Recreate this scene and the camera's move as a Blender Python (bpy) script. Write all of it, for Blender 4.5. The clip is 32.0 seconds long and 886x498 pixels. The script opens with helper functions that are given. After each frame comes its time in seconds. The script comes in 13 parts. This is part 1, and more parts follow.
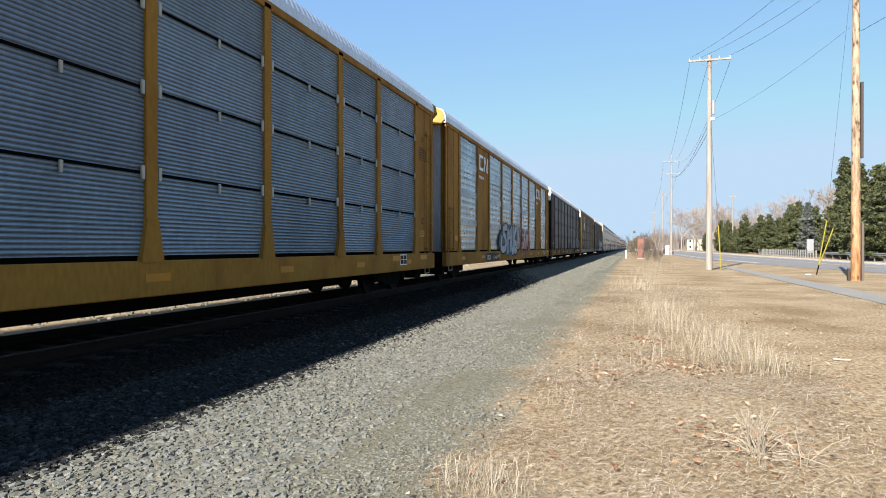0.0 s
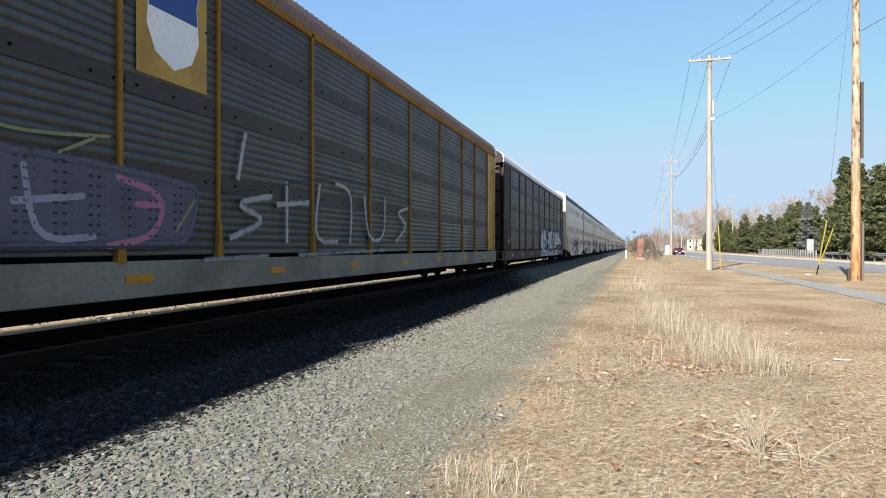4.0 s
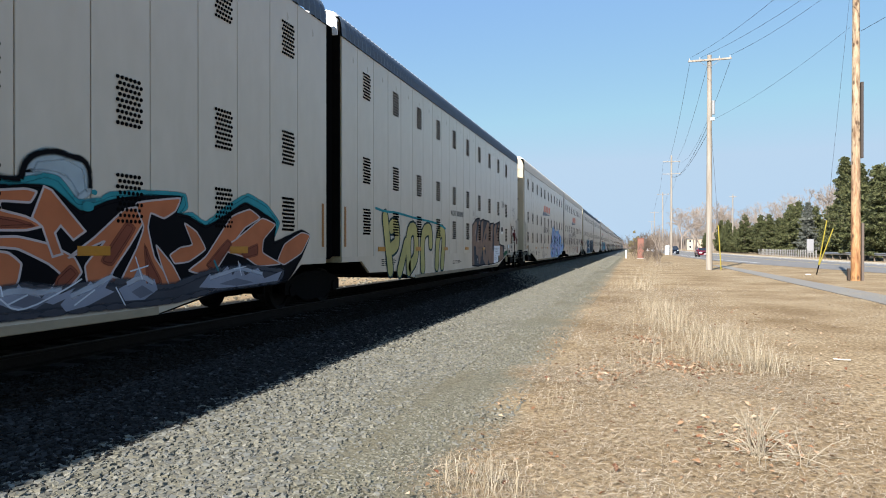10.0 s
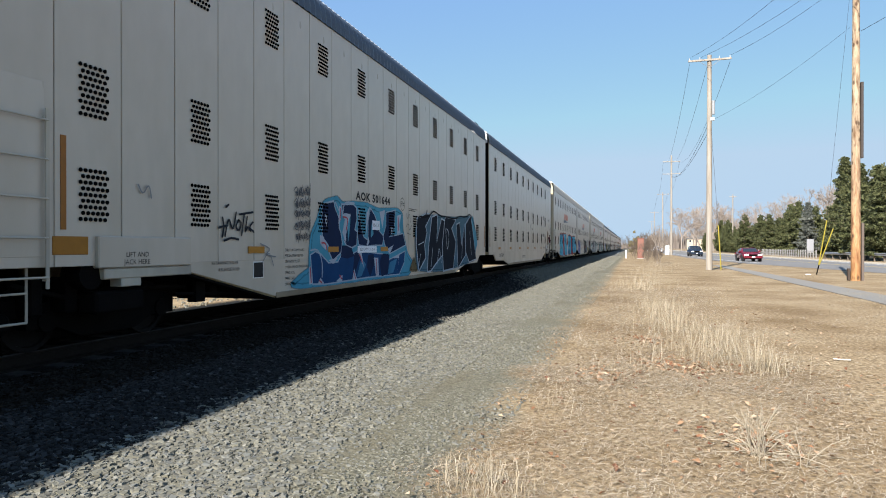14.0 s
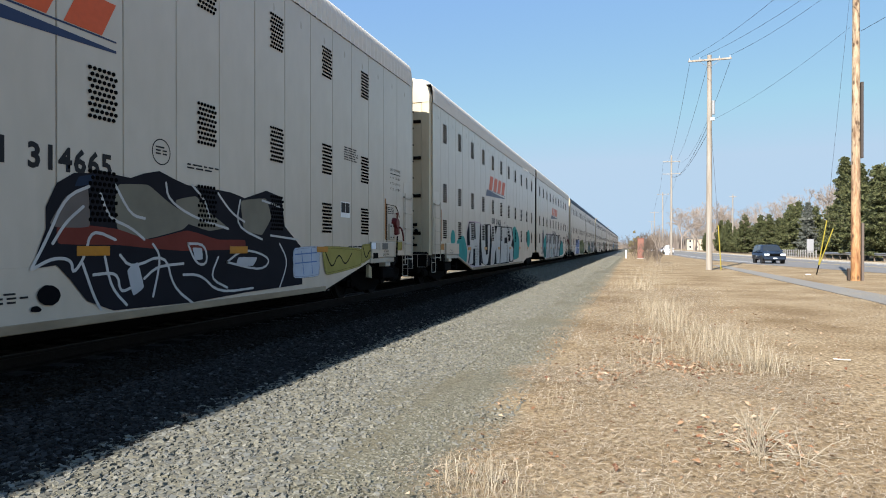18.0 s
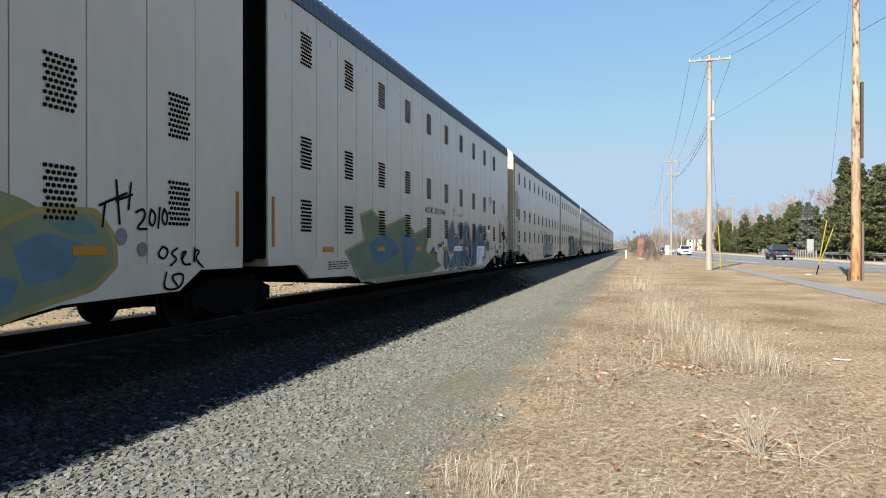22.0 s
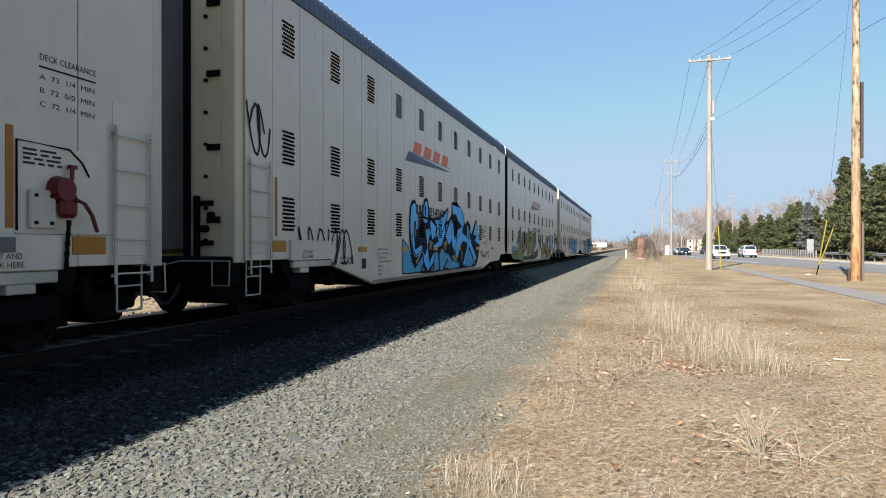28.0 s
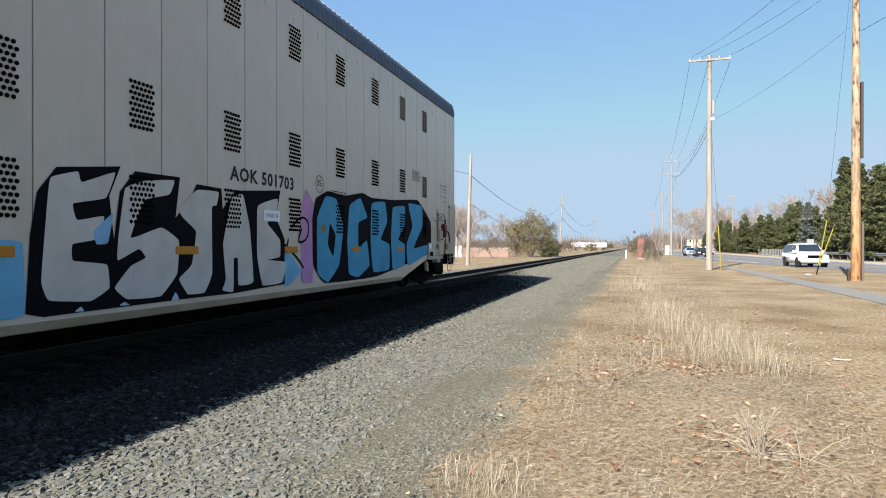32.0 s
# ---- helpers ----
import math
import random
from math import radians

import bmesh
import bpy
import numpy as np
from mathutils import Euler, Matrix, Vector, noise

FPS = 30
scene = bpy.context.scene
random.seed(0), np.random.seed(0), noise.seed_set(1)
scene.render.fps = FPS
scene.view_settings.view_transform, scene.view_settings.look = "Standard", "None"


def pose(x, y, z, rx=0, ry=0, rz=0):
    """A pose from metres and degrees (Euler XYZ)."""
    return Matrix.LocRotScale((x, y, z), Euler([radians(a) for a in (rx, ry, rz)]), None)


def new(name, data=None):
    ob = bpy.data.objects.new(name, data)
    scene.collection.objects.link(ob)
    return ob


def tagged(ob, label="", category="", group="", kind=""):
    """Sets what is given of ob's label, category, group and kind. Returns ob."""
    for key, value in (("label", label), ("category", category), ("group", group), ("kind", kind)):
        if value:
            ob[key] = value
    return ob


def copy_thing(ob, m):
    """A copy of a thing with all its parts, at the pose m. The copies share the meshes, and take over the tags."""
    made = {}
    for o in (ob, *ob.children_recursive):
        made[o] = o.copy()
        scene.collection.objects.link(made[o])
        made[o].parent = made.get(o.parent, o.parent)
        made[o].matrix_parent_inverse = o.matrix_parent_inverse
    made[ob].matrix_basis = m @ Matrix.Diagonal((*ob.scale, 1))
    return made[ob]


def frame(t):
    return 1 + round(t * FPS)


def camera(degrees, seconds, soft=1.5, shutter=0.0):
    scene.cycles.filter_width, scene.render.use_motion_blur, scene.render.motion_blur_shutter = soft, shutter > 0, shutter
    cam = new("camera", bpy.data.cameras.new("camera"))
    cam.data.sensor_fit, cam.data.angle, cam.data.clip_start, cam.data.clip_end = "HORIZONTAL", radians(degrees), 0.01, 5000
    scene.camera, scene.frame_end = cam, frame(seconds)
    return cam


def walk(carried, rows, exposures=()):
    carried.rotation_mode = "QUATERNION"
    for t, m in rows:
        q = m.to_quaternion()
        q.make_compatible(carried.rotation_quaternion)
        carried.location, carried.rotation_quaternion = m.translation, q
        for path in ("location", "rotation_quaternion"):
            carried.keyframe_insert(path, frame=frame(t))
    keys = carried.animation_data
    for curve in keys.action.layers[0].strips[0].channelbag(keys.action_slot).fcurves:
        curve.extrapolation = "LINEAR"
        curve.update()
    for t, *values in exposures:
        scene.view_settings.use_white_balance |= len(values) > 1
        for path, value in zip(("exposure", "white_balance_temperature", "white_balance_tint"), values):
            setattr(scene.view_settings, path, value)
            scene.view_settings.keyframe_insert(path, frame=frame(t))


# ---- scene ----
CAM_Z, PAN = 1.5, 16.51
cam = camera(69.5, 32.0, soft=1.0)
walk(cam, [(0.0, pose(0, 0, CAM_Z, 89.85, 0, PAN)), (32.0, pose(0, 0, CAM_Z, 89.85, 0, PAN))],
     exposures=[(0.0, 1.45), (6.5, 1.42), (8.0, 1.35), (32.0, 1.31)])

# ---- light ----
SUN_WAY = Vector((2.27, 9.2, -6.25)).normalized()
world = bpy.data.worlds.new("daylight")
scene.world = world
world.use_nodes = True
_n, _l = world.node_tree.nodes, world.node_tree.links
_sky = _n.new("ShaderNodeTexSky")
_sky.sky_type, _sky.sun_disc = "NISHITA", False
_sky.sun_elevation, _sky.sun_rotation = math.asin(-SUN_WAY.z), math.atan2(-SUN_WAY.x, -SUN_WAY.y)
_sky.air_density, _sky.dust_density, _sky.ozone_density = 1.0, 0.3, 2.2
_sky.altitude = 900.0
_soft, _rich = _n.new("ShaderNodeGamma"), _n.new("ShaderNodeHueSaturation")
_soft.inputs[1].default_value, _rich.inputs["Saturation"].default_value, _rich.inputs["Value"].default_value = 0.37, 1.7, 2.16
_l.new(_sky.outputs[0], _soft.inputs[0])
_l.new(_soft.outputs[0], _rich.inputs["Color"])
_tint = _n.new("ShaderNodeMixRGB")
_tint.blend_type, _tint.inputs[0].default_value = "MULTIPLY", 1.0
_tint.inputs[2].default_value = (0.77, 0.885, 1.09, 1)
_l.new(_rich.outputs[0], _tint.inputs[1])
_haze = _n.new("ShaderNodeMixRGB")
_haze.blend_type, _haze.inputs[0].default_value = "DARKEN", 1.0
_haze.inputs[2].default_value = (2.20, 2.96, 3.80, 1)
_l.new(_tint.outputs[0], _haze.inputs[1])
_l.new(_haze.outputs[0], _n["Background"].inputs[0])
_n["Background"].inputs[1].default_value = 0.09
_sun = bpy.data.lights.new("sun", "SUN")
_sun.energy, _sun.angle, _sun.color = 4.5, radians(0.45), (1.0, 0.965, 0.915)
sun = new("sun", _sun)
sun.rotation_mode = "QUATERNION"
sun.rotation_quaternion = SUN_WAY.to_track_quat("-Z", "Y")

# ---- materials ----
def mat(name, col, rough=0.7, metal=0.0, var=0.25, scale=3.0, fine=60.0, bump=0.15, dirt=None, dirt_amount=0.4, stretch=(1, 1, 1), spread=0.0, spec=0.4):
    """A procedural surface: base colour, broad stains, fine grain, relief, and a shift from piece to piece."""
    m = bpy.data.materials.new(name)
    m.use_nodes = True
    n, l = m.node_tree.nodes, m.node_tree.links
    b = n["Principled BSDF"]
    b.inputs["Metallic"].default_value = metal
    b.inputs["Specular IOR Level"].default_value = spec
    co = n.new("ShaderNodeTexCoord")
    mp = n.new("ShaderNodeMapping")
    mp.inputs["Scale"].default_value = stretch
    l.new(co.outputs["Object"], mp.inputs[0])
    big, small = n.new("ShaderNodeTexNoise"), n.new("ShaderNodeTexNoise")
    for t, s, d in ((big, scale, 4.0), (small, fine, 3.0)):
        t.inputs["Scale"].default_value, t.inputs["Detail"].default_value = s, d
        l.new(mp.outputs[0], t.inputs["Vector"])
    dark = tuple(c * (1 - var) for c in col)
    light = tuple(min(1, c * (1 + var)) for c in col)
    r1 = n.new("ShaderNodeValToRGB")
    r1.color_ramp.elements[0].position, r1.color_ramp.elements[1].position = 0.3, 0.7
    r1.color_ramp.elements[0].color, r1.color_ramp.elements[1].color = (*dark, 1), (*light, 1)
    l.new(small.outputs["Fac"], r1.inputs[0])
    out = r1.outputs[0]
    if dirt:
        r2 = n.new("ShaderNodeValToRGB")
        r2.color_ramp.elements[0].position, r2.color_ramp.elements[1].position = 0.42, 0.72
        r2.color_ramp.elements[0].color, r2.color_ramp.elements[1].color = (0, 0, 0, 1), (dirt_amount,) * 3 + (1,)
        l.new(big.outputs["Fac"], r2.inputs[0])
        mx = n.new("ShaderNodeMixRGB")
        l.new(r2.outputs[0], mx.inputs[0])
        l.new(out, mx.inputs[1])
        mx.inputs[2].default_value = (*dirt, 1)
        out = mx.outputs[0]
    if spread:
        oi = n.new("ShaderNodeObjectInfo")
        hs = n.new("ShaderNodeHueSaturation")
        ma = n.new("ShaderNodeMath")
        ma.operation = "MULTIPLY_ADD"
        ma.inputs[1].default_value, ma.inputs[2].default_value = spread, 1 - spread / 2
        l.new(oi.outputs["Random"], ma.inputs[0])
        l.new(ma.outputs[0], hs.inputs["Value"])
        l.new(out, hs.inputs["Color"])
        out = hs.outputs[0]
    l.new(out, b.inputs["Base Color"])
    rr = n.new("ShaderNodeMapRange")
    rr.inputs[3].default_value, rr.inputs[4].default_value = max(0.02, rough - 0.12), min(1, rough + 0.12)
    l.new(big.outputs["Fac"], rr.inputs[0])
    l.new(rr.outputs[0], b.inputs["Roughness"])
    if bump:
        bp = n.new("ShaderNodeBump")
        bp.inputs["Strength"].default_value, bp.inputs["Distance"].default_value = bump, 0.01
        l.new(small.outputs["Fac"], bp.inputs["Height"])
        l.new(bp.outputs[0], b.inputs["Normal"])
    return m


def island_mat(name, cols, rough=0.8, spec=0.3):
    """Loose pieces joined in one mesh: each takes its own shade from the ramp."""
    m = bpy.data.materials.new(name)
    m.use_nodes = True
    n, l = m.node_tree.nodes, m.node_tree.links
    b = n["Principled BSDF"]
    g = n.new("ShaderNodeNewGeometry")
    r = n.new("ShaderNodeValToRGB")
    e = r.color_ramp.elements
    e[0].color, e[1].color = (*cols[0], 1), (*cols[-1], 1)
    for i, c in enumerate(cols[1:-1]):
        e.new((i + 1) / (len(cols) - 1)).color = (*c, 1)
    l.new(g.outputs["Random Per Island"], r.inputs[0])
    l.new(r.outputs[0], b.inputs["Base Color"])
    b.inputs["Roughness"].default_value = rough
    b.inputs["Specular IOR Level"].default_value = spec
    return m


def paint(name, col, rough=0.45):
    return mat(name, col, rough, spec=0.2, var=0.06, scale=1.3, fine=14, bump=0.03, dirt=tuple(c * 0.75 + 0.012 for c in col), dirt_amount=0.3)


BOTTOM_RAIL = mat("dusty_tan_rail", (0.30, 0.235, 0.15), 0.7, spec=0.2, var=0.12, scale=1.2, fine=10, bump=0.05, dirt=(0.15, 0.10, 0.055), dirt_amount=0.7, stretch=(1, 0.4, 1))
WHITE_CAR = mat("weathered_white_paint", (0.478, 0.42, 0.333), 0.32, spec=0.55, var=0.035, scale=0.7, fine=5, bump=0.02, dirt=(0.32, 0.26, 0.175), dirt_amount=0.6, stretch=(1, 1, 0.4), spread=0.03)
WHITE_END = mat("white_end_paint", (0.42, 0.38, 0.295), 0.5, var=0.05, scale=0.8, fine=12, bump=0.04, dirt=(0.14, 0.125, 0.11), dirt_amount=0.85, stretch=(1, 1, 0.3))
PALE_END = mat("pale_end_paint", (0.47, 0.40, 0.275), 0.5, var=0.05, scale=0.8, fine=6, bump=0.03, dirt=(0.33, 0.27, 0.175), dirt_amount=0.6, stretch=(1, 1, 0.3))
DARK_BROWN = mat("sooty_brown_paint", (0.022, 0.011, 0.010), 0.6, var=0.2, scale=1.5, fine=20, bump=0.06, dirt=(0.035, 0.022, 0.018), dirt_amount=0.6, stretch=(1, 1, 0.4), spec=0.25)
# grime on the doors, with the base darkened too for shade between the cars
END_DOOR = mat("grimy_shaded_end_door", (0.085, 0.083, 0.08), 0.6, var=0.08, scale=1.2, fine=12, bump=0.05, dirt=(0.02, 0.018, 0.016), dirt_amount=0.9, stretch=(1, 1, 0.3))
SILL = mat("dusty_sill_paint", (0.36, 0.29, 0.16), 0.65, var=0.12, scale=1.2, fine=16, bump=0.05, dirt=(0.26, 0.21, 0.15), dirt_amount=0.6)
BLUE_ROOF = mat("blue_grey_roof_edge", (0.062, 0.083, 0.112), 0.5, var=0.15, scale=2, fine=20, bump=0.05)
GALV_ROOF = mat("galvanised_roof", (0.60, 0.62, 0.64), 0.45, 0.35, var=0.1, scale=0.8, fine=20, bump=0.04, dirt=(0.35, 0.33, 0.3))
WHITE_ROOF = mat("white_roof", (0.72, 0.71, 0.68), 0.5, var=0.06, scale=0.8, fine=20, bump=0.04, dirt=(0.5, 0.47, 0.42))
BROWN_ROOF = mat("brown_roof", (0.16, 0.09, 0.06), 0.6, var=0.2, scale=0.8, fine=20, bump=0.04)
DARK = mat("dark_opening", (0.004, 0.004, 0.004), 0.95, var=0.2, bump=0, spec=0.0)
# sooty steel, its base pulled near black for the shade under the cars
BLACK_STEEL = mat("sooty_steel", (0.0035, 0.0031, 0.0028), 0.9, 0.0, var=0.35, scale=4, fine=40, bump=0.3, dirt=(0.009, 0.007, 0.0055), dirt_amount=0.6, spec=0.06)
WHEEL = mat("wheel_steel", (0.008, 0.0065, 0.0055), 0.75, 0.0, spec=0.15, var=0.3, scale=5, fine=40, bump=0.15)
RUST_BROWN = mat("freight_brown_paint", (0.043, 0.014, 0.011), 0.6, var=0.2, scale=1.5, fine=20, bump=0.08, dirt=(0.05, 0.03, 0.025), dirt_amount=0.7, stretch=(1, 1, 0.4))
YELLOW_TAN = mat("faded_yellow_paint", (0.27, 0.135, 0.022), 0.75, spec=0.12, var=0.12, scale=1.2, fine=16, bump=0.05, dirt=(0.14, 0.055, 0.014), dirt_amount=0.7, stretch=(1, 1, 0.4))
BRIGHT_YELLOW = mat("yellow_paint", (0.40, 0.225, 0.014), 0.5, var=0.1, scale=1.2, fine=16, bump=0.05, dirt=(0.22, 0.12, 0.025), dirt_amount=0.7)
GALV_POST = mat("galvanised_end_post", (0.30, 0.35, 0.38), 0.5, 0.2, var=0.1, scale=1.5, fine=14, bump=0.05, dirt=(0.14, 0.16, 0.17), dirt_amount=0.8, stretch=(1, 1, 0.3))
BLACK_SILL = mat("sooty_sill", (0.03, 0.024, 0.014), 0.7, var=0.2, scale=1.1, fine=14, bump=0.06, dirt=(0.012, 0.011, 0.009), dirt_amount=0.9)
DARK_SILL = mat("grimy_yellow_sill", (0.175, 0.083, 0.008), 0.75, spec=0.15, var=0.15, scale=1.1, fine=14, bump=0.06, dirt=(0.035, 0.021, 0.009), dirt_amount=0.95)
GREY_SILL = mat("dusty_grey_sill", (0.20, 0.175, 0.13), 0.7, var=0.15, scale=1.1, fine=14, bump=0.06, dirt=(0.10, 0.085, 0.06), dirt_amount=0.8)
REFLECTOR = paint("yellow_reflector", (0.40, 0.165, 0.010), 0.35)
AMBER_PLATE = paint("amber_plate", (0.30, 0.125, 0.012), 0.4)
ORANGE_STRIP = paint("orange_strip", (0.27, 0.105, 0.017))
RED_LEVER = paint("red_hand_brake", (0.10, 0.012, 0.011))
INK = paint("black_lettering", (0.011, 0.011, 0.012), 0.6)
CHALK = paint("white_lettering", (0.75, 0.74, 0.70))
LABEL = paint("placard_white", (0.72, 0.74, 0.76))


def panel_mat(name, base, dots, glow_metal, rough, stripe=0.5, pitch=0.055, rows=True, grime=None):
    """Pressed steel side panels: level flutes, rows of punched slots, and weather."""
    m = mat(name, base, rough, glow_metal, var=0.12, scale=1.1, fine=11, bump=0, dirt=grime or tuple(c * 0.55 for c in base), dirt_amount=0.85 if grime else 0.5, stretch=(1, 1, 0.6), spread=0.3)
    n, l = m.node_tree.nodes, m.node_tree.links
    b = n["Principled BSDF"]
    src = b.inputs["Base Color"].links[0].from_socket
    co = n.new("ShaderNodeTexCoord")
    sp = n.new("ShaderNodeSeparateXYZ")
    l.new(co.outputs["Object"], sp.inputs[0])

    def op(kind, a, v=None, c=None):
        x = n.new("ShaderNodeMath")
        x.operation = kind
        for i, w in enumerate((a, v, c)):
            if w is None:
                continue
            if isinstance(w, (int, float)):
                x.inputs[i].default_value = w
            else:
                l.new(w, x.inputs[i])
        return x.outputs[0]

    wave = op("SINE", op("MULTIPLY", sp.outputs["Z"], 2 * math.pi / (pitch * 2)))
    bp = n.new("ShaderNodeBump")
    bp.inputs["Strength"].default_value, bp.inputs["Distance"].default_value = stripe, 0.012
    l.new(wave, bp.inputs["Height"])
    l.new(bp.outputs[0], b.inputs["Normal"])
    # flute troughs are also made darker in the colour, besides the relief
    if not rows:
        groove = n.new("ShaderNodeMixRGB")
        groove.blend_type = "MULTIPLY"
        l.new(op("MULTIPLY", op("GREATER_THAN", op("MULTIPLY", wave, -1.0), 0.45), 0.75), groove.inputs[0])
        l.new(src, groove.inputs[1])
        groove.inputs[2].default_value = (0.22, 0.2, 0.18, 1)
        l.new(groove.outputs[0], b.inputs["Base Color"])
    if rows:
        u = op("FRACT", op("MULTIPLY", sp.outputs["Y"], 1 / 0.115))
        v = op("FRACT", op("MULTIPLY", sp.outputs["Z"], 1 / 0.11))
        gate = op("GREATER_THAN", op("SINE", op("MULTIPLY", sp.outputs["Y"], 2 * math.pi / 0.46)), -0.2)
        slot = op("MULTIPLY", op("MULTIPLY", op("LESS_THAN", u, 0.5), op("LESS_THAN", v, 0.26)), gate)
        mx = n.new("ShaderNodeMixRGB")
        l.new(slot, mx.inputs[0])
        l.new(src, mx.inputs[1])
        mx.inputs[2].default_value = (*dots, 1)
        l.new(mx.outputs[0], b.inputs["Base Color"])
        l.new(op("MULTIPLY", op("SUBTRACT", 1.0, slot), glow_metal), b.inputs["Metallic"])
        l.new(op("MULTIPLY", op("SUBTRACT", 1.0, op("MULTIPLY", slot, 0.7)), 0.4), b.inputs["Specular IOR Level"])
    return m


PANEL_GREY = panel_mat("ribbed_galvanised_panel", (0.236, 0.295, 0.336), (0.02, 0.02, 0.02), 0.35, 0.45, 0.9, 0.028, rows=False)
PANEL_SILVER = panel_mat("bright_galvanised_panel", (0.33, 0.385, 0.43), (0.03, 0.033, 0.036), 0.75, 0.28, 0.75, 0.11)
BAND_SILVER = mat("smooth_galvanised_band", (0.36, 0.42, 0.465), 0.36, 0.7, var=0.08, scale=1.1, fine=6, bump=0.02, dirt=(0.22, 0.23, 0.24), dirt_amount=0.6, stretch=(1, 0.5, 2))
GRIMY_BAND = mat("grimy_steel_band", (0.030, 0.027, 0.024), 0.6, 0.2, var=0.2, scale=1.1, fine=9, bump=0.04, dirt=(0.05, 0.043, 0.036), dirt_amount=0.6, stretch=(1, 0.5, 2))
PANEL_DARK = panel_mat("grimy_galvanised_panel", (0.044, 0.052, 0.051), (0.011, 0.011, 0.010), 0.35, 0.5, 0.35, 0.11, grime=(0.04, 0.025, 0.017))
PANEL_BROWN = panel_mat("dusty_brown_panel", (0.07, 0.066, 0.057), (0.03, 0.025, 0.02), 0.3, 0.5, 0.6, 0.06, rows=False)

POLE_WOOD = mat("weathered_pole_wood", (0.305, 0.27, 0.228), 0.85, var=0.14, scale=6, fine=25, bump=0.5, dirt=(0.155, 0.118, 0.08), dirt_amount=0.7, stretch=(1, 1, 0.06))


def near_pole_mat():
    """Pole wood that goes from pale weathered grain to orange treatment lower down."""
    m = mat("part_treated_pole_wood", (0.38, 0.285, 0.19), 0.85, var=0.22, scale=9, fine=30, bump=0.6, dirt=(0.12, 0.06, 0.027), dirt_amount=0.95, stretch=(1, 1, 0.16))
    n, l = m.node_tree.nodes, m.node_tree.links
    b = n["Principled BSDF"]
    src = b.inputs["Base Color"].links[0].from_socket
    co, sp, no, ad, mr, mx = n.new("ShaderNodeTexCoord"), n.new("ShaderNodeSeparateXYZ"), n.new("ShaderNodeTexNoise"), n.new("ShaderNodeMath"), n.new("ShaderNodeMapRange"), n.new("ShaderNodeMixRGB")
    mp = n.new("ShaderNodeMapping")
    mp.inputs["Scale"].default_value = (9, 9, 0.5)
    l.new(co.outputs["Object"], mp.inputs[0])
    l.new(mp.outputs[0], no.inputs["Vector"])
    l.new(co.outputs["Object"], sp.inputs[0])
    ad.operation = "MULTIPLY_ADD"
    ad.inputs[1].default_value = 6.0
    l.new(no.outputs["Fac"], ad.inputs[0])
    l.new(sp.outputs["Z"], ad.inputs[2])
    mr.inputs[1].default_value, mr.inputs[2].default_value = 3.5, 9.5
    l.new(ad.outputs[0], mr.inputs[0])
    mx.blend_type = "MULTIPLY"
    mx.inputs[2].default_value = (0.98, 0.66, 0.40, 1)
    inv = n.new("ShaderNodeMath")
    inv.operation = "SUBTRACT"
    inv.inputs[0].default_value = 1.0
    l.new(mr.outputs[0], inv.inputs[1])
    l.new(inv.outputs[0], mx.inputs[0])
    l.new(src, mx.inputs[1])
    knot, dark = n.new("ShaderNodeTexVoronoi"), n.new("ShaderNodeMixRGB")
    kp, ring = n.new("ShaderNodeMapping"), n.new("ShaderNodeMapRange")
    kp.inputs["Scale"].default_value = (5, 5, 2.6)
    l.new(co.outputs["Object"], kp.inputs[0])
    l.new(kp.outputs[0], knot.inputs["Vector"])
    knot.inputs["Scale"].default_value = 1.0
    ring.inputs[1].default_value, ring.inputs[2].default_value, ring.inputs[3].default_value, ring.inputs[4].default_value = 0.16, 0.34, 0.8, 0.0
    l.new(knot.outputs["Distance"], ring.inputs[0])
    l.new(ring.outputs[0], dark.inputs[0])
    l.new(mx.outputs[0], dark.inputs[1])
    dark.inputs[2].default_value = (0.05, 0.024, 0.012, 1)
    l.new(dark.outputs[0], b.inputs["Base Color"])
    return m


POLE_PART = near_pole_mat()
GREY_METAL = mat("grey_steel", (0.34, 0.35, 0.36), 0.5, 0.6, var=0.1, bump=0.05)
WIRE = mat("cable", (0.03, 0.03, 0.035), 0.6, var=0.1, bump=0)
YELLOW_GUARD = mat("yellow_plastic", (0.285, 0.232, 0.03), 0.5, var=0.1, scale=4, bump=0.05)
RAIL = mat("rail_steel", (0.013, 0.0095, 0.007), 0.8, 0.0, spec=0.1, var=0.25, scale=6, fine=40, bump=0.15)
RAIL_TOP = mat("polished_rail_head", (0.05, 0.046, 0.042), 0.7, 0.2, spec=0.15, var=0.08, scale=3, fine=60, bump=0.03)
TIE = mat("creosoted_wood", (0.022, 0.018, 0.015), 0.85, var=0.35, scale=3, fine=20, bump=0.4, stretch=(0.15, 1, 1))
BARK = mat("grey_bark", (0.14, 0.112, 0.0875), 0.9, var=0.3, scale=5, fine=30, bump=0.4)
TWIG = mat("bare_twigs", (0.112, 0.084, 0.063), 0.9, var=0.2, scale=4, bump=0)
# paler than TWIG: distance haze put into the twig colour
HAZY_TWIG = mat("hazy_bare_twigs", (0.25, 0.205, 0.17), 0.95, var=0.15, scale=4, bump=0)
BRICK = mat("red_brown_paint", (0.20, 0.09, 0.066), 0.7, var=0.15, scale=3, fine=30, bump=0.2, dirt=(0.25, 0.09, 0.06))
BEIGE = mat("cream_siding", (0.42, 0.35, 0.26), 0.7, var=0.08, scale=2, bump=0.1)
SHINGLE = mat("grey_shingles", (0.12, 0.115, 0.11), 0.9, var=0.3, scale=4, fine=12, bump=0.3)
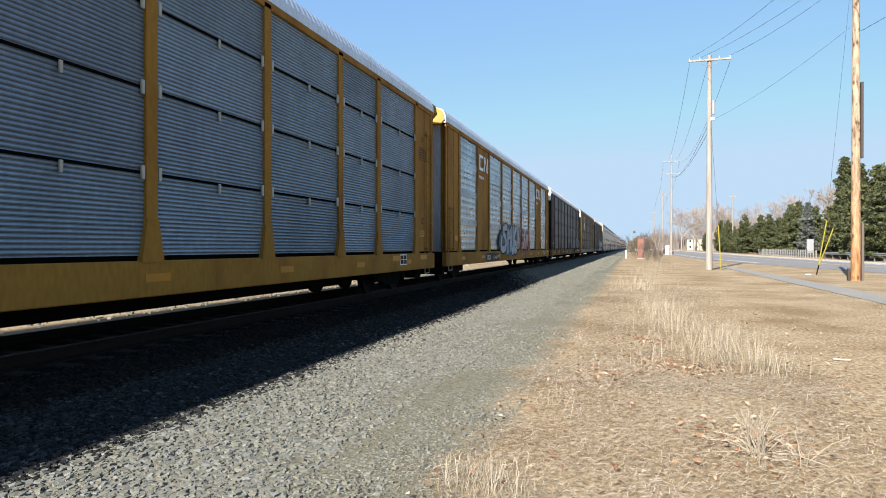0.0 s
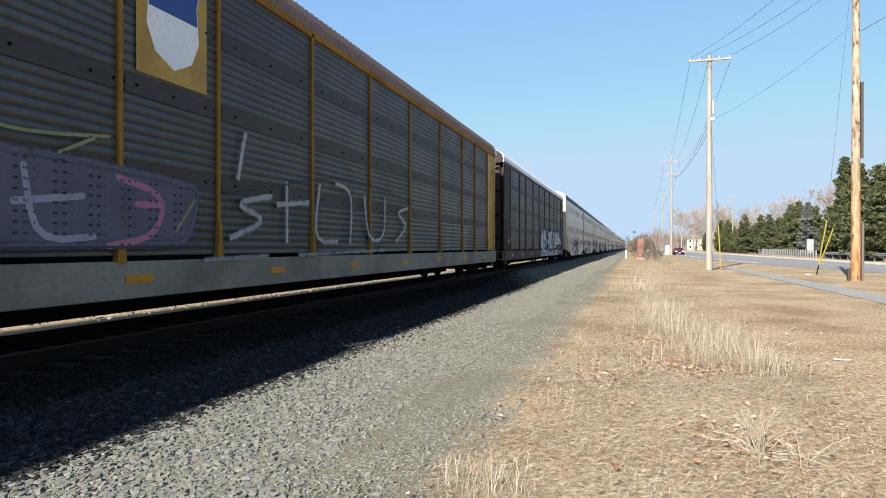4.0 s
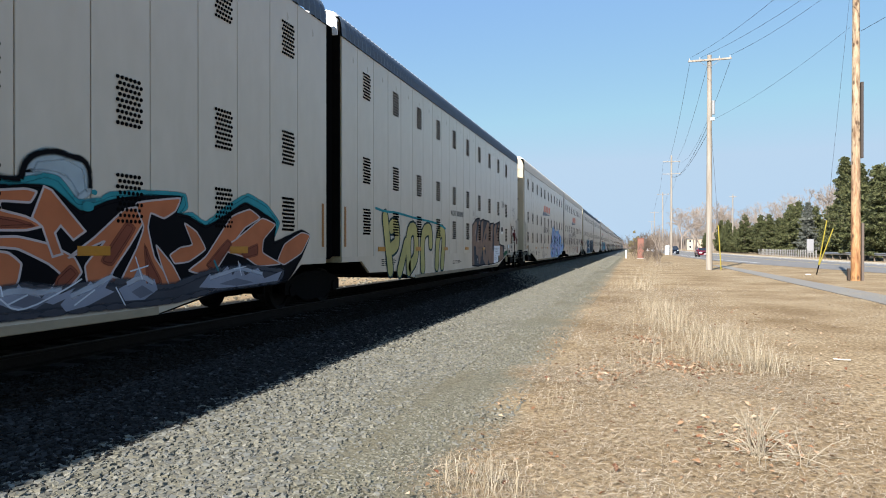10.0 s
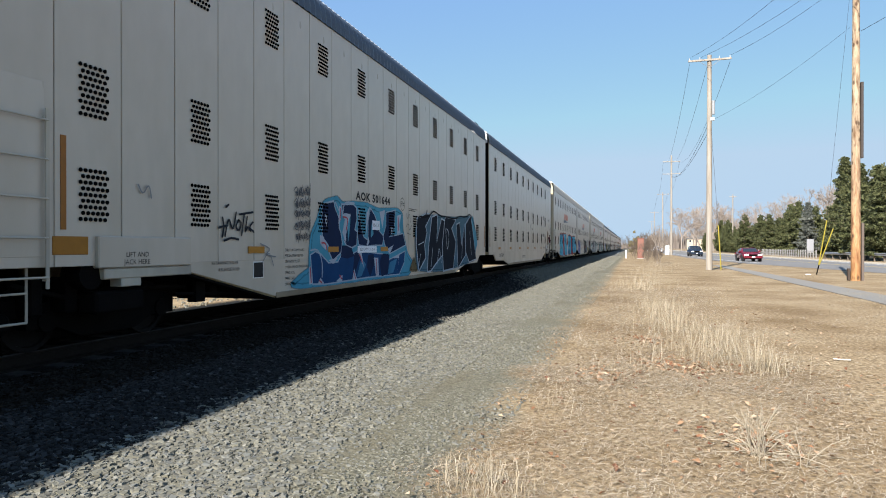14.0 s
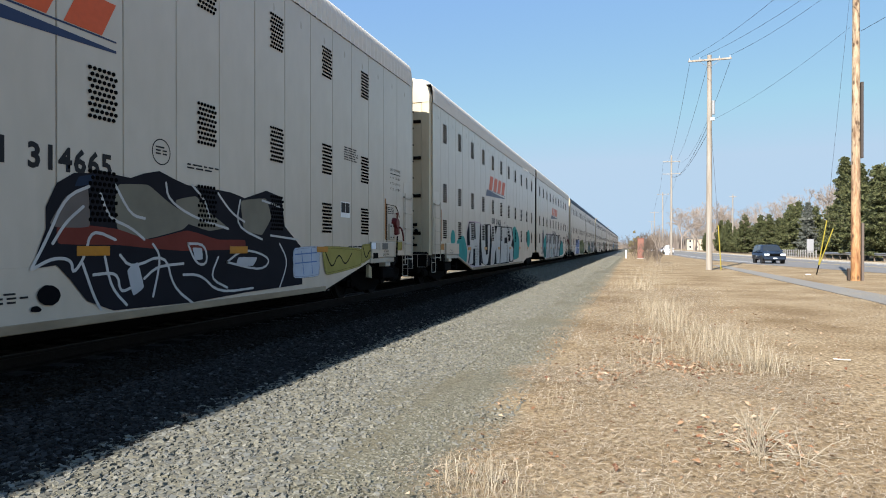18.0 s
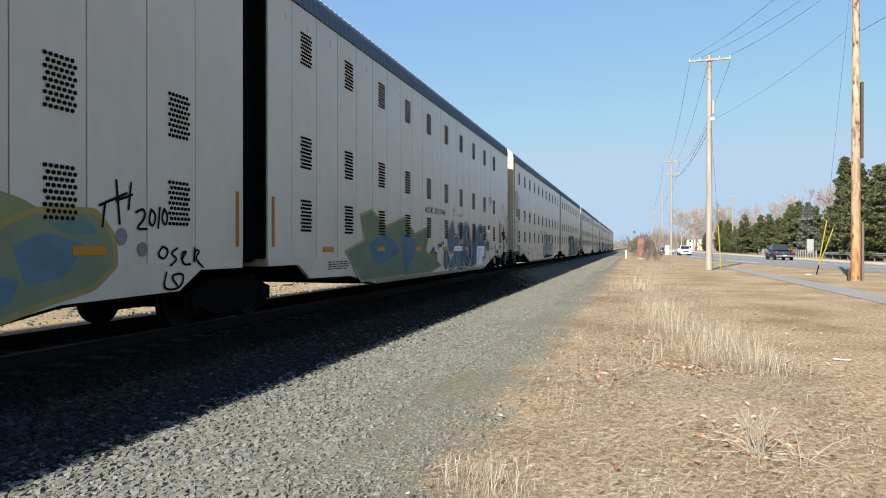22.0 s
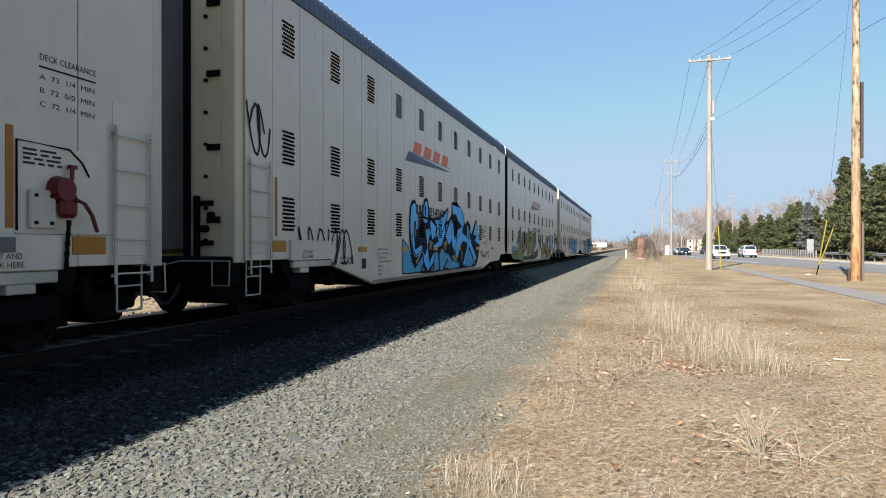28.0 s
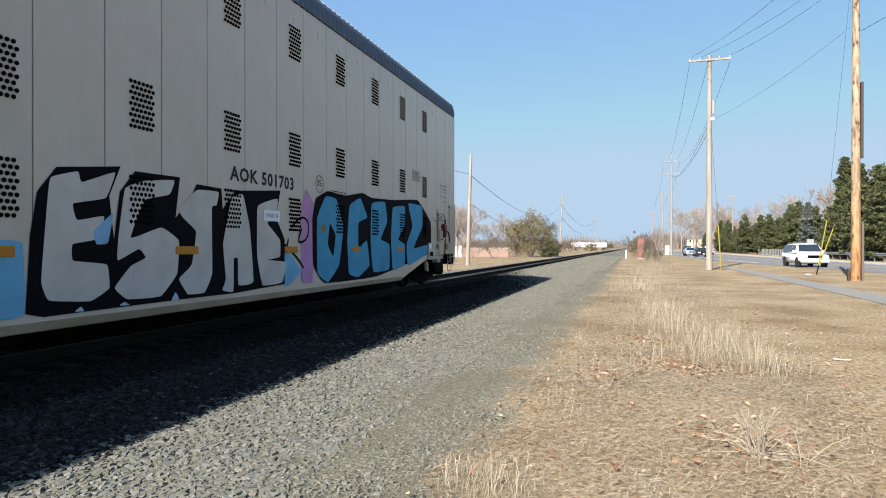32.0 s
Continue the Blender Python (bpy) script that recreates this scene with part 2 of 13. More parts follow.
WHITE_WOOD = mat("white_painted_wood", (0.62, 0.61, 0.58), 0.6, var=0.06, scale=3, bump=0.1)
TYRE = mat("rubber_tyre", (0.02, 0.02, 0.02), 0.85, var=0.2, bump=0.1)
GLASS_DARK = mat("tinted_glass", (0.02, 0.025, 0.03), 0.08, 0.0, var=0.05, bump=0, spec=0.8)
CHROME = mat("bright_metal", (0.62, 0.62, 0.62), 0.2, 1.0, var=0.03, bump=0)
LENS = mat("clear_lens", (0.75, 0.76, 0.78), 0.12, 0.0, var=0.03, bump=0, spec=0.8)
TAIL = mat("red_lens", (0.35, 0.02, 0.02), 0.2, 0.0, var=0.03, bump=0)


def ground_mat():
    """One sheet of ground: crushed stone beside the track, a worn path, dry mown grass, leaf litter."""
    m = bpy.data.materials.new("trackside_ground")
    m.use_nodes = True
    n, l = m.node_tree.nodes, m.node_tree.links
    b = n["Principled BSDF"]
    b.inputs["Roughness"].default_value = 0.95
    b.inputs["Specular IOR Level"].default_value = 0.15
    co = n.new("ShaderNodeTexCoord")
    sp = n.new("ShaderNodeSeparateXYZ")
    l.new(co.outputs["Object"], sp.inputs[0])

    def tex(scale, detail=4.0, stretch=None):
        t = n.new("ShaderNodeTexNoise")
        t.inputs["Scale"].default_value, t.inputs["Detail"].default_value = scale, detail
        if stretch:
            mp = n.new("ShaderNodeMapping")
            mp.inputs["Scale"].default_value = stretch
            l.new(co.outputs["Object"], mp.inputs[0])
            l.new(mp.outputs[0], t.inputs["Vector"])
        else:
            l.new(co.outputs["Object"], t.inputs["Vector"])
        return t.outputs["Fac"]

    def ramp(fac, stops):
        r = n.new("ShaderNodeValToRGB")
        e = r.color_ramp.elements
        e[0].position, e[0].color = stops[0][0], (*stops[0][1], 1)
        e[1].position, e[1].color = stops[-1][0], (*stops[-1][1], 1)
        for p, c in stops[1:-1]:
            e.new(p).color = (*c, 1)
        l.new(fac, r.inputs[0])
        return r.outputs[0]

    def mix(fac, a, c):
        x = n.new("ShaderNodeMixRGB")
        l.new(fac, x.inputs[0])
        l.new(a, x.inputs[1])
        l.new(c, x.inputs[2])
        return x.outputs[0]

    def mrange(v, lo, hi):
        x = n.new("ShaderNodeMapRange")
        x.inputs[1].default_value, x.inputs[2].default_value = lo, hi
        l.new(v, x.inputs[0])
        return x.outputs[0]

    edge = n.new("ShaderNodeMath")
    edge.operation = "MULTIPLY_ADD"
    edge.inputs[1].default_value = 1.1
    l.new(tex(1.3, 5.0), edge.inputs[0])
    l.new(sp.outputs["X"], edge.inputs[2])
    vor = n.new("ShaderNodeTexVoronoi")
    vor.inputs["Scale"].default_value = 24
    l.new(co.outputs["Object"], vor.inputs["Vector"])
    sv = n.new("ShaderNodeSeparateXYZ")
    l.new(vor.outputs["Color"], sv.inputs[0])
    stone = ramp(sv.outputs[0], ((0.0, (0.05, 0.047, 0.037)), (0.5, (0.13, 0.122, 0.098)), (0.9, (0.20, 0.19, 0.16)), (1.0, (0.36, 0.35, 0.32))))
    fine_v = n.new("ShaderNodeTexVoronoi")
    fine_v.inputs["Scale"].default_value = 62
    l.new(co.outputs["Object"], fine_v.inputs["Vector"])
    sf = n.new("ShaderNodeSeparateXYZ")
    l.new(fine_v.outputs["Color"], sf.inputs[0])
    gravel = ramp(sf.outputs[1], ((0.0, (0.065, 0.059, 0.040)), (0.5, (0.142, 0.131, 0.092)), (0.9, (0.212, 0.199, 0.146)), (1.0, (0.34, 0.325, 0.265))))
    earth = ramp(tex(34, 8.0), ((0.3, (0.08, 0.068, 0.043)), (0.5, (0.138, 0.122, 0.082)), (0.7, (0.196, 0.177, 0.125))))
    path = mix(ramp(tex(2.2, 6.0, (1.0, 0.22, 1.0)), ((0.40, (0.0, 0.0, 0.0)), (0.62, (1.0, 1.0, 1.0)))), gravel, earth)
    straw = ramp(tex(22, 8.0, (1.0, 0.7, 1.0)), ((0.28, (0.125, 0.088, 0.048)), (0.45, (0.264, 0.196, 0.116)), (0.58, (0.368, 0.281, 0.171)), (0.78, (0.495, 0.406, 0.276))))
    patch = ramp(tex(0.45, 6.0), ((0.33, (0.62, 0.55, 0.47)), (0.47, (0.85, 0.80, 0.74)), (0.62, (1.0, 0.99, 0.97))))
    mul = n.new("ShaderNodeMixRGB")
    mul.blend_type, mul.inputs[0].default_value = "MULTIPLY", 1.0
    l.new(straw, mul.inputs[1])
    l.new(patch, mul.inputs[2])
    weedy = ramp(tex(1.1, 5.0), ((0.45, (1.0, 1.0, 1.0)), (0.7, (0.86, 0.76, 0.58))))
    worn = n.new("ShaderNodeMixRGB")
    worn.blend_type, worn.inputs[0].default_value = "MULTIPLY", 1.0
    l.new(stone, worn.inputs[1])
    l.new(weedy, worn.inputs[2])
    # the train's shade put into the stone colour by the track, fading past y 22
    shade_tint = n.new("ShaderNodeMixRGB")
    shade_tint.blend_type = "MULTIPLY"
    shade_tint.inputs[2].default_value = (0.08, 0.072, 0.06, 1)
    shade_mask = n.new("ShaderNodeMath")
    shade_mask.operation = "MULTIPLY"
    l.new(mrange(edge.outputs[0], -3.3, -3.8), shade_mask.inputs[0])
    l.new(mrange(sp.outputs["Y"], 34.0, 22.0), shade_mask.inputs[1])
    l.new(shade_mask.outputs[0], shade_tint.inputs[0])
    l.new(worn.outputs[0], shade_tint.inputs[1])
    a = mix(mrange(edge.outputs[0], -2.35, -1.35), shade_tint.outputs[0], path)
    a = mix(mrange(edge.outputs[0], -0.88, -0.36), a, mul.outputs[0])
    far = mix(mrange(sp.outputs["X"], -10.6, -9.9), mul.outputs[0], a)
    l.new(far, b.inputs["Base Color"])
    bp = n.new("ShaderNodeBump")
    bp.inputs["Strength"].default_value, bp.inputs["Distance"].default_value = 0.9, 0.02
    l.new(tex(26, 6.0), bp.inputs["Height"])
    l.new(bp.outputs[0], b.inputs["Normal"])
    return m


GROUND = ground_mat()
ASPHALT = mat("worn_asphalt", (0.165, 0.153, 0.139), 0.85, var=0.15, scale=0.6, fine=40, bump=0.2, dirt=(0.22, 0.21, 0.195), dirt_amount=0.6)
PATHWAY = mat("pale_pathway", (0.20, 0.185, 0.16), 0.85, var=0.12, scale=0.8, fine=40, bump=0.2, dirt=(0.26, 0.225, 0.17), dirt_amount=0.6)
ROAD_PAINT = mat("road_paint", (0.70, 0.69, 0.65), 0.7, var=0.1, scale=2, fine=30, bump=0.1)
STONES = island_mat("crushed_stone", ((0.105, 0.099, 0.082), (0.130, 0.122, 0.098), (0.150, 0.140, 0.107), (0.163, 0.152, 0.114), (0.150, 0.149, 0.134), (0.176, 0.164, 0.126), (0.192, 0.180, 0.140), (0.172, 0.170, 0.150), (0.235, 0.224, 0.186)), 0.95, spec=0.12)
# two darker palettes carry the train's shade in the stones near the rails
SHADE_STONES = island_mat("shade_dark_stone", ((0.012, 0.0115, 0.011), (0.016, 0.0155, 0.0145), (0.021, 0.020, 0.019), (0.026, 0.025, 0.0235), (0.032, 0.031, 0.029), (0.039, 0.0375, 0.035), (0.018, 0.0175, 0.0165), (0.085, 0.082, 0.077)), 0.95, spec=0.05)
DEEP_SHADE_STONES = island_mat("deep_shade_stone", ((0.010, 0.0078, 0.006), (0.0135, 0.011, 0.0085), (0.018, 0.015, 0.012), (0.028, 0.024, 0.0195)), 0.95, spec=0.02)
BLADES = island_mat("dry_grass", ((0.148, 0.109, 0.069), (0.230, 0.174, 0.112), (0.304, 0.236, 0.157), (0.378, 0.307, 0.217), (0.482, 0.418, 0.322)), 0.8)
PALE_STALK = island_mat("bleached_stalks", ((0.255, 0.20, 0.128), (0.36, 0.295, 0.20), (0.46, 0.40, 0.30)), 0.8)
NEEDLES = island_mat("pine_needles", ((0.018, 0.0235, 0.009), (0.045, 0.053, 0.0185), (0.082, 0.089, 0.032), (0.128, 0.128, 0.056)), 0.7)
SPRUCE = island_mat("blue_spruce_needles", ((0.055, 0.0625, 0.05), (0.1, 0.107, 0.09), (0.16, 0.165, 0.142)), 0.7)
SHRUB = island_mat("shrub_leaves", ((0.07, 0.06, 0.028), (0.15, 0.125, 0.06), (0.25, 0.205, 0.11)), 0.8)
LITTER = island_mat("dead_leaves", ((0.14, 0.05, 0.025), (0.25, 0.13, 0.065), (0.37, 0.24, 0.14), (0.46, 0.36, 0.25)), 0.8)
FAR_WOOD = island_mat("distant_bare_wood", ((0.105, 0.0837, 0.0713), (0.149, 0.124, 0.105), (0.192, 0.161, 0.136)), 0.95)

# ---- mesh tools ----
class Shape:
    """Vertices and faces of one mesh, gathered piece by piece."""

    def __init__(self):
        self.v, self.f = [], []

    def add(self, verts, faces):
        o = len(self.v)
        self.v += [tuple(p) for p in verts]
        self.f += [tuple(o + i for i in q) for q in faces]
        return self

    def box(self, x0, x1, y0, y1, z0, z1, c=0.0):
        """A box; c chamfers all its edges."""
        if c <= 0:
            return self.add([(x, y, z) for x in (x0, x1) for y in (y0, y1) for z in (z0, z1)],
                            [(0, 1, 3, 2), (4, 6, 7, 5), (0, 4, 5, 1), (2, 3, 7, 6), (0, 2, 6, 4), (1, 5, 7, 3)])
        bm = bmesh.new()
        bmesh.ops.create_cube(bm, size=1)
        for p in bm.verts:
            p.co = Vector(((x0 + x1) / 2 + p.co.x * (x1 - x0), (y0 + y1) / 2 + p.co.y * (y1 - y0), (z0 + z1) / 2 + p.co.z * (z1 - z0)))
        bmesh.ops.bevel(bm, geom=bm.edges[:], offset=c, segments=1, affect="EDGES")
        bm.verts.index_update()
        self.add([p.co for p in bm.verts], [[p.index for p in q.verts] for q in bm.faces])
        bm.free()
        return self

    def prism(self, outline, a, b, axis="x"):
        """An outline in the two other axes, extruded along axis from a to b."""
        k = len(outline)
        put = {"x": lambda t, p: (t, p[0], p[1]), "y": lambda t, p: (p[0], t, p[1]), "z": lambda t, p: (p[0], p[1], t)}[axis]
        pts = [put(a, p) for p in outline] + [put(b, p) for p in outline]
        return self.add(pts, [tuple(range(k))[::-1], tuple(range(k, 2 * k))] + [(i, (i + 1) % k, k + (i + 1) % k, k + i) for i in range(k)])

    def tube(self, p, q, r0, r1=None, n=8, caps=True):
        p, q = Vector(p), Vector(q)
        r1 = r0 if r1 is None else r1
        w = (q - p).normalized()
        a = w.orthogonal().normalized()
        b = w.cross(a)
        ring = [(math.cos(2 * math.pi * i / n), math.sin(2 * math.pi * i / n)) for i in range(n)]
        pts = [p + (a * c + b * s) * r0 for c, s in ring] + [q + (a * c + b * s) * r1 for c, s in ring]
        fs = [(i, (i + 1) % n, n + (i + 1) % n, n + i) for i in range(n)]
        if caps:
            fs += [tuple(range(n))[::-1], tuple(range(n, 2 * n))]
        return self.add(pts, fs)

    def line(self, pts, r, n=5):
        """One bent round bar through all the points."""
        pts = [Vector(p) for p in pts]
        verts = []
        for i, p in enumerate(pts):
            w = (pts[min(i + 1, len(pts) - 1)] - pts[max(i - 1, 0)]).normalized()
            a = w.cross(Vector((0.31, 0.87, 0.38))).normalized()
            b = w.cross(a)
            verts += [p + (a * math.cos(2 * math.pi * k / n) + b * math.sin(2 * math.pi * k / n)) * r for k in range(n)]
        fs = [(i * n + k, i * n + (k + 1) % n, (i + 1) * n + (k + 1) % n, (i + 1) * n + k) for i in range(len(pts) - 1) for k in range(n)]
        return self.add(verts, fs + [tuple(range(n))[::-1], tuple(range(len(verts) - n, len(verts)))])

    def mesh(self, name, material, smooth=False):
        me = bpy.data.meshes.new(name)
        me.from_pydata(self.v, [], self.f)
        me.materials.append(material)
        if smooth:
            me.polygons.foreach_set("use_smooth", [True] * len(me.polygons))
        me.update()
        return me


def empty(name):
    e = new(name)
    e.empty_display_size = 0.2
    return e


def part(name, shape, material, parent, label="", at=None, smooth=False):
    """Links a shape (or a mesh that is shared) as one mesh object under a thing or part."""
    me = shape if isinstance(shape, bpy.types.Mesh) else shape.mesh(name, material, smooth)
    ob = new(name, me)
    ob.parent = parent
    if at is not None:
        ob.matrix_basis = at
    return tagged(ob, label)


def thing(name, shape, material, label, category, group="", kind="", at=None, smooth=False):
    me = shape if isinstance(shape, bpy.types.Mesh) else shape.mesh(name, material, smooth)
    ob = new(name, me)
    if at is not None:
        ob.matrix_basis = at
    return tagged(ob, label, category, group, kind)


def soup(name, tris, material, label, category, kind="stuff", quads=False):
    """Very many loose faces as one mesh: an array of faces x corners x 3."""
    a = np.asarray(tris, dtype=np.float32)
    k, c = a.shape[0], a.shape[1]
    me = bpy.data.meshes.new(name)
    me.vertices.add(k * c)
    me.vertices.foreach_set("co", a.reshape(-1))
    me.loops.add(k * c)
    me.loops.foreach_set("vertex_index", np.arange(k * c, dtype=np.int32))
    me.polygons.add(k)
    me.polygons.foreach_set("loop_start", np.arange(0, k * c, c, dtype=np.int32))
    me.materials.append(material)
    me.polygons.foreach_set("use_smooth", [False] * len(me.polygons))
    me.update(calc_edges=True)
    me.validate()
    if name is None:
        return me
    return tagged(new(name, me), label, category, kind=kind)


def indexed(name, verts, faces, material):
    """A mesh from arrays of vertices and triangles."""
    v, f = np.asarray(verts, dtype=np.float32), np.asarray(faces, dtype=np.int32)
    me = bpy.data.meshes.new(name)
    me.vertices.add(len(v))
    me.vertices.foreach_set("co", v.reshape(-1))
    me.loops.add(f.size)
    me.loops.foreach_set("vertex_index", f.reshape(-1))
    me.polygons.add(len(f))
    me.polygons.foreach_set("loop_start", np.arange(0, f.size, f.shape[1], dtype=np.int32))
    me.materials.append(material)
    me.polygons.foreach_set("use_smooth", [False] * len(me.polygons))
    me.update(calc_edges=True)
    return me

# ---- ground, track, road ----
TX, RAIL_Z = -7.36, 0.31
rng = np.random.default_rng(7)


def ground_z(x, y=0.0):
    """Height of the sheet: a low stone bed under the track, flat elsewhere."""
    d = abs(x - TX)
    if d < 1.7:
        return 0.12
    if d < 4.6:
        t = (d - 1.7) / 2.9
        return 0.12 * (1 - t * t * (3 - 2 * t))
    return 0.0


def build_ground():
    xs = [-1500, -400, -120, -50, -25, -16, -13] + [TX + i * 0.3 for i in range(-17, 18)] + [-1.6, -1.0, -0.4, 0.2, 1, 2, 3, 4.5, 6, 8, 12, 20, 40, 120, 400, 1500]
    ys = [-2500, -700, -300, -60, -20, -8, -2] + [i * 0.8 for i in range(0, 40)] + [34, 38, 44, 52, 64, 80, 110, 160, 260, 500, 1000, 2500]
    xs = sorted(set(round(x, 3) for x in xs))
    s = Shape()
    for y in ys:
        for x in xs:
            near = 1 if (-2.6 < x < 9 and 0 <= y < 40) else 0
            s.v.append((x, y, ground_z(x, y) + near * 0.035 * (noise.noise((x * 0.7, y * 0.5, 0)))))
    w = len(xs)
    for j in range(len(ys) - 1):
        for i in range(w - 1):
            s.f.append((j * w + i, j * w + i + 1, (j + 1) * w + i + 1, (j + 1) * w + i))
    thing("ground", s, GROUND, "dry tan grass and grey crushed stone beside a railway", "ground", kind="structure", smooth=True)


build_ground()


def build_track(cx, name):
    for side in (-1, 1):
        s = Shape()
        o = cx + side * 0.7525
        prof = [(o - 0.07, 0.13), (o + 0.07, 0.13), (o + 0.07, 0.15), (o + 0.012, 0.17), (o + 0.012, 0.265), (o + 0.035, 0.275), (o + 0.035, 0.303),
                (o - 0.035, 0.303), (o - 0.035, 0.275), (o - 0.012, 0.265), (o - 0.012, 0.17), (o - 0.07, 0.15)]
        s.prism(prof, -720, 900, "y")
        r = thing(name, s, RAIL, "rust-brown steel rail spiked to wooden ties", "rail", "running rails", "structure")
        part("rail_head", Shape().box(o - 0.03, o + 0.03, -720, 900, 0.303, 0.31), RAIL_TOP, r, "polished running surface")
    ties = tagged(empty("tie_row"), "dark creosoted wooden ties bedded in stone", "railway ties", kind="structure")
    me = Shape().box(-1.3, 1.3, -0.115, 0.115, -0.04, 0.13, 0.012).mesh("tie", TIE)
    for i in range(150):
        part("tie", me, TIE, ties, at=pose(cx + random.uniform(-0.03, 0.03), -4 + i * 0.52, 0.002, 0, 0, random.uniform(-1, 1)))
    far = Shape()
    for i in range(1400):
        y = 74 + i * 0.52 if i < 800 else -4.5 - (i - 800) * 1.04
        far.box(cx - 1.3, cx + 1.3, y, y + 0.23, 0.05, 0.131)
    part("far_ties", far, TIE, ties)["kind"] = "stuff"


build_track(TX, "rail")


def road_near(y):
    return float(np.interp(y, [-40, 30, 44, 55, 62, 80, 100, 160, 600], [24, 16.0, 13.6, 11.7, 10.3, 8.6, 7.6, 7.2, 8.0]))


def road_far(y):
    return float(np.interp(y, [-40, 30, 63, 110, 160, 600], [24.5, 21.6, 20.8, 19.6, 19.0, 19.0]))


def strip(fn0, fn1, ys, z, name, m, label, category):
    s = Shape()
    for y in ys:
        s.v += [(fn0(y), y, z), (fn1(y), y, z), (fn0(y), y, z - 0.08), (fn1(y), y, z - 0.08)]
    for i in range(len(ys) - 1):
        a = 4 * i
        s.f += [(a, a + 1, a + 5, a + 4), (a, a + 4, a + 6, a + 2), (a + 1, a + 3, a + 7, a + 5)]
    return thing(name, s, m, label, category, kind="structure")


_ys = [20 + 3 * i for i in range(30)] + [120, 160, 240, 400, 600]
strip(road_near, road_far, _ys, 0.03, "road", ASPHALT, "grey worn asphalt road with white edge lines", "road")
strip(lambda y: road_near(y) + 1.5, lambda y: road_near(y) + 1.63, [66 + 4 * i for i in range(30)], 0.036, "edge_line", ROAD_PAINT, "faded white edge line on asphalt", "road marking")
strip(lambda y: road_far(y) - 0.75, lambda y: road_far(y) - 0.6, _ys, 0.036, "edge_line", ROAD_PAINT, "faded white edge line on asphalt", "road marking")
strip(lambda y: (road_near(y) + road_far(y)) / 2 + 1.2, lambda y: (road_near(y) + road_far(y)) / 2 + 1.32, _ys[6:], 0.036, "edge_line", mat("yellow_road_paint", (0.55, 0.4, 0.1), 0.7, var=0.1), "faded yellow centre line on asphalt", "road marking")
strip(lambda y: 6.35 + 0.0 * y, lambda y: 7.75 - 0.010 * y, [-6 + 3 * i for i in range(22)], 0.022, "pathway", PATHWAY, "pale grey asphalt pathway through dry grass", "path")
strip(lambda y: road_far(y) + 0.05, lambda y: road_far(y) + 2.6, _ys, 0.024, "road_shoulder", mat("sandy_verge", (0.42, 0.35, 0.25), 0.95, var=0.2, scale=1, fine=15, bump=0.3), "sandy roadside verge beside asphalt", "verge")


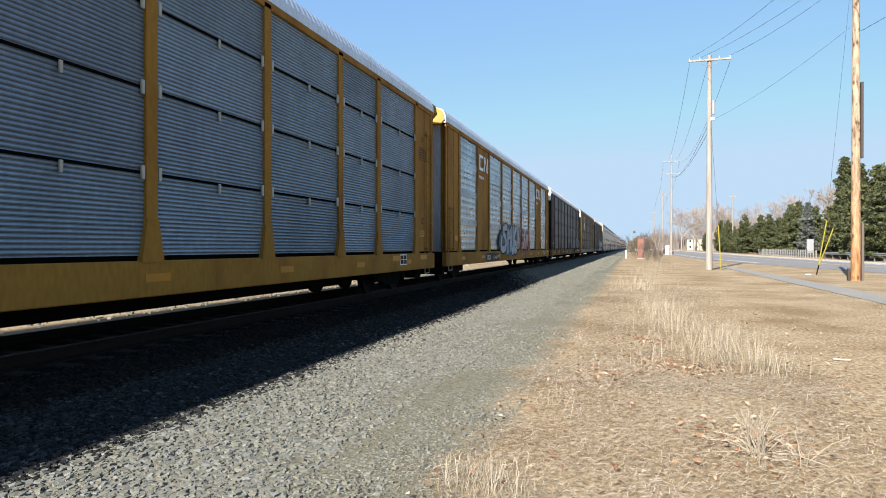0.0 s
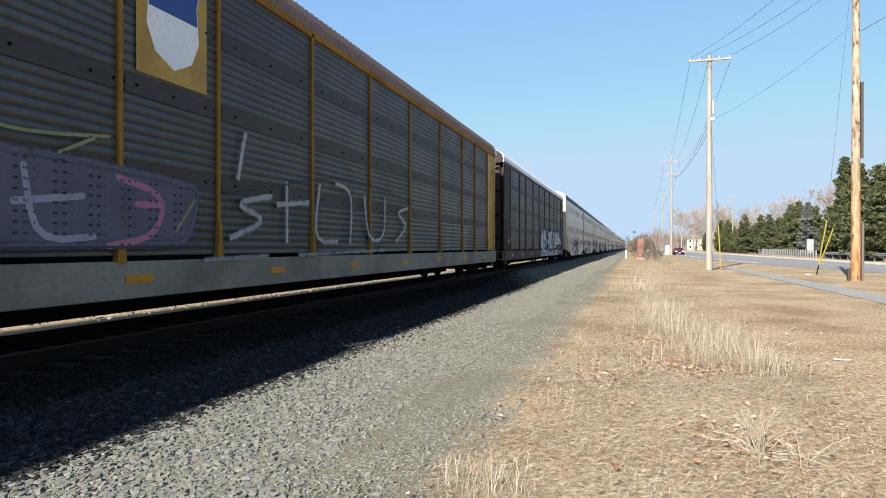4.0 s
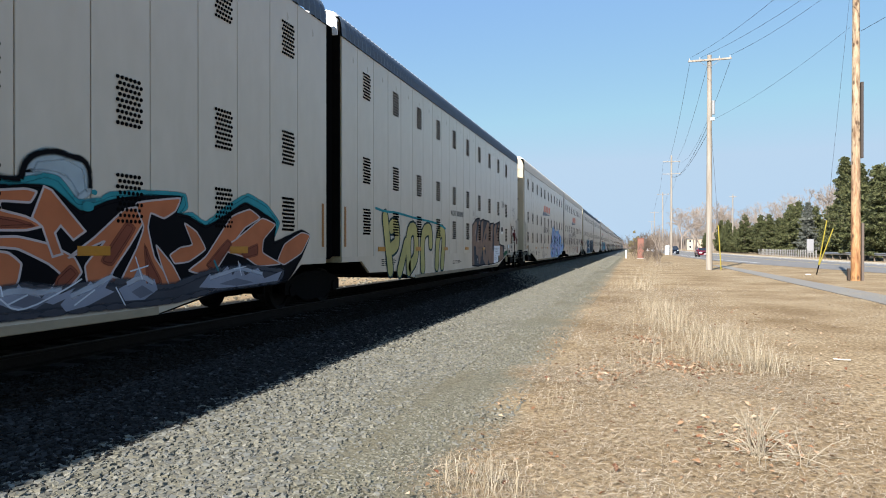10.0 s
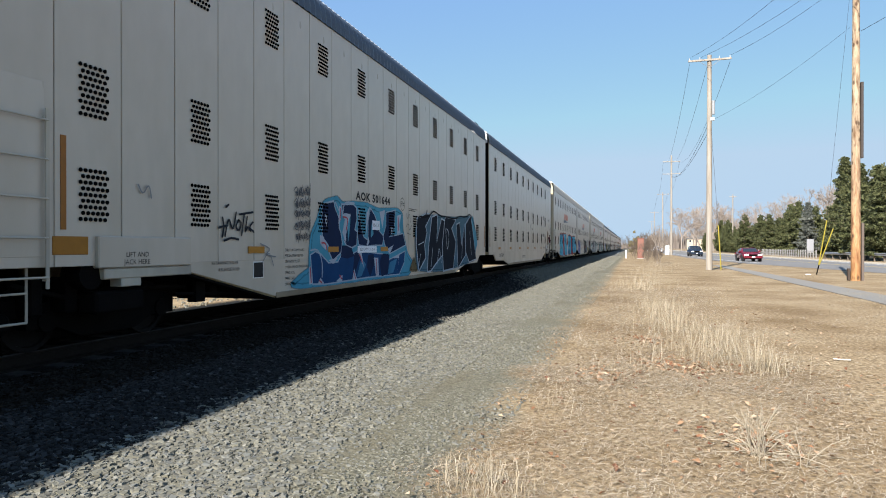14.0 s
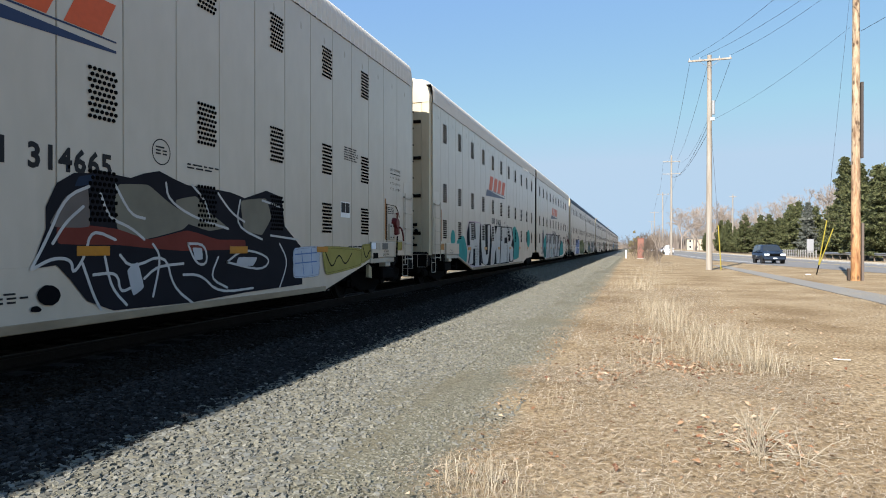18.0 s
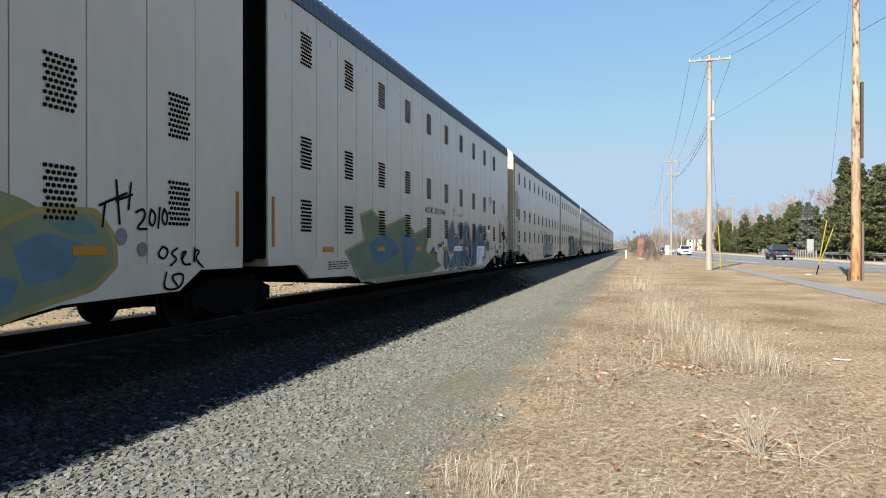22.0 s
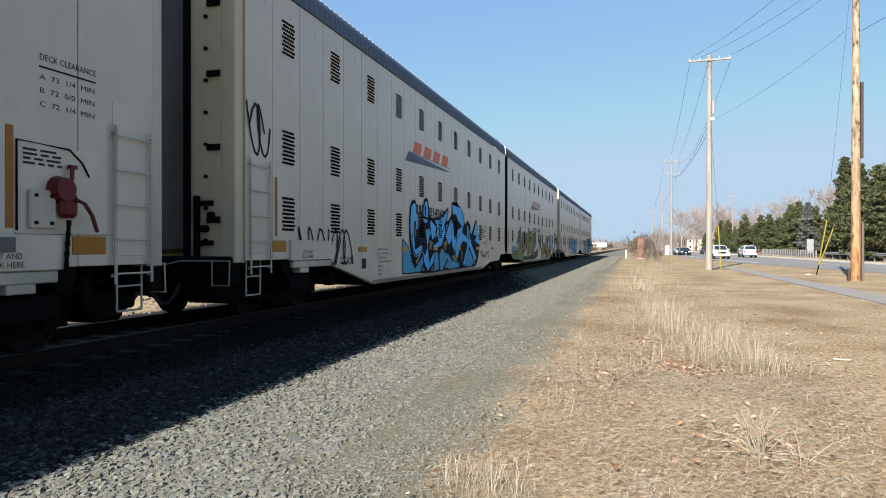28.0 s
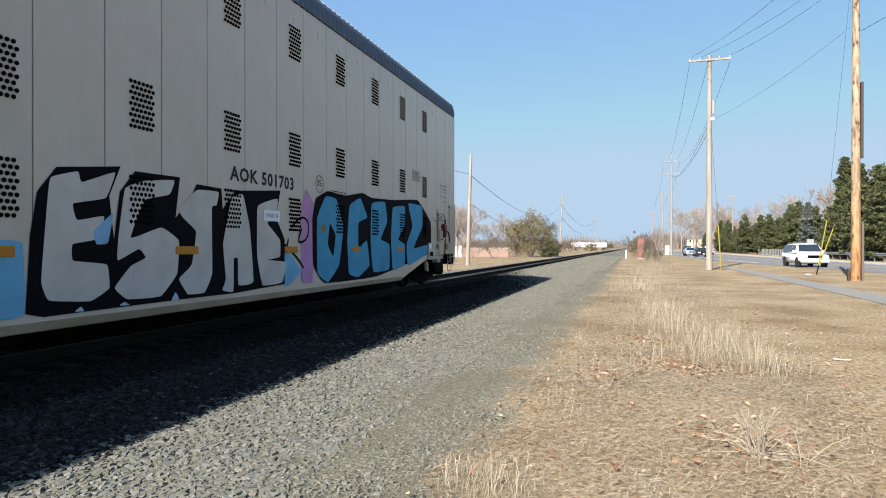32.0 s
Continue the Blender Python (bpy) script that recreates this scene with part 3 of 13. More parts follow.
def lay_stones():
    """Crushed stone of the bed as loose low-poly lumps, thick near the camera's side of the track."""
    base = np.array([(x, y, z) for x in (-.8, .8) for y in (-.8, .8) for z in (-.8, .8)], float)
    quad = ((0, 1, 3, 2), (4, 6, 7, 5), (0, 4, 5, 1), (2, 3, 7, 6), (0, 2, 6, 4), (1, 5, 7, 3))
    tri = np.array([t for q in quad for t in ((q[0], q[1], q[2]), (q[0], q[2], q[3]))])
    V, Fc, k, XS = [], [], 0, []
    for count, x0, x1, y0, y1, r0, r1 in ((1500, -13.5, -9.7, 3, 40, 0.02, 0.05), (44000, -5.4, -2.0, 1.6, 8.5, 0.012, 0.030), (30000, -6.6, -2.0, 8.5, 20, 0.013, 0.030), (20000, -6.6, -2.1, 20, 42, 0.018, 0.036), (56000, -3.1, -1.0, 1.7, 19, 0.004, 0.013), (34000, -3.1, -1.0, 1.7, 38, 0.008, 0.021), (9000, -6.4, -1.7, 42, 110, 0.03, 0.07), (6500, -6.2, -5.2, 2, 10, 0.014, 0.032), (16000, -6.2, -2.0, -4.5, 1.7, 0.013, 0.032), (9000, -3.0, -1.05, -4.5, 1.8, 0.005, 0.016)):
        n = count
        path = x1 == -1.0
        x, y = rng.uniform(x0, x1, n), y0 + (y1 - y0) * (rng.random(n) ** 1.7 if path else rng.random(n))
        keep = rng.random(n) < np.clip((-(x) - 1.3 + 0.5 * np.sin(y * 0.9)) / 1.5, 0.25, 1)
        x, y = x[keep], y[keep]
        n = len(x)
        r = rng.uniform(r0, r1, n)
        sc = rng.uniform(0.55, 1.2, (n, 8, 3)) * np.stack([rng.uniform(0.9, 1.25, n), rng.uniform(0.5, 0.95, n), rng.uniform(0.42, 0.8, n)], 1)[:, None, :]
        a = rng.uniform(0, 6.28, n)
        p = base[None] * sc * r[:, None, None]
        px = p[..., 0] * np.cos(a)[:, None] - p[..., 1] * np.sin(a)[:, None]
        py = p[..., 0] * np.sin(a)[:, None] + p[..., 1] * np.cos(a)[:, None]
        tilt = rng.uniform(-0.35, 0.35, n)[:, None]
        pz = p[..., 2] + px * tilt
        gz = np.array([ground_z(u) for u in x])
        V.append(np.stack([px + x[:, None], py + y[:, None], pz + (gz + r * 0.25)[:, None]], -1).reshape(-1, 3))
        Fc.append((tri[None] + (np.arange(n) * 8)[:, None, None]).reshape(-1, 3) + k)
        k += n * 8
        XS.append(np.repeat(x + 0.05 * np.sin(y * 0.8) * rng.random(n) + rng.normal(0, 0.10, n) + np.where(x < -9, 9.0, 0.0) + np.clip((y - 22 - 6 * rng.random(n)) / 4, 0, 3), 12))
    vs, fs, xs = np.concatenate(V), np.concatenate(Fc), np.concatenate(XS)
    # stones split by distance from the rails: shade-coloured ones first, then the plain ones
    dark = new("sooty_ballast", indexed("sooty_ballast", vs, fs[(xs < -3.64) & (xs >= -5.0)], SHADE_STONES))
    tagged(dark, "crushed stone beside the rails, coloured dark for the train's shade", "ballast", kind="stuff")
    black = new("blackened_ballast", indexed("blackened_ballast", vs, fs[xs < -5.0], DEEP_SHADE_STONES))
    tagged(black, "crushed stone against the rails, coloured near black for the train's shade", "ballast", kind="stuff")
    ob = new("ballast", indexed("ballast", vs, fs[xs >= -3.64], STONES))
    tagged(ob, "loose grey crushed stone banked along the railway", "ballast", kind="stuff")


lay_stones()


def blades(n, xf, yf, h0, h1, w, lean, seedv, dens=None):
    g = np.random.default_rng(seedv)
    x, y = xf(g, n), yf(g, n)
    if dens is not None:
        k = g.random(n) < dens(x, y)
        x, y = x[k], y[k]
        n = len(x)
    h, a = g.uniform(h0, h1, n), g.uniform(0, 6.28, n)
    le = g.uniform(lean[0], lean[1], n)
    ww = w * g.uniform(0.6, 1.3, n)
    dx, dy = np.cos(a), np.sin(a)
    b = np.stack([x, y, np.full(n, -0.012)], 1)
    side = np.stack([-dy * ww, dx * ww, np.zeros(n)], 1)
    mid = b + np.stack([dx * le * h * 0.45, dy * le * h * 0.45, h * 0.6], 1)
    tip = b + np.stack([dx * le * h * 1.1, dy * le * h * 1.1, h * np.clip(1.05 - 0.45 * le, 0.25, 1.0)], 1)
    V = np.stack([b - side, b + side, mid + side * 0.8, mid - side * 0.8, tip], 1)
    Fq = np.array([(0, 1, 2), (0, 2, 3), (3, 2, 4)])
    return V.reshape(-1, 3), (Fq[None] + (np.arange(n) * 5)[:, None, None]).reshape(-1, 3)


def mat_blades(n, y0, y1, x0, x1, w, length, seedv, dens):
    """Dead stalks that lie flat, one across the other."""
    g = np.random.default_rng(seedv)
    x, y = g.uniform(x0, x1, n), y0 + (y1 - y0) * g.random(n) ** 1.3
    k = g.random(n) < dens(x, y)
    x, y = x[k], y[k]
    n = len(x)
    a, l = g.uniform(0, 6.28, n), length * g.uniform(0.35, 1.2, n)
    ww = w * g.uniform(0.5, 1.5, n)
    z0, z1 = g.uniform(0.0, 0.03, n), g.uniform(0.0, 0.045, n)
    d = np.stack([np.cos(a) * l, np.sin(a) * l, z1 - z0], 1)
    s = np.stack([-np.sin(a) * ww, np.cos(a) * ww, np.full(n, 0.0005)], 1)
    p = np.stack([x, y, z0 + 0.01], 1)
    mid = p + d * 0.5 + np.stack([g.normal(0, 0.01, n), g.normal(0, 0.01, n), np.full(n, 0.006)], 1)
    V = np.stack([p - s, p + s, mid + s, mid - s, p + d], 1)
    f = np.array([(0, 1, 2), (0, 2, 3), (3, 2, 4)])
    return V.reshape(-1, 3), (f[None] + (np.arange(n) * 5)[:, None, None]).reshape(-1, 3)


def lay_grass():
    def wedge(y0, y1, x0, x1):
        return (lambda g, n: g.uniform(x0, x1, n)), (lambda g, n: y0 + (y1 - y0) * g.random(n) ** 1.3)

    rough_edge = lambda x, y: np.clip((x + 1.27 + 0.22 * np.sin(y * 1.9) + 0.12 * np.sin(y * 5.1)) / 0.5, 0.0, 1.0)
    mown = lambda x, y: np.clip((2.3 + 0.03 * y - x) / 1.2, 0.12, 1.0) * rough_edge(x, y)
    sets = []
    xf, yf = wedge(1.8, 9, -1.7, 4.6)
    sets.append(blades(32000, xf, yf, 0.02, 0.07, 0.0014, (0.8, 3.0), 1, mown))
    sets.append(blades(1600, xf, yf, 0.06, 0.17, 0.0016, (0.3, 1.8), 11, mown))
    xf, yf = wedge(8, 26, -1.7, 8)
    sets.append(blades(24000, xf, yf, 0.02, 0.06, 0.0024, (0.8, 3.0), 2, mown))
    sets.append(blades(1500, xf, yf, 0.08, 0.2, 0.003, (0.2, 1.4), 12, mown))
    xf, yf = wedge(22, 60, -1.5, 9)
    sets.append(blades(14000, xf, yf, 0.03, 0.08, 0.006, (0.8, 2.4), 3, mown))
    sets.append(mat_blades(95000, 1.7, 8.0, -1.6, 4.6, 0.0011, 0.095, 21, mown))
    sets.append(mat_blades(60000, 7.0, 24.0, -1.6, 7.5, 0.0022, 0.15, 22, mown))
    sets.append(mat_blades(30000, -4.5, 1.8, -1.6, 4.6, 0.0013, 0.11, 23, mown))
    V, Fc, k = [], [], 0
    for v, f in sets:
        V.append(v)
        Fc.append(f + k)
        k += len(v)
    ob = new("dry_grass", indexed("dry_grass", np.concatenate(V), np.concatenate(Fc), BLADES))
    tagged(ob, "short straw-coloured winter grass and matted stalks", "grass", kind="stuff")
    # tall bleached stalks that stand in clumps
    near = ((1.0, 9.3, 0.5, 260, 0.15, 0.55), (0.75, 12.2, 0.55, 260, 0.2, 0.6), (1.5, 8.6, 0.33, 250, 0.2, 0.58), (1.25, 10.6, 0.5, 240, 0.2, 0.58), (0.62, 14.4, 0.5, 200, 0.2, 0.6), (-0.95, 3.88, 0.2, 190, 0.08, 0.24), (-0.7, 3.78, 0.18, 100, 0.08, 0.2), (0.2, 9.6, 0.25, 26, 0.15, 0.5), (0.1, 8.4, 0.2, 18, 0.15, 0.4), (-0.7, 6.0, 0.3, 40, 0.1, 0.3))
    far = ((0.6, 16.5, 0.6, 140, 0.2, 0.42), (0.35, 23.5, 0.75, 260, 0.2, 0.5), (0.7, 34.0, 0.9, 120, 0.15, 0.4), (1.0, 41.0, 0.9, 150, 0.2, 0.55), (2.1, 54.0, 1.6, 200, 0.3, 0.7), (0.2, 27.0, 0.6, 130, 0.3, 0.6))
    for i, (cx, cy, r, n, h0, h1) in enumerate(near + far):
        f = lambda c, q: (lambda g, m: c + q * np.clip(g.normal(0, 0.55, m), -1.4, 1.4))
        v, t = blades(n, f(cx, r), f(cy, r * 1.5), h0, h1, 0.0020 if cy < 15 else 0.0034, (0.05, 1.45), 40 + i)
        ob = new("grass_clump", indexed("grass_clump", v, t, PALE_STALK))
        tagged(ob, "tall bleached dry grass stalks standing in a clump", "grass clump", "dry clumps", "stuff")


lay_grass()


def lay_litter():
    g = np.random.default_rng(12)
    n = 1300
    x, y = g.uniform(-1.3, 3.4, n), 3 + 14 * g.random(n) ** 1.5
    m = n // 2
    k = g.integers(0, 5, m)
    x[:m] = np.array([0.35, 0.75, 0.15, -0.35, 0.9])[k] + g.normal(0, 0.22, m)
    y[:m] = np.array([8.6, 8.2, 10.6, 7.6, 5.3])[k] + g.normal(0, 0.3, m)
    r, a = g.uniform(0.012, 0.04, n), g.uniform(0, 6.28, n)
    u = np.stack([np.cos(a), np.sin(a), g.uniform(-0.5, 0.5, n)], 1) * r[:, None]
    w = np.stack([-np.sin(a), np.cos(a), g.uniform(-0.5, 0.5, n)], 1) * r[:, None] * 0.6
    c = np.stack([x, y, np.full(n, 0.035)], 1)
    up = np.array([0, 0, 0.01])
    quad = np.stack([c - u, c - w * 0.9 + up, c + u, c + w + up], 1)
    soup("leaf_litter", quad, LITTER, "scattered brown dead leaves on dry grass", "leaves")


lay_litter()


def dry_weed(x, y, h, n, seedv, label):
    """A dead weed: a fan of pale forked stalks from one root."""
    g = random.Random(seedv)
    s = Shape()
    for i in range(n):
        a, t = g.uniform(0, 6.28), g.uniform(0.15, 1.25)
        l = h * g.uniform(0.5, 1.15)
        d = Vector((math.cos(a) * math.sin(t), math.sin(a) * math.sin(t), math.cos(t)))
        p = Vector((g.uniform(-0.04, 0.04), g.uniform(-0.04, 0.04), 0))
        bow = Vector((g.uniform(-0.3, 0.3), g.uniform(-0.3, 0.3), -0.35 * t)) * l
        pts = [p, p + d * l * 0.3 + bow * 0.06, p + d * l * 0.65 + bow * 0.35, p + d * l + bow]
        pts = [Vector((a.x, a.y, max(0.012, a.z))) for a in pts]
        s.line(pts, 0.0017 if h < 0.3 else 0.0026, 4)
        for k in range(4):
            q = pts[2].lerp(pts[3], g.uniform(0, 0.9))
            s.tube(q, q + (d + Vector((g.uniform(-.7, .7), g.uniform(-.7, .7), g.uniform(-.2, .6)))).normalized() * l * 0.22, 0.0011, 0.0005, n=3, caps=False)
    thing("dry_weed", s, mat("bleached_weed", (0.33, 0.28, 0.205), 0.8, var=0.15), label, "weed", "dry weeds", at=pose(x, y, 0.0))


dry_weed(0.86, 5.0, 0.42, 46, 3, "bleached dead weed with forked stalks on dry grass")
dry_weed(1.12, 4.85, 0.34, 7, 4, "low bleached dead weed lying on dry grass")
dry_weed(-0.95, 3.95, 0.22, 16, 5, "bleached dead weed at the gravel edge")
dry_weed(-0.72, 3.82, 0.20, 8, 6, "small dead weed at the gravel edge")
for _x, _y, _h in ((0.25, 8.5, 0.34), (-0.2, 7.0, 0.2), (1.0, 8.9, 0.45), (1.5, 9.4, 0.4), (0.3, 10.3, 0.5)):
    dry_weed(_x, _y, _h, 5, int(_x * 10 + _y), "thin upright dead stalk in dry grass")

# ---- the train ----
SPEED, UNIT, JOINT = 19.14, 21.35, 0.70
RACK, RACK_GAP = 27.0, 1.6
HALF = 1.53


def wheel_meshes(r):
    s = Shape()
    n = 24
    prof = [(0.0, 0.10), (0.05, 0.10), (0.06, 0.5), (0.03, r - 0.06), (-0.01, r - 0.05), (-0.01, r), (0.095, r), (0.105, r + 0.028), (0.13, r + 0.025), (0.13, r - 0.06), (0.09, r - 0.09), (0.09, 0.1)]
    prof = [(x, min(q, r + 0.03)) if q != 0.5 else (x, r * 0.5) for x, q in prof]
    for i in range(n):
        a = 2 * math.pi * i / n
        s.v += [(-x, math.cos(a) * q, math.sin(a) * q) for x, q in prof]
    k = len(prof)
    for i in range(n):
        for j in range(k):
            s.f.append((i * k + j, i * k + (j + 1) % k, ((i + 1) % n) * k + (j + 1) % k, ((i + 1) % n) * k + j))
    s.add([(-0.02, math.cos(2 * math.pi * i / n) * 0.11, math.sin(2 * math.pi * i / n) * 0.11) for i in range(n)], [tuple(range(n))])
    return s.mesh("wheel", WHEEL)


WHEEL_SMALL, WHEEL_BIG = wheel_meshes(0.36), wheel_meshes(0.42)


def sideframe():
    s = Shape()
    out = [(-1.15, 0.30), (-1.15, 0.52), (-0.85, 0.62), (-0.45, 0.72), (0.45, 0.72), (0.85, 0.62), (1.15, 0.52), (1.15, 0.30), (0.75, 0.30), (0.42, 0.16), (-0.42, 0.16), (-0.75, 0.30)]
    for a, b in ((0.93, 1.07), (-1.07, -0.93)):
        s.prism(out, a, b)
        for y in (-0.9, 0.9):
            s.tube((a + 0.02, y, 0.38), (b + 0.03 if a > 0 else a - 0.03, y, 0.38), 0.12, n=12)
        for y in (-0.16, 0, 0.16):
            s.tube((a + 0.07, y, 0.2), (a + 0.07, y, 0.62), 0.07, n=8)
    s.box(-1.0, 1.0, -0.2, 0.2, 0.42, 0.72, 0.03)
    for y in (-0.9, 0.9):
        s.tube((-0.9, y, 0.38), (0.9, y, 0.38), 0.085, n=8)
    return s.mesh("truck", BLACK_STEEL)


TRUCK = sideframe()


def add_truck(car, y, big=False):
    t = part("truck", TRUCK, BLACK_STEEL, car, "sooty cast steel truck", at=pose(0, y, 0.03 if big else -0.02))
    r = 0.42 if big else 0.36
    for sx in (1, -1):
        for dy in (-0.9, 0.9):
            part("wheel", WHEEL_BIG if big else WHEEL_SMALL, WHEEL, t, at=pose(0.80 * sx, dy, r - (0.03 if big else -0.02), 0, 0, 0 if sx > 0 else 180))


def roof_shape(length, prof, ripple=0.016, pitch=0.14):
    """A sheet roof with cross corrugations; prof runs from one eave to the other."""
    s = Shape()
    n = int(length / (pitch / 2))
    k = len(prof)
    for i in range(n + 1):
        y = length * i / n
        d = ripple if i % 2 else 0.0
        for x, z in prof:
            q = math.hypot(x, z - 4.5)
            s.v.append((x * (1 + d / q), y, 4.5 + (z - 4.5) * (1 + d / q)))
    for i in range(n):
        for j in range(k - 1):
            a = i * k + j
            s.f.append((a, a + 1, a + k + 1, a + k))
    s.f += [tuple(range(k)), tuple(range(n * k, n * k + k))[::-1]]
    return s


ROOF_PROF = [(1.44, 6.04), (1.36, 6.13), (1.2, 6.19), (0.8, 6.24), (0.0, 6.27), (-0.8, 6.24), (-1.2, 6.19), (-1.36, 6.13), (-1.44, 6.04)]
ROOF_GALV = roof_shape(UNIT, ROOF_PROF).mesh("roof", GALV_ROOF)
ROOF_WHITE = roof_shape(UNIT, [(x, z + 0.13) for x, z in ROOF_PROF]).mesh("roof", WHITE_ROOF)


def edge_strip(length, m, sign, prof):
    s = Shape()
    n = int(length / 0.11)
    for i in range(n + 1):
        y, d = length * i / n, (0.034 if i % 2 else 0.0)
        for x, z in prof:
            s.v.append((sign * (x + d), y, z))
    for i in range(n):
        for j in range(3):
            a = 4 * i + j
            s.f.append((a, a + 1, a + 5, a + 4))
    return s.mesh("roof_edge", m)


EAVE_WHITE = mat("white_eave_paint", (0.60, 0.55, 0.47), 0.4, spec=0.5, var=0.04, scale=0.8, fine=6, bump=0.02)
EDGES = {True: [edge_strip(UNIT, BLUE_ROOF, q, ((1.535, 5.60), (1.525, 5.80), (1.49, 5.96), (1.44, 6.05))) for q in (1, -1)],
         False: [edge_strip(UNIT, EAVE_WHITE, q, ((1.532, 5.60), (1.532, 5.95), (1.50, 6.11), (1.44, 6.18))) for q in (1, -1)]}


def vent_mesh():
    """A block of punched round air holes in staggered rows."""
    s = Shape()
    for r in range(9):
        for c in range(6):
            y = (c - 2.5) * 0.068 + (0.034 if r % 2 else 0) - 0.017
            z = (r - 4) * 0.068
            ring = [(math.cos(2 * math.pi * i / 8) * 0.0225, math.sin(2 * math.pi * i / 8) * 0.0235) for i in range(8)]
            s.add([(0.017, y + a, z + b) for a, b in ring] + [(0.004, y + a, z + b) for a, b in ring],
                  [tuple(range(8))] + [(i, i + 8, (i + 1) % 8 + 8, (i + 1) % 8) for i in range(8)])
    return s.mesh("vent", DARK)


VENT = vent_mesh()
PANEL_W = 0.925
SIDE_PANEL = Shape().box(-0.03, 0, 0.007, PANEL_W - 0.007, 0.98, 5.60, 0.006).mesh("side_panel", WHITE_CAR)
PLATE = Shape().box(0, 0.008, -0.23, 0.23, -0.055, 0.055, 0.003).mesh("reflector", REFLECTOR)


def add_ladder(car, x, y0, y1, z0, z1, rungs, m):
    """Two bracketed stiles as one part, with each rung on it."""
    s = Shape()
    for y in (y0, y1):
        s.box(x + 0.045, x + 0.057, y - 0.02, y + 0.02, z0, z1)
        for z in (z0 + 0.1, z1 - 0.1):
            s.box(x, x + 0.06, y - 0.02, y + 0.02, z - 0.02, z + 0.02)
    stiles = part("ladder", s, m, car)
    me = Shape().tube((0, y0, 0), (0, y1, 0), 0.012, n=6).mesh("rung", m)
    for i in range(rungs):
        part("rung", me, None, stiles, at=pose(x + 0.065, 0, z0 + 0.12 + (z1 - z0 - 0.24) * i / (rungs - 1)))


def end_fittings(car, y, face, post_m, body_m, tall=5.6, cap_m=None, inner_m=None):
    """What shows at a coupler end: doors, posts with bolts, coupler, hoses, steps. face: -1 looks to smaller y, 1 to larger."""
    q = face
    # unseen rack rear caps are deepened so they shade the next car's end
    hood = (0.36 if tall < 5.5 else 0.23) if face < 0 else (0.8 if tall < 5.5 else 0.2)
    part("end_door", Shape().box(-1.30, -0.01, min(y, y + 0.10 * q), max(y, y + 0.10 * q), 1.15, tall - 0.05, 0.02), inner_m or body_m, car, "closed end door leaf")
    part("end_door", Shape().box(0.01, 1.30, min(y, y + 0.10 * q), max(y, y + 0.10 * q), 1.15, tall - 0.05, 0.02), body_m, car, "closed end door leaf")
    half = [(1.30, tall - 0.05), (1.44, tall + 0.1), (1.38, tall + 0.36), (1.2, tall + 0.5), (0.7, tall + 0.57)] if tall < 5.5 else [(1.49, tall - 0.02), (1.50, tall + 0.20), (1.43, tall + 0.44), (1.28, tall + 0.60), (1.0, tall + 0.72), (0.5, tall + 0.80)]
    cap = half + [(-u, w) for u, w in half[::-1]]
    part("end_cap", Shape().prism(cap, min(y - 0.02 * q, y + hood * q), max(y - 0.02 * q, y + hood * q), "y"), cap_m or post_m, car, "rounded sheet cap over the end doors")
    for k in (1, -1):
        p = part("corner_post", Shape().box(*sorted((0.66 * k, 1.25 * k)), *sorted((y, y + 0.2 * q)), 0.95, tall, 0.015), inner_m or post_m, car, "pale flat end post with bolts")
        part("corner_flange", Shape().box(*sorted((1.25 * k, 1.49 * k)), *sorted((y - 0.06 * q, y + (0.06 if tall < 5.5 else 0.215) * q)), 0.95, tall, 0.012), post_m, p)
        part("door_track", Shape().box(*sorted((0.55 * k, 0.66 * k)), *sorted((y + 0.08 * q, y + 0.24 * q)), 0.95, tall, 0.01), BLACK_STEEL, p)
        d = Shape()
        for i in range(9):
            d.tube((0.96 * k, y + 0.2 * q, 1.3 + 0.5 * i), (0.96 * k, y + 0.235 * q, 1.3 + 0.5 * i), 0.032, n=6)
        part("bolts", d, DARK, p)["kind"] = "stuff"
        for z in (() if inner_m else (1.0, 1.62, 2.75, 3.9, 5.0)):
            part("bracket", Shape().box(*sorted((0.98 * k, 1.22 * k)), *sorted((y + 0.2 * q, y + 0.24 * q)), z - 0.05, z + 0.05, 0.01), BLACK_STEEL, p)
    if not inner_m:
        lt = part("latch", Shape().box(0.80, 1.10, *sorted((y + 0.2 * q, y + 0.27 * q)), 1.22, 1.30, 0.01).box(0.80, 1.10, *sorted((y + 0.2 * q, y + 0.27 * q)), 1.84, 1.92, 0.01).box(0.78, 0.86, *sorted((y + 0.2 * q, y + 0.30 * q)), 1.05, 2.0, 0.015), BLACK_STEEL, car, "black door latch rods")
        part("latch_knob", Shape().tube((0.96, y + 0.2 * q, 1.48), (0.96, y + 0.3 * q, 1.48), 0.06, n=10).tube((1.08, y + 0.2 * q, 1.7), (1.08, y + 0.3 * q, 1.7), 0.045, n=10), BLACK_STEEL, lt)
        part("uncoupling_bar", Shape().line([(1.45, y + 0.30 * q, 0.98), (0.6, y + 0.34 * q, 0.98), (0.3, y + 0.5 * q, 0.9)], 0.011, 6).line([(1.45, y + 0.30 * q, 0.98), (1.45, y + 0.32 * q, 0.6), (1.15, y + 0.32 * q, 0.6), (1.15, y + 0.32 * q, 0.98)], 0.011, 6), WHITE_END, car, "pale uncoupling lever")
    part("end_sill", Shape().box(-1.45, 1.45, *sorted((y, y + 0.28 * q)), 0.62, 1.05, 0.03), BLACK_STEEL, car, "sooty end sill")
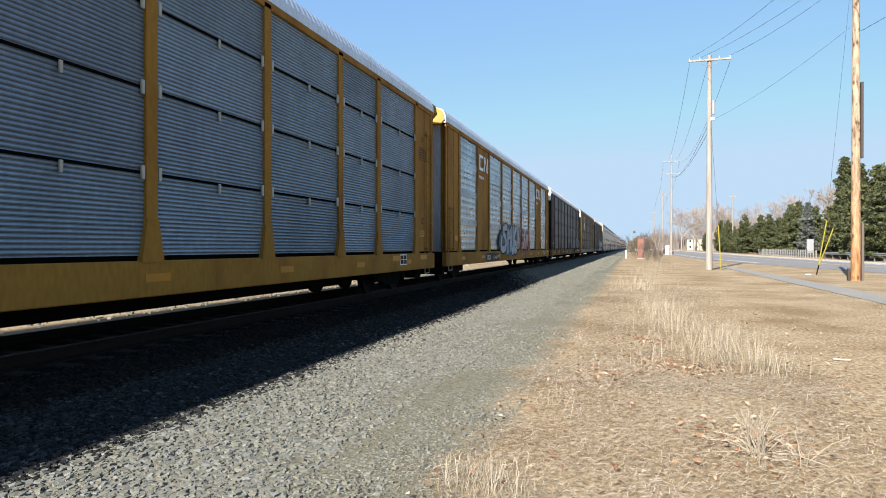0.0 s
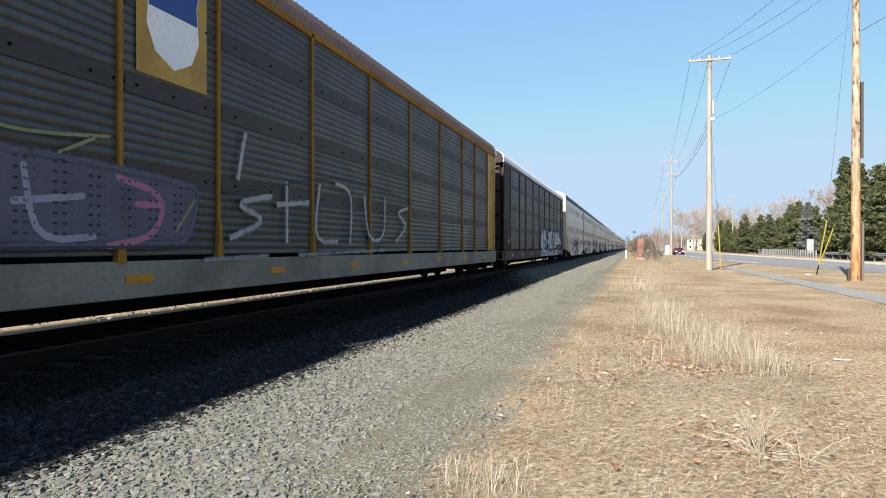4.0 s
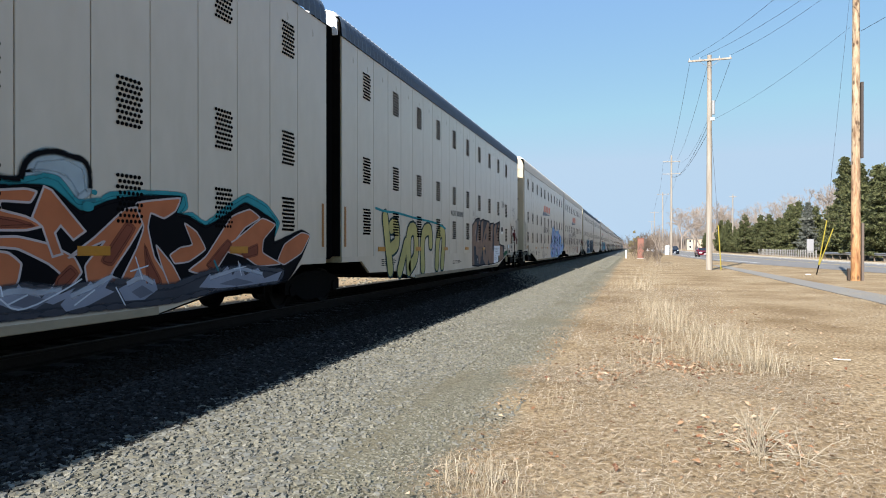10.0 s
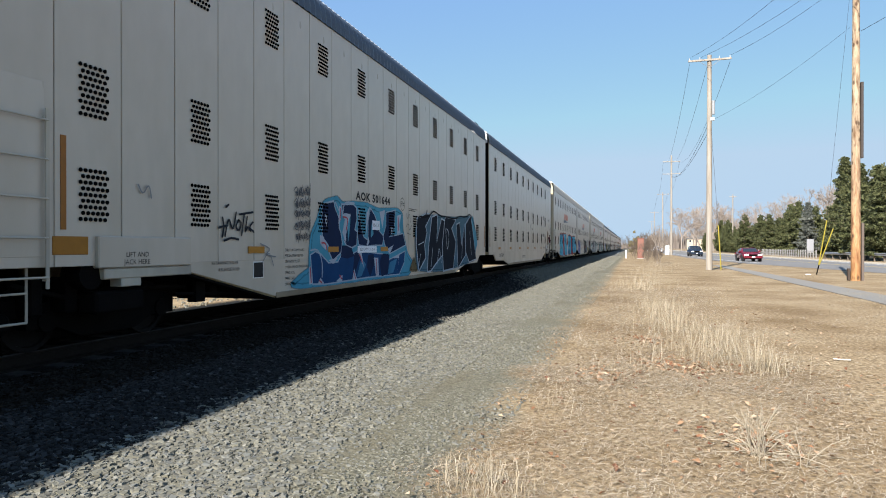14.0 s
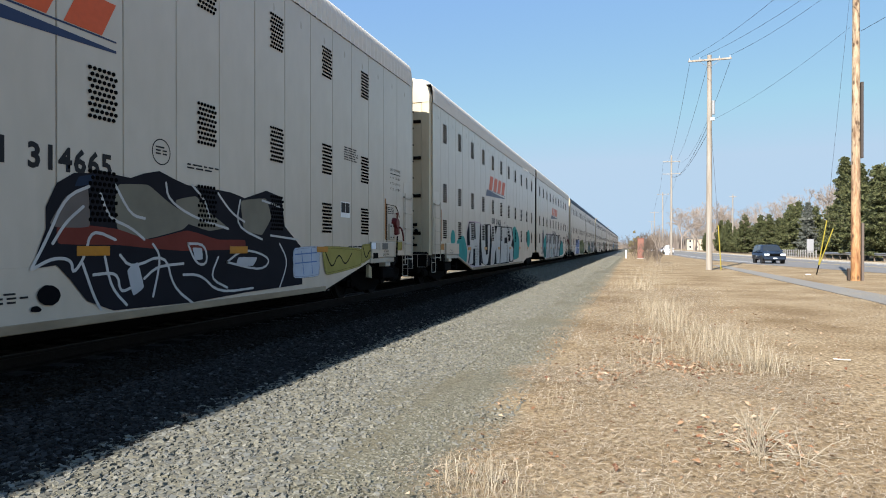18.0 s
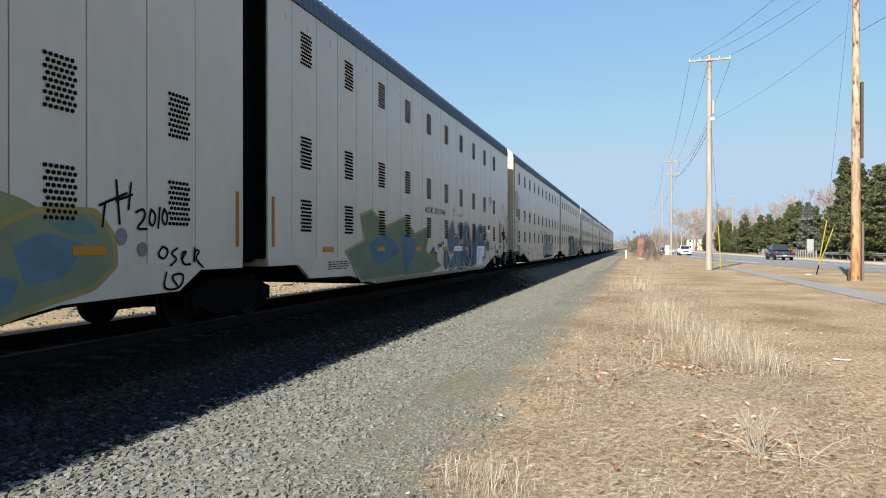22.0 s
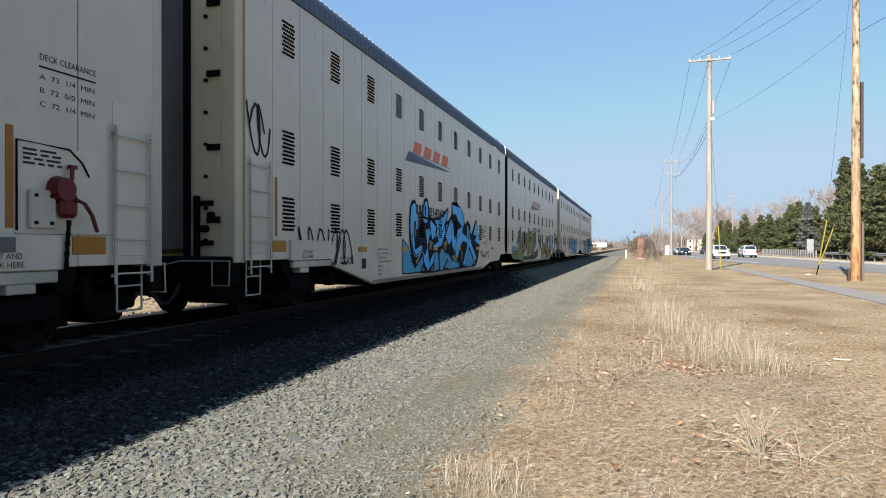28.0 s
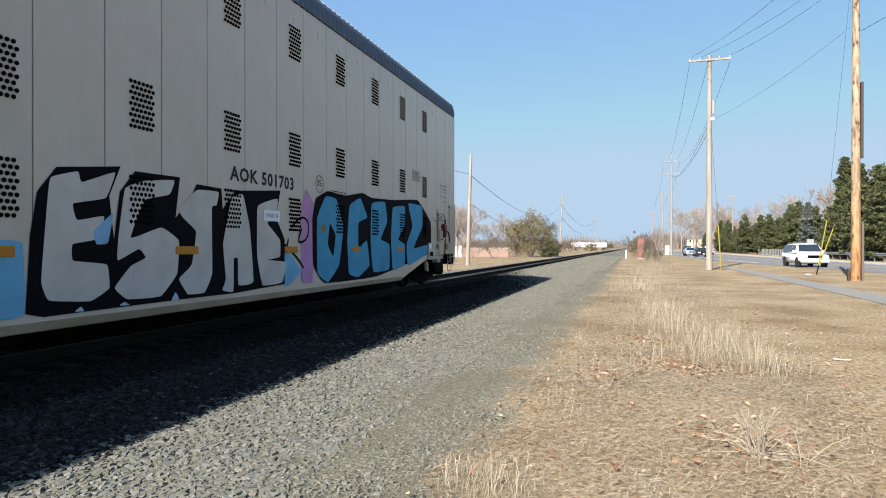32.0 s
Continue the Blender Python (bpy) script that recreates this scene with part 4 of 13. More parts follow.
    c = part("coupler", Shape().box(-0.13, 0.13, *sorted((y + 0.2 * q, y + 0.78 * q)), 0.68, 0.98, 0.04).box(-0.22, 0.2, *sorted((y + 0.72 * q, y + 1.02 * q)), 0.64, 1.02, 0.06), BLACK_STEEL, car)
    h = Shape()
    pts = [(0.5, y + (0.2 + 0.85 * t) * q, 0.66 - 0.34 * math.sin(math.pi * min(1, t * 1.1))) for t in [i / 8 for i in range(9)]]
    h.line(pts, 0.028, 6)
    part("air_hose", h, TYRE, c, "black rubber hose")
    part("draft_gear", Shape().box(-0.9, 1.1, *sorted((y - 0.95 * q, y + 0.2 * q)), 0.40, 0.66, 0.04).box(0.3, 1.2, *sorted((y - 0.6 * q, y - 0.1 * q)), 0.28, 0.5, 0.06), BLACK_STEEL, car, "sooty draft gear under the end")
    st = Shape()
    for yy in (y - 0.12 * q, y - 0.52 * q):
        st.tube((1.46, yy, 1.05), (1.46, yy, 0.42), 0.013, n=6)
    for z in (0.42, 0.72):
        st.tube((1.46, y - 0.12 * q, z), (1.46, y - 0.52 * q, z), 0.013, n=6)
    part("step", st, WHITE_END, car, "pale steel stirrup step")


def lettering(car, text, y, z, h, m=None, x=HALF + 0.004, width=None, name="lettering", bold=0.0):
    """Stencilled words on a side, from the built-in font."""
    cu = bpy.data.curves.new("words", "FONT")
    cu.body, cu.size, cu.resolution_u, cu.offset = text, h * 1.35, 2, bold
    cu.space_character = 1.12 if bold else 1.0
    tmp = bpy.data.objects.new("words", cu)
    me = bpy.data.meshes.new_from_object(tmp)
    bpy.data.objects.remove(tmp)
    bpy.data.curves.remove(cu)
    wide = max((v.co.x for v in me.vertices), default=1)
    k = width / wide if width else 1.0
    for v in me.vertices:
        v.co = (0, v.co.x * k, v.co.y)
    me.materials.clear()
    me.materials.append(m or INK)
    ob = part(name, me, None, car, at=pose(x, y, z))
    if len(text) > 1:
        ob["kind"] = "stuff"
    return ob


def bars(car, y, z, h, groups, m=None, x=HALF + 0.004, name="marking", wide=None):
    """Marks that are shown as plain bars, one for each character."""
    s = Shape()
    w = wide / (sum(groups) * 1.2 + 0.8 * (len(groups) - 1)) if wide else h * 0.62
    for g in groups:
        for i in range(g):
            s.box(0, 0.003, y, y + w * 0.62, z, z + h)
            y += w * 1.2
        y += w * 0.8
    ob = part(name, s, m or INK, car, at=pose(x, 0, 0))
    ob["kind"] = "stuff"
    return ob


def car_number(car, words, y, z, h, wide, x=HALF + 0.004):
    """The stencilled number; four plain bars stand for an owner's initials."""
    if " " not in words:
        bars(car, y, z, h, (4,), wide=wide * 0.36, x=x)
        lettering(car, words, y + wide * 0.44, z, h * 0.98, width=wide * 0.56, bold=0.012, x=x)
    else:
        lettering(car, words, y, z, h * 0.98, width=wide, bold=0.009, x=x)


def small_print(car, y, z, rows, wide, m=None, x=HALF + 0.004, h=0.035, seedv=1):
    g = random.Random(seedv)
    s = Shape()
    for i in range(rows):
        u = y
        while u < y + wide * g.uniform(0.75, 1.0):
            w = g.uniform(0.05, 0.2)
            s.box(0, 0.002, u, min(u + w, y + wide), z - i * h * 2.1, z - i * h * 2.1 + h)
            u += w + 0.04
    ob = part("small_print", s, m or INK, car, at=pose(x, 0, 0))
    ob["kind"] = "stuff"
    return ob


BRAKE_TEXT = ("2 INCH HF COMP SHOES", "SPECIAL BRAKE BEAMS", "SEE BADGE PLATE", "1 WEAR 28 INCH WHEELS ONLY", "SPRIG 4 OC", "SPRIG 2 OC", "SPRIG 2 IC")


def make_unit(front, blue):
    """One half of a two-unit autorack. front: the half whose coupler end leads."""
    car = empty("autorack_unit")
    L = UNIT
    a = (2.95, 5.15)
    flip = (lambda y: y) if front else (lambda y: L - y)
    prof = [(0.26, 1.08), (1.28, 1.08), (1.40, 0.98), (1.42, 0.84), (a[0], 0.84), (a[1], 0.33), (L - 4.7, 0.33), (L - 3.3, 0.57), (L - 1.45, 0.60), (L - 1.0, 0.87), (L, 0.87), (L, 5.62), (0.26, 5.62)]
    body = Shape().prism([(flip(y), z) for y, z in prof], -HALF + 0.03, HALF - 0.028)
    part("body", body, SILL, car, "dusty cream lower body")
    # thin black sheets laid over the cream sloping undersides of the body
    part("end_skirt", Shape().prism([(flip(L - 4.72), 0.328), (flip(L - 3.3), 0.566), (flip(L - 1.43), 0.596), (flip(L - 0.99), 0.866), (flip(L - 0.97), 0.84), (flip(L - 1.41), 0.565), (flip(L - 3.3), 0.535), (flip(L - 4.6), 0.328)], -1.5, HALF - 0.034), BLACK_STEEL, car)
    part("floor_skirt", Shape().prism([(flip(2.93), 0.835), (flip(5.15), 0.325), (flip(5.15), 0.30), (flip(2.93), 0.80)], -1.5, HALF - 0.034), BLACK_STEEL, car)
    edges = [0.0] + [0.7875 + PANEL_W * i for i in range(23) if 0.7875 + PANEL_W * i < L - 0.3] + [L]
    for y0, y1 in zip(edges, edges[1:]):
        if abs(y1 - y0 - PANEL_W) < 0.001:
            part("side_panel", SIDE_PANEL, WHITE_CAR, car, at=pose(HALF, y0, 0))
        else:
            part("side_panel", Shape().box(-0.03, 0, 0.004, y1 - y0 - 0.004, 0.98, 5.60, 0.006), WHITE_CAR, car, at=pose(HALF, y0, 0))
    part("side_wall", Shape().box(-HALF, -HALF + 0.035, 0, L, 0.98, 5.60), WHITE_CAR, car, "white side wall")
    part("lower_band", Shape().prism([(flip(a[1] + 0.1), 0.335), (flip(L - 4.75), 0.335), (flip(L - 3.32), 0.575), (flip(L - 1.47), 0.605), (flip(L - 1.02), 0.875), (flip(L - 0.02), 0.875), (flip(L - 0.02), 0.985), (flip(2.2), 0.985), (flip(2.2), 0.90), (flip(2.95), 0.85)], HALF - 0.028, HALF - 0.0015), WHITE_CAR, car)
    part("bottom_rail", Shape().box(HALF - 0.02, HALF + 0.012, flip(a[1]) if front else flip(L - 4.7), flip(L - 4.7) if front else flip(a[1]), 0.325, 0.425, 0.008), BOTTOM_RAIL, car, "dusty tan bottom rail")
    part("centre_sill", Shape().box(-0.3, 0.3, 0.2, L - 0.2, 0.62, 1.0), BLACK_STEEL, car)
    for i in range(11 if front else 10):
        y = 1.30 + (1.857 if front else 1.87) * i
        for z in (4.855, 2.94, 1.775):
            part("vent", VENT, DARK, car, at=pose(HALF, y, z))
    for k in range(7):
        y = L - 2.96 - 2.77 * k if front else 2.2 + 2.77 * k
        part("reflector", PLATE, REFLECTOR, car, at=pose(HALF + 0.009, y, 1.15))
    part("roof", ROOF_GALV if blue else ROOF_WHITE, None, car, "corrugated sheet roof")
    for e in EDGES[blue]:
        part("roof_edge", e, None, car, "blue-grey corrugated eave" if blue else "white corrugated eave")
    # coupler end
    ce = flip(0.0)
    q = -1 if front else 1
    end_fittings(car, ce, q, WHITE_END if q > 0 else PALE_END, END_DOOR)
    add_truck(car, flip(2.0))
    add_ladder(car, HALF, *sorted((flip(0.08), flip(0.66))), 0.76, 2.62, 5, WHITE_END)
    part("ladder_panel", Shape().box(HALF, HALF + 0.007, *sorted((flip(0.1), flip(0.66))), 1.09, 2.9, 0.003), WHITE_CAR, car)
    part("marker_strip", Shape().box(HALF, HALF + 0.008, *sorted((flip(0.86), flip(0.93))) if front else sorted((flip(1.91), flip(1.99))), 1.38, 2.39), ORANGE_STRIP, car, "faded orange strip")
    part("warning_plate", Shape().box(HALF - 0.02, HALF + 0.01, *sorted((flip(0.76), flip(1.22))), 1.11, 1.31, 0.006), AMBER_PLATE, car)
    jack = part("jacking_box", Shape().box(HALF - 0.1, HALF + 0.055, *sorted((flip(1.32), flip(2.9))), 0.95, 1.32, 0.012), WHITE_CAR, car, "cream jacking box")
    part("lower_lip", Shape().box(HALF - 0.1, HALF + 0.035, *sorted((flip(1.42), flip(2.93))), 0.82, 0.945, 0.012), WHITE_END, jack)
    part("jack_foot", Shape().box(HALF - 0.15, HALF + 0.03, *sorted((flip(1.68), flip(2.0))), 0.72, 0.82, 0.01), WHITE_END, jack)
    part("end_fender", Shape().tube((HALF - 0.3, flip(1.30), 0.88), (HALF - 0.03, flip(1.30), 0.88), 0.17, n=14), BLACK_STEEL, car, "sooty rounded end casting")
    if not front:
        part("under_bracket", Shape().prism([(L - 2.92, 0.50), (L - 2.72, 0.47), (L - 2.75, 0.72), (L - 2.9, 0.8)], HALF - 0.1, HALF - 0.03), SILL, car)
        for u0, u1, z0, z1, m in ((2.95, 2.70, 1.15, 1.30, LABEL), (2.66, 2.42, 1.14, 1.30, WHITE_END), (2.27, 1.93, 1.14, 1.29, mat("grey_plate", (0.09, 0.085, 0.075), 0.5)), (2.84, 2.56, 0.93, 1.06, BLACK_STEEL)):
            part("plate", Shape().box(HALF + 0.05, HALF + 0.064, L - u0, L - u1, z0, z1, 0.004), m, jack)
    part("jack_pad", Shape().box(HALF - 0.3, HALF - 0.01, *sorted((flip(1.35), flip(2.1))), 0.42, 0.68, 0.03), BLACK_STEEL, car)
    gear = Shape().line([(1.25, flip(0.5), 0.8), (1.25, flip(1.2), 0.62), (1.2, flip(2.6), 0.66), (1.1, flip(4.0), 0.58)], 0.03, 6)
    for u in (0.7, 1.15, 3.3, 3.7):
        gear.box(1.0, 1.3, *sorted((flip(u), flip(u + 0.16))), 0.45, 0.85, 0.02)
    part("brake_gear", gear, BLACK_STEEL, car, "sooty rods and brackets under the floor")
    if not front:
        hb = part("hand_brake", Shape().tube((HALF, L - 1.40, 1.80), (HALF + 0.13, L - 1.40, 1.80), 0.15, 0.12, n=14).box(HALF, HALF + 0.12, L - 1.44, L - 1.22, 1.50, 1.78, 0.045), RED_LEVER, car, "dark red hand brake housing")
        part("lever", Shape().line([(HALF + 0.14, L - 1.30, 1.70), (HALF + 0.15, L - 1.2, 1.66), (HALF + 0.15, L - 1.1, 1.54), (HALF + 0.14, L - 1.02, 1.36)], 0.022, 6), RED_LEVER, hb)
        part("trip_lever", Shape().tube((HALF + 0.06, L - 1.28, 1.9), (HALF + 0.06, L - 1.27, 2.04), 0.022, n=6).box(HALF + 0.03, HALF + 0.09, L - 1.31, L - 1.23, 2.03, 2.07), RED_LEVER, hb)
        chain = Shape()
        for i in range(12):
            z = 1.48 - 0.055 * i
            chain.box(HALF + 0.065, HALF + 0.105, L - 1.36 - 0.004 * i, L - 1.32 - 0.004 * i, z - 0.06, z, 0.012) if i % 2 else chain.box(HALF + 0.075, HALF + 0.095, L - 1.37 - 0.004 * i, L - 1.31 - 0.004 * i, z - 0.06, z, 0.006)
        part("chain", chain, BLACK_STEEL, hb)
        part("brake_bracket", Shape().box(HALF, HALF + 0.05, L - 1.76, L - 1.46, 1.38, 1.78, 0.012), WHITE_END, car)
        bolts = Shape()
        for u, z in ((1.70, 1.72), (1.52, 1.72), (1.70, 1.44), (1.52, 1.44)):
            bolts.tube((HALF + 0.05, L - u, z), (HALF + 0.065, L - u, z), 0.02, n=6)
        part("bolts", bolts, BLACK_STEEL, car)["kind"] = "stuff"
        part("brake_panel", Shape().box(HALF, HALF + 0.005, L - 1.87, L - 0.76, 1.34, 2.25, 0.002), WHITE_CAR, car)
        part("panel_ledge", Shape().box(HALF, HALF + 0.03, L - 1.9, L - 0.74, 1.325, 1.345, 0.005), WHITE_END, car)
        small_print(car, L - 1.81, 2.17, 4, 0.5, x=HALF + 0.008, h=0.022, seedv=14)
        g = Shape().line([(HALF + 0.012, L - 1.88, 1.36), (HALF + 0.012, L - 1.88, 2.26), (HALF + 0.012, L - 1.26, 2.24), (HALF + 0.012, L - 1.1, 2.12), (HALF + 0.012, L - 1.0, 1.97)], 0.011, 6)
        part("grab_rail", g, BLACK_STEEL, car)
    else:
        part("rod", Shape().tube((1.3, 2.9, 0.55), (1.3, 4.6, 0.45), 0.025, n=6).box(1.2, 1.35, 3.3, 3.5, 0.4, 0.7), BLACK_STEEL, car)
    # articulated end
    je = flip(L)
    jq = 1 if front else -1
    part("marker_strip", Shape().box(HALF, HALF + 0.008, *sorted((je - 0.12 * jq, je - 0.2 * jq)), 1.2, 2.05), ORANGE_STRIP, car, "faded orange strip")
    part("end_frame", Shape().box(-1.5, 1.5, *sorted((je, je + 0.05 * jq)), 1.0, 5.9, 0.01), BLACK_STEEL, car)
    if not front:
        cap = [(1.47, 5.62), (1.45, 5.95), (1.3, 6.12), (0.7, 6.2), (-0.7, 6.2), (-1.3, 6.12), (-1.45, 5.95), (-1.47, 5.62)]
        part("end_cap", Shape().prism(cap, -0.09, 0.02, "y"), WHITE_ROOF, car)
    if front:
        part("roof_latch", Shape().box(1.05, 1.25, L - 0.5, L - 0.1, 6.17, 6.30, 0.03), BLACK_STEEL, car)
        part("diaphragm", Shape().box(-1.36, 1.36, L + 0.05, L + 0.64, 0.95, 5.80, 0.05), DARK, car, "black rubber joint between units")
        add_truck(car, L + JOINT / 2)
        small_print(car, 12.3, 1.7, 5, 1.0, h=0.022, seedv=3)
        lettering(car, "RETAINING VALVE", 3.40, 0.935, 0.05, width=0.65)
        lettering(car, "RELEASE ROD", 3.56, 0.835, 0.05, width=0.53)
        dp = part("data_plate", Shape().box(HALF, HALF + 0.006, 4.46, 4.75, 0.69, 0.96), CHALK, car, "black data panel with white frame")
        part("plate_field", Shape().box(HALF + 0.006, HALF + 0.008, 4.475, 4.735, 0.705, 0.945), INK, dp)
        for i, line in enumerate(BRAKE_TEXT):
            lettering(car, line, 5.44, 1.12 - 0.1 * i, 0.05, width=0.034 * len(line))
        lettering(car, "UNIT B" if blue else "UNIT A", 13.7, 1.72, 0.10)
    else:
        lettering(car, "DECK CLEARANCE", L - 1.62, 3.12, 0.07, width=0.72)
        lettering(car, "A  73  1/4  MIN", L - 1.62, 2.92, 0.06, width=0.7)
        lettering(car, "B  72  0/0  MIN", L - 1.62, 2.78, 0.06, width=0.7)
        lettering(car, "C  72  1/4  MIN", L - 1.62, 2.64, 0.06, width=0.7)
        part("rule", Shape().box(HALF, HALF + 0.004, L - 1.62, L - 0.9, 3.04, 3.06), INK, car)
        dp = part("data_plate", Shape().box(HALF, HALF + 0.006, L - 4.46, L - 4.02, 1.82, 2.15), CHALK, car, "black data panel with white frame")
        part("plate_field", Shape().box(HALF + 0.006, HALF + 0.008, L - 4.44, L - 4.25, 1.92, 2.13), INK, dp)
        part("plate_field", Shape().box(HALF + 0.006, HALF + 0.008, L - 4.235, L - 4.04, 1.92, 2.13), INK, dp)
        lettering(car, "RELEASE ROD", L - 4.22, 0.86, 0.05, width=0.44)
        small_print(car, L - 4.08, 1.19, 2, 0.85, h=0.03, seedv=15)
        small_print(car, L - 4.3, 3.3, 6, 0.7, h=0.024, seedv=5)
        small_print(car, 2.2, 0.88, 4, 1.0, h=0.022, seedv=6)
    lettering(car, "LIFT AND", *( (1.72, 1.075, 0.065) if front else (L - 2.2, 1.075, 0.06)), x=HALF + 0.058)
    lettering(car, "JACK HERE", *( (1.69, 0.985, 0.065) if front else (L - 2.23, 0.99, 0.06)), x=HALF + 0.058)
    small_print(car, 8.6, 0.72, 3, 1.1, h=0.02, seedv=8)
    ring = Shape()
    c = (11.4, 2.33) if front else (11.6, 2.42)
    for i in range(24):
        p, q = 2 * math.pi * i / 24, 2 * math.pi * (i + 1) / 24
        ring.add([(0.003, c[0] + r * math.cos(t), c[1] + r * math.sin(t)) for t, r in ((p, 0.17), (q, 0.17), (q, 0.155), (p, 0.155))], [(0, 1, 2, 3)])
    part("plate_mark", ring, INK, car, at=pose(HALF, 0, 0))
    small_print(car, c[0] - 0.1, c[1] + 0.05, 3, 0.2, h=0.02, seedv=21)
    small_print(car, c[0] + 0.5, c[1] - 0.1, 2, 0.7, h=0.022, seedv=22)
    return car


def rack_posts():
    return [1.7, 4.5, 6.6, 9.4, 12.1, 14.9, 17.6, 20.4, 22.5, 25.3]


WIDE_BAYS = [2.3, 5.1, 7.0, 9.9, 12.7, 15.5, 18.4, 21.2, 23.1, 25.3]


RACK_ROOF = [(1.47, 5.30), (1.465, 5.52), (1.37, 5.73), (0.95, 5.90), (0.0, 5.96), (-0.95, 5.90), (-1.37, 5.73), (-1.465, 5.52), (-1.47, 5.30)]


def make_rack(panel_m, post_m, sill_m, roof_m, end_m, solid=False, clips=False, cap_m=None, inner_m=None, post=None, post_w=0.10, belly=0.26):
    """A single enclosed autorack on a flatcar."""
    car = empty("autorack_car")
    L, X = RACK, 1.47
    rows = [1.07, 2.13, 3.20, 4.27, 5.28]
    part("body", Shape().box(-X, X - 0.06, 0.3, L - 0.3, 1.0, 5.28), DARK, car, "dark interior behind panels")
    post = post or rack_posts()
    bays = list(zip(post, post[1:]))
    for i, (y0, y1) in enumerate(bays):
        full = solid and i in (1, 7)
        for j, (z0, z1) in enumerate(zip(rows, rows[1:])):
            s = Shape().box(X - 0.05, X - 0.012, y0 + 0.02, y1 - 0.02, z0 + 0.016, z1 - 0.012, 0.006)
            part("side_panel", s, post_m if full else panel_m, car)
    for y0, y1 in ((0.05, post[0]), (post[-1], L - 0.05)):
        part("end_panel", Shape().box(X - 0.05, X - 0.005, y0, y1, 1.07, 5.28, 0.008), end_m, car)
    for y in post:
        s = Shape().prism([(y - post_w, 1.5), (y + post_w, 1.5), (y + post_w, 5.28), (y - post_w, 5.28)], X - 0.03, X + 0.03)
        s.prism([(y - post_w * 2, 1.0), (y + post_w * 2, 1.0), (y + post_w, 1.55), (y - post_w, 1.55)], X - 0.03, X + 0.05)
        part("post", s, post_m, car)
    if clips:
        me = Shape().box(0, 0.035, -0.03, 0.03, -0.09, 0.09, 0.008).mesh("clip", WHITE_END)
        small_clip = Shape().box(0, 0.03, -0.022, 0.022, -0.07, 0.07, 0.006).mesh("clip", WHITE_END)
        for y0, y1 in bays:
            for z in rows[1:-1]:
                for y in (y0 + 0.15, y1 - 0.15):
                    part("clip", me, None, car, at=pose(X, y, z))
                part("clip", small_clip, None, car, at=pose(X, y0 + 0.52 * (y1 - y0), z - 0.07))
                part("seam_strip", Shape().box(X - 0.02, X + 0.002, y0 + 0.12, y1 - 0.12, z - 0.018, z + 0.018), DARK, car)
    else:
        bolt = Shape().tube((0, 0, 0), (0.015, 0, 0), 0.02, n=6).mesh("bolt", BLACK_STEEL)
        for z in rows[1:-1]:
            for i, (y0, y1) in enumerate(bays):
                part("band", Shape().box(X - 0.012, X - 0.003, y0 + 0.1, y1 - 0.1, z - 0.12, z + 0.12), (BAND_SILVER if solid else GRIMY_BAND) if not (solid and i in (1, 7)) else post_m, car)
                for t in (0.15, 0.5, 0.85):
                    part("bolt", bolt, None, car, at=pose(X - 0.004, y0 + (y1 - y0) * t, z))
    part("side_sill", Shape().box(X - 0.12, X + 0.03, 0.0, L, 0.56, 1.02, 0.012), sill_m, car, "dusty yellow deck sill")
    part("side_sill", Shape().box(-X - 0.03, -X + 0.12, 0.0, L, 0.56, 1.02, 0.012), sill_m, car, "dusty yellow deck sill")
    part("deck", Shape().box(-X, X - 0.13, 0.05, L - 0.05, 0.9, 1.03), BLACK_STEEL, car)
    part("centre_sill", Shape().box(-0.4, 0.4, 4.2, L - 4.2, belly, 0.9).box(-0.35, 0.35, 0.2, L - 0.2, 0.55, 0.9), BLACK_STEEL, car)
    part("roof", roof_shape(L, RACK_ROOF, 0.018, 0.2), roof_m, car, "corrugated sheet roof")
    part("top_chord", Shape().box(X - 0.05, X + 0.03, 0.1, L - 0.1, 5.2, 5.34, 0.01), post_m, car)
    for y, q in ((0.3, -1), (L - 0.3, 1)):
        end_fittings(car, y, q, end_m, end_m, 5.3, cap_m, inner_m)
        if cap_m is WHITE_ROOF:
            part("end_top_panel", Shape().box(-1.46, 1.46, *sorted((y + 0.275 * q, y + 0.34 * q)), 4.75, 5.4, 0.01), WHITE_ROOF, car, "white upper end panel")
        add_ladder(car, X, *sorted((y - 0.05 * q, y - 0.55 * q)), 1.05, 4.6 if q > 0 else 2.6, 10 if q > 0 else 6, end_m)
    add_truck(car, 2.6, True)
    add_truck(car, L - 2.6, True)
    for k in range(8):
        part("reflector", PLATE, REFLECTOR, car, at=pose(X + 0.032, 2.2 + 3.2 * k, 0.8))
    for y0, y1 in ((0.94, 0.965), (26.06, 26.085)):
        part("seam", Shape().box(X - 0.006, X - 0.002, y0, y1, 1.1, 5.25), DARK, car)
    if solid:
        for i in (1, 7):
            c = (post[i] + post[i + 1]) / 2
            part("seam", Shape().box(X - 0.012, X - 0.008, c - 0.015, c + 0.015, 1.1, 5.25), DARK, car)
    return car


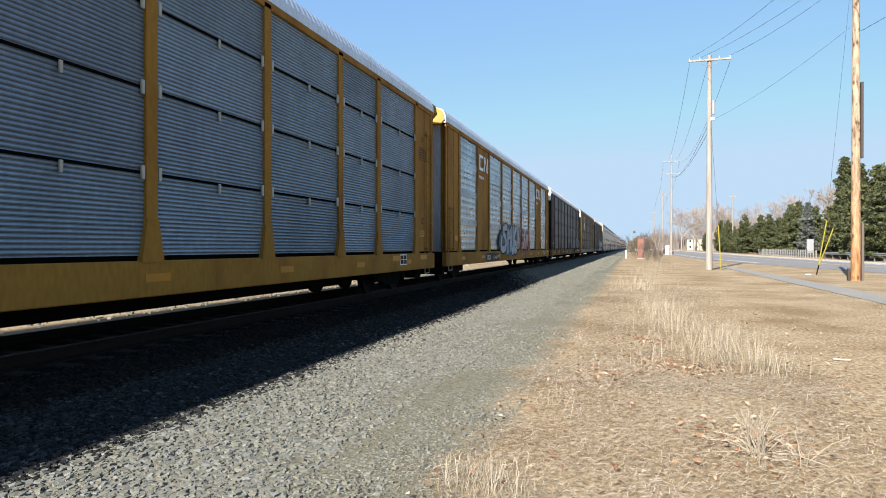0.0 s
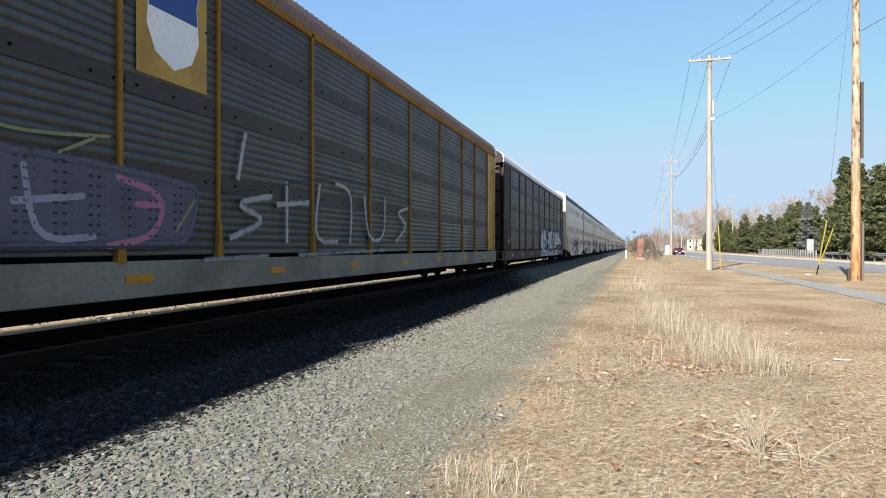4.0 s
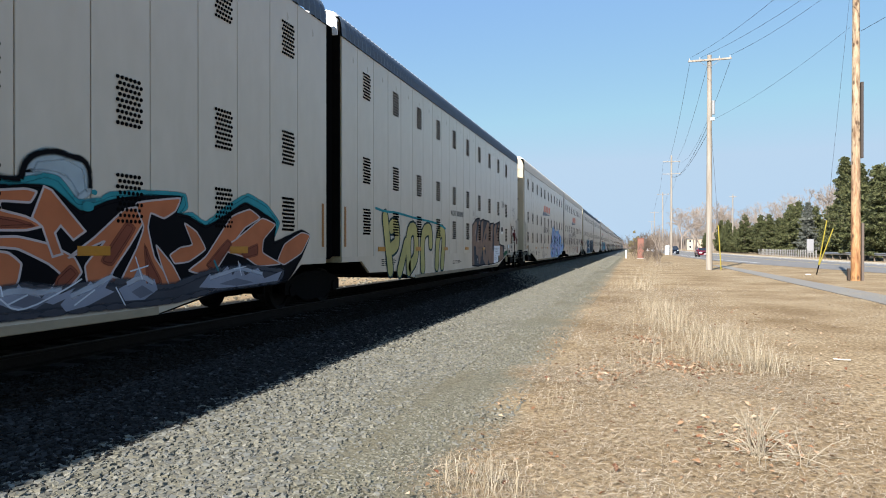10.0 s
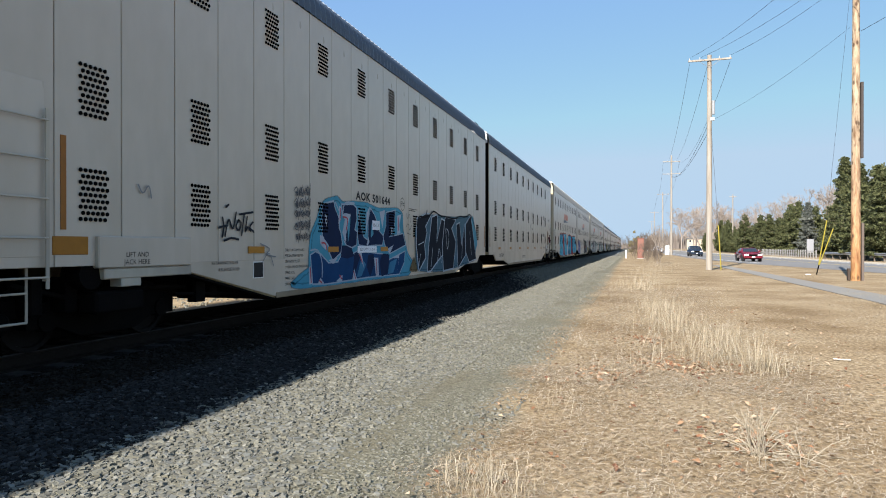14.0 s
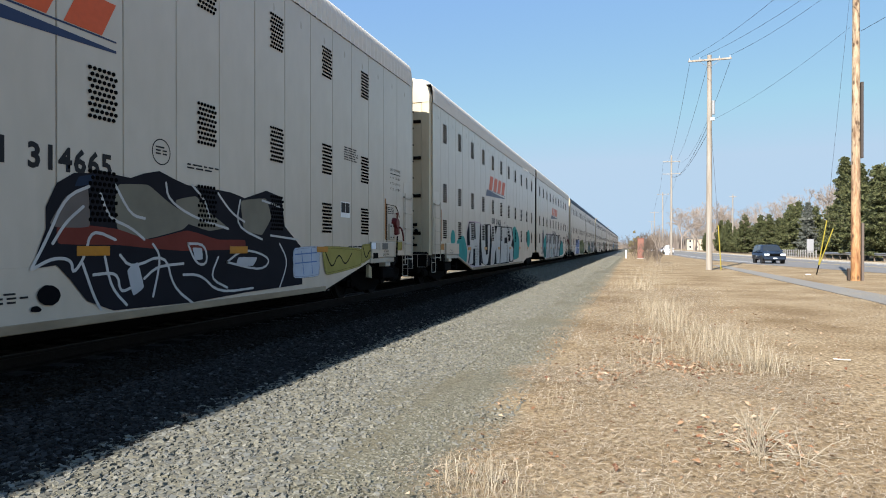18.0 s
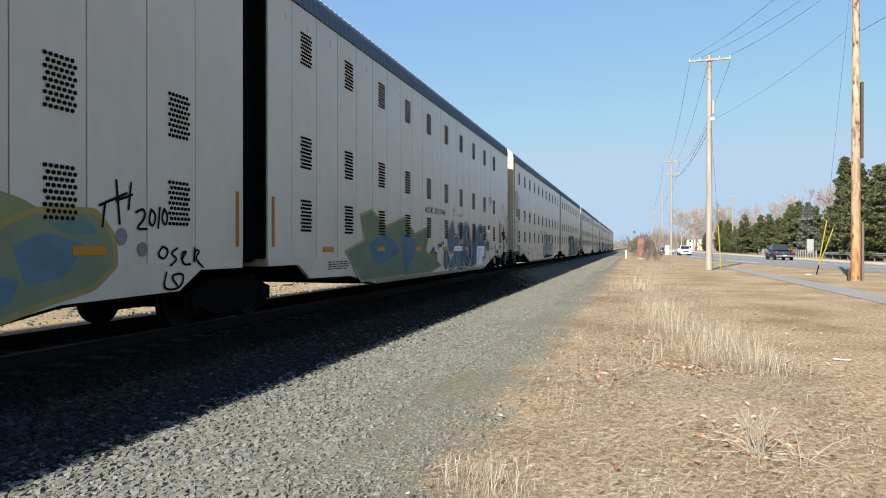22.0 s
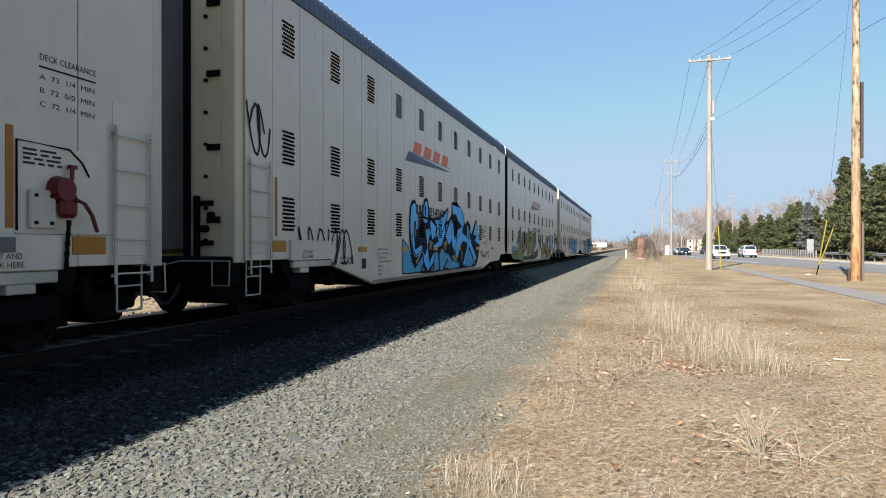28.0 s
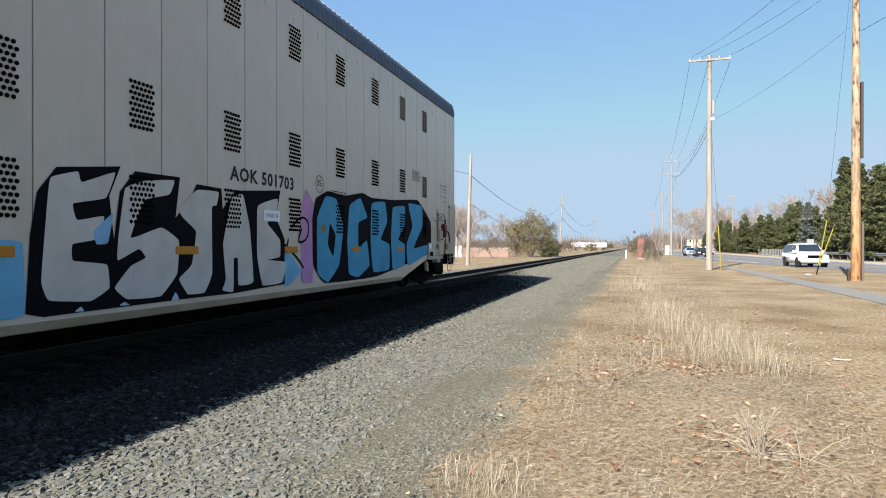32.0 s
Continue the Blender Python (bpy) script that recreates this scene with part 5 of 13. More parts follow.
def rack_marks(car, ink, dark_plate, digits="", sill_x=1.504, x=1.472):
    """Stencils, plates and sprayed-over numbers that these cars share."""
    s = Shape()
    for y0, y1, z0, z1 in ((25.6, 26.2, 3.72, 3.735), (25.6, 26.2, 4.07, 4.085), (25.6, 25.615, 3.72, 4.085), (26.185, 26.2, 3.72, 4.085)):
        s.box(0, 0.003, y0, y1, z0, z1)
    part("stencil_frame", s, ink, car, at=pose(x, 0, 0))
    small_print(car, 25.66, 4.0, 4, 0.46, ink, x, 0.035, 31)
    small_print(car, 25.78, 4.35, 2, 0.22, ink, x, 0.03, 32)
    small_print(car, 25.78, 2.0, 3, 0.24, ink, x, 0.03, 33)
    w = part("warning_plate", Shape().box(0, 0.006, 25.62, 26.05, 1.5, 1.68), REFLECTOR, car, at=pose(x, 0, 0))
    small_print(car, 25.68, 1.62, 2, 0.3, INK, x + 0.007, 0.03, 34)
    part("warning_plate", Shape().box(0, 0.006, 1.13, 1.5, 1.42, 1.6), REFLECTOR, car, at=pose(x, 0, 0))
    p = part("data_plate", Shape().box(0, 0.004, 23.95, 24.45, 0.72, 1.0), CHALK, car, "black and white data plate", at=pose(sill_x, 0, 0))
    for y0, z0 in ((23.98, 0.87), (24.215, 0.87), (23.98, 0.75), (24.215, 0.75)):
        part("plate_field", Shape().box(0.004, 0.006, y0, y0 + 0.205, z0, z0 + 0.105), INK, p)
    if dark_plate:
        n = part("number_plate", Shape().box(0, 0.003, 5.9, 8.6, 0.6, 0.94), INK, car, "blackened number panel", at=pose(sill_x, 0, 0))
        lettering(car, "TTGX", 6.1, 0.67, 0.19, CHALK, sill_x + 0.004, width=0.75)
        lettering(car, digits, 7.45, 0.67, 0.17, CHALK, sill_x + 0.004, width=0.85)
    for y in (23.4, 25.6):
        part("reflector", Shape().box(0, 0.006, y, y + 0.6, 0.84, 0.97), REFLECTOR, car, at=pose(sill_x, 0, 0))


def shield_mark(car, y, z, w, h, x=1.474):
    """A shield-shaped emblem: blue head over a white field, on a yellow panel."""
    e = part("emblem_panel", Shape().box(0, 0.004, y - w * 0.62, y + w * 0.62, z - h * 0.62, z + h * 0.6), BRIGHT_YELLOW, car, at=pose(x, 0, 0))
    out = [(-0.5, 0.42), (-0.25, 0.46), (0, 0.5), (0.25, 0.46), (0.5, 0.42), (0.42, 0.2), (0.46, -0.15), (0.32, -0.38), (0, -0.5), (-0.32, -0.38), (-0.46, -0.15), (-0.42, 0.2)]
    part("shield", Shape().prism([(y + a * w, z + b * h) for a, b in out], 0.004, 0.008), CHALK, e, "white shield")
    top = [(-0.48, 0.4), (0, 0.48), (0.48, 0.4), (0.41, 0.2), (0.43, 0.02), (-0.43, 0.02), (-0.41, 0.2)]
    part("shield_head", Shape().prism([(y + a * w, z + b * h) for a, b in top], 0.008, 0.010), paint("blue_mark", (0.03, 0.07, 0.22)), e)


def owner_shapes(car, y, z, w, h, x=1.49):
    """The owner's mark as two plain white shapes over a row of dashes."""
    m = part("owner_mark", Shape().box(0, 0.003, y, y + w * 0.09, z, z + h, 0).box(0, 0.003, y + w * 0.09, y + w * 0.42, z + h * 0.82, z + h).box(0, 0.003, y + w * 0.09, y + w * 0.42, z, z + h * 0.18), CHALK, car, "white painted mark", at=pose(x, 0, 0))
    part("mark_stroke", Shape().prism([(y + w * 0.5, z), (y + w * 0.58, z), (y + w * 0.58, z + h), (y + w * 0.5, z + h)], 0, 0.003).prism([(y + w * 0.58, z + h), (y + w * 0.66, z + h), (y + w * 0.92, z), (y + w * 0.84, z)], 0, 0.003).prism([(y + w * 0.92, z), (y + w, z), (y + w, z + h), (y + w * 0.92, z + h)], 0, 0.003), CHALK, m)
    bars(car, y, z - 0.34, 0.12, (3, 2, 3), CHALK, x)

# ---- spray paint ----
PAINTS = {}


def spray(col, punched=False):
    """Sprayed paint; on punched panels the slots stay open in it."""
    key = (tuple(col), punched)
    if key not in PAINTS:
        m = mat("spray_paint", col, 0.75, var=0.11, scale=1.8, fine=2.6, bump=0.0, dirt=tuple(min(1, c * 1.35 + 0.002) for c in col), dirt_amount=0.35, spec=0.05)
        PAINTS[key] = m
        if punched:
            n, l = m.node_tree.nodes, m.node_tree.links
            co, sp = n.new("ShaderNodeTexCoord"), n.new("ShaderNodeSeparateXYZ")
            l.new(co.outputs["Object"], sp.inputs[0])

            def calc(op, a, b=0.0):
                k = n.new("ShaderNodeMath")
                k.operation = op
                for i, v in enumerate((a, b)):
                    if isinstance(v, (int, float)):
                        k.inputs[i].default_value = v
                    else:
                        l.new(v, k.inputs[i])
                return k.outputs[0]
            u = calc("LESS_THAN", calc("FRACT", calc("MULTIPLY", sp.outputs[1], 1 / 0.115)), 0.5)
            w = calc("LESS_THAN", calc("FRACT", calc("MULTIPLY", sp.outputs[2], 1 / 0.11)), 0.26)
            gate = calc("GREATER_THAN", calc("SINE", calc("MULTIPLY", sp.outputs[1], 2 * math.pi / 0.46)), -0.2)
            high = calc("GREATER_THAN", sp.outputs[2], 1.08)
            l.new(calc("SUBTRACT", 1.0, calc("MULTIPLY", calc("MULTIPLY", calc("MULTIPLY", u, w), 0.6), calc("MULTIPLY", gate, high))), n["Principled BSDF"].inputs["Alpha"])
    return PAINTS[key]


def mist(col, cover=0.75):
    """Thin paint from a can held far off: patchy, fading out at its border."""
    key = (tuple(col), cover)
    if key in PAINTS:
        return PAINTS[key]
    m = mat("thin_spray_paint", col, 0.8, var=0.15, scale=1.5, fine=5.0, bump=0.0, spec=0.15)
    n, l = m.node_tree.nodes, m.node_tree.links
    co, sep = n.new("ShaderNodeTexCoord"), n.new("ShaderNodeSeparateXYZ")
    l.new(co.outputs["Generated"], sep.inputs[0])

    def calc(op, a, b):
        k = n.new("ShaderNodeMath")
        k.operation = op
        for i, v in enumerate((a, b)):
            if isinstance(v, (int, float)):
                k.inputs[i].default_value = v
            else:
                l.new(v, k.inputs[i])
        return k.outputs[0]
    u, w = calc("SUBTRACT", sep.outputs[1], 0.5), calc("SUBTRACT", sep.outputs[2], 0.5)
    r = calc("POWER", calc("ADD", calc("POWER", calc("ABSOLUTE", u, 0), 3.0), calc("POWER", calc("ABSOLUTE", w, 0), 3.0)), 0.3333)
    mp, nz = n.new("ShaderNodeMapping"), n.new("ShaderNodeTexNoise")
    mp.inputs["Scale"].default_value = (1, 0.6, 2.6)
    nz.inputs["Scale"].default_value, nz.inputs["Detail"].default_value = 1.7, 5.0
    l.new(co.outputs["Object"], mp.inputs[0])
    l.new(mp.outputs[0], nz.inputs["Vector"])
    k = calc("MULTIPLY", calc("SUBTRACT", 0.47, r), 5.0)
    k = calc("ADD", k, calc("MULTIPLY", calc("SUBTRACT", nz.outputs["Fac"], 0.5), 3.2))
    top = n.new("ShaderNodeClamp")
    l.new(k, top.inputs[0])
    l.new(calc("MULTIPLY", top.outputs[0], cover), n["Principled BSDF"].inputs["Alpha"])
    PAINTS[key] = m
    return m


def drift(col, cover):
    """A soft sprayed line: full along its middle, speckled and thin towards its edges."""
    key = (tuple(col), cover, "line")
    if key in PAINTS:
        return PAINTS[key]
    m = mat("soft_spray_paint", col, 0.75, var=0.11, scale=1.8, fine=2.6, bump=0.0, dirt=tuple(min(1, c * 1.35 + 0.002) for c in col), dirt_amount=0.35, spec=0.05)
    n, l = m.node_tree.nodes, m.node_tree.links
    uv, co = n.new("ShaderNodeUVMap"), n.new("ShaderNodeTexCoord")
    uv.uv_map = "across"
    sep, nz = n.new("ShaderNodeSeparateXYZ"), n.new("ShaderNodeTexNoise")
    nz.inputs["Scale"].default_value, nz.inputs["Detail"].default_value = 6.0, 4.0
    l.new(uv.outputs[0], sep.inputs[0])
    l.new(co.outputs["Object"], nz.inputs["Vector"])

    def calc(op, a, b):
        k = n.new("ShaderNodeMath")
        k.operation = op
        for i, v in enumerate((a, b)):
            if isinstance(v, (int, float)):
                k.inputs[i].default_value = v
            else:
                l.new(v, k.inputs[i])
        return k.outputs[0]
    off = calc("ABSOLUTE", calc("SUBTRACT", sep.outputs[1], 0.5), 0)
    k = calc("MULTIPLY", calc("SUBTRACT", 0.49, off), 3.4)
    k = calc("MULTIPLY", k, calc("ADD", calc("MULTIPLY", calc("SUBTRACT", nz.outputs["Fac"], 0.5), 2.6), 1.0))
    top = n.new("ShaderNodeClamp")
    l.new(k, top.inputs[0])
    l.new(calc("MULTIPLY", top.outputs[0], cover), n["Principled BSDF"].inputs["Alpha"])
    PAINTS[key] = m
    return m


def patch(car, y0, y1, z0, z1, col, cover=0.75, x=HALF + 0.007, lift=0.0008):
    """A sprayed ground with soft borders."""
    part("paint_ground", Shape().add([(lift, y0, z0), (lift, y1, z0), (lift, y1, z1), (lift, y0, z1)], [(0, 1, 2, 3)]), mist(col, cover), car, at=pose(x, 0, 0))


def fangs(car, y0, y1, z0, z1, col=(0.018, 0.022, 0.026), edge=(0.30, 0.42, 0.47), x=HALF + 0.007):
    """Dark hooked letters that cannot be read, each with a pale line along its back."""
    hooks = ([(0.0, 0.0), (0.10, 0.02), (0.22, 0.30), (0.30, 0.62), (0.36, 0.92), (0.30, 1.0), (0.16, 0.93), (0.10, 0.55)],
             [(0.24, 0.88), (0.38, 0.96), (0.40, 0.60), (0.37, 0.30), (0.33, 0.05), (0.30, 0.28), (0.31, 0.60), (0.25, 0.72)],
             [(0.38, 0.12), (0.44, 0.0), (0.54, 0.16), (0.60, 0.52), (0.60, 0.90), (0.50, 1.0), (0.42, 0.82), (0.37, 0.40)],
             [(0.56, 0.92), (0.68, 0.96), (0.77, 0.80), (0.74, 0.46), (0.66, 0.10), (0.63, 0.08), (0.64, 0.40), (0.60, 0.66)],
             [(0.76, 0.55), (0.84, 0.46), (0.87, 0.12), (0.91, 0.10), (0.96, 0.52), (1.0, 0.98), (0.96, 0.80), (0.86, 0.66)])
    for i, hook in enumerate(hooks):
        n = len(hook)
        put = [(y0 + (y1 - y0) * u, z0 + (z1 - z0) * w) for u, w in hook]
        cy, cz = sum(p[0] for p in put) / n, sum(p[1] for p in put) / n
        ring = []
        for a, b, c in zip(put[-1:] + put[:-1], put, put[1:] + put[:1]):
            ring += [tuple(0.82 * q + 0.18 * p for p, q in zip(a, b)), tuple(0.82 * q + 0.18 * p for p, q in zip(c, b))]
        l = 0.004 + 0.0003 * i
        s = Shape().add([(l, *p) for p in ring], [tuple(range(len(ring)))])
        o = part("painted_letter", s, spray(col), car, at=pose(x, 0, 0))
        line = Shape()
        ribbon(line, [(p[0] * 0.97 + cy * 0.03, p[1] * 0.96 + cz * 0.04) for p in ring[6:14]], 0.018, 0.007 + 0.0003 * i)
        part("edge_line", line, spray(edge), o)["kind"] = "stuff"


def peaks(car, y0, y1, z0, z1, w=0.022, col=(0.02, 0.02, 0.022), x=HALF + 0.007):
    """A thin sprayed line that climbs and falls in steps."""
    s = Shape()
    way = ((0.0, 0.98), (0.09, 0.93), (0.20, 0.84), (0.29, 0.62), (0.32, 0.42), (0.36, 0.66), (0.44, 0.90), (0.50, 0.97), (0.555, 0.86), (0.57, 0.70), (0.65, 0.52), (0.70, 0.22), (0.74, 0.0))
    ribbon(s, [(y0 + (y1 - y0) * u, z0 + (z1 - z0) * v) for u, v in way], w)
    ribbon(s, [(y0 + (y1 - y0) * u, z0 + (z1 - z0) * v) for u, v in ((0.72, 0.62), (0.80, 0.52), (0.86, 0.38), (0.88, 0.16), (0.92, 0.26), (0.98, 0.28), (1.0, 0.12))], w)
    part("spray_line", s, spray(col), car, at=pose(x, 0, 0))["kind"] = "stuff"


def ribbon(s, pts, w, lift=0.006):
    for i, (p, q) in enumerate(zip(pts, pts[1:])):
        dy, dz = q[0] - p[0], q[1] - p[1]
        d = math.hypot(dy, dz) or 1
        ny, nz = -dz / d * w / 2, dy / d * w / 2
        ey, ez = dy / d * w * 0.3, dz / d * w * 0.3
        l = lift + 0.0001 * (i % 5)
        s.add([(l, p[0] - ny - ey, p[1] - nz - ez), (l, q[0] - ny + ey, q[1] - nz + ez), (l, q[0] + ny + ey, q[1] + nz + ez), (l, p[0] + ny - ey, p[1] + nz - ez)], [(0, 1, 2, 3)])


def scribble(car, y0, y1, z0, z1, col=(0.02, 0.02, 0.022), w=0.03, strokes=5, x=HALF + 0.007, seedv=0):
    """A quick tag: looping strokes that cannot be read."""
    g = random.Random(seedv + int(y0 * 31) + int(z0 * 7))
    s = Shape()
    step = (y1 - y0) / strokes
    for k in range(strokes):
        a, b = g.uniform(0.7, 2.2), g.uniform(0, 6)
        pts = []
        for j in range(13):
            t = j / 12
            pts.append((y0 + step * (k + 0.5) + step * 0.62 * math.sin(t * 3.1 * a + b), (z0 + z1) / 2 + (z1 - z0) * 0.5 * math.sin(t * 4.4 * a + b * 1.7 + k)))
        ribbon(s, pts, w)
    part("spray_tag", s, spray(col), car, at=pose(x, 0, 0))["kind"] = "stuff"


def blob(car, y, z, ry, rz, col, x=HALF + 0.007, lift=0.002, soft=False):
    s = Shape()
    s.add([(lift, y + ry * math.cos(t) * (1 + 0.08 * math.sin(5 * t)), max(0.5, z + rz * math.sin(t) * (1 + 0.08 * math.sin(4 * t)))) for t in [j * math.pi / 16 for j in range(32)]], [tuple(range(32))])
    part("paint_blob", s, mist(col, 0.95) if soft else spray(col), car, at=pose(x, 0, 0))


class Art:
    """Sprayed art on a car's side: fields, lines and fat letters, each coat a hair above the last."""

    def __init__(self, car, x=HALF + 0.007):
        self.car, self.x = car, x
        self.punched = x < HALF
        self.coat = COATS.get(car.name, 0)

    def lift(self):
        self.coat += 1
        COATS[self.car.name] = self.coat
        return 0.0004 + 0.00013 * self.coat

    def smooth(self, pts, cut, closed=True, turns=2):
        """Rounds the corners, as a moving can does."""
        for _ in range(turns):
            ring = []
            n = len(pts)
            for i, (a, b) in enumerate(zip(pts, pts[1:] + pts[:1])):
                if not closed and i == n - 1:
                    break
                ring += [(a[0] + (b[0] - a[0]) * cut, a[1] + (b[1] - a[1]) * cut), (a[0] + (b[0] - a[0]) * (1 - cut), a[1] + (b[1] - a[1]) * (1 - cut))]
            pts = ring if closed else [pts[0]] + ring[1:-1] + [pts[-1]]
        return pts

    def strip(self, s, pts, w, lift, closed=False):
        """One even band along the way, mitred at its bends and rounded at its ends."""
        n = len(pts)
        row = []
        for i, p in enumerate(pts):
            a = pts[i - 1] if (i or closed) else p
            b = pts[(i + 1) % n] if (i < n - 1 or closed) else p
            u = Vector((p[0] - a[0], p[1] - a[1]))
            v = Vector((b[0] - p[0], b[1] - p[1]))
            u = u.normalized() if u.length > 1e-6 else v.normalized()
            v = v.normalized() if v.length > 1e-6 else u
            m = u + v
            m = m.normalized() if m.length > 0.2 else u
            k = w / 2 / max(0.55, m.dot(u))
            row.append(((p[0] - m.y * k, p[1] + m.x * k), (p[0] + m.y * k, p[1] - m.x * k)))
        o = len(s.v)
        for a, b in row:
            s.v += [(lift, *a), (lift, *b)]
        for i in range(n if closed else n - 1):
            j = (i + 1) % n
            s.f.append((o + 2 * i, o + 2 * i + 1, o + 2 * j + 1, o + 2 * j))
        if not closed:
            for p, q in ((pts[0], pts[1]), (pts[-1], pts[-2])):
                t = math.atan2(p[1] - q[1], p[0] - q[0])
                s.add([(lift, p[0] + w / 2 * math.cos(t + g), p[1] + w / 2 * math.sin(t + g)) for g in (-1.57, -1.0, -0.4, 0.4, 1.0, 1.57)], [(0, 1, 2, 3, 4, 5)])

    def haze(self, col, w, cover, *ways, closed=False):
        """Soft lines from a can held off the wall, thinning out on both sides."""
        s, lay = Shape(), []
        for way in ways:
            n = len(s.f)
            self.strip(s, way if closed else self.smooth(way, 0.25, False) if len(way) > 2 else way, w, self.lift(), closed)
            k = len(s.f) - n
            if closed:
                lay += [(0, 1, 1, 0)] * k
            else:
                lay += [(0, 1, 1, 0)] * (k - 2) + [None, None]
        if not closed:
            s.f, lay = [f for f, u in zip(s.f, lay) if u], [u for u in lay if u]
        me = s.mesh("soft_line", drift(col, cover))
        uv = me.uv_layers.new(name="across")
        for face, u in zip(me.polygons, lay):
            for i, v in zip(face.loop_indices, u):
                uv.data[i].uv = (0.5, v)
        part("soft_line", me, None, self.car, at=pose(self.x, 0, 0))["kind"] = "stuff"

    def field(self, col, pts, edge=(), soft=0.09, fuzz=0):
        if soft:
            pts = self.smooth(self.smooth(pts, soft, True, 1), 0.25, True, 1)
        k = self.lift()
        o = part("paint_field", Shape().add([(k, *p) for p in pts], [tuple(range(len(pts)))]), spray(col, self.punched), self.car, at=pose(self.x, 0, 0))
        if fuzz:
            self.haze(col, fuzz, 1.0, pts, closed=True)
        for c, w in edge:
            s = Shape()
            self.strip(s, pts, w, self.lift(), True)
            part("edge_line", s, spray(c, self.punched), o)

    def lines(self, col, w, *ways):
        s = Shape()
        for way in ways:
            self.strip(s, self.smooth(way, 0.25, False) if len(way) > 2 else way, w, self.lift())
        part("spray_line", s, spray(col, self.punched), self.car, at=pose(self.x, 0, 0))["kind"] = "stuff"

    def bubble(self, col, w, line, rim, *ways):
        """Fat round letters: the dark rims first, then the fillings, so that the strokes of a letter join."""
        for c, width, name in ((line, w + 2 * rim, "letter_rim"), (col, w, "letter_fill")):
            for way in ways:
                s = Shape()
                self.strip(s, self.smooth(way, 0.25, False) if len(way) > 2 else way, width, self.lift())
                part(name, s, spray(c, self.punched), self.car, at=pose(self.x, 0, 0))

    def plate(self, y0, y1, z0, z1, words, m=None):
        p = part("placard", Shape().box(0.0095, 0.0108, y0, y1, z0, z1), m or LABEL, self.car, "pale paper placard", at=pose(self.x, 0, 0))
        w, h = y1 - y0, z1 - z0
        lettering(self.car, words, y0 + 0.12 * w, z0 + 0.32 * h, 0.4 * h, width=0.76 * w, x=self.x + 0.0114)


COATS = {}
GREY_PLATE = paint("grey_primer_plate", (0.17, 0.17, 0.175))


OWNER_RED = mat("orange_red_mark", (0.55, 0.085, 0.018), 0.42, spec=0.25, var=0.05, scale=1.3, fine=14, bump=0.02)
OWNER_NAVY = mat("navy_mark", (0.018, 0.03, 0.075), 0.42, spec=0.25, var=0.05, scale=1.3, fine=14, bump=0.02)


def emblem(car, y, z, length, h):
    """The owner's mark as plain slanted blocks over a dark wedge."""
    col = OWNER_RED
    s = Shape()
    z, h, w = z + 0.3 * h, h * 0.58, length * 0.185
    e = part("owner_mark", Shape().prism([(y + 0.1, z - 0.03), (y + length, z - 0.03), (y + length, z - 0.01), (y + 0.1, z - 0.01)], 0, 0.003), OWNER_NAVY, car, at=pose(HALF + 0.002, 0, 0))
    for i in range(4):
        u = y + length * (0.10 + 0.225 * i)
        k = 0.5 * h
        b = Shape().prism([(u, z), (u + w * 0.86, z), (u + w * 0.86 + k, z + h), (u + k, z + h)], 0, 0.003)
        part("mark_block", b, col, e)
    part("mark_wedge", Shape().prism([(y - 0.22, z - 0.30), (y + 0.02, z - 0.03), (y + length, z - 0.12), (y + length, z - 0.15)], 0, 0.003), OWNER_NAVY, e)


def placard(car, y0, y1, z0, z1, rows=7, x=HALF + 0.007):
    """A pasted sheet; the large ones carry the brake notice."""
    w, h = y1 - y0, z1 - z0
    cut = [(y0, z0), (y0 + 0.72 * w, z0 + 0.04 * h), (y0 + 0.74 * w, z0 + 0.42 * h), (y1, z0 + 0.42 * h), (y1, z1), (y0 + 0.04 * w, z1)] if rows > 1 else [(y0, z0), (y1, z0), (y1, z1), (y0, z1)]
    p = part("placard", Shape().prism(cut, 0.0095, 0.011), LABEL, car, "pale paper placard", at=pose(x, 0, 0))
    if rows > 1:
        for i, line in enumerate(BRAKE_TEXT):
            lettering(car, line, y0 + 0.11 * w, z1 - h * (0.17 + 0.105 * i), 0.065 * h, width=0.031 * w * len(line), x=x + 0.0125, name="lettering")
    else:
        lettering(car, "LD LMT 111300", y0 + 0.1 * w, z0 + 0.34 * h, 0.36 * h, width=0.8 * w, x=x + 0.0125)


SLACK = (0.005, -0.004, 0.010, 0.004, 0.0, -0.001, -0.003, 0.0, 0.002, 0.005, 0.006)


def end_time(k):
    return 9.478 + 2.3702 * k + SLACK[k]


def end_at(t_end, t):
    """Where a far car end stands on the track at t, from the time at which it passes the camera's side."""
    return SPEED * (t_end - t) - 1.73


CARS, KEYED = {}, []


def couple(car, key, t_end, length, label):
    tagged(car, label, "railway car", "cars of the train")
    CARS[key] = car
    KEYED.append((car, t_end, length))
    car.location = (TX, end_at(t_end, 0) - length, RAIL_Z)


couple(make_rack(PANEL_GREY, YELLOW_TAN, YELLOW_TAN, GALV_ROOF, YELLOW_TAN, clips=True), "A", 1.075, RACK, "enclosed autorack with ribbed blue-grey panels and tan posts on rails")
couple(make_rack(PANEL_SILVER, YELLOW_TAN, YELLOW_TAN, GALV_ROOF, YELLOW_TAN, solid=True, cap_m=BRIGHT_YELLOW, inner_m=GALV_POST, belly=0.52), "B", 2.555, RACK, "enclosed autorack with bright silver panels and faded yellow frame")
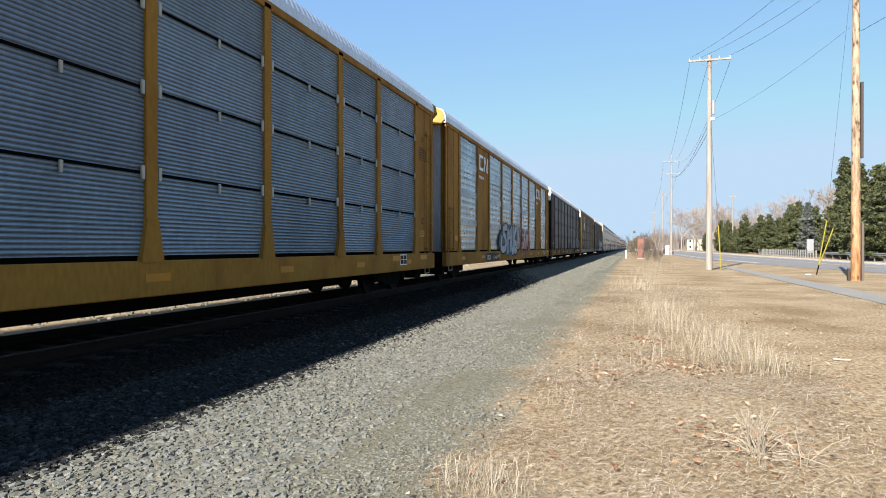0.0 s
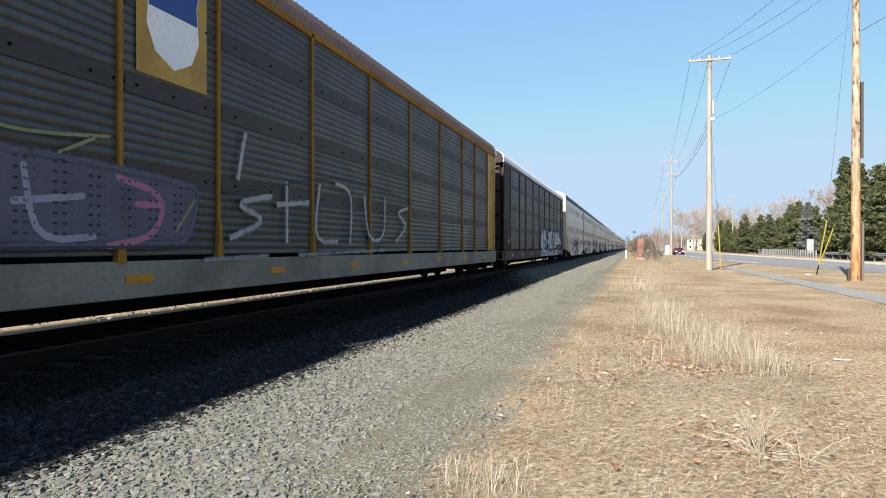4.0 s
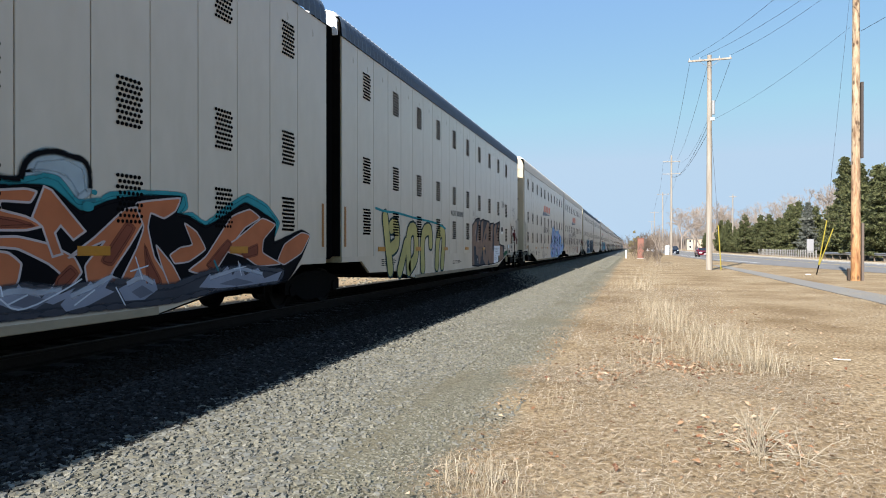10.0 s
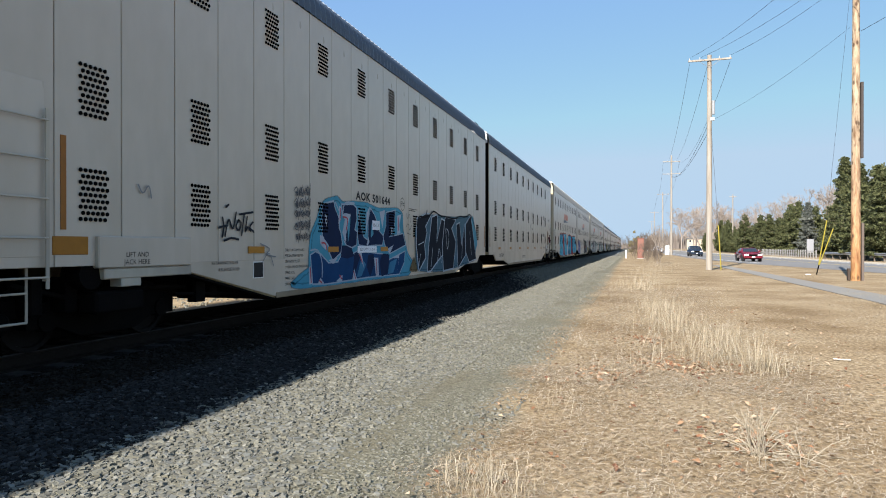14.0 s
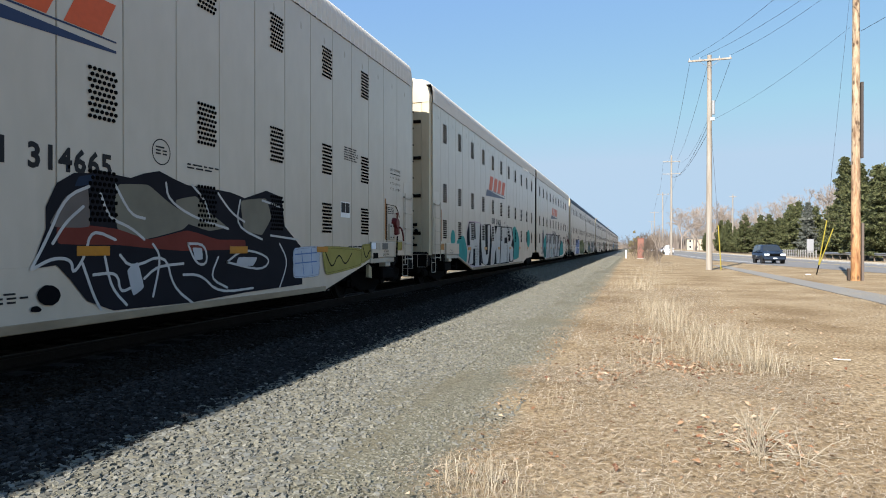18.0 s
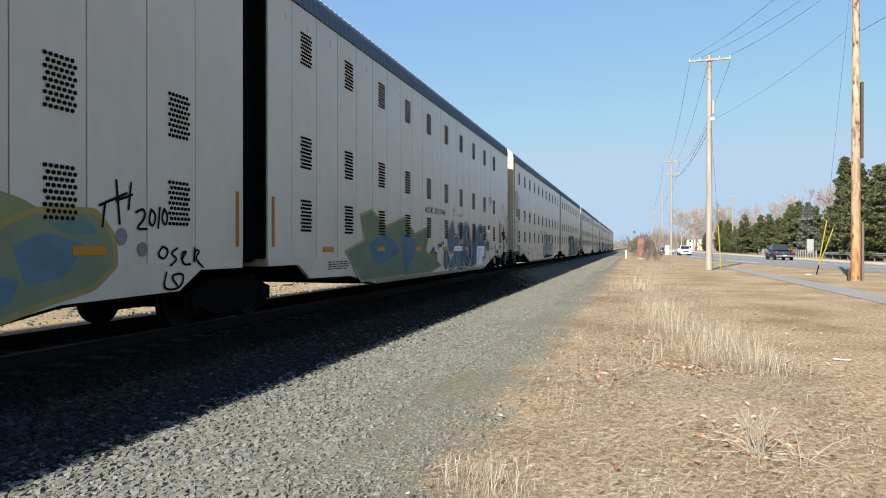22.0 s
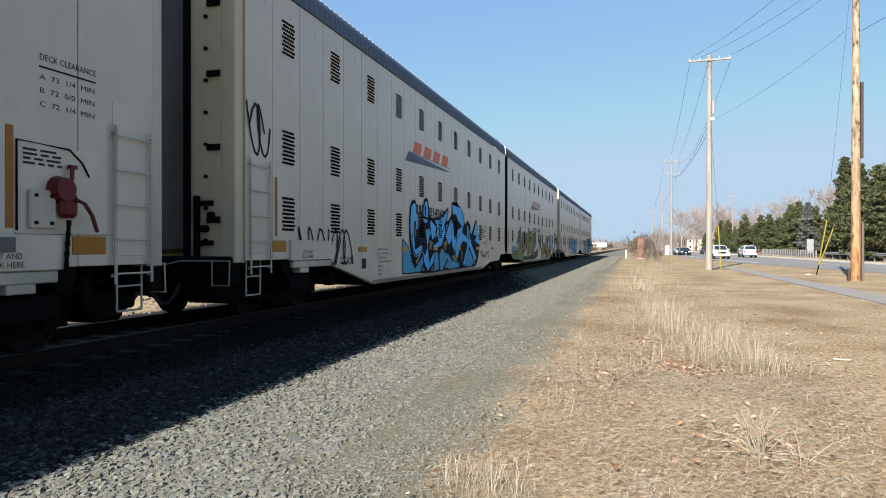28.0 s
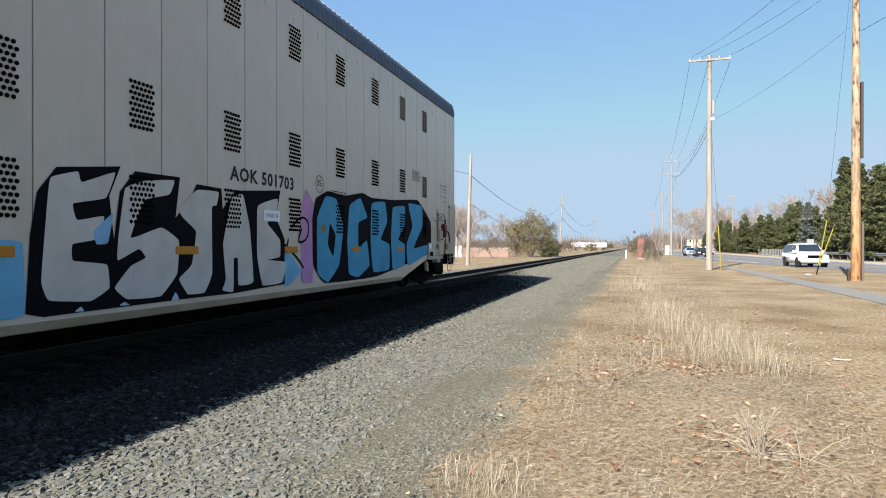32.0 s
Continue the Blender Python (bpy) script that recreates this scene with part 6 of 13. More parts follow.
couple(make_rack(PANEL_DARK, RUST_BROWN, DARK_SILL, WHITE_ROOF, DARK_BROWN, cap_m=WHITE_ROOF, post=WIDE_BAYS, post_w=0.075), "C", 4.046, RACK, "enclosed autorack with grimy dark panels and rust-brown frame")
couple(make_rack(PANEL_BROWN, YELLOW_TAN, GREY_SILL, BROWN_ROOF, BRIGHT_YELLOW, cap_m=WHITE_ROOF, post=WIDE_BAYS, post_w=0.035), "D", 5.56, RACK, "enclosed autorack with dusty brown panels and yellow ends")
couple(make_rack(PANEL_DARK, RUST_BROWN, BLACK_SILL, WHITE_ROOF, DARK_BROWN, cap_m=DARK_BROWN), "E", 7.075, RACK, "enclosed autorack with grimy dark panels and sprayed white letters")

for _k in "AB":
    rack_marks(CARS[_k], INK, _k == "B", "694367")
for _k in "CE":
    rack_marks(CARS[_k], CHALK, False)
owner_shapes(CARS["B"], 4.75, 4.3, 1.6, 0.62)
owner_shapes(CARS["B"], 20.6, 4.3, 1.6, 0.62)
shield_mark(CARS["D"], 6.05, 4.25, 1.1, 1.4)

_master = {}
for _k in range(11):
    _blue = _k not in (2, 4, 5)
    for _front in (True, False):
        _t = (_front, _blue)
        if _t not in _master:
            _master[_t] = make_unit(*_t)
            _car = _master[_t]
        else:
            _car = copy_thing(_master[_t], Matrix.Identity(4))
        couple(_car, "P%d%s" % (_k, "F" if _front else "R"), end_time(_k) - (UNIT + JOINT) / SPEED * (1 if _front else 0), UNIT,
               "tall white autorack half with round vents, %s and spray paint" % ("blue-grey eaves" if _blue else "white eaves"))

patch(CARS["C"], 21.39, 23.03, 1.07, 2.15, (0.20,0.20,0.21), cover=0.75, x=1.525)
placard(CARS["P0F"], 8.47, 9.74, 0.88, 1.25, rows=1)
car_number(CARS["P0F"], "AOK 501619", 8.58, 2.20, 0.166, 1.95)
patch(CARS["P0R"], 2.29, 6.02, 0.50, 1.31, (0.40,0.46,0.50), cover=0.5)
fangs(CARS["P0R"], 2.57, 5.83, 0.50, 1.10)
peaks(CARS["P0R"], 2.31, 6.46, 1.41, 2.18, w=0.014)
scribble(CARS["P0R"], 1.86, 2.51, 1.50, 1.78, w=0.012, strokes=7)
scribble(CARS["P0R"], 1.96, 2.29, 1.27, 1.52, w=0.012, strokes=3)
scribble(CARS["P0R"], 2.98, 3.25, 1.05, 1.33, w=0.03, strokes=2)
scribble(CARS["P0R"], 4.18, 4.55, 1.87, 2.08, w=0.012, strokes=3)
scribble(CARS["P0R"], 6.07, 6.57, 0.66, 1.39, w=0.02, strokes=4)
scribble(CARS["P0R"], 7.33, 7.93, 0.52, 1.72, (0.05,0.03,0.03), w=0.02, strokes=3)
placard(CARS["P0R"], 1.33, 2.35, 0.54, 1.27)
car_number(CARS["P0R"], "AOK 501619", 8.48, 2.21, 0.178, 1.84)
car_number(CARS["P1F"], "AOK 501895", 8.49, 2.29, 0.222, 1.93)
blob(CARS["P1F"], 15.16, 2.01, 0.42, 0.23, (0.28,0.38,0.38), soft=True)
placard(CARS["P1R"], 15.20, 16.53, 0.50, 1.26)
car_number(CARS["P1R"], "AOK 501895", 8.38, 2.27, 0.188, 1.64)
emblem(CARS["P2F"], 7.78, 3.43, 3.96, 0.73)
car_number(CARS["P2F"], "314427", 8.25, 2.20, 0.397, 2.91)
emblem(CARS["P2R"], 7.67, 3.46, 3.98, 0.88)
car_number(CARS["P2R"], "314427", 8.15, 2.31, 0.337, 3.50)
blob(CARS["P2R"], 13.87, 0.93, 1.07, 0.43, (0.38,0.25,0.20), soft=True)
car_number(CARS["P3F"], "AOK 501644", 8.44, 2.25, 0.191, 2.05)
emblem(CARS["P4F"], 7.56, 3.40, 3.75, 0.87)
emblem(CARS["P4R"], 7.62, 3.40, 3.23, 0.72)
car_number(CARS["P4R"], "314665", 8.83, 2.01, 0.267, 1.95)
emblem(CARS["P5F"], 7.54, 3.32, 3.96, 1.05)
car_number(CARS["P5F"], "314628", 8.52, 2.20, 0.268, 1.96)
patch(CARS["P5R"], 2.34, 3.25, 0.54, 2.51, (0.38,0.31,0.34), cover=0.6)
emblem(CARS["P5R"], 7.64, 3.33, 3.97, 0.97)
car_number(CARS["P5R"], "314628", 8.46, 2.20, 0.246, 1.98)
placard(CARS["P6F"], 5.14, 6.60, 0.50, 1.24)
car_number(CARS["P6F"], "AOK 501744", 8.42, 2.26, 0.191, 2.04)
placard(CARS["P6R"], 14.83, 16.20, 0.52, 1.24)
car_number(CARS["P6R"], "AOK 501744", 8.41, 2.22, 0.195, 2.12)
for _c in [c for c in CARS["P7R"].children if c.name.startswith("reflector") and 3 < c.location.y < 19]:
    _c.data = _c.data.copy()
    _c.data.materials[0] = spray((0.30, 0.27, 0.22))
scribble(CARS["P7F"], 0.05, 1.36, 2.78, 4.14, strokes=3, w=0.05)
car_number(CARS["P7F"], "AOK 501843", 9.31, 2.12, 0.165, 1.22)
car_number(CARS["P7R"], "AOK 501843", 8.61, 2.22, 0.222, 1.94)
scribble(CARS["P8F"], 7.52, 18.72, 1.25, 2.16, strokes=22, w=0.035)
car_number(CARS["P8R"], "AOK 501596", 9.41, 2.18, 0.158, 1.24)
emblem(CARS["P9F"], 7.58, 3.65, 4.07, 0.57)
scribble(CARS["P9F"], 0.05, 0.66, 2.68, 3.51, strokes=2, w=0.04)
scribble(CARS["P9F"], 1.69, 3.95, 0.83, 1.56, strokes=6, w=0.04)
emblem(CARS["P9R"], 7.76, 3.64, 3.83, 0.43)
car_number(CARS["P9F"], "314369", 8.24, 2.12, 0.28, 2.78, HALF + 0.018)
car_number(CARS["P9R"], "314369", 8.40, 2.16, 0.236, 3.02)
scribble(CARS["P10F"], 3.08, 5.32, 1.34, 2.41, (0.2,0.2,0.2), strokes=3, w=0.10)
car_number(CARS["P10F"], "AOK 501703", 8.68, 2.15, 0.227, 1.91)
car_number(CARS["P10R"], "AOK 501703", 8.73, 2.22, 0.223, 1.88)
for _i, _line in enumerate(BRAKE_TEXT):
    lettering(CARS["P5F"], _line, 5.3, 1.2 - 0.1 * _i, 0.055, width=0.05 * len(_line), x=HALF + 0.018)

# large sprayed pieces
art = Art(CARS['B'], x=1.525)
art.field((0.1,0.13,0.13), [(8.51,1.65),(9.48,2.14),(9.73,2.25),(10.54,2.32),(11.56,2.34),(13.03,2.31),(13.36,1.7),(13.24,0.91),(11.56,0.78),(9.65,0.86),(8.87,0.98),(8.45,1.32)])
art.bubble((0.36,0.39,0.41), 0.33, (0.004,0.004,0.005), 0.06, [(10.39,2.16),(9.73,2.13),(9.45,1.88),(10.17,1.64),(10.26,1.21),(9.48,1.05),(9.02,1.21),(9.2,1.64)], [(10.69,0.99),(10.67,2.14),(11.03,1.58),(11.35,2.14),(11.45,1.08)], [(11.74,2.12),(11.74,1.03),(12.26,0.92),(12.31,2.16)], [(13.03,2.15),(12.51,1.97),(12.46,1.07),(13.03,0.96),(13.05,1.43),(12.71,1.42)])
art.bubble((0.3,0.06,0.065), 0.14, (0.3,0.22,0.23), 0.05, [(14.34,2.34),(13.88,2.04),(14.27,1.61),(13.94,0.89)], [(14.82,0.76),(14.89,2.15),(15.45,2.06),(15.37,1.64),(14.89,1.57)], [(15.7,0.92),(16.07,2.09),(16.46,0.97)], [(16.67,2.05),(17.3,2.08),(16.75,1.16),(17.6,1.13)])
art = Art(CARS['C'], x=1.525)
art.haze((0.035,0.1,0.36), 0.26, 0.55, [(13.84,1.53),(14.3,1.53),(14.86,1.55)], [(13.82,1.35),(14.41,1.35),(15.1,1.35)], [(13.66,1.17),(14.13,1.23),(15.15,1.24)])
art.haze((0.04,0.11,0.4), 0.1, 0.7, [(13.85,1.71),(13.87,1.45),(13.84,1.09)], [(15.08,1.7),(15.1,1.13)], [(14.84,1.59),(14.86,1.23)], [(13.66,1.27),(13.65,1.09)], [(14.13,1.58),(14.14,1.13)], [(14.47,1.42),(14.49,1.11)])
art.haze((0.035,0.1,0.36), 0.22, 0.5, [(13.91,0.99),(14.3,1.01),(14.5,0.97)], [(13.57,1.13),(14.02,1.14)])
art.lines((0.1,0.31,0.37), 0.045, [(17.55,1.51),(17.38,1.39),(17.39,1.12)], [(17.4,1.31),(17.57,1.33)], [(17.65,1.12),(17.7,1.46)], [(17.77,1.12),(17.82,1.47),(17.95,1.14),(18.0,1.52)], [(18.47,1.25),(18.3,1.43),(18.26,1.73)], [(18.08,1.12),(18.16,1.48),(18.22,1.12)])
art.haze((0.09,0.3,0.36), 0.12, 0.6, [(17.37,1.14),(18.47,1.25)], [(18.68,1.16),(20.67,1.24)], [(18.76,1.5),(19.73,1.55)])
art.lines((0.08,0.27,0.31), 0.03, [(18.76,1.16),(18.79,1.48),(18.97,1.44),(18.82,1.31)], [(19.06,1.49),(19.1,1.17),(19.26,1.19),(19.29,1.51)], [(19.42,1.17),(19.49,1.5),(19.63,1.34),(19.45,1.29)], [(19.73,1.52),(19.76,1.17),(19.91,1.21)], [(20.02,1.21),(20.09,1.53),(20.24,1.21)], [(20.35,1.52),(20.39,1.19)], [(20.51,1.53),(20.71,1.55)], [(20.59,1.53),(20.63,1.21)], [(18.68,1.33),(20.67,1.4)])
art.haze((0.3,0.3,0.29), 0.2, 0.8, [(21.58,1.27),(21.58,1.74),(21.76,1.99),(22.25,2.09),(22.77,1.98),(22.82,1.64),(22.66,1.22)], [(21.88,1.76),(21.95,1.17)], [(22.3,1.82),(22.3,1.15)])
art.lines((0.36,0.36,0.35), 0.04, [(21.44,2.0),(22.12,2.16),(22.9,2.09)], [(21.65,1.63),(21.81,1.75),(22.0,1.64)], [(22.38,1.65),(22.56,1.78),(22.77,1.66)], [(21.88,1.41),(22.64,1.42)], [(22.0,1.27),(22.05,1.12)], [(22.38,1.27),(22.43,1.09)])
art.haze((0.33,0.32,0.3), 0.12, 0.9, [(15.43,1.73),(15.4,1.51),(15.35,1.24)], [(18.27,1.69),(18.24,1.43),(18.16,1.21)])
art.field((0.014,0.012,0.01), [(18.73,0.96),(20.24,1.03),(20.16,0.7),(18.68,0.68)], fuzz=0.05)
art.field((0.014,0.012,0.01), [(15.24,1.17),(15.71,1.22),(15.68,1.08),(15.19,1.02)], fuzz=0.1)
art.field((0.02,0.016,0.012), [(20.63,1.1),(21.42,1.11),(21.35,0.91),(20.67,0.9)], fuzz=0.05)
art.lines((0.03,0.022,0.014), 0.02, [(15.64,1.04),(15.6,0.71)], [(17.26,1.01),(17.22,0.72)], [(17.92,1.02),(17.9,0.73)])
art.lines((0.05,0.035,0.02), 0.03, [(17.2,0.81),(17.26,0.74),(17.31,0.8)], [(17.38,0.81),(17.5,0.73)], [(17.43,0.75),(17.5,0.82)])
art = Art(CARS['C'], x=1.525)
art.haze((0.42,0.42,0.41), 0.12, 1.0, [(24.56,1.94),(24.3,1.84),(24.18,1.6),(24.2,1.39),(24.37,1.37),(24.53,1.52)], [(24.7,1.74),(24.69,1.39),(24.53,1.18),(24.29,1.09)], [(25.04,1.82),(24.89,1.67),(24.83,1.29)], [(25.67,1.69),(25.45,1.75),(25.24,1.63),(25.14,1.4),(25.22,1.25),(25.45,1.29),(25.67,1.6)], [(25.71,1.72),(25.62,1.42),(25.36,1.09)], [(25.04,1.99),(25.22,2.03)])
art.lines((0.4,0.4,0.39), 0.025, [(26.0,1.86),(26.02,1.49),(25.96,1.23)], [(25.89,1.13),(26.29,1.15)])
art = Art(CARS['D'], x=1.525)
art.field((0.1,0.095,0.115), [(2.31,1.92),(3.1,2.17),(4.67,2.15),(6.52,2.03),(6.29,1.23),(2.35,1.19)], fuzz=0.12)
art.lines((0.27,0.25,0.29), 0.075, [(2.55,1.86),(2.99,2.02),(3.42,1.83),(2.64,1.6),(3.41,1.4),(2.59,1.25)], [(3.8,2.02),(3.92,1.25),(4.67,1.31)], [(3.69,1.65),(4.52,1.76)])
art.lines((0.33,0.14,0.19), 0.08, [(5.03,2.02),(5.85,1.86),(5.64,1.31),(4.89,1.21)], [(5.33,1.72),(5.78,1.74)])
art.lines((0.2,0.21,0.1), 0.04, [(2.47,2.36),(3.1,2.49),(3.64,2.33),(4.9,2.48)], [(2.79,2.22),(2.97,2.43)], [(4.21,2.2),(4.67,2.42)], [(6.03,1.41),(6.41,1.84)])
art.haze((0.31,0.3,0.28), 0.14, 0.9, [(7.63,3.0),(7.42,2.23)], [(8.4,2.05),(7.25,1.87),(8.3,1.64),(7.21,1.33)], [(8.88,2.35),(8.88,1.27)], [(8.54,1.92),(9.69,2.03)], [(10.12,2.42),(9.85,1.28),(10.91,1.31)], [(10.8,2.5),(11.64,2.42),(11.52,1.28)], [(12.28,2.37),(12.48,1.32),(13.53,1.39),(13.53,2.43)], [(15.23,2.24),(14.27,2.1),(15.23,1.77),(14.27,1.33)])
art.lines((0.05,0.05,0.05), 0.025, [(7.0,1.99),(8.54,2.23),(10.34,2.58),(11.83,2.67),(13.89,2.57),(15.56,2.4)], [(2.4,1.17),(6.22,1.21)])
art.haze((0.3,0.29,0.27), 0.1, 0.6, [(1.9,1.03),(2.59,1.05)], [(6.6,1.01),(8.3,1.05)], [(9.27,1.05),(13.53,1.12)])
art = Art(CARS['E'], x=1.525)
art.field((0.34,0.34,0.33), [(12.58,0.62),(14.51,0.6),(22.49,0.58),(22.49,1.0),(14.51,1.02),(12.58,1.01)], soft=0)
art.field((0.5,0.485,0.45), [(12.96,2.2),(13.65,2.44),(13.73,1.99),(13.8,1.76),(13.83,1.23),(13.87,0.76),(13.26,0.75),(13.16,1.09),(12.83,1.1),(12.58,1.1),(12.58,2.03)], edge=(((0.004,0.004,0.005),0.05),), soft=0)
art.lines((0.1,0.28,0.46), 0.03, [(12.83,2.2),(12.93,2.2),(13.11,2.29),(13.66,2.49),(13.76,2.14),(13.8,1.95)])
art.field((0.004,0.004,0.005), [(12.91,2.09),(13.06,2.18),(13.14,1.66),(12.93,1.62)])
art.field((0.004,0.004,0.005), [(12.88,1.03),(13.2,1.18),(13.33,1.09),(13.2,0.71),(12.89,0.71)])
art.field((0.03,0.13,0.27), [(13.06,1.09),(13.21,1.07),(13.21,0.78),(13.06,0.75)])
art.field((0.03,0.13,0.27), [(14.66,1.17),(14.84,1.67),(15.05,1.83),(15.24,1.99),(15.63,2.05),(15.68,1.54),(15.63,1.04),(14.95,1.09)])
art.field((0.5,0.485,0.45), [(13.8,1.76),(13.86,2.14),(14.14,2.38),(14.51,2.45),(14.84,2.29),(14.9,1.96),(14.84,1.59),(14.71,1.29),(14.52,1.21),(14.44,1.1),(14.03,1.12),(13.99,1.3),(13.84,1.47)], edge=(((0.004,0.004,0.005),0.05),))
art.lines((0.1,0.28,0.46), 0.03, [(13.77,1.95),(13.86,2.21),(14.14,2.45),(14.54,2.52),(14.92,2.35),(14.99,1.94),(14.91,1.57)])
art.field((0.004,0.004,0.005), [(13.79,1.82),(14.01,1.82),(13.96,1.57),(14.06,1.42),(14.11,1.12),(13.93,1.12),(13.8,1.41)])
art.field((0.004,0.004,0.005), [(14.37,1.61),(14.34,1.53),(14.25,1.48),(14.15,1.48),(14.07,1.52),(14.04,1.59),(14.07,1.66),(14.15,1.71),(14.25,1.72),(14.34,1.68)])
art.field((0.004,0.004,0.005), [(14.69,1.54),(14.67,1.47),(14.59,1.42),(14.51,1.42),(14.44,1.46),(14.41,1.53),(14.44,1.6),(14.51,1.65),(14.59,1.65),(14.67,1.61)])
art.field((0.004,0.004,0.005), [(14.21,1.27),(14.27,1.42),(14.35,1.28)])
art.field((0.5,0.485,0.45), [(14.0,1.09),(14.52,1.14),(14.59,0.96),(14.4,0.77),(14.07,0.79),(13.94,0.98)], edge=(((0.004,0.004,0.005),0.05),))
art.lines((0.004,0.004,0.005), 0.03, [(13.99,1.07),(14.23,1.05),(14.52,1.11)], [(14.07,1.13),(14.08,1.0)], [(14.17,1.12),(14.18,1.0)], [(14.27,1.12),(14.27,0.99)], [(14.37,1.14),(14.38,1.01)], [(13.97,1.01),(14.44,0.96)])
art.bubble((0.5,0.485,0.45), 0.09, (0.004,0.004,0.005), 0.05, [(15.56,2.46),(15.37,2.12),(15.3,1.85)], [(15.56,2.0),(15.32,1.73),(15.07,1.57),(15.05,1.23)], [(15.58,1.81),(15.26,1.58),(15.3,1.26)], [(15.63,1.66),(15.41,1.47),(15.38,0.65)])
art.field((0.026,0.028,0.031), [(15.77,1.58),(16.21,1.91),(16.25,2.45),(16.43,2.59),(16.74,2.38),(17.18,2.29),(17.91,2.51),(18.67,2.52),(18.92,2.2),(19.44,2.47),(20.22,2.51),(20.64,2.49),(21.57,2.48),(21.95,2.32),(23.06,2.55),(23.62,2.43),(24.78,1.89),(25.0,1.38),(22.21,1.24),(21.45,0.99),(18.83,0.98),(18.13,0.92),(16.87,0.87),(15.91,0.68),(16.16,1.02),(16.48,1.31),(16.21,1.38),(15.82,1.41)], edge=(((0.1,0.28,0.46),0.03),), soft=0)
art.haze((0.05,0.17,0.42), 0.14, 0.5, [(15.77,1.61),(16.21,1.95),(16.22,2.47),(16.43,2.63),(16.74,2.43),(17.18,2.34),(17.91,2.56),(18.67,2.58),(18.93,2.26),(19.44,2.54),(20.64,2.57),(21.95,2.39),(23.06,2.63),(24.89,1.95)], [(13.77,1.95),(13.85,2.23),(14.14,2.48),(14.54,2.55),(14.95,2.36),(15.02,1.94),(14.94,1.51)], [(15.24,1.58),(15.05,1.23),(14.95,1.07)])
art.field((0.5,0.485,0.45), [(16.34,2.42),(16.7,2.29),(17.24,2.2),(17.91,2.39),(18.67,2.42),(18.64,2.15),(17.91,2.15),(17.43,2.11),(17.24,1.92),(17.47,1.75),(17.27,1.25),(16.76,0.97),(16.01,0.77),(16.7,1.14),(17.06,1.42),(16.97,1.9),(16.45,1.95),(16.32,2.15)])
art.field((0.5,0.485,0.45), [(15.89,1.56),(16.37,1.86),(16.9,1.59),(16.67,1.34),(16.21,1.47)])
art.field((0.5,0.485,0.45), [(17.42,2.0),(17.91,2.13),(18.42,2.05),(18.42,1.74),(18.08,1.54),(18.7,1.11),(18.23,1.02),(17.87,1.46),(17.8,1.08),(17.39,1.09),(17.53,1.68)])
art.field((0.004,0.004,0.005), [(17.91,1.96),(18.13,1.9),(18.06,1.69),(17.91,1.7)])
art.field((0.5,0.485,0.45), [(18.93,1.58),(19.07,2.08),(19.57,2.4),(20.08,2.25),(20.24,1.71),(20.08,1.15),(18.93,1.09)])
art.field((0.004,0.004,0.005), [(19.5,2.07),(19.69,2.13),(19.84,1.79),(19.72,1.17),(19.39,1.15),(19.35,1.77)])
art.lines((0.5,0.485,0.45), 0.06, [(19.59,1.91),(19.59,1.69)], [(19.39,1.78),(19.82,1.82)])
art.field((0.5,0.485,0.45), [(20.53,2.41),(21.57,2.4),(21.85,1.9),(22.27,2.24),(23.37,2.46),(23.62,1.45),(22.49,1.38),(21.5,1.45),(21.02,1.15),(20.32,1.12),(20.68,1.73)])
art.field((0.004,0.004,0.005), [(20.98,2.08),(21.45,2.01),(21.4,1.61),(21.02,1.55)])
art.lines((0.004,0.004,0.005), 0.05, [(22.92,2.12),(22.54,1.85),(22.77,1.6),(23.21,1.69),(23.28,2.0),(22.92,2.12)])
art.field((0.5,0.485,0.45), [(23.52,2.12),(24.53,1.76),(24.7,1.46),(23.68,1.45)], edge=(((0.004,0.004,0.005),0.03),))
art.field((0.22,0.11,0.03), [(19.09,0.99),(20.53,1.02),(20.45,0.73),(19.17,0.72)])
art.field((0.2,0.18,0.14), [(17.37,0.92),(17.98,0.96),(17.91,0.72),(17.43,0.76)])
art = Art(CARS['P0F'])
art.field((0.36,0.32,0.26), [(6.68,1.51),(7.23,1.11),(6.83,0.8),(6.55,0.74),(6.48,0.63),(6.28,1.04),(6.55,1.21)], edge=(((0.004,0.004,0.005),0.05),))
art.field((0.19,0.18,0.18), [(7.55,1.86),(7.7,1.48),(8.13,1.51),(8.3,1.34),(8.13,0.61),(7.34,0.46),(7.58,0.71),(7.76,1.1),(7.56,1.2),(7.32,1.08),(6.96,1.01),(6.99,1.39),(7.29,1.59)], edge=(((0.004,0.004,0.005),0.05),), soft=0)
art.field((0.19,0.18,0.18), [(8.33,1.89),(9.29,1.99),(9.55,1.91),(10.07,2.1),(10.36,1.88),(10.18,1.53),(10.83,1.54),(11.25,2.03),(11.91,2.11),(12.4,1.93),(12.43,0.43),(11.25,0.43),(10.68,0.93),(10.22,0.44),(8.97,0.47),(8.87,0.83),(8.48,1.07)], edge=(((0.004,0.004,0.005),0.05),))
art.field((0.25,0.24,0.235), [(12.43,2.0),(13.01,2.0),(13.47,1.4),(12.98,1.05),(13.64,0.76),(12.98,0.58),(12.43,0.43)], edge=(((0.004,0.004,0.005),0.04),))
art.lines((0.004,0.004,0.005), 0.05, [(9.45,0.81),(9.69,1.08),(9.59,1.8)], [(11.0,1.27),(11.38,1.8),(11.56,1.35)], [(9.0,1.43),(9.0,0.57)], [(10.18,1.26),(9.96,0.89)], [(11.86,1.06),(11.97,0.43)])
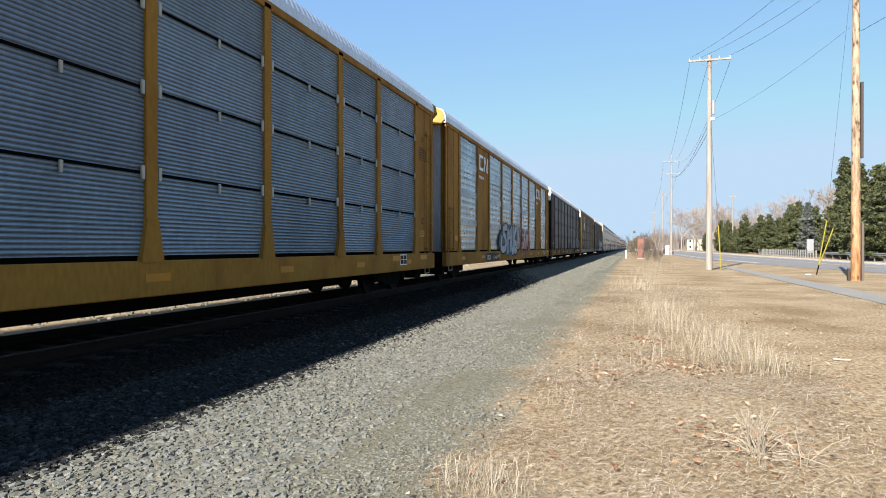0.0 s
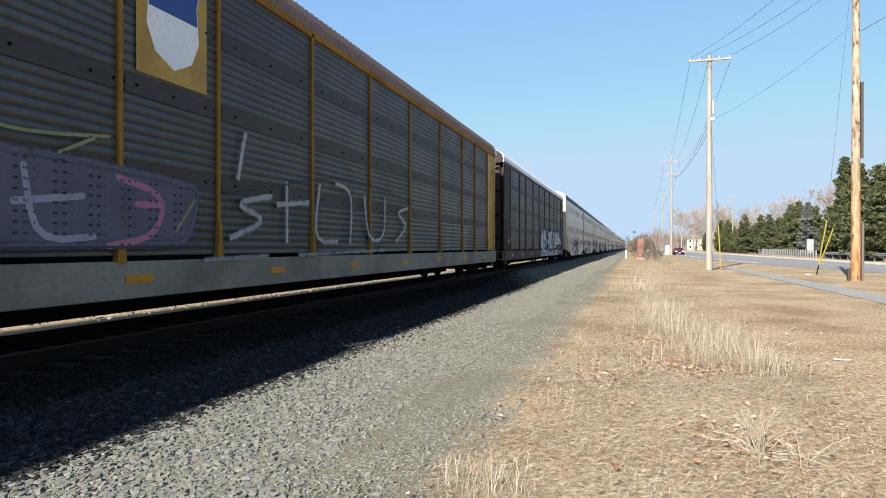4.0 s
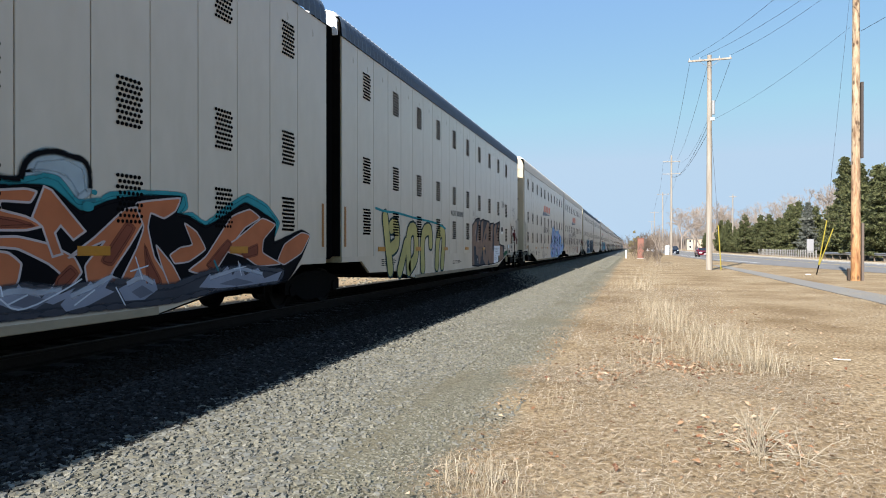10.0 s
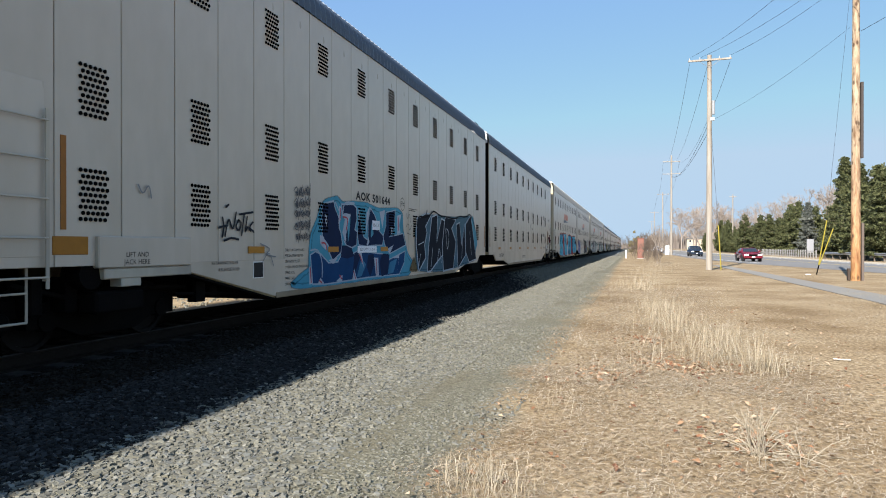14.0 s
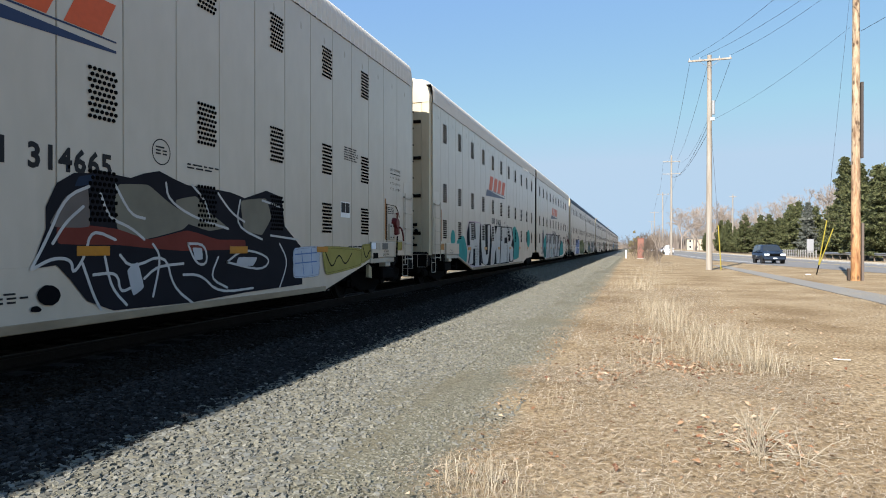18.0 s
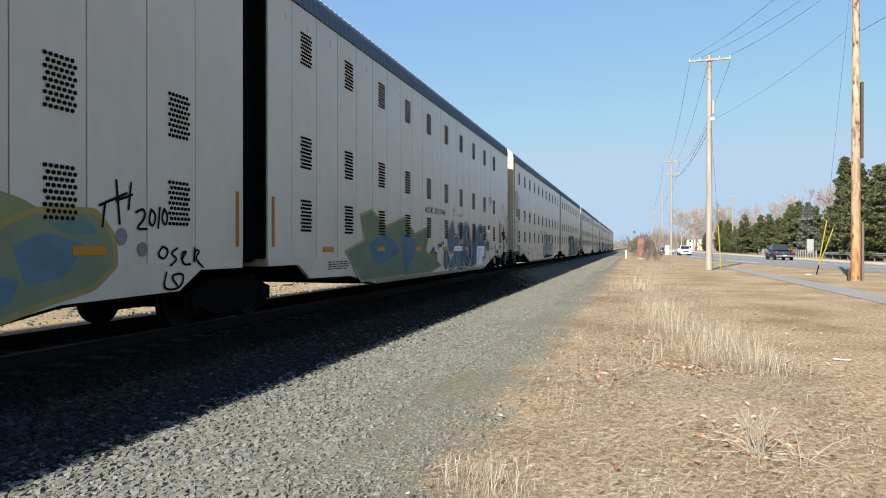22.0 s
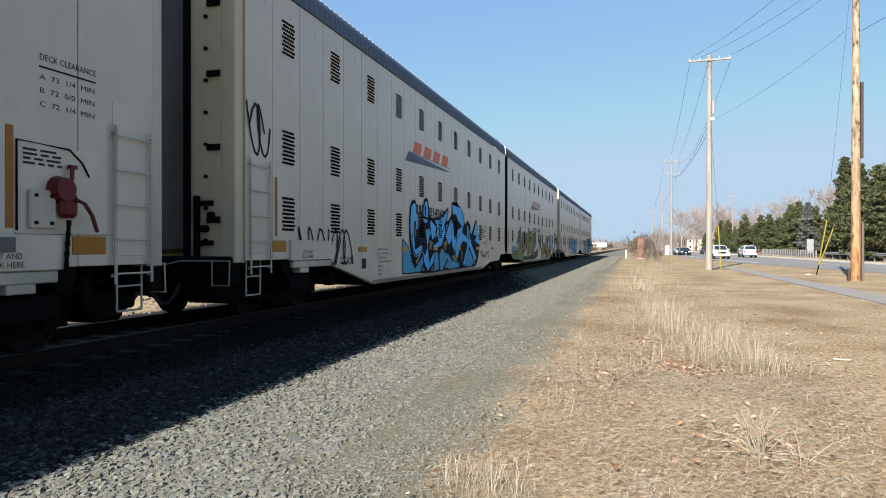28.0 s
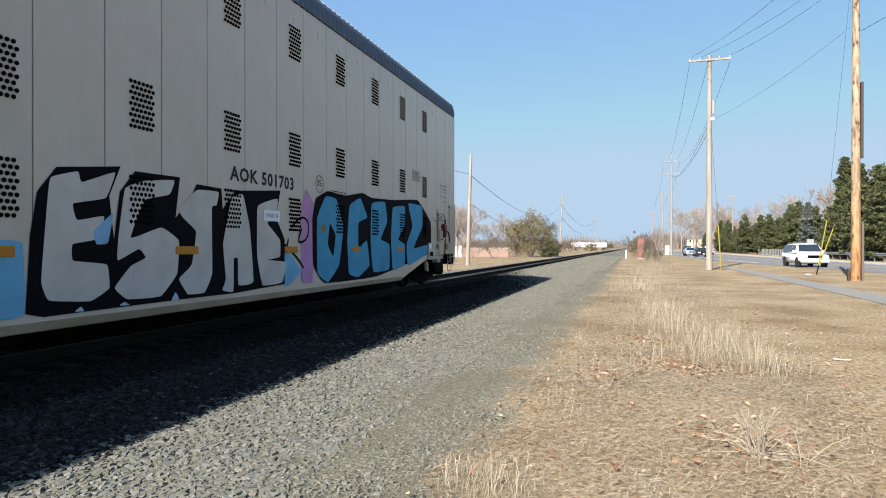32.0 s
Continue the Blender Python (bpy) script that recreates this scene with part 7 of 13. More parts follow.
art.lines((0.004,0.004,0.005), 0.03, [(13.7,1.4),(14.2,1.55),(14.42,1.7),(14.57,1.51),(15.11,1.39),(14.57,1.26),(14.27,1.07)], [(14.88,1.66),(15.19,1.29),(14.95,1.66),(15.27,1.61)])
art = Art(CARS['P0R'])
art.field((0.33,0.28,0.235), [(8.01,2.04),(8.73,1.89),(8.84,0.96),(8.36,0.54),(7.87,0.47),(8.06,0.97)], edge=(((0.035,0.022,0.018),0.05),))
art.field((0.33,0.28,0.235), [(9.23,1.98),(10.33,2.09),(10.73,1.77),(10.33,0.99),(11.22,0.57),(9.58,0.45),(9.29,0.74),(9.76,1.28),(9.29,1.6)], edge=(((0.035,0.022,0.018),0.05),))
art.field((0.33,0.28,0.235), [(10.73,1.86),(11.58,1.92),(11.89,1.56),(11.22,1.4),(11.43,0.82),(12.16,0.66),(11.58,0.43),(10.73,0.56)], edge=(((0.035,0.022,0.018),0.05),))
art.field((0.33,0.28,0.235), [(12.16,1.73),(13.21,1.63),(13.53,1.03),(12.61,0.71),(13.12,0.5),(11.97,0.47)], edge=(((0.035,0.022,0.018),0.045),))
art = Art(CARS['P1F'])
art.field((0.03,0.09,0.16), [(1.8,1.21),(2.12,1.57),(2.57,1.69),(2.78,1.96),(3.23,2.28),(3.88,2.32),(4.26,2.15),(4.86,2.4),(5.32,2.42),(5.56,2.24),(6.17,2.33),(7.14,2.35),(7.74,2.05),(7.84,1.68),(8.77,1.38),(8.72,0.54),(7.09,0.46),(5.18,0.46),(3.72,0.72),(2.78,1.0),(1.8,1.0)], edge=(((0.05,0.22,0.27),0.12),))
art.field((0.27,0.24,0.55), [(2.57,1.56),(3.29,2.26),(3.72,2.21),(3.8,2.0),(3.54,1.84),(3.36,1.66),(3.13,1.18),(3.72,0.84),(4.27,1.1),(4.06,1.32),(4.2,2.0),(4.89,2.2),(4.58,1.71),(4.66,1.02),(4.27,0.71),(3.72,0.72),(3.23,0.83),(2.88,1.04),(2.78,1.37)], edge=(((0.004,0.004,0.005),0.12),((0.45,0.48,0.55),0.07)), soft=0)
art.field((0.09,0.09,0.1), [(3.23,2.13),(3.62,2.11),(3.54,1.91),(3.23,1.8)])
art.field((0.05,0.2,0.24), [(3.42,1.14),(3.72,1.05),(4.04,1.14),(3.72,0.95)])
art.field((0.27,0.24,0.55), [(4.49,1.63),(5.05,1.86),(4.95,2.21),(5.26,2.37),(5.52,2.07),(6.3,2.29),(6.92,2.28),(7.14,2.06),(6.88,1.82),(6.3,1.33),(5.92,0.96),(5.56,1.26),(5.21,1.4),(5.05,0.53),(4.48,0.54),(4.42,1.02)], edge=(((0.004,0.004,0.005),0.12),((0.45,0.48,0.55),0.07)), soft=0)
art.field((0.27,0.24,0.55), [(5.92,1.26),(6.11,1.43),(6.71,1.35),(6.5,1.08),(6.92,0.97),(6.58,0.76),(7.09,1.73),(7.43,1.51),(7.84,1.51),(7.69,1.07),(6.92,0.5),(5.56,0.49),(5.83,0.87)], edge=(((0.004,0.004,0.005),0.1),((0.45,0.48,0.55),0.06)), soft=0)
art.field((0.09,0.09,0.1), [(5.21,1.89),(5.97,1.98),(5.88,1.47),(5.21,1.5)])
art.field((0.09,0.09,0.1), [(6.2,1.95),(7.03,2.04),(6.83,1.61),(6.3,1.51)])
art.bubble((0.45,0.48,0.55), 0.08, (0.004,0.004,0.005), 0.03, [(5.02,0.52),(5.05,0.97),(5.3,1.11),(5.64,0.83),(5.79,0.49)])
art.lines((0.3,0.4,0.5), 0.03, [(2.06,1.18),(2.13,1.0),(2.21,1.24),(2.26,1.02)], [(2.36,1.02),(2.4,1.24),(2.48,1.05),(2.5,1.27)], [(2.12,1.0),(2.25,1.0)])
art = Art(CARS['P1F'])
art.field((0.3,0.36,0.38), [(14.79,1.93),(14.88,2.1),(15.24,2.18),(15.5,2.09),(15.55,1.81),(15.4,1.72),(15.24,1.93),(14.98,1.95)], fuzz=0.12)
art.field((0.03,0.2,0.22), [(14.25,1.82),(14.78,1.87),(14.98,1.94),(15.16,1.92),(15.4,1.68),(15.71,1.74),(15.84,1.81),(16.39,1.88),(17.16,1.91),(17.19,1.74),(17.03,1.62),(17.3,1.65),(17.58,1.52),(18.09,1.8),(18.62,2.03),(19.16,1.89),(19.57,1.61),(19.36,1.32),(18.54,1.45),(17.68,1.36),(16.78,1.52),(15.53,1.5),(14.98,1.77),(14.25,1.74)], fuzz=0.08)
art.field((0.004,0.004,0.005), [(14.25,1.74),(14.5,1.78),(14.93,1.82),(15.07,1.81),(15.44,1.56),(15.81,1.71),(16.25,1.81),(17.1,1.87),(16.94,1.63),(17.21,1.61),(17.58,1.47),(18.09,1.67),(18.56,1.9),(19.46,1.62),(19.36,1.25),(20.33,1.51),(20.66,1.42),(20.33,1.01),(19.86,0.6),(18.09,0.57),(16.94,0.47),(15.53,0.49),(14.5,0.49),(14.25,0.51)], fuzz=0.06)
art.field((0.38,0.125,0.055), [(14.25,1.71),(14.78,1.78),(14.9,1.76),(14.83,1.64),(14.5,1.64),(14.5,1.55),(14.78,1.5),(14.98,1.41),(14.78,1.36),(14.25,1.35)], edge=(((0.4,0.34,0.32),0.025),))
art.field((0.38,0.125,0.055), [(14.25,1.28),(14.68,1.3),(15.03,1.23),(15.36,1.08),(15.46,0.91),(15.24,0.71),(14.92,0.55),(14.78,0.55),(15.08,0.77),(15.19,0.9),(15.03,1.02),(14.68,1.18),(14.25,1.2)], edge=(((0.4,0.34,0.32),0.025),))
art.field((0.38,0.125,0.055), [(14.25,1.18),(14.59,1.14),(14.73,1.03),(14.68,0.81),(14.25,0.74)], edge=(((0.4,0.34,0.32),0.025),))
art.field((0.38,0.125,0.055), [(14.84,1.49),(14.98,1.82),(15.07,1.79),(15.5,1.37),(15.34,1.27),(15.18,1.42),(15.11,1.34),(15.2,1.12),(15.08,1.09),(14.96,1.4)], edge=(((0.4,0.34,0.32),0.025),), soft=0)
art.field((0.38,0.125,0.055), [(15.24,1.06),(15.62,1.3),(16.07,1.65),(16.32,1.69),(16.38,1.5),(16.17,1.23),(15.84,0.86),(16.05,0.79),(15.56,0.64),(15.48,0.99),(15.8,1.28)], edge=(((0.4,0.34,0.32),0.025),))
art.field((0.38,0.125,0.055), [(16.23,1.74),(17.08,1.86),(16.96,1.67),(16.74,1.56),(16.5,1.63),(16.45,1.44),(16.56,1.07),(16.88,0.72),(16.48,0.52),(16.03,0.5),(15.95,0.71),(16.26,1.17),(16.39,1.44)], edge=(((0.4,0.34,0.32),0.025),))
art.field((0.38,0.125,0.055), [(17.12,1.53),(17.39,1.41),(17.6,1.16),(17.22,0.99),(16.94,0.97),(16.84,1.09),(17.05,1.19),(17.31,1.22)], edge=(((0.4,0.34,0.32),0.022),))
art.field((0.38,0.125,0.055), [(16.58,1.24),(16.91,0.95),(17.13,0.64),(17.2,0.52),(16.93,0.52),(16.7,0.94)], edge=(((0.4,0.34,0.32),0.022),))
art.field((0.38,0.125,0.055), [(17.19,0.87),(17.58,1.05),(18.2,1.67),(18.68,1.8),(18.99,1.67),(18.54,1.5),(18.2,1.23),(17.88,0.91),(17.65,0.78)], edge=(((0.4,0.34,0.32),0.025),))
art.field((0.38,0.125,0.055), [(17.88,1.16),(18.31,1.31),(19.03,1.68),(19.46,1.58),(19.06,1.32),(19.03,1.1),(19.64,0.9),(18.9,0.88),(18.54,1.04)], edge=(((0.4,0.34,0.32),0.022),))
art.field((0.38,0.125,0.055), [(19.49,0.96),(19.72,1.25),(20.33,1.47),(20.66,1.42),(20.33,1.08),(19.71,0.88)], edge=(((0.4,0.34,0.32),0.022),))
art.field((0.17,0.052,0.03), [(14.25,1.5),(14.68,1.46),(14.88,1.41),(14.25,1.37)], fuzz=0.04)
art.field((0.17,0.052,0.03), [(15.13,0.86),(15.3,0.99),(15.4,0.9),(15.08,0.65)], fuzz=0.05)
art.field((0.17,0.052,0.03), [(15.71,1.03),(16.1,1.49),(16.24,1.43),(15.87,0.98)], fuzz=0.05)
art.field((0.17,0.052,0.03), [(16.39,1.23),(16.5,1.01),(16.7,0.73),(16.46,0.66)], fuzz=0.05)
art.field((0.17,0.052,0.03), [(17.58,0.93),(18.09,1.31),(18.2,1.24),(17.77,0.86)], fuzz=0.04)
art.field((0.17,0.052,0.03), [(18.42,1.11),(18.9,1.25),(18.9,1.07),(18.54,1.02)], fuzz=0.04)
art.field((0.05,0.05,0.057), [(14.25,0.76),(14.78,0.8),(15.13,0.74),(15.53,0.77),(16.1,0.79),(16.46,0.68),(16.94,0.68),(17.67,0.85),(18.54,0.89),(19.71,0.78),(19.57,0.61),(17.88,0.59),(16.94,0.48),(15.53,0.5),(14.5,0.51),(14.25,0.52)], fuzz=0.12)
art.field((0.22,0.23,0.27), [(14.41,0.68),(14.55,0.78),(14.64,0.74),(14.69,0.83),(14.78,0.71),(14.87,0.77),(14.95,0.66),(14.83,0.61),(14.64,0.57)], soft=0)
art.field((0.22,0.23,0.27), [(14.92,0.64),(15.07,0.78),(15.16,0.69),(15.36,0.75),(15.24,0.64),(15.08,0.59)], soft=0)
art.field((0.22,0.23,0.27), [(15.17,0.58),(15.3,0.7),(15.41,0.65),(15.56,0.81),(15.65,0.74),(15.91,0.91),(15.77,0.72),(15.91,0.67),(15.53,0.54),(15.24,0.5)], soft=0)
art.field((0.22,0.23,0.27), [(15.97,0.7),(16.17,0.77),(16.3,0.96),(16.43,0.73),(16.56,0.79),(16.62,0.65),(16.39,0.54),(16.07,0.55)], soft=0)
art.field((0.22,0.23,0.27), [(17.43,0.63),(17.67,0.81),(17.79,0.73),(18.09,0.91),(18.22,0.76),(18.4,0.96),(18.54,0.75),(18.9,0.86),(19.09,0.68),(19.64,0.78),(19.5,0.62),(18.54,0.59),(17.88,0.59)], soft=0)
art.field((0.12,0.125,0.15), [(14.59,0.63),(14.78,0.72),(15.03,0.64),(14.87,0.56)], soft=0)
art.field((0.12,0.125,0.15), [(16.17,0.65),(16.35,0.72),(16.54,0.62),(16.32,0.56)], soft=0)
art.field((0.12,0.125,0.15), [(17.88,0.65),(18.31,0.72),(18.78,0.63),(18.31,0.6)], soft=0)
art.haze((0.42,0.44,0.48), 0.09, 0.7, [(14.41,0.73),(14.68,0.77),(14.92,0.72),(15.19,0.74)], [(15.3,0.66),(15.59,0.75),(15.87,0.85)], [(16.1,0.75),(16.35,0.84),(16.54,0.74)], [(17.67,0.75),(18.14,0.83),(18.42,0.87),(19.03,0.76)])
art.lines((0.5,0.52,0.55), 0.018, [(16.24,1.07),(16.35,0.8)], [(16.16,0.9),(16.45,0.96)], [(18.36,0.97),(18.44,0.76)], [(18.25,0.86),(18.56,0.89)], [(14.5,0.81),(14.52,0.72)], [(14.57,0.63),(14.78,0.71)], [(15.35,0.56),(15.62,0.71)], [(14.5,0.69),(14.68,0.53),(15.24,0.74),(15.44,0.84)], [(15.93,0.72),(16.07,0.5)])
art.lines((0.03,0.13,0.15), 0.04, [(15.47,1.69),(15.62,1.72)], [(17.77,0.99),(17.86,0.86)])
art.haze((0.004,0.004,0.005), 0.09, 1.0, [(14.71,1.87),(14.76,2.04),(14.88,2.15),(15.13,2.21),(15.3,2.17),(15.47,2.17),(15.56,2.06),(15.56,1.85)], [(14.42,1.88),(14.59,1.86),(14.71,1.87)])
art.field((0.03,0.2,0.22), [(15.61,1.65),(15.6,1.61),(15.55,1.59),(15.5,1.59),(15.46,1.6),(15.45,1.64),(15.46,1.67),(15.5,1.7),(15.55,1.7),(15.6,1.68)])
art.field((0.03,0.2,0.22), [(15.66,1.81),(15.65,1.79),(15.63,1.78),(15.61,1.78),(15.58,1.79),(15.58,1.81),(15.58,1.83),(15.61,1.84),(15.63,1.84),(15.65,1.83)])
art = Art(CARS['P1R'])
art.bubble((0.4,0.34,0.13), 0.34, (0.02,0.04,0.04), 0.06, [(2.43,1.92),(2.79,0.62)], [(2.85,1.7),(3.22,1.82),(3.28,1.28),(2.91,1.17)], [(3.45,0.57),(3.95,1.28)], [(4.16,0.57),(4.09,1.64),(4.75,1.75),(4.82,0.92),(4.3,0.66)], [(5.37,0.59),(5.29,1.6),(6.08,1.79),(6.12,1.29)], [(6.75,0.62),(6.84,1.64),(7.62,1.73),(7.32,0.63)])
art.lines((0.03,0.2,0.22), 0.06, [(1.82,2.12),(2.37,2.07),(3.28,2.09),(4.48,2.01),(6.75,1.95),(7.72,1.8)])
art = Art(CARS['P1R'])
art.field((0.055,0.055,0.06), [(11.34,2.05),(11.59,2.12),(11.87,2.27),(12.5,2.36),(12.62,2.25),(13.27,2.34),(13.48,2.3),(14.3,2.3),(14.48,2.19),(15.18,2.26),(15.4,2.19),(16.55,2.37),(16.61,2.22),(16.41,1.69),(16.55,1.32),(17.62,1.25),(17.42,0.67),(16.12,0.52),(14.76,0.47),(13.26,0.48),(12.33,0.45),(11.59,0.48),(11.34,0.5)], edge=(((0.004,0.004,0.005),0.05),), soft=0)
art.field((0.235,0.15,0.105), [(11.34,1.99),(11.87,2.19),(12.08,2.18),(11.97,1.76),(11.93,1.53),(12.02,1.36),(12.46,2.25),(12.62,2.18),(12.62,1.86),(12.65,1.28),(12.59,0.55),(12.4,0.51),(12.33,0.85),(12.0,0.89),(11.92,1.22),(11.59,1.26),(11.64,0.8),(11.68,0.52),(11.34,0.5)])
art.field((0.235,0.15,0.105), [(12.85,2.19),(13.2,2.28),(13.17,1.86),(12.98,1.28),(13.34,1.77),(13.95,2.24),(14.3,2.21),(14.39,1.84),(14.14,1.35),(14.08,0.43),(13.55,0.51),(13.14,0.71),(13.06,1.23),(12.71,0.53),(12.65,1.23),(12.74,1.77)], soft=0)
art.field((0.055,0.055,0.06), [(13.32,1.25),(13.56,1.27),(13.72,0.86),(13.45,1.01)])
art.field((0.055,0.055,0.06), [(13.47,1.56),(13.65,1.76),(13.8,1.77),(13.71,1.57),(13.5,1.47)])
art.field((0.235,0.15,0.105), [(14.28,1.76),(14.67,2.16),(15.14,2.22),(14.99,1.63),(14.97,1.04),(15.42,1.03),(15.31,0.5),(14.38,0.5),(14.1,0.7),(14.15,1.46)])
art.field((0.235,0.15,0.105), [(15.29,2.02),(15.63,2.22),(15.89,2.19),(15.58,1.58),(16.23,2.17),(16.49,2.29),(16.28,1.61),(16.41,1.31),(17.29,1.21),(17.42,0.69),(16.66,0.57),(15.4,0.56),(15.31,1.04)], soft=0)
art.lines((0.46,0.4,0.36), 0.03, [(11.68,1.65),(11.87,1.79),(11.97,1.94)], [(12.33,1.98),(12.28,1.6),(12.3,1.41)], [(14.77,1.87),(14.67,1.24),(14.65,0.99)], [(12.12,0.77),(12.28,0.58)])
lettering(CARS['P1R'], 'LD LMT 111200', 12.21, 1.14, 0.08, width=0.88, x=HALF + 0.018)
lettering(CARS['P1R'], 'EXCEEDS', 11.99, 2.38, 0.09, width=0.26, x=HALF + 0.018)
art.field((0.03,0.09,0.05), [(16.52,0.65),(16.44,0.61),(16.24,0.58),(16.0,0.6),(15.82,0.64),(15.75,0.69),(15.82,0.74),(16.0,0.76),(16.24,0.75),(16.44,0.71)])
art.field((0.03,0.09,0.05), [(17.42,0.69),(17.67,1.01),(19.07,1.08),(19.17,1.0),(18.28,0.87)])
art = Art(CARS['P2F'])
art.field((0.2,0.34,0.58), [(12.87,2.33),(13.11,2.64),(13.67,2.76),(14.11,2.57),(14.28,2.77),(14.54,2.57),(14.11,2.23),(13.33,2.09),(12.77,1.95)], fuzz=0.14)
art.field((0.2,0.34,0.58), [(15.19,2.59),(15.59,2.47),(16.46,2.41),(17.05,2.73),(17.56,2.35),(18.39,2.21),(19.15,2.04),(19.31,1.47),(18.25,1.56),(17.18,2.0),(16.01,2.03)], fuzz=0.14)
art.field((0.2,0.34,0.58), [(11.95,0.76),(12.25,0.88),(12.77,0.9),(12.9,0.69),(13.55,0.59),(13.63,0.44),(12.57,0.47),(12.25,0.62)], fuzz=0.14)
art.field((0.34,0.47,0.6), [(11.56,1.32),(12.07,1.4),(12.63,1.74),(13.18,2.12),(15.0,2.46),(16.01,2.24),(17.7,2.07),(18.54,1.56),(20.5,1.38),(20.87,2.01),(21.26,1.21),(20.15,0.83),(17.97,0.58),(17.05,0.47),(13.79,0.47),(12.83,0.9),(12.13,1.04)], fuzz=0.14)
art.field((0.33,0.37,0.56), [(13.13,2.62),(13.56,2.57),(13.75,2.38),(13.67,1.97),(13.33,1.77),(12.9,1.62),(12.9,1.51),(13.26,1.38),(13.87,1.35),(13.99,1.13),(13.33,1.1),(12.57,1.3),(12.1,1.41),(12.31,1.66),(12.77,1.82),(13.15,2.05),(13.26,2.27),(13.26,2.48)], edge=(((0.02,0.03,0.09),0.045),), soft=0)
art.field((0.02,0.03,0.09), [(13.56,2.56),(13.77,2.38),(13.71,2.01),(13.62,1.99),(13.65,2.37)])
art.field((0.02,0.03,0.09), [(12.67,1.24),(13.33,1.17),(12.94,0.91)])
art.field((0.33,0.37,0.56), [(12.94,1.0),(13.26,1.06),(13.63,0.99),(13.95,1.13),(14.37,0.94),(14.54,0.48),(13.83,0.47),(13.71,0.69),(13.48,0.83),(13.11,0.82),(12.9,0.79)], edge=(((0.02,0.03,0.09),0.04),))
art.field((0.1,0.13,0.2), [(12.9,0.83),(13.4,0.86),(13.72,0.69),(13.72,0.48),(13.42,0.67),(12.98,0.68)], edge=(((0.02,0.03,0.09),0.03),))
art.field((0.1,0.13,0.2), [(14.37,0.94),(14.5,0.74),(14.5,0.49),(14.32,0.48)])
art.field((0.33,0.37,0.56), [(14.03,2.33),(14.86,2.62),(14.81,2.36),(14.45,2.06),(13.71,1.79),(13.63,1.57),(14.03,1.43),(14.45,1.4),(14.81,1.09),(14.9,0.65),(14.72,0.5),(14.45,0.86),(14.03,1.24),(13.48,1.49),(13.33,1.67),(13.71,1.94)], edge=(((0.02,0.03,0.09),0.045),), soft=0)
art.field((0.1,0.12,0.18), [(14.54,2.32),(14.84,2.58),(14.77,2.3),(14.45,2.04),(14.32,2.01)])
art.field((0.02,0.03,0.09), [(12.87,1.62),(13.26,1.81),(13.29,1.7),(12.97,1.53)])
art.field((0.33,0.37,0.56), [(15.05,2.5),(15.39,2.2),(15.9,1.94),(15.9,1.51),(15.39,1.21),(15.09,0.84),(14.9,0.53),(14.86,1.09),(14.5,1.4),(14.45,1.55),(14.72,1.68),(14.72,1.88),(14.91,2.17)], edge=(((0.02,0.03,0.09),0.05),))
art.field((0.02,0.03,0.09), [(15.09,2.08),(15.47,1.87),(15.41,1.7),(15.14,1.47),(14.81,1.58),(14.81,1.8)])
art.field((0.25,0.45,0.46), [(15.09,1.9),(15.27,1.8),(15.11,1.61),(14.95,1.73)])
art.field((0.16,0.2,0.3), [(14.72,1.48),(15.0,1.41),(15.59,1.5),(15.19,1.37),(14.81,1.39)])
art.field((0.33,0.37,0.56), [(16.4,2.36),(16.69,2.15),(17.05,2.12),(17.08,2.36),(17.2,2.49),(17.67,2.26),(17.8,1.93),(17.23,1.54),(17.97,1.4),(18.32,1.11),(18.11,0.77),(17.43,0.45),(16.81,0.62),(16.57,0.98),(16.01,1.34),(16.46,1.39),(17.05,1.35),(17.05,1.62),(16.57,1.61),(16.34,1.87)], edge=(((0.02,0.03,0.09),0.05),))
art.field((0.02,0.03,0.09), [(16.46,1.88),(17.12,1.97),(17.18,1.81),(16.81,1.65),(16.46,1.69)])
art.field((0.3,0.36,0.52), [(16.63,1.81),(17.05,1.88),(16.75,1.73)])
art.field((0.02,0.03,0.09), [(15.96,1.47),(16.57,1.45),(16.81,1.21),(16.29,1.34)])
art.field((0.02,0.03,0.09), [(17.05,2.45),(17.28,2.49),(17.24,2.33),(17.1,2.27)])
art.field((0.33,0.46,0.5), [(15.29,0.51),(15.44,0.79),(15.74,0.89),(16.12,0.82),(16.57,0.54)], edge=(((0.02,0.03,0.09),0.05),))
art.field((0.1,0.12,0.18), [(15.44,0.92),(15.59,1.04),(16.12,1.06),(16.57,0.9),(16.93,0.55),(16.63,0.53),(16.23,0.81),(15.8,0.89)])
art.field((0.3,0.4,0.6), [(18.25,1.51),(19.31,1.24),(20.69,1.44),(21.26,1.21),(20.15,0.88),(18.25,1.06)])
art.field((0.1,0.12,0.18), [(18.84,1.44),(19.15,1.47),(19.8,1.27),(19.23,1.22)])
art.lines((0.02,0.03,0.09), 0.035, [(12.1,1.41),(12.63,1.2),(12.9,0.89)], [(16.01,1.34),(16.69,0.94),(17.43,0.83),(18.11,1.06)], [(17.43,1.3),(17.7,1.16),(18.32,1.11)], [(18.25,1.56),(19.31,1.24),(20.69,1.44)], [(14.11,1.28),(14.45,1.21),(14.81,0.85)], [(17.7,1.55),(18.11,1.36)], [(13.18,1.84),(13.04,1.66),(13.33,1.45)], [(14.54,1.32),(15.0,1.01)])
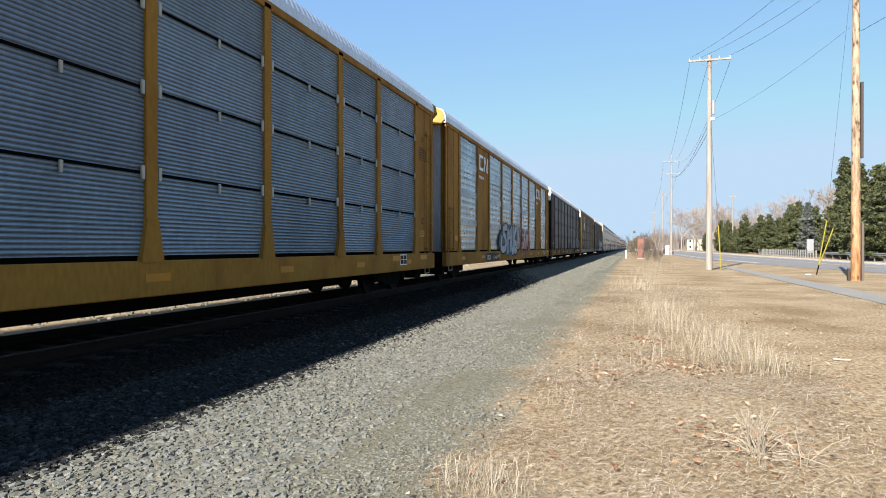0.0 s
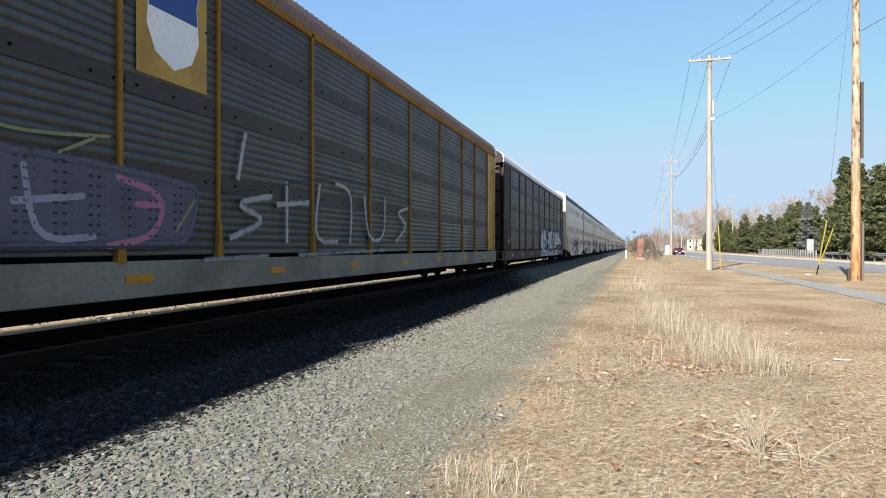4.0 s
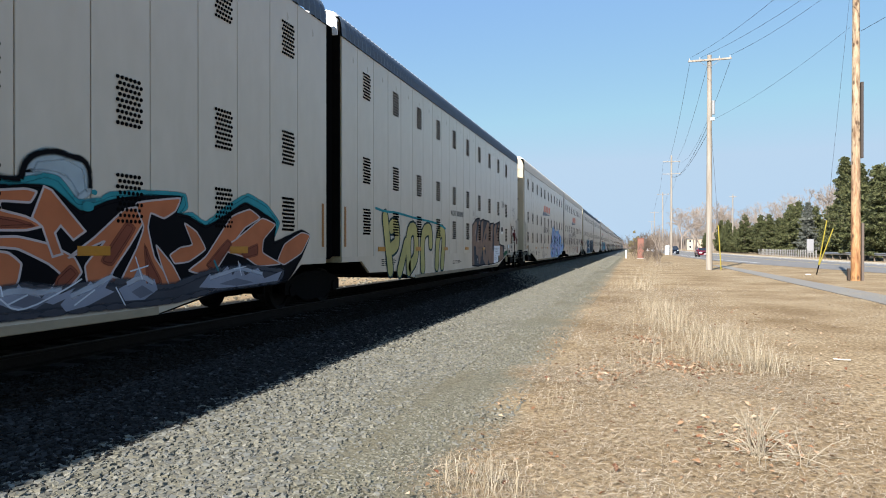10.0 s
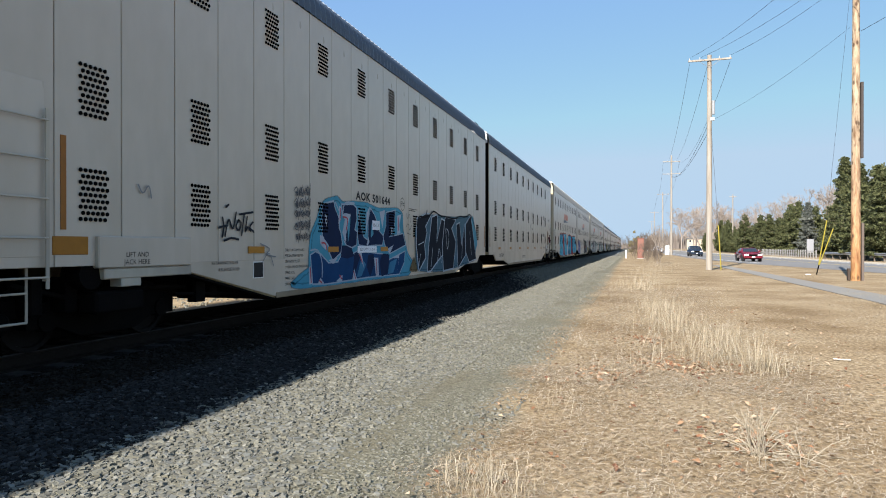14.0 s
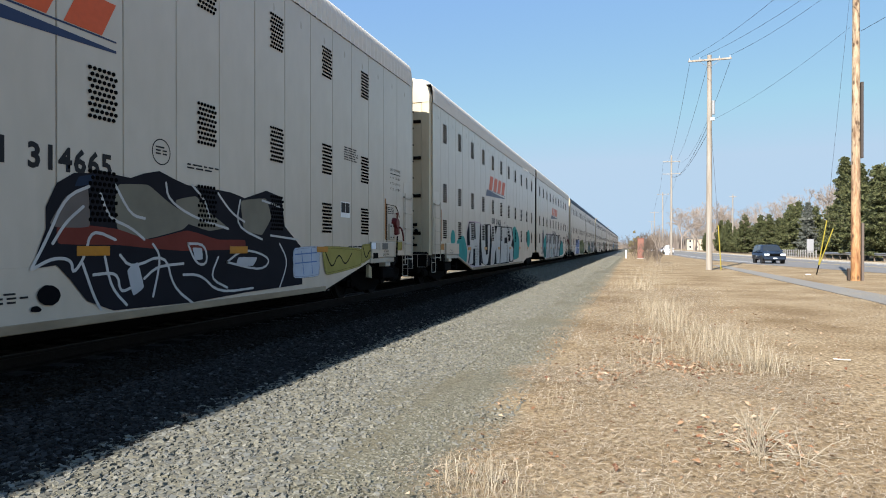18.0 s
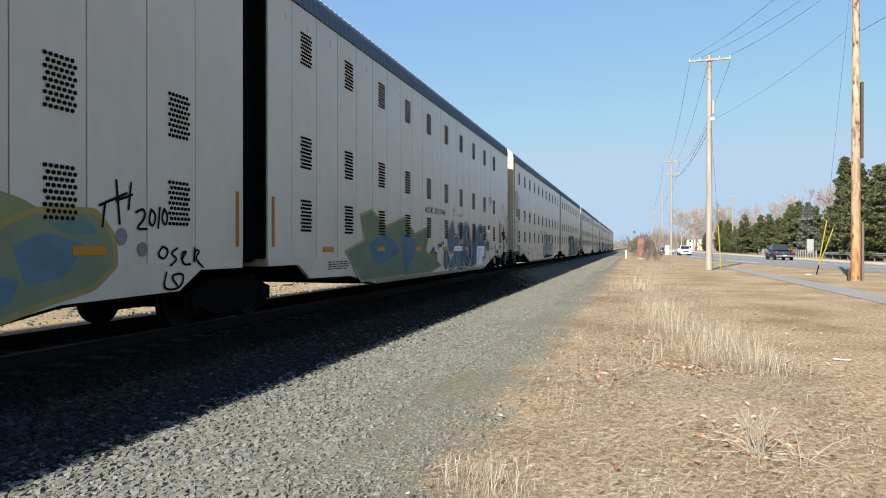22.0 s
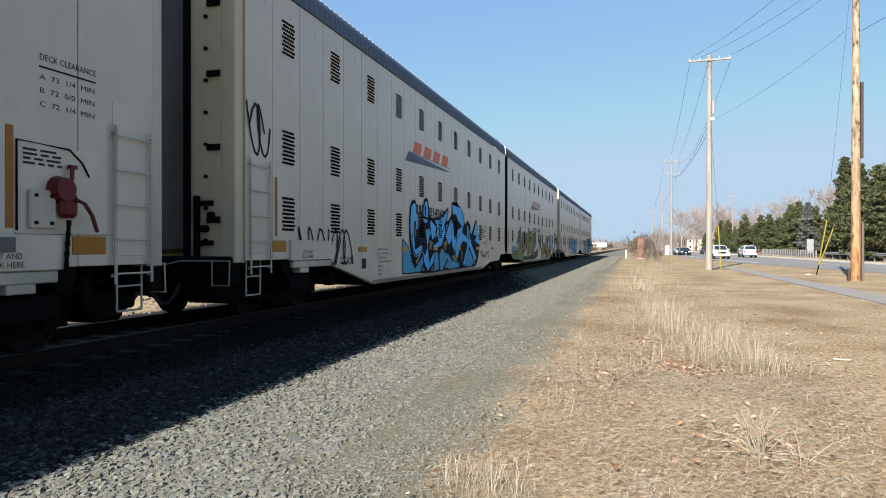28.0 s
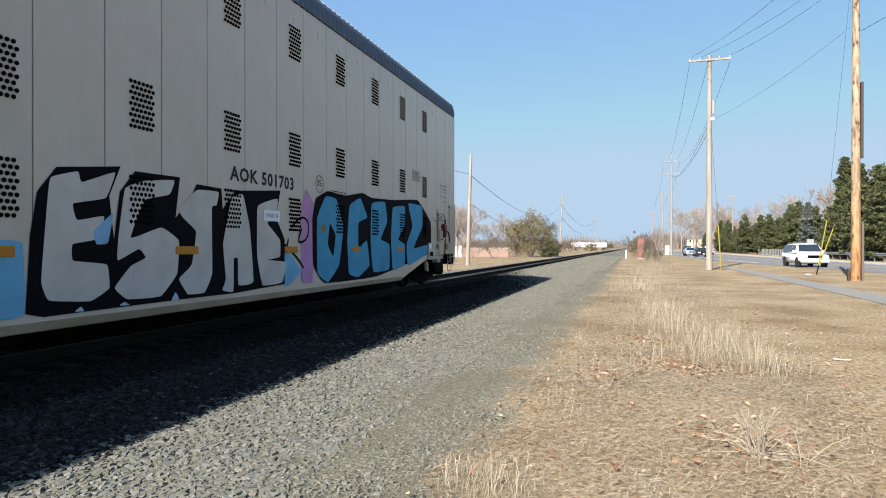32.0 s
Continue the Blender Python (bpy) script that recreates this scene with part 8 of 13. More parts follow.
art.lines((0.55,0.59,0.66), 0.028, [(13.29,2.49),(13.63,2.47)], [(13.37,2.27),(13.22,2.0),(12.7,1.76),(12.25,1.58)], [(14.15,2.29),(14.72,2.47)], [(15.17,2.42),(15.59,2.13),(16.04,1.9),(16.04,1.6)], [(13.67,1.86),(13.57,1.6),(13.95,1.47)], [(16.12,1.27),(16.81,0.87),(17.56,0.77)], [(16.46,2.23),(16.75,2.05),(17.05,2.04)], [(12.97,1.05),(13.26,1.1)], [(12.13,0.74),(12.38,0.61),(12.44,0.49)], [(18.54,1.41),(19.31,1.17)], [(14.11,2.07),(14.28,2.28)])
art.lines((0.25,0.14,0.27), 0.03, [(11.61,1.63),(11.5,1.57),(11.56,1.48),(11.67,1.51),(11.64,1.6),(11.72,1.64),(11.78,1.51),(11.84,1.61),(11.92,1.49)], [(11.58,1.26),(11.61,1.11),(11.64,1.2),(11.75,1.11),(11.78,1.27),(11.84,1.11),(11.95,1.2),(11.92,1.11),(12.1,1.14)], [(11.67,1.02),(11.78,0.95),(11.89,1.01)])
art.haze((0.22,0.22,0.25), 0.085, 0.7, [(7.68,1.02),(7.58,0.53)], [(7.6,0.6),(7.77,0.84),(7.8,0.58),(7.95,0.49),(8.11,0.56),(8.26,0.64),(8.42,0.48),(8.63,0.67),(8.42,0.67),(8.39,0.82),(8.27,0.88),(8.11,0.86),(8.01,0.97),(7.89,0.99),(7.94,1.18)], [(7.67,1.0),(7.68,1.27),(7.78,1.38),(7.94,1.36),(8.01,1.23),(7.88,1.14),(7.89,1.03)], [(8.17,1.47),(8.23,1.23),(8.32,1.08)], [(8.06,1.41),(8.2,1.41)], [(8.11,1.28),(8.17,1.13)])
lettering(CARS['P2F'], 'LD LMT 111300', 8.75, 1.12, 0.07, width=0.88, x=HALF + 0.018)
lettering(CARS['P2F'], 'UNIT B', 9.45, 1.67, 0.11, width=0.38, x=HALF + 0.018)
art = Art(CARS['P2R'])
art.lines((0.2,0.195,0.19), 0.075, [(4.26,2.32),(4.42,2.43),(4.52,2.38),(4.59,2.11),(4.59,1.62),(4.69,1.32)], [(4.59,2.11),(4.66,2.39),(4.78,2.5),(4.87,2.38),(4.87,2.19)], [(4.95,2.35),(5.09,2.49),(5.21,2.39),(5.3,2.3),(5.42,2.5),(5.55,2.44),(5.59,2.19)], [(4.71,2.03),(4.92,2.15),(5.09,1.96),(5.26,1.62),(5.57,1.28)], [(5.34,1.94),(5.51,1.38),(5.7,1.23),(5.68,0.82)], [(5.77,2.01),(5.91,1.55),(6.14,1.11),(5.98,0.64)], [(5.74,2.34),(5.91,2.46),(6.2,2.44),(6.25,2.23),(6.05,2.08),(5.84,2.11),(5.81,2.25),(5.98,2.35)], [(4.42,1.74),(4.47,1.61),(4.66,1.62),(4.74,1.81)], [(4.49,1.18),(4.52,0.79),(4.54,0.52),(4.83,1.04),(4.67,1.36)], [(5.13,1.39),(5.32,1.08),(5.08,0.56)], [(5.67,2.05),(5.81,2.04)], [(4.49,1.27),(4.49,1.22)])
art.lines((0.2,0.195,0.19), 0.06, [(6.52,2.29),(6.77,2.48),(6.94,2.24),(7.05,2.32),(7.22,1.98),(7.24,1.61)], [(7.43,2.09),(7.51,2.44),(7.74,2.44),(7.85,2.23)], [(6.52,2.43),(6.5,1.35)], [(6.68,1.41),(6.68,0.66)], [(6.94,1.89),(7.14,0.75)], [(7.61,1.24),(7.68,0.79)], [(7.87,1.04),(7.76,0.77)], [(7.31,2.02),(7.85,1.64),(8.18,1.51),(8.47,1.04),(8.39,0.69)], [(8.05,2.31),(8.18,1.92),(8.04,1.71)], [(8.64,2.17),(8.77,1.53),(9.31,1.25)], [(9.17,1.99),(9.45,1.9),(9.38,1.67),(9.2,1.7)], [(9.68,2.41),(10.07,1.65),(9.91,1.25)], [(10.23,2.35),(10.75,1.6)], [(11.02,2.47),(11.31,2.32),(11.51,2.6),(11.71,1.99)])
art.lines((0.03,0.03,0.035), 0.05, [(8.92,0.8),(9.03,1.28),(9.31,1.26)], [(8.98,1.06),(9.2,1.08)], [(9.31,1.17),(9.31,0.91),(9.45,0.91),(9.48,1.16)], [(9.75,1.13),(9.6,1.02),(9.63,0.86),(9.78,0.9)], [(9.91,1.17),(9.87,0.84)], [(10.03,1.16),(9.92,1.0),(10.06,0.84)])
art.lines((0.03,0.03,0.035), 0.06, [(10.4,1.09),(10.43,0.83),(10.64,1.1),(10.67,0.8),(10.89,1.1)], [(11.12,0.81),(11.19,1.17),(11.47,0.81),(11.51,1.15)], [(11.76,1.08),(11.92,0.8)], [(9.91,1.57),(10.07,1.37),(10.15,1.56),(10.0,1.59)], [(11.92,1.15),(12.14,0.75),(12.32,1.09)])
art.lines((0.07,0.07,0.075), 0.035, [(11.12,1.26),(11.41,1.79),(11.93,1.72),(11.51,1.35),(10.93,1.17),(11.31,0.55)], [(8.39,0.62),(8.77,0.73),(8.83,0.56),(8.45,0.56)], [(10.57,0.75),(10.93,0.53)], [(12.84,0.97),(13.34,1.78),(14.16,1.7)], [(13.34,1.17),(13.88,1.38),(14.76,0.94)], [(15.74,1.16),(16.09,1.76),(17.04,1.86)], [(19.01,1.3),(20.03,1.89),(20.57,1.16)])
art = Art(CARS['P3F'])
art.field((0.07,0.26,0.34), [(5.66,0.52),(5.92,0.64),(6.32,0.78),(6.32,1.09),(6.39,1.45),(6.66,1.74),(6.74,1.94),(6.95,2.1),(7.49,2.21),(7.74,2.1),(8.36,2.16),(9.0,2.17),(9.73,2.08),(10.99,2.17),(11.36,2.07),(11.4,1.64),(11.75,1.01),(12.2,0.76),(11.94,0.46),(9.29,0.48),(6.94,0.46),(5.92,0.48)], fuzz=0.14)
art.field((0.012,0.05,0.13), [(6.35,1.05),(6.55,1.11),(6.77,1.06),(7.1,0.88),(7.52,0.89),(7.73,1.07),(8.28,1.06),(8.53,1.12),(9.73,1.04),(9.96,1.04),(10.45,0.89),(11.59,1.09),(11.51,0.78),(11.13,0.49),(9.09,0.5),(6.94,0.46),(6.44,0.49),(6.39,0.77)], edge=(((0.3,0.36,0.41),0.03),), soft=0)
art.field((0.012,0.022,0.055), [(6.82,2.04),(7.33,2.13),(7.39,2.0),(7.52,1.87),(7.59,1.76),(7.58,1.6),(7.66,1.5),(7.73,1.29),(7.66,1.07),(7.29,0.92),(7.13,1.08),(7.08,1.23),(6.83,1.4),(6.82,1.71)], edge=(((0.3,0.36,0.41),0.035),), soft=0)
art.field((0.012,0.022,0.055), [(7.7,2.09),(8.28,2.13),(8.45,2.06),(8.47,1.82),(8.36,1.58),(8.49,1.53),(8.46,1.24),(8.2,1.18),(7.92,1.23),(7.81,1.34),(7.96,1.57),(8.13,1.88),(7.88,1.9),(7.74,1.87)], edge=(((0.3,0.36,0.41),0.035),), soft=0)
art.field((0.012,0.022,0.055), [(8.61,2.01),(8.71,1.6),(8.85,1.42),(9.09,1.36),(9.09,1.8),(9.24,2.1),(9.51,1.93),(9.78,1.58),(10.07,1.45),(9.96,1.24),(9.51,1.24),(8.99,1.21),(8.58,1.24),(8.49,1.47)], edge=(((0.3,0.36,0.41),0.03),), soft=0)
art.field((0.012,0.022,0.055), [(10.2,2.05),(10.85,2.14),(10.78,1.69),(10.45,1.46),(10.99,1.51),(11.43,1.56),(11.62,1.25),(10.45,1.03),(10.13,1.24),(10.01,1.45),(10.2,1.73)], edge=(((0.3,0.36,0.41),0.03),), soft=0)
art.field((0.012,0.022,0.055), [(7.7,1.23),(7.92,1.23),(8.2,1.17),(8.32,1.0),(7.96,0.95),(7.66,0.99)], soft=0)
art.field((0.012,0.022,0.055), [(8.32,1.06),(8.58,1.09),(8.64,0.97),(8.32,0.57),(8.22,0.5),(8.29,0.83)])
art.field((0.012,0.022,0.055), [(9.09,1.02),(9.42,1.03),(9.5,0.85),(9.21,0.5),(9.01,0.74)])
art.field((0.012,0.022,0.055), [(9.96,1.04),(10.45,1.02),(10.32,0.54),(9.9,0.48),(9.78,0.84)])
art.field((0.07,0.26,0.34), [(7.37,2.05),(7.54,2.1),(7.59,1.92),(7.51,1.87)])
art.field((0.07,0.26,0.34), [(7.98,1.7),(8.13,1.86),(8.1,1.57),(8.01,1.29)])
art.field((0.07,0.26,0.34), [(9.3,1.79),(9.42,1.5),(9.24,1.4)])
art.field((0.05,0.18,0.28), [(8.71,0.94),(8.99,0.8),(8.71,0.54),(8.45,0.53)])
art.field((0.05,0.18,0.28), [(10.45,0.82),(10.99,0.91),(10.71,0.55),(10.32,0.52)])
art.field((0.37,0.41,0.45), [(7.72,1.87),(8.13,1.91),(7.92,1.56),(7.9,1.29),(7.73,1.5),(7.85,1.78)], soft=0)
art.field((0.37,0.41,0.45), [(6.73,1.43),(6.89,1.4),(6.94,1.28),(7.05,1.11),(6.86,1.19),(6.74,1.27)], soft=0)
art.field((0.37,0.41,0.45), [(7.58,2.05),(7.68,2.03),(7.66,1.77),(7.54,1.66)], soft=0)
art.field((0.37,0.41,0.45), [(9.0,1.98),(9.19,2.14),(9.03,1.66),(8.96,1.42)], soft=0)
art.field((0.37,0.41,0.45), [(8.55,1.06),(8.71,1.09),(8.84,0.74)], soft=0)
art.field((0.37,0.41,0.45), [(8.22,0.49),(8.32,0.73),(8.48,0.47)], soft=0)
art.field((0.37,0.41,0.45), [(9.43,0.95),(9.69,0.94),(9.74,0.51),(9.55,0.5)], soft=0)
art.field((0.37,0.41,0.45), [(10.71,0.92),(11.16,1.04),(10.99,0.59),(11.1,0.91)], soft=0)
art.field((0.37,0.41,0.45), [(7.44,0.49),(7.73,0.62),(7.72,0.48)], soft=0)
art.field((0.37,0.41,0.45), [(6.27,0.8),(6.34,0.84),(6.41,0.5),(6.3,0.49)], soft=0)
art.field((0.37,0.41,0.45), [(6.65,0.49),(6.74,0.6),(6.91,0.48)], soft=0)
art.field((0.37,0.41,0.45), [(7.1,0.94),(7.51,0.97),(7.29,0.85)], soft=0)
art.field((0.37,0.41,0.45), [(10.96,2.0),(11.3,2.06),(11.13,1.78),(11.22,1.57),(10.98,1.53)], soft=0)
art.field((0.37,0.41,0.45), [(9.78,2.04),(10.14,2.11),(9.96,1.65)], soft=0)
art.field((0.37,0.41,0.45), [(8.99,1.24),(9.11,1.43),(9.16,1.33),(9.07,1.23)], soft=0)
art.field((0.37,0.41,0.45), [(10.32,1.16),(10.71,1.25),(10.45,1.03)], soft=0)
art.field((0.37,0.41,0.45), [(6.92,1.83),(7.02,1.86),(7.03,1.67),(6.98,1.59)])
art.field((0.37,0.41,0.45), [(10.51,1.71),(10.66,1.69),(10.55,1.46)])
art.lines((0.4,0.07,0.08), 0.035, [(7.76,1.83),(8.02,1.82),(7.91,1.56)], [(6.8,1.28),(6.96,1.28),(7.02,1.14)], [(7.61,0.6),(7.7,0.53)], [(6.33,0.8),(6.37,0.53)], [(9.57,0.9),(9.61,0.55)], [(8.3,0.66),(8.38,0.51)], [(8.6,1.03),(8.75,0.86)], [(7.64,2.0),(7.61,1.76)], [(11.06,1.95),(11.08,1.63)], [(6.71,0.54),(6.8,0.5)])
art.lines((0.3,0.36,0.41), 0.035, [(6.35,1.13),(6.58,1.16),(6.74,1.06),(6.83,0.84),(6.81,0.61)], [(7.74,1.88),(7.81,2.16),(8.32,2.15)], [(8.53,2.03),(8.62,1.77)], [(7.39,2.11),(7.59,1.92)])
art.plate(8.49, 9.58, 1.07, 1.22, 'LD LMT 111200')
art.plate(9.32, 9.78, 1.6, 1.82, 'UNIT A')
art.lines((0.1,0.1,0.105), 0.013, [(5.8,2.09),(5.82,2.24),(5.84,2.09),(5.83,2.24),(5.86,2.09),(5.87,2.25)], [(5.89,2.07),(5.91,2.28),(5.93,2.07),(5.91,2.29),(5.95,2.08),(5.96,2.29)], [(5.97,2.05),(5.99,2.33),(6.02,2.05),(6.0,2.33),(6.04,2.06),(6.05,2.34)], [(6.07,2.12),(6.09,2.28),(6.11,2.13),(6.09,2.28),(6.13,2.13),(6.15,2.29)], [(6.16,2.1),(6.18,2.33),(6.21,2.11),(6.19,2.33),(6.22,2.11),(6.24,2.34)], [(6.26,2.09),(6.28,2.38),(6.3,2.09),(6.29,2.38),(6.32,2.09),(6.34,2.39)], [(5.8,1.83),(5.82,2.08),(5.84,1.84),(5.83,2.08),(5.86,1.84),(5.87,2.09)], [(5.89,1.9),(5.91,2.04),(5.93,1.9),(5.91,2.04),(5.94,1.9),(5.96,2.04)], [(5.97,1.88),(5.99,2.08),(6.02,1.88),(6.0,2.08),(6.04,1.88),(6.05,2.09)], [(6.06,1.86),(6.09,2.12),(6.11,1.86),(6.09,2.12),(6.13,1.86),(6.15,2.13)], [(6.16,1.93),(6.18,2.07),(6.21,1.93),(6.19,2.07),(6.22,1.93),(6.24,2.08)], [(6.26,1.91),(6.28,2.12),(6.3,1.91),(6.29,2.12),(6.32,1.91),(6.34,2.12)], [(5.8,1.71),(5.82,1.86),(5.84,1.71),(5.83,1.87),(5.86,1.71),(5.87,1.87)], [(5.88,1.69),(5.9,1.9),(5.93,1.7),(5.91,1.9),(5.94,1.7),(5.96,1.9)], [(5.97,1.75),(5.99,1.86),(6.02,1.75),(6.0,1.86),(6.03,1.75),(6.05,1.87)], [(6.06,1.73),(6.09,1.89),(6.11,1.74),(6.09,1.89),(6.13,1.74),(6.14,1.9)], [(6.16,1.72),(6.18,1.93),(6.21,1.72),(6.19,1.93),(6.22,1.72),(6.24,1.93)], [(6.25,1.77),(6.28,1.89),(6.3,1.78),(6.29,1.89),(6.32,1.78),(6.34,1.9)], [(5.8,1.52),(5.82,1.66),(5.84,1.53),(5.83,1.66),(5.86,1.53),(5.87,1.67)], [(5.88,1.5),(5.9,1.7),(5.93,1.5),(5.91,1.7),(5.94,1.5),(5.96,1.7)], [(5.97,1.48),(5.99,1.73),(6.02,1.48),(6.0,1.73),(6.03,1.48),(6.05,1.74)], [(6.06,1.54),(6.09,1.68),(6.11,1.54),(6.09,1.68),(6.13,1.54),(6.14,1.69)], [(6.16,1.51),(6.18,1.72),(6.21,1.52),(6.19,1.72),(6.22,1.52),(6.24,1.72)], [(6.25,1.49),(6.28,1.76),(6.3,1.49),(6.29,1.76),(6.32,1.49),(6.34,1.76)], [(5.8,1.29),(5.82,1.47),(5.84,1.29),(5.83,1.47),(5.86,1.29),(5.87,1.47)], [(5.88,1.27),(5.9,1.49),(5.93,1.27),(5.91,1.5),(5.94,1.27),(5.96,1.5)], [(5.97,1.32),(5.99,1.45),(6.02,1.32),(6.0,1.45),(6.03,1.32),(6.05,1.45)], [(6.06,1.3),(6.09,1.48),(6.11,1.3),(6.09,1.48),(6.13,1.3),(6.14,1.48)], [(6.16,1.27),(6.18,1.51),(6.2,1.27),(6.19,1.51),(6.22,1.27),(6.24,1.51)], [(6.25,1.33),(6.28,1.46),(6.3,1.33),(6.29,1.46),(6.32,1.33),(6.34,1.46)])
art.lines((0.12,0.12,0.125), 0.02, [(11.67,2.09),(11.75,1.93),(11.91,2.15),(11.99,1.87)], [(11.62,1.73),(11.83,1.86),(11.91,1.62),(12.08,1.79)], [(11.75,1.57),(11.99,1.54)])
art = Art(CARS['P3F'])
art.lines((0.03,0.03,0.033), 0.035, [(3.64,1.63),(3.68,1.49),(3.63,1.34)], [(3.7,1.36),(3.79,1.67),(3.89,1.41),(3.98,1.72)], [(4.04,1.61),(3.96,1.51),(4.05,1.43),(4.12,1.57),(4.04,1.61)], [(4.07,1.7),(4.43,1.75)], [(4.19,1.71),(4.12,1.38)], [(4.27,1.67),(4.21,1.41),(4.28,1.53),(4.36,1.45)], [(4.43,1.59),(4.31,1.51),(4.45,1.44)], [(3.55,1.48),(3.76,1.52)], [(3.68,1.29),(3.87,1.34),(4.04,1.31)], [(3.72,1.79),(3.79,1.83)])
art.lines((0.13,0.13,0.13), 0.018, [(5.72,2.21),(5.83,2.31),(5.86,2.16),(5.75,2.19)], [(5.93,2.22),(6.04,2.33),(6.07,2.17),(5.96,2.21)], [(6.14,2.24),(6.25,2.35),(6.29,2.19),(6.17,2.23)], [(5.72,2.0),(5.83,2.1),(5.86,1.94),(5.75,1.98)], [(5.92,2.01),(6.04,2.11),(6.07,1.95),(5.96,2.0)], [(6.14,2.02),(6.25,2.13),(6.29,1.97),(6.17,2.01)], [(5.72,1.78),(5.83,1.88),(5.86,1.73),(5.75,1.77)], [(5.92,1.79),(6.04,1.9),(6.07,1.74),(5.96,1.78)], [(6.14,1.8),(6.25,1.91),(6.29,1.75),(6.17,1.79)], [(5.72,1.55),(5.83,1.65),(5.86,1.49),(5.75,1.53)], [(5.92,1.56),(6.04,1.66),(6.07,1.5),(5.96,1.54)], [(6.14,1.56),(6.25,1.66),(6.29,1.5),(6.17,1.55)])
art.lines((0.22,0.22,0.22), 0.02, [(1.96,1.96),(2.03,1.83),(2.14,2.0),(2.18,1.81)], [(4.64,1.25),(4.97,1.17),(4.77,1.07),(5.11,1.03)], [(4.71,0.96),(4.9,1.14),(5.04,0.88)])
art = Art(CARS['P3F'])
art.field((0.07,0.13,0.16), [(12.52,0.53),(12.39,1.68),(12.8,2.0),(13.82,2.15),(16.44,2.19),(18.72,2.35),(19.55,1.82),(19.55,0.7),(15.28,0.44)], fuzz=0.1)
art.field((0.09,0.25,0.31), [(17.77,2.0),(19.12,2.38),(19.86,1.29),(18.52,0.66)], fuzz=0.1)
art.field((0.14,0.1,0.05), [(11.91,0.56),(12.29,0.92),(12.52,0.53)], fuzz=0.08)
art.field((0.012,0.014,0.02), [(12.52,2.0),(13.35,2.19),(13.87,2.18),(13.31,1.8),(13.44,1.63),(13.21,1.26),(13.33,0.88),(12.7,0.51),(12.46,1.26)], edge=(((0.36,0.4,0.43),0.05),), soft=0)
art.field((0.012,0.014,0.02), [(13.91,2.11),(14.52,2.22),(14.42,1.36),(14.92,2.1),(15.48,2.03),(15.07,0.94),(14.52,0.76),(13.82,0.48),(13.46,0.46),(13.61,1.26)], edge=(((0.36,0.4,0.43),0.05),), soft=0)
art.field((0.012,0.014,0.02), [(15.34,2.17),(16.66,2.14),(16.13,1.82),(16.66,1.39),(16.34,0.48),(15.15,0.43),(15.02,1.27)], edge=(((0.36,0.4,0.43),0.05),), soft=0)
art.field((0.012,0.014,0.02), [(16.75,1.98),(17.15,2.06),(17.42,1.28),(17.84,2.03),(17.99,0.9),(16.91,0.46)], edge=(((0.36,0.4,0.43),0.04),), soft=0)
art.field((0.012,0.014,0.02), [(17.99,2.04),(18.76,2.39),(19.63,0.74),(18.52,0.64),(17.99,1.02)], edge=(((0.36,0.4,0.43),0.04),), soft=0)
art.lines((0.004,0.004,0.005), 0.05, [(12.52,1.81),(12.65,2.09),(13.23,2.05),(13.82,2.18),(14.09,2.32),(14.72,2.18),(15.34,2.18),(16.59,2.15),(17.08,2.29),(18.06,2.28),(18.72,2.47),(19.42,1.94)], [(13.35,2.12),(13.44,2.27)], [(18.84,2.37),(18.76,2.05)])
art.lines((0.36,0.4,0.43), 0.03, [(12.65,1.26),(13.15,1.35)], [(12.65,0.61),(12.84,1.0)], [(14.47,0.68),(14.67,1.27),(14.92,0.71)], [(15.5,1.8),(15.84,1.68),(15.61,0.96),(15.39,1.79)], [(17.42,0.81),(17.63,1.64)], [(18.6,1.79),(18.84,0.91)], [(13.82,0.56),(14.0,1.17)])
art = Art(CARS['P4F'])
art.field((0.03,0.055,0.11), [(4.32,2.22),(4.93,2.38),(5.39,2.42),(5.74,2.41),(5.84,2.26),(6.19,2.39),(6.54,2.36),(7.27,2.46),(7.73,2.4),(8.24,2.4),(9.47,2.44),(9.75,2.15),(10.04,1.41),(10.85,1.42),(10.68,0.43),(8.69,0.48),(7.09,0.44),(5.34,0.45),(4.65,0.5),(4.32,0.58)], edge=(((0.28,0.08,0.03),0.1),))
art.field((0.1,0.41,0.5), [(4.32,2.19),(4.94,2.28),(5.13,1.59),(5.16,0.52),(4.65,0.51),(4.32,0.58)])
art.field((0.1,0.41,0.5), [(5.15,2.29),(5.62,2.27),(5.6,1.81),(5.97,1.48),(6.34,0.91),(6.34,0.7),(6.18,0.49),(5.36,0.48),(5.27,1.02),(5.68,1.1),(5.65,1.23),(5.34,1.37),(5.2,1.59)])
art.field((0.28,0.08,0.03), [(5.35,1.1),(5.56,1.36),(5.72,1.12)])
art.field((0.1,0.41,0.5), [(5.78,2.02),(5.99,2.27),(6.26,2.28),(6.54,2.05),(6.59,1.78),(6.33,1.75),(6.21,1.85),(6.24,1.6),(6.47,1.49),(6.69,1.57),(7.03,1.58),(7.03,0.66),(6.93,0.48),(6.31,0.48),(6.34,0.81),(5.92,1.23),(5.79,1.72)])
art.field((0.03,0.055,0.11), [(6.54,1.18),(6.71,1.12),(6.65,0.85),(6.5,0.91)])
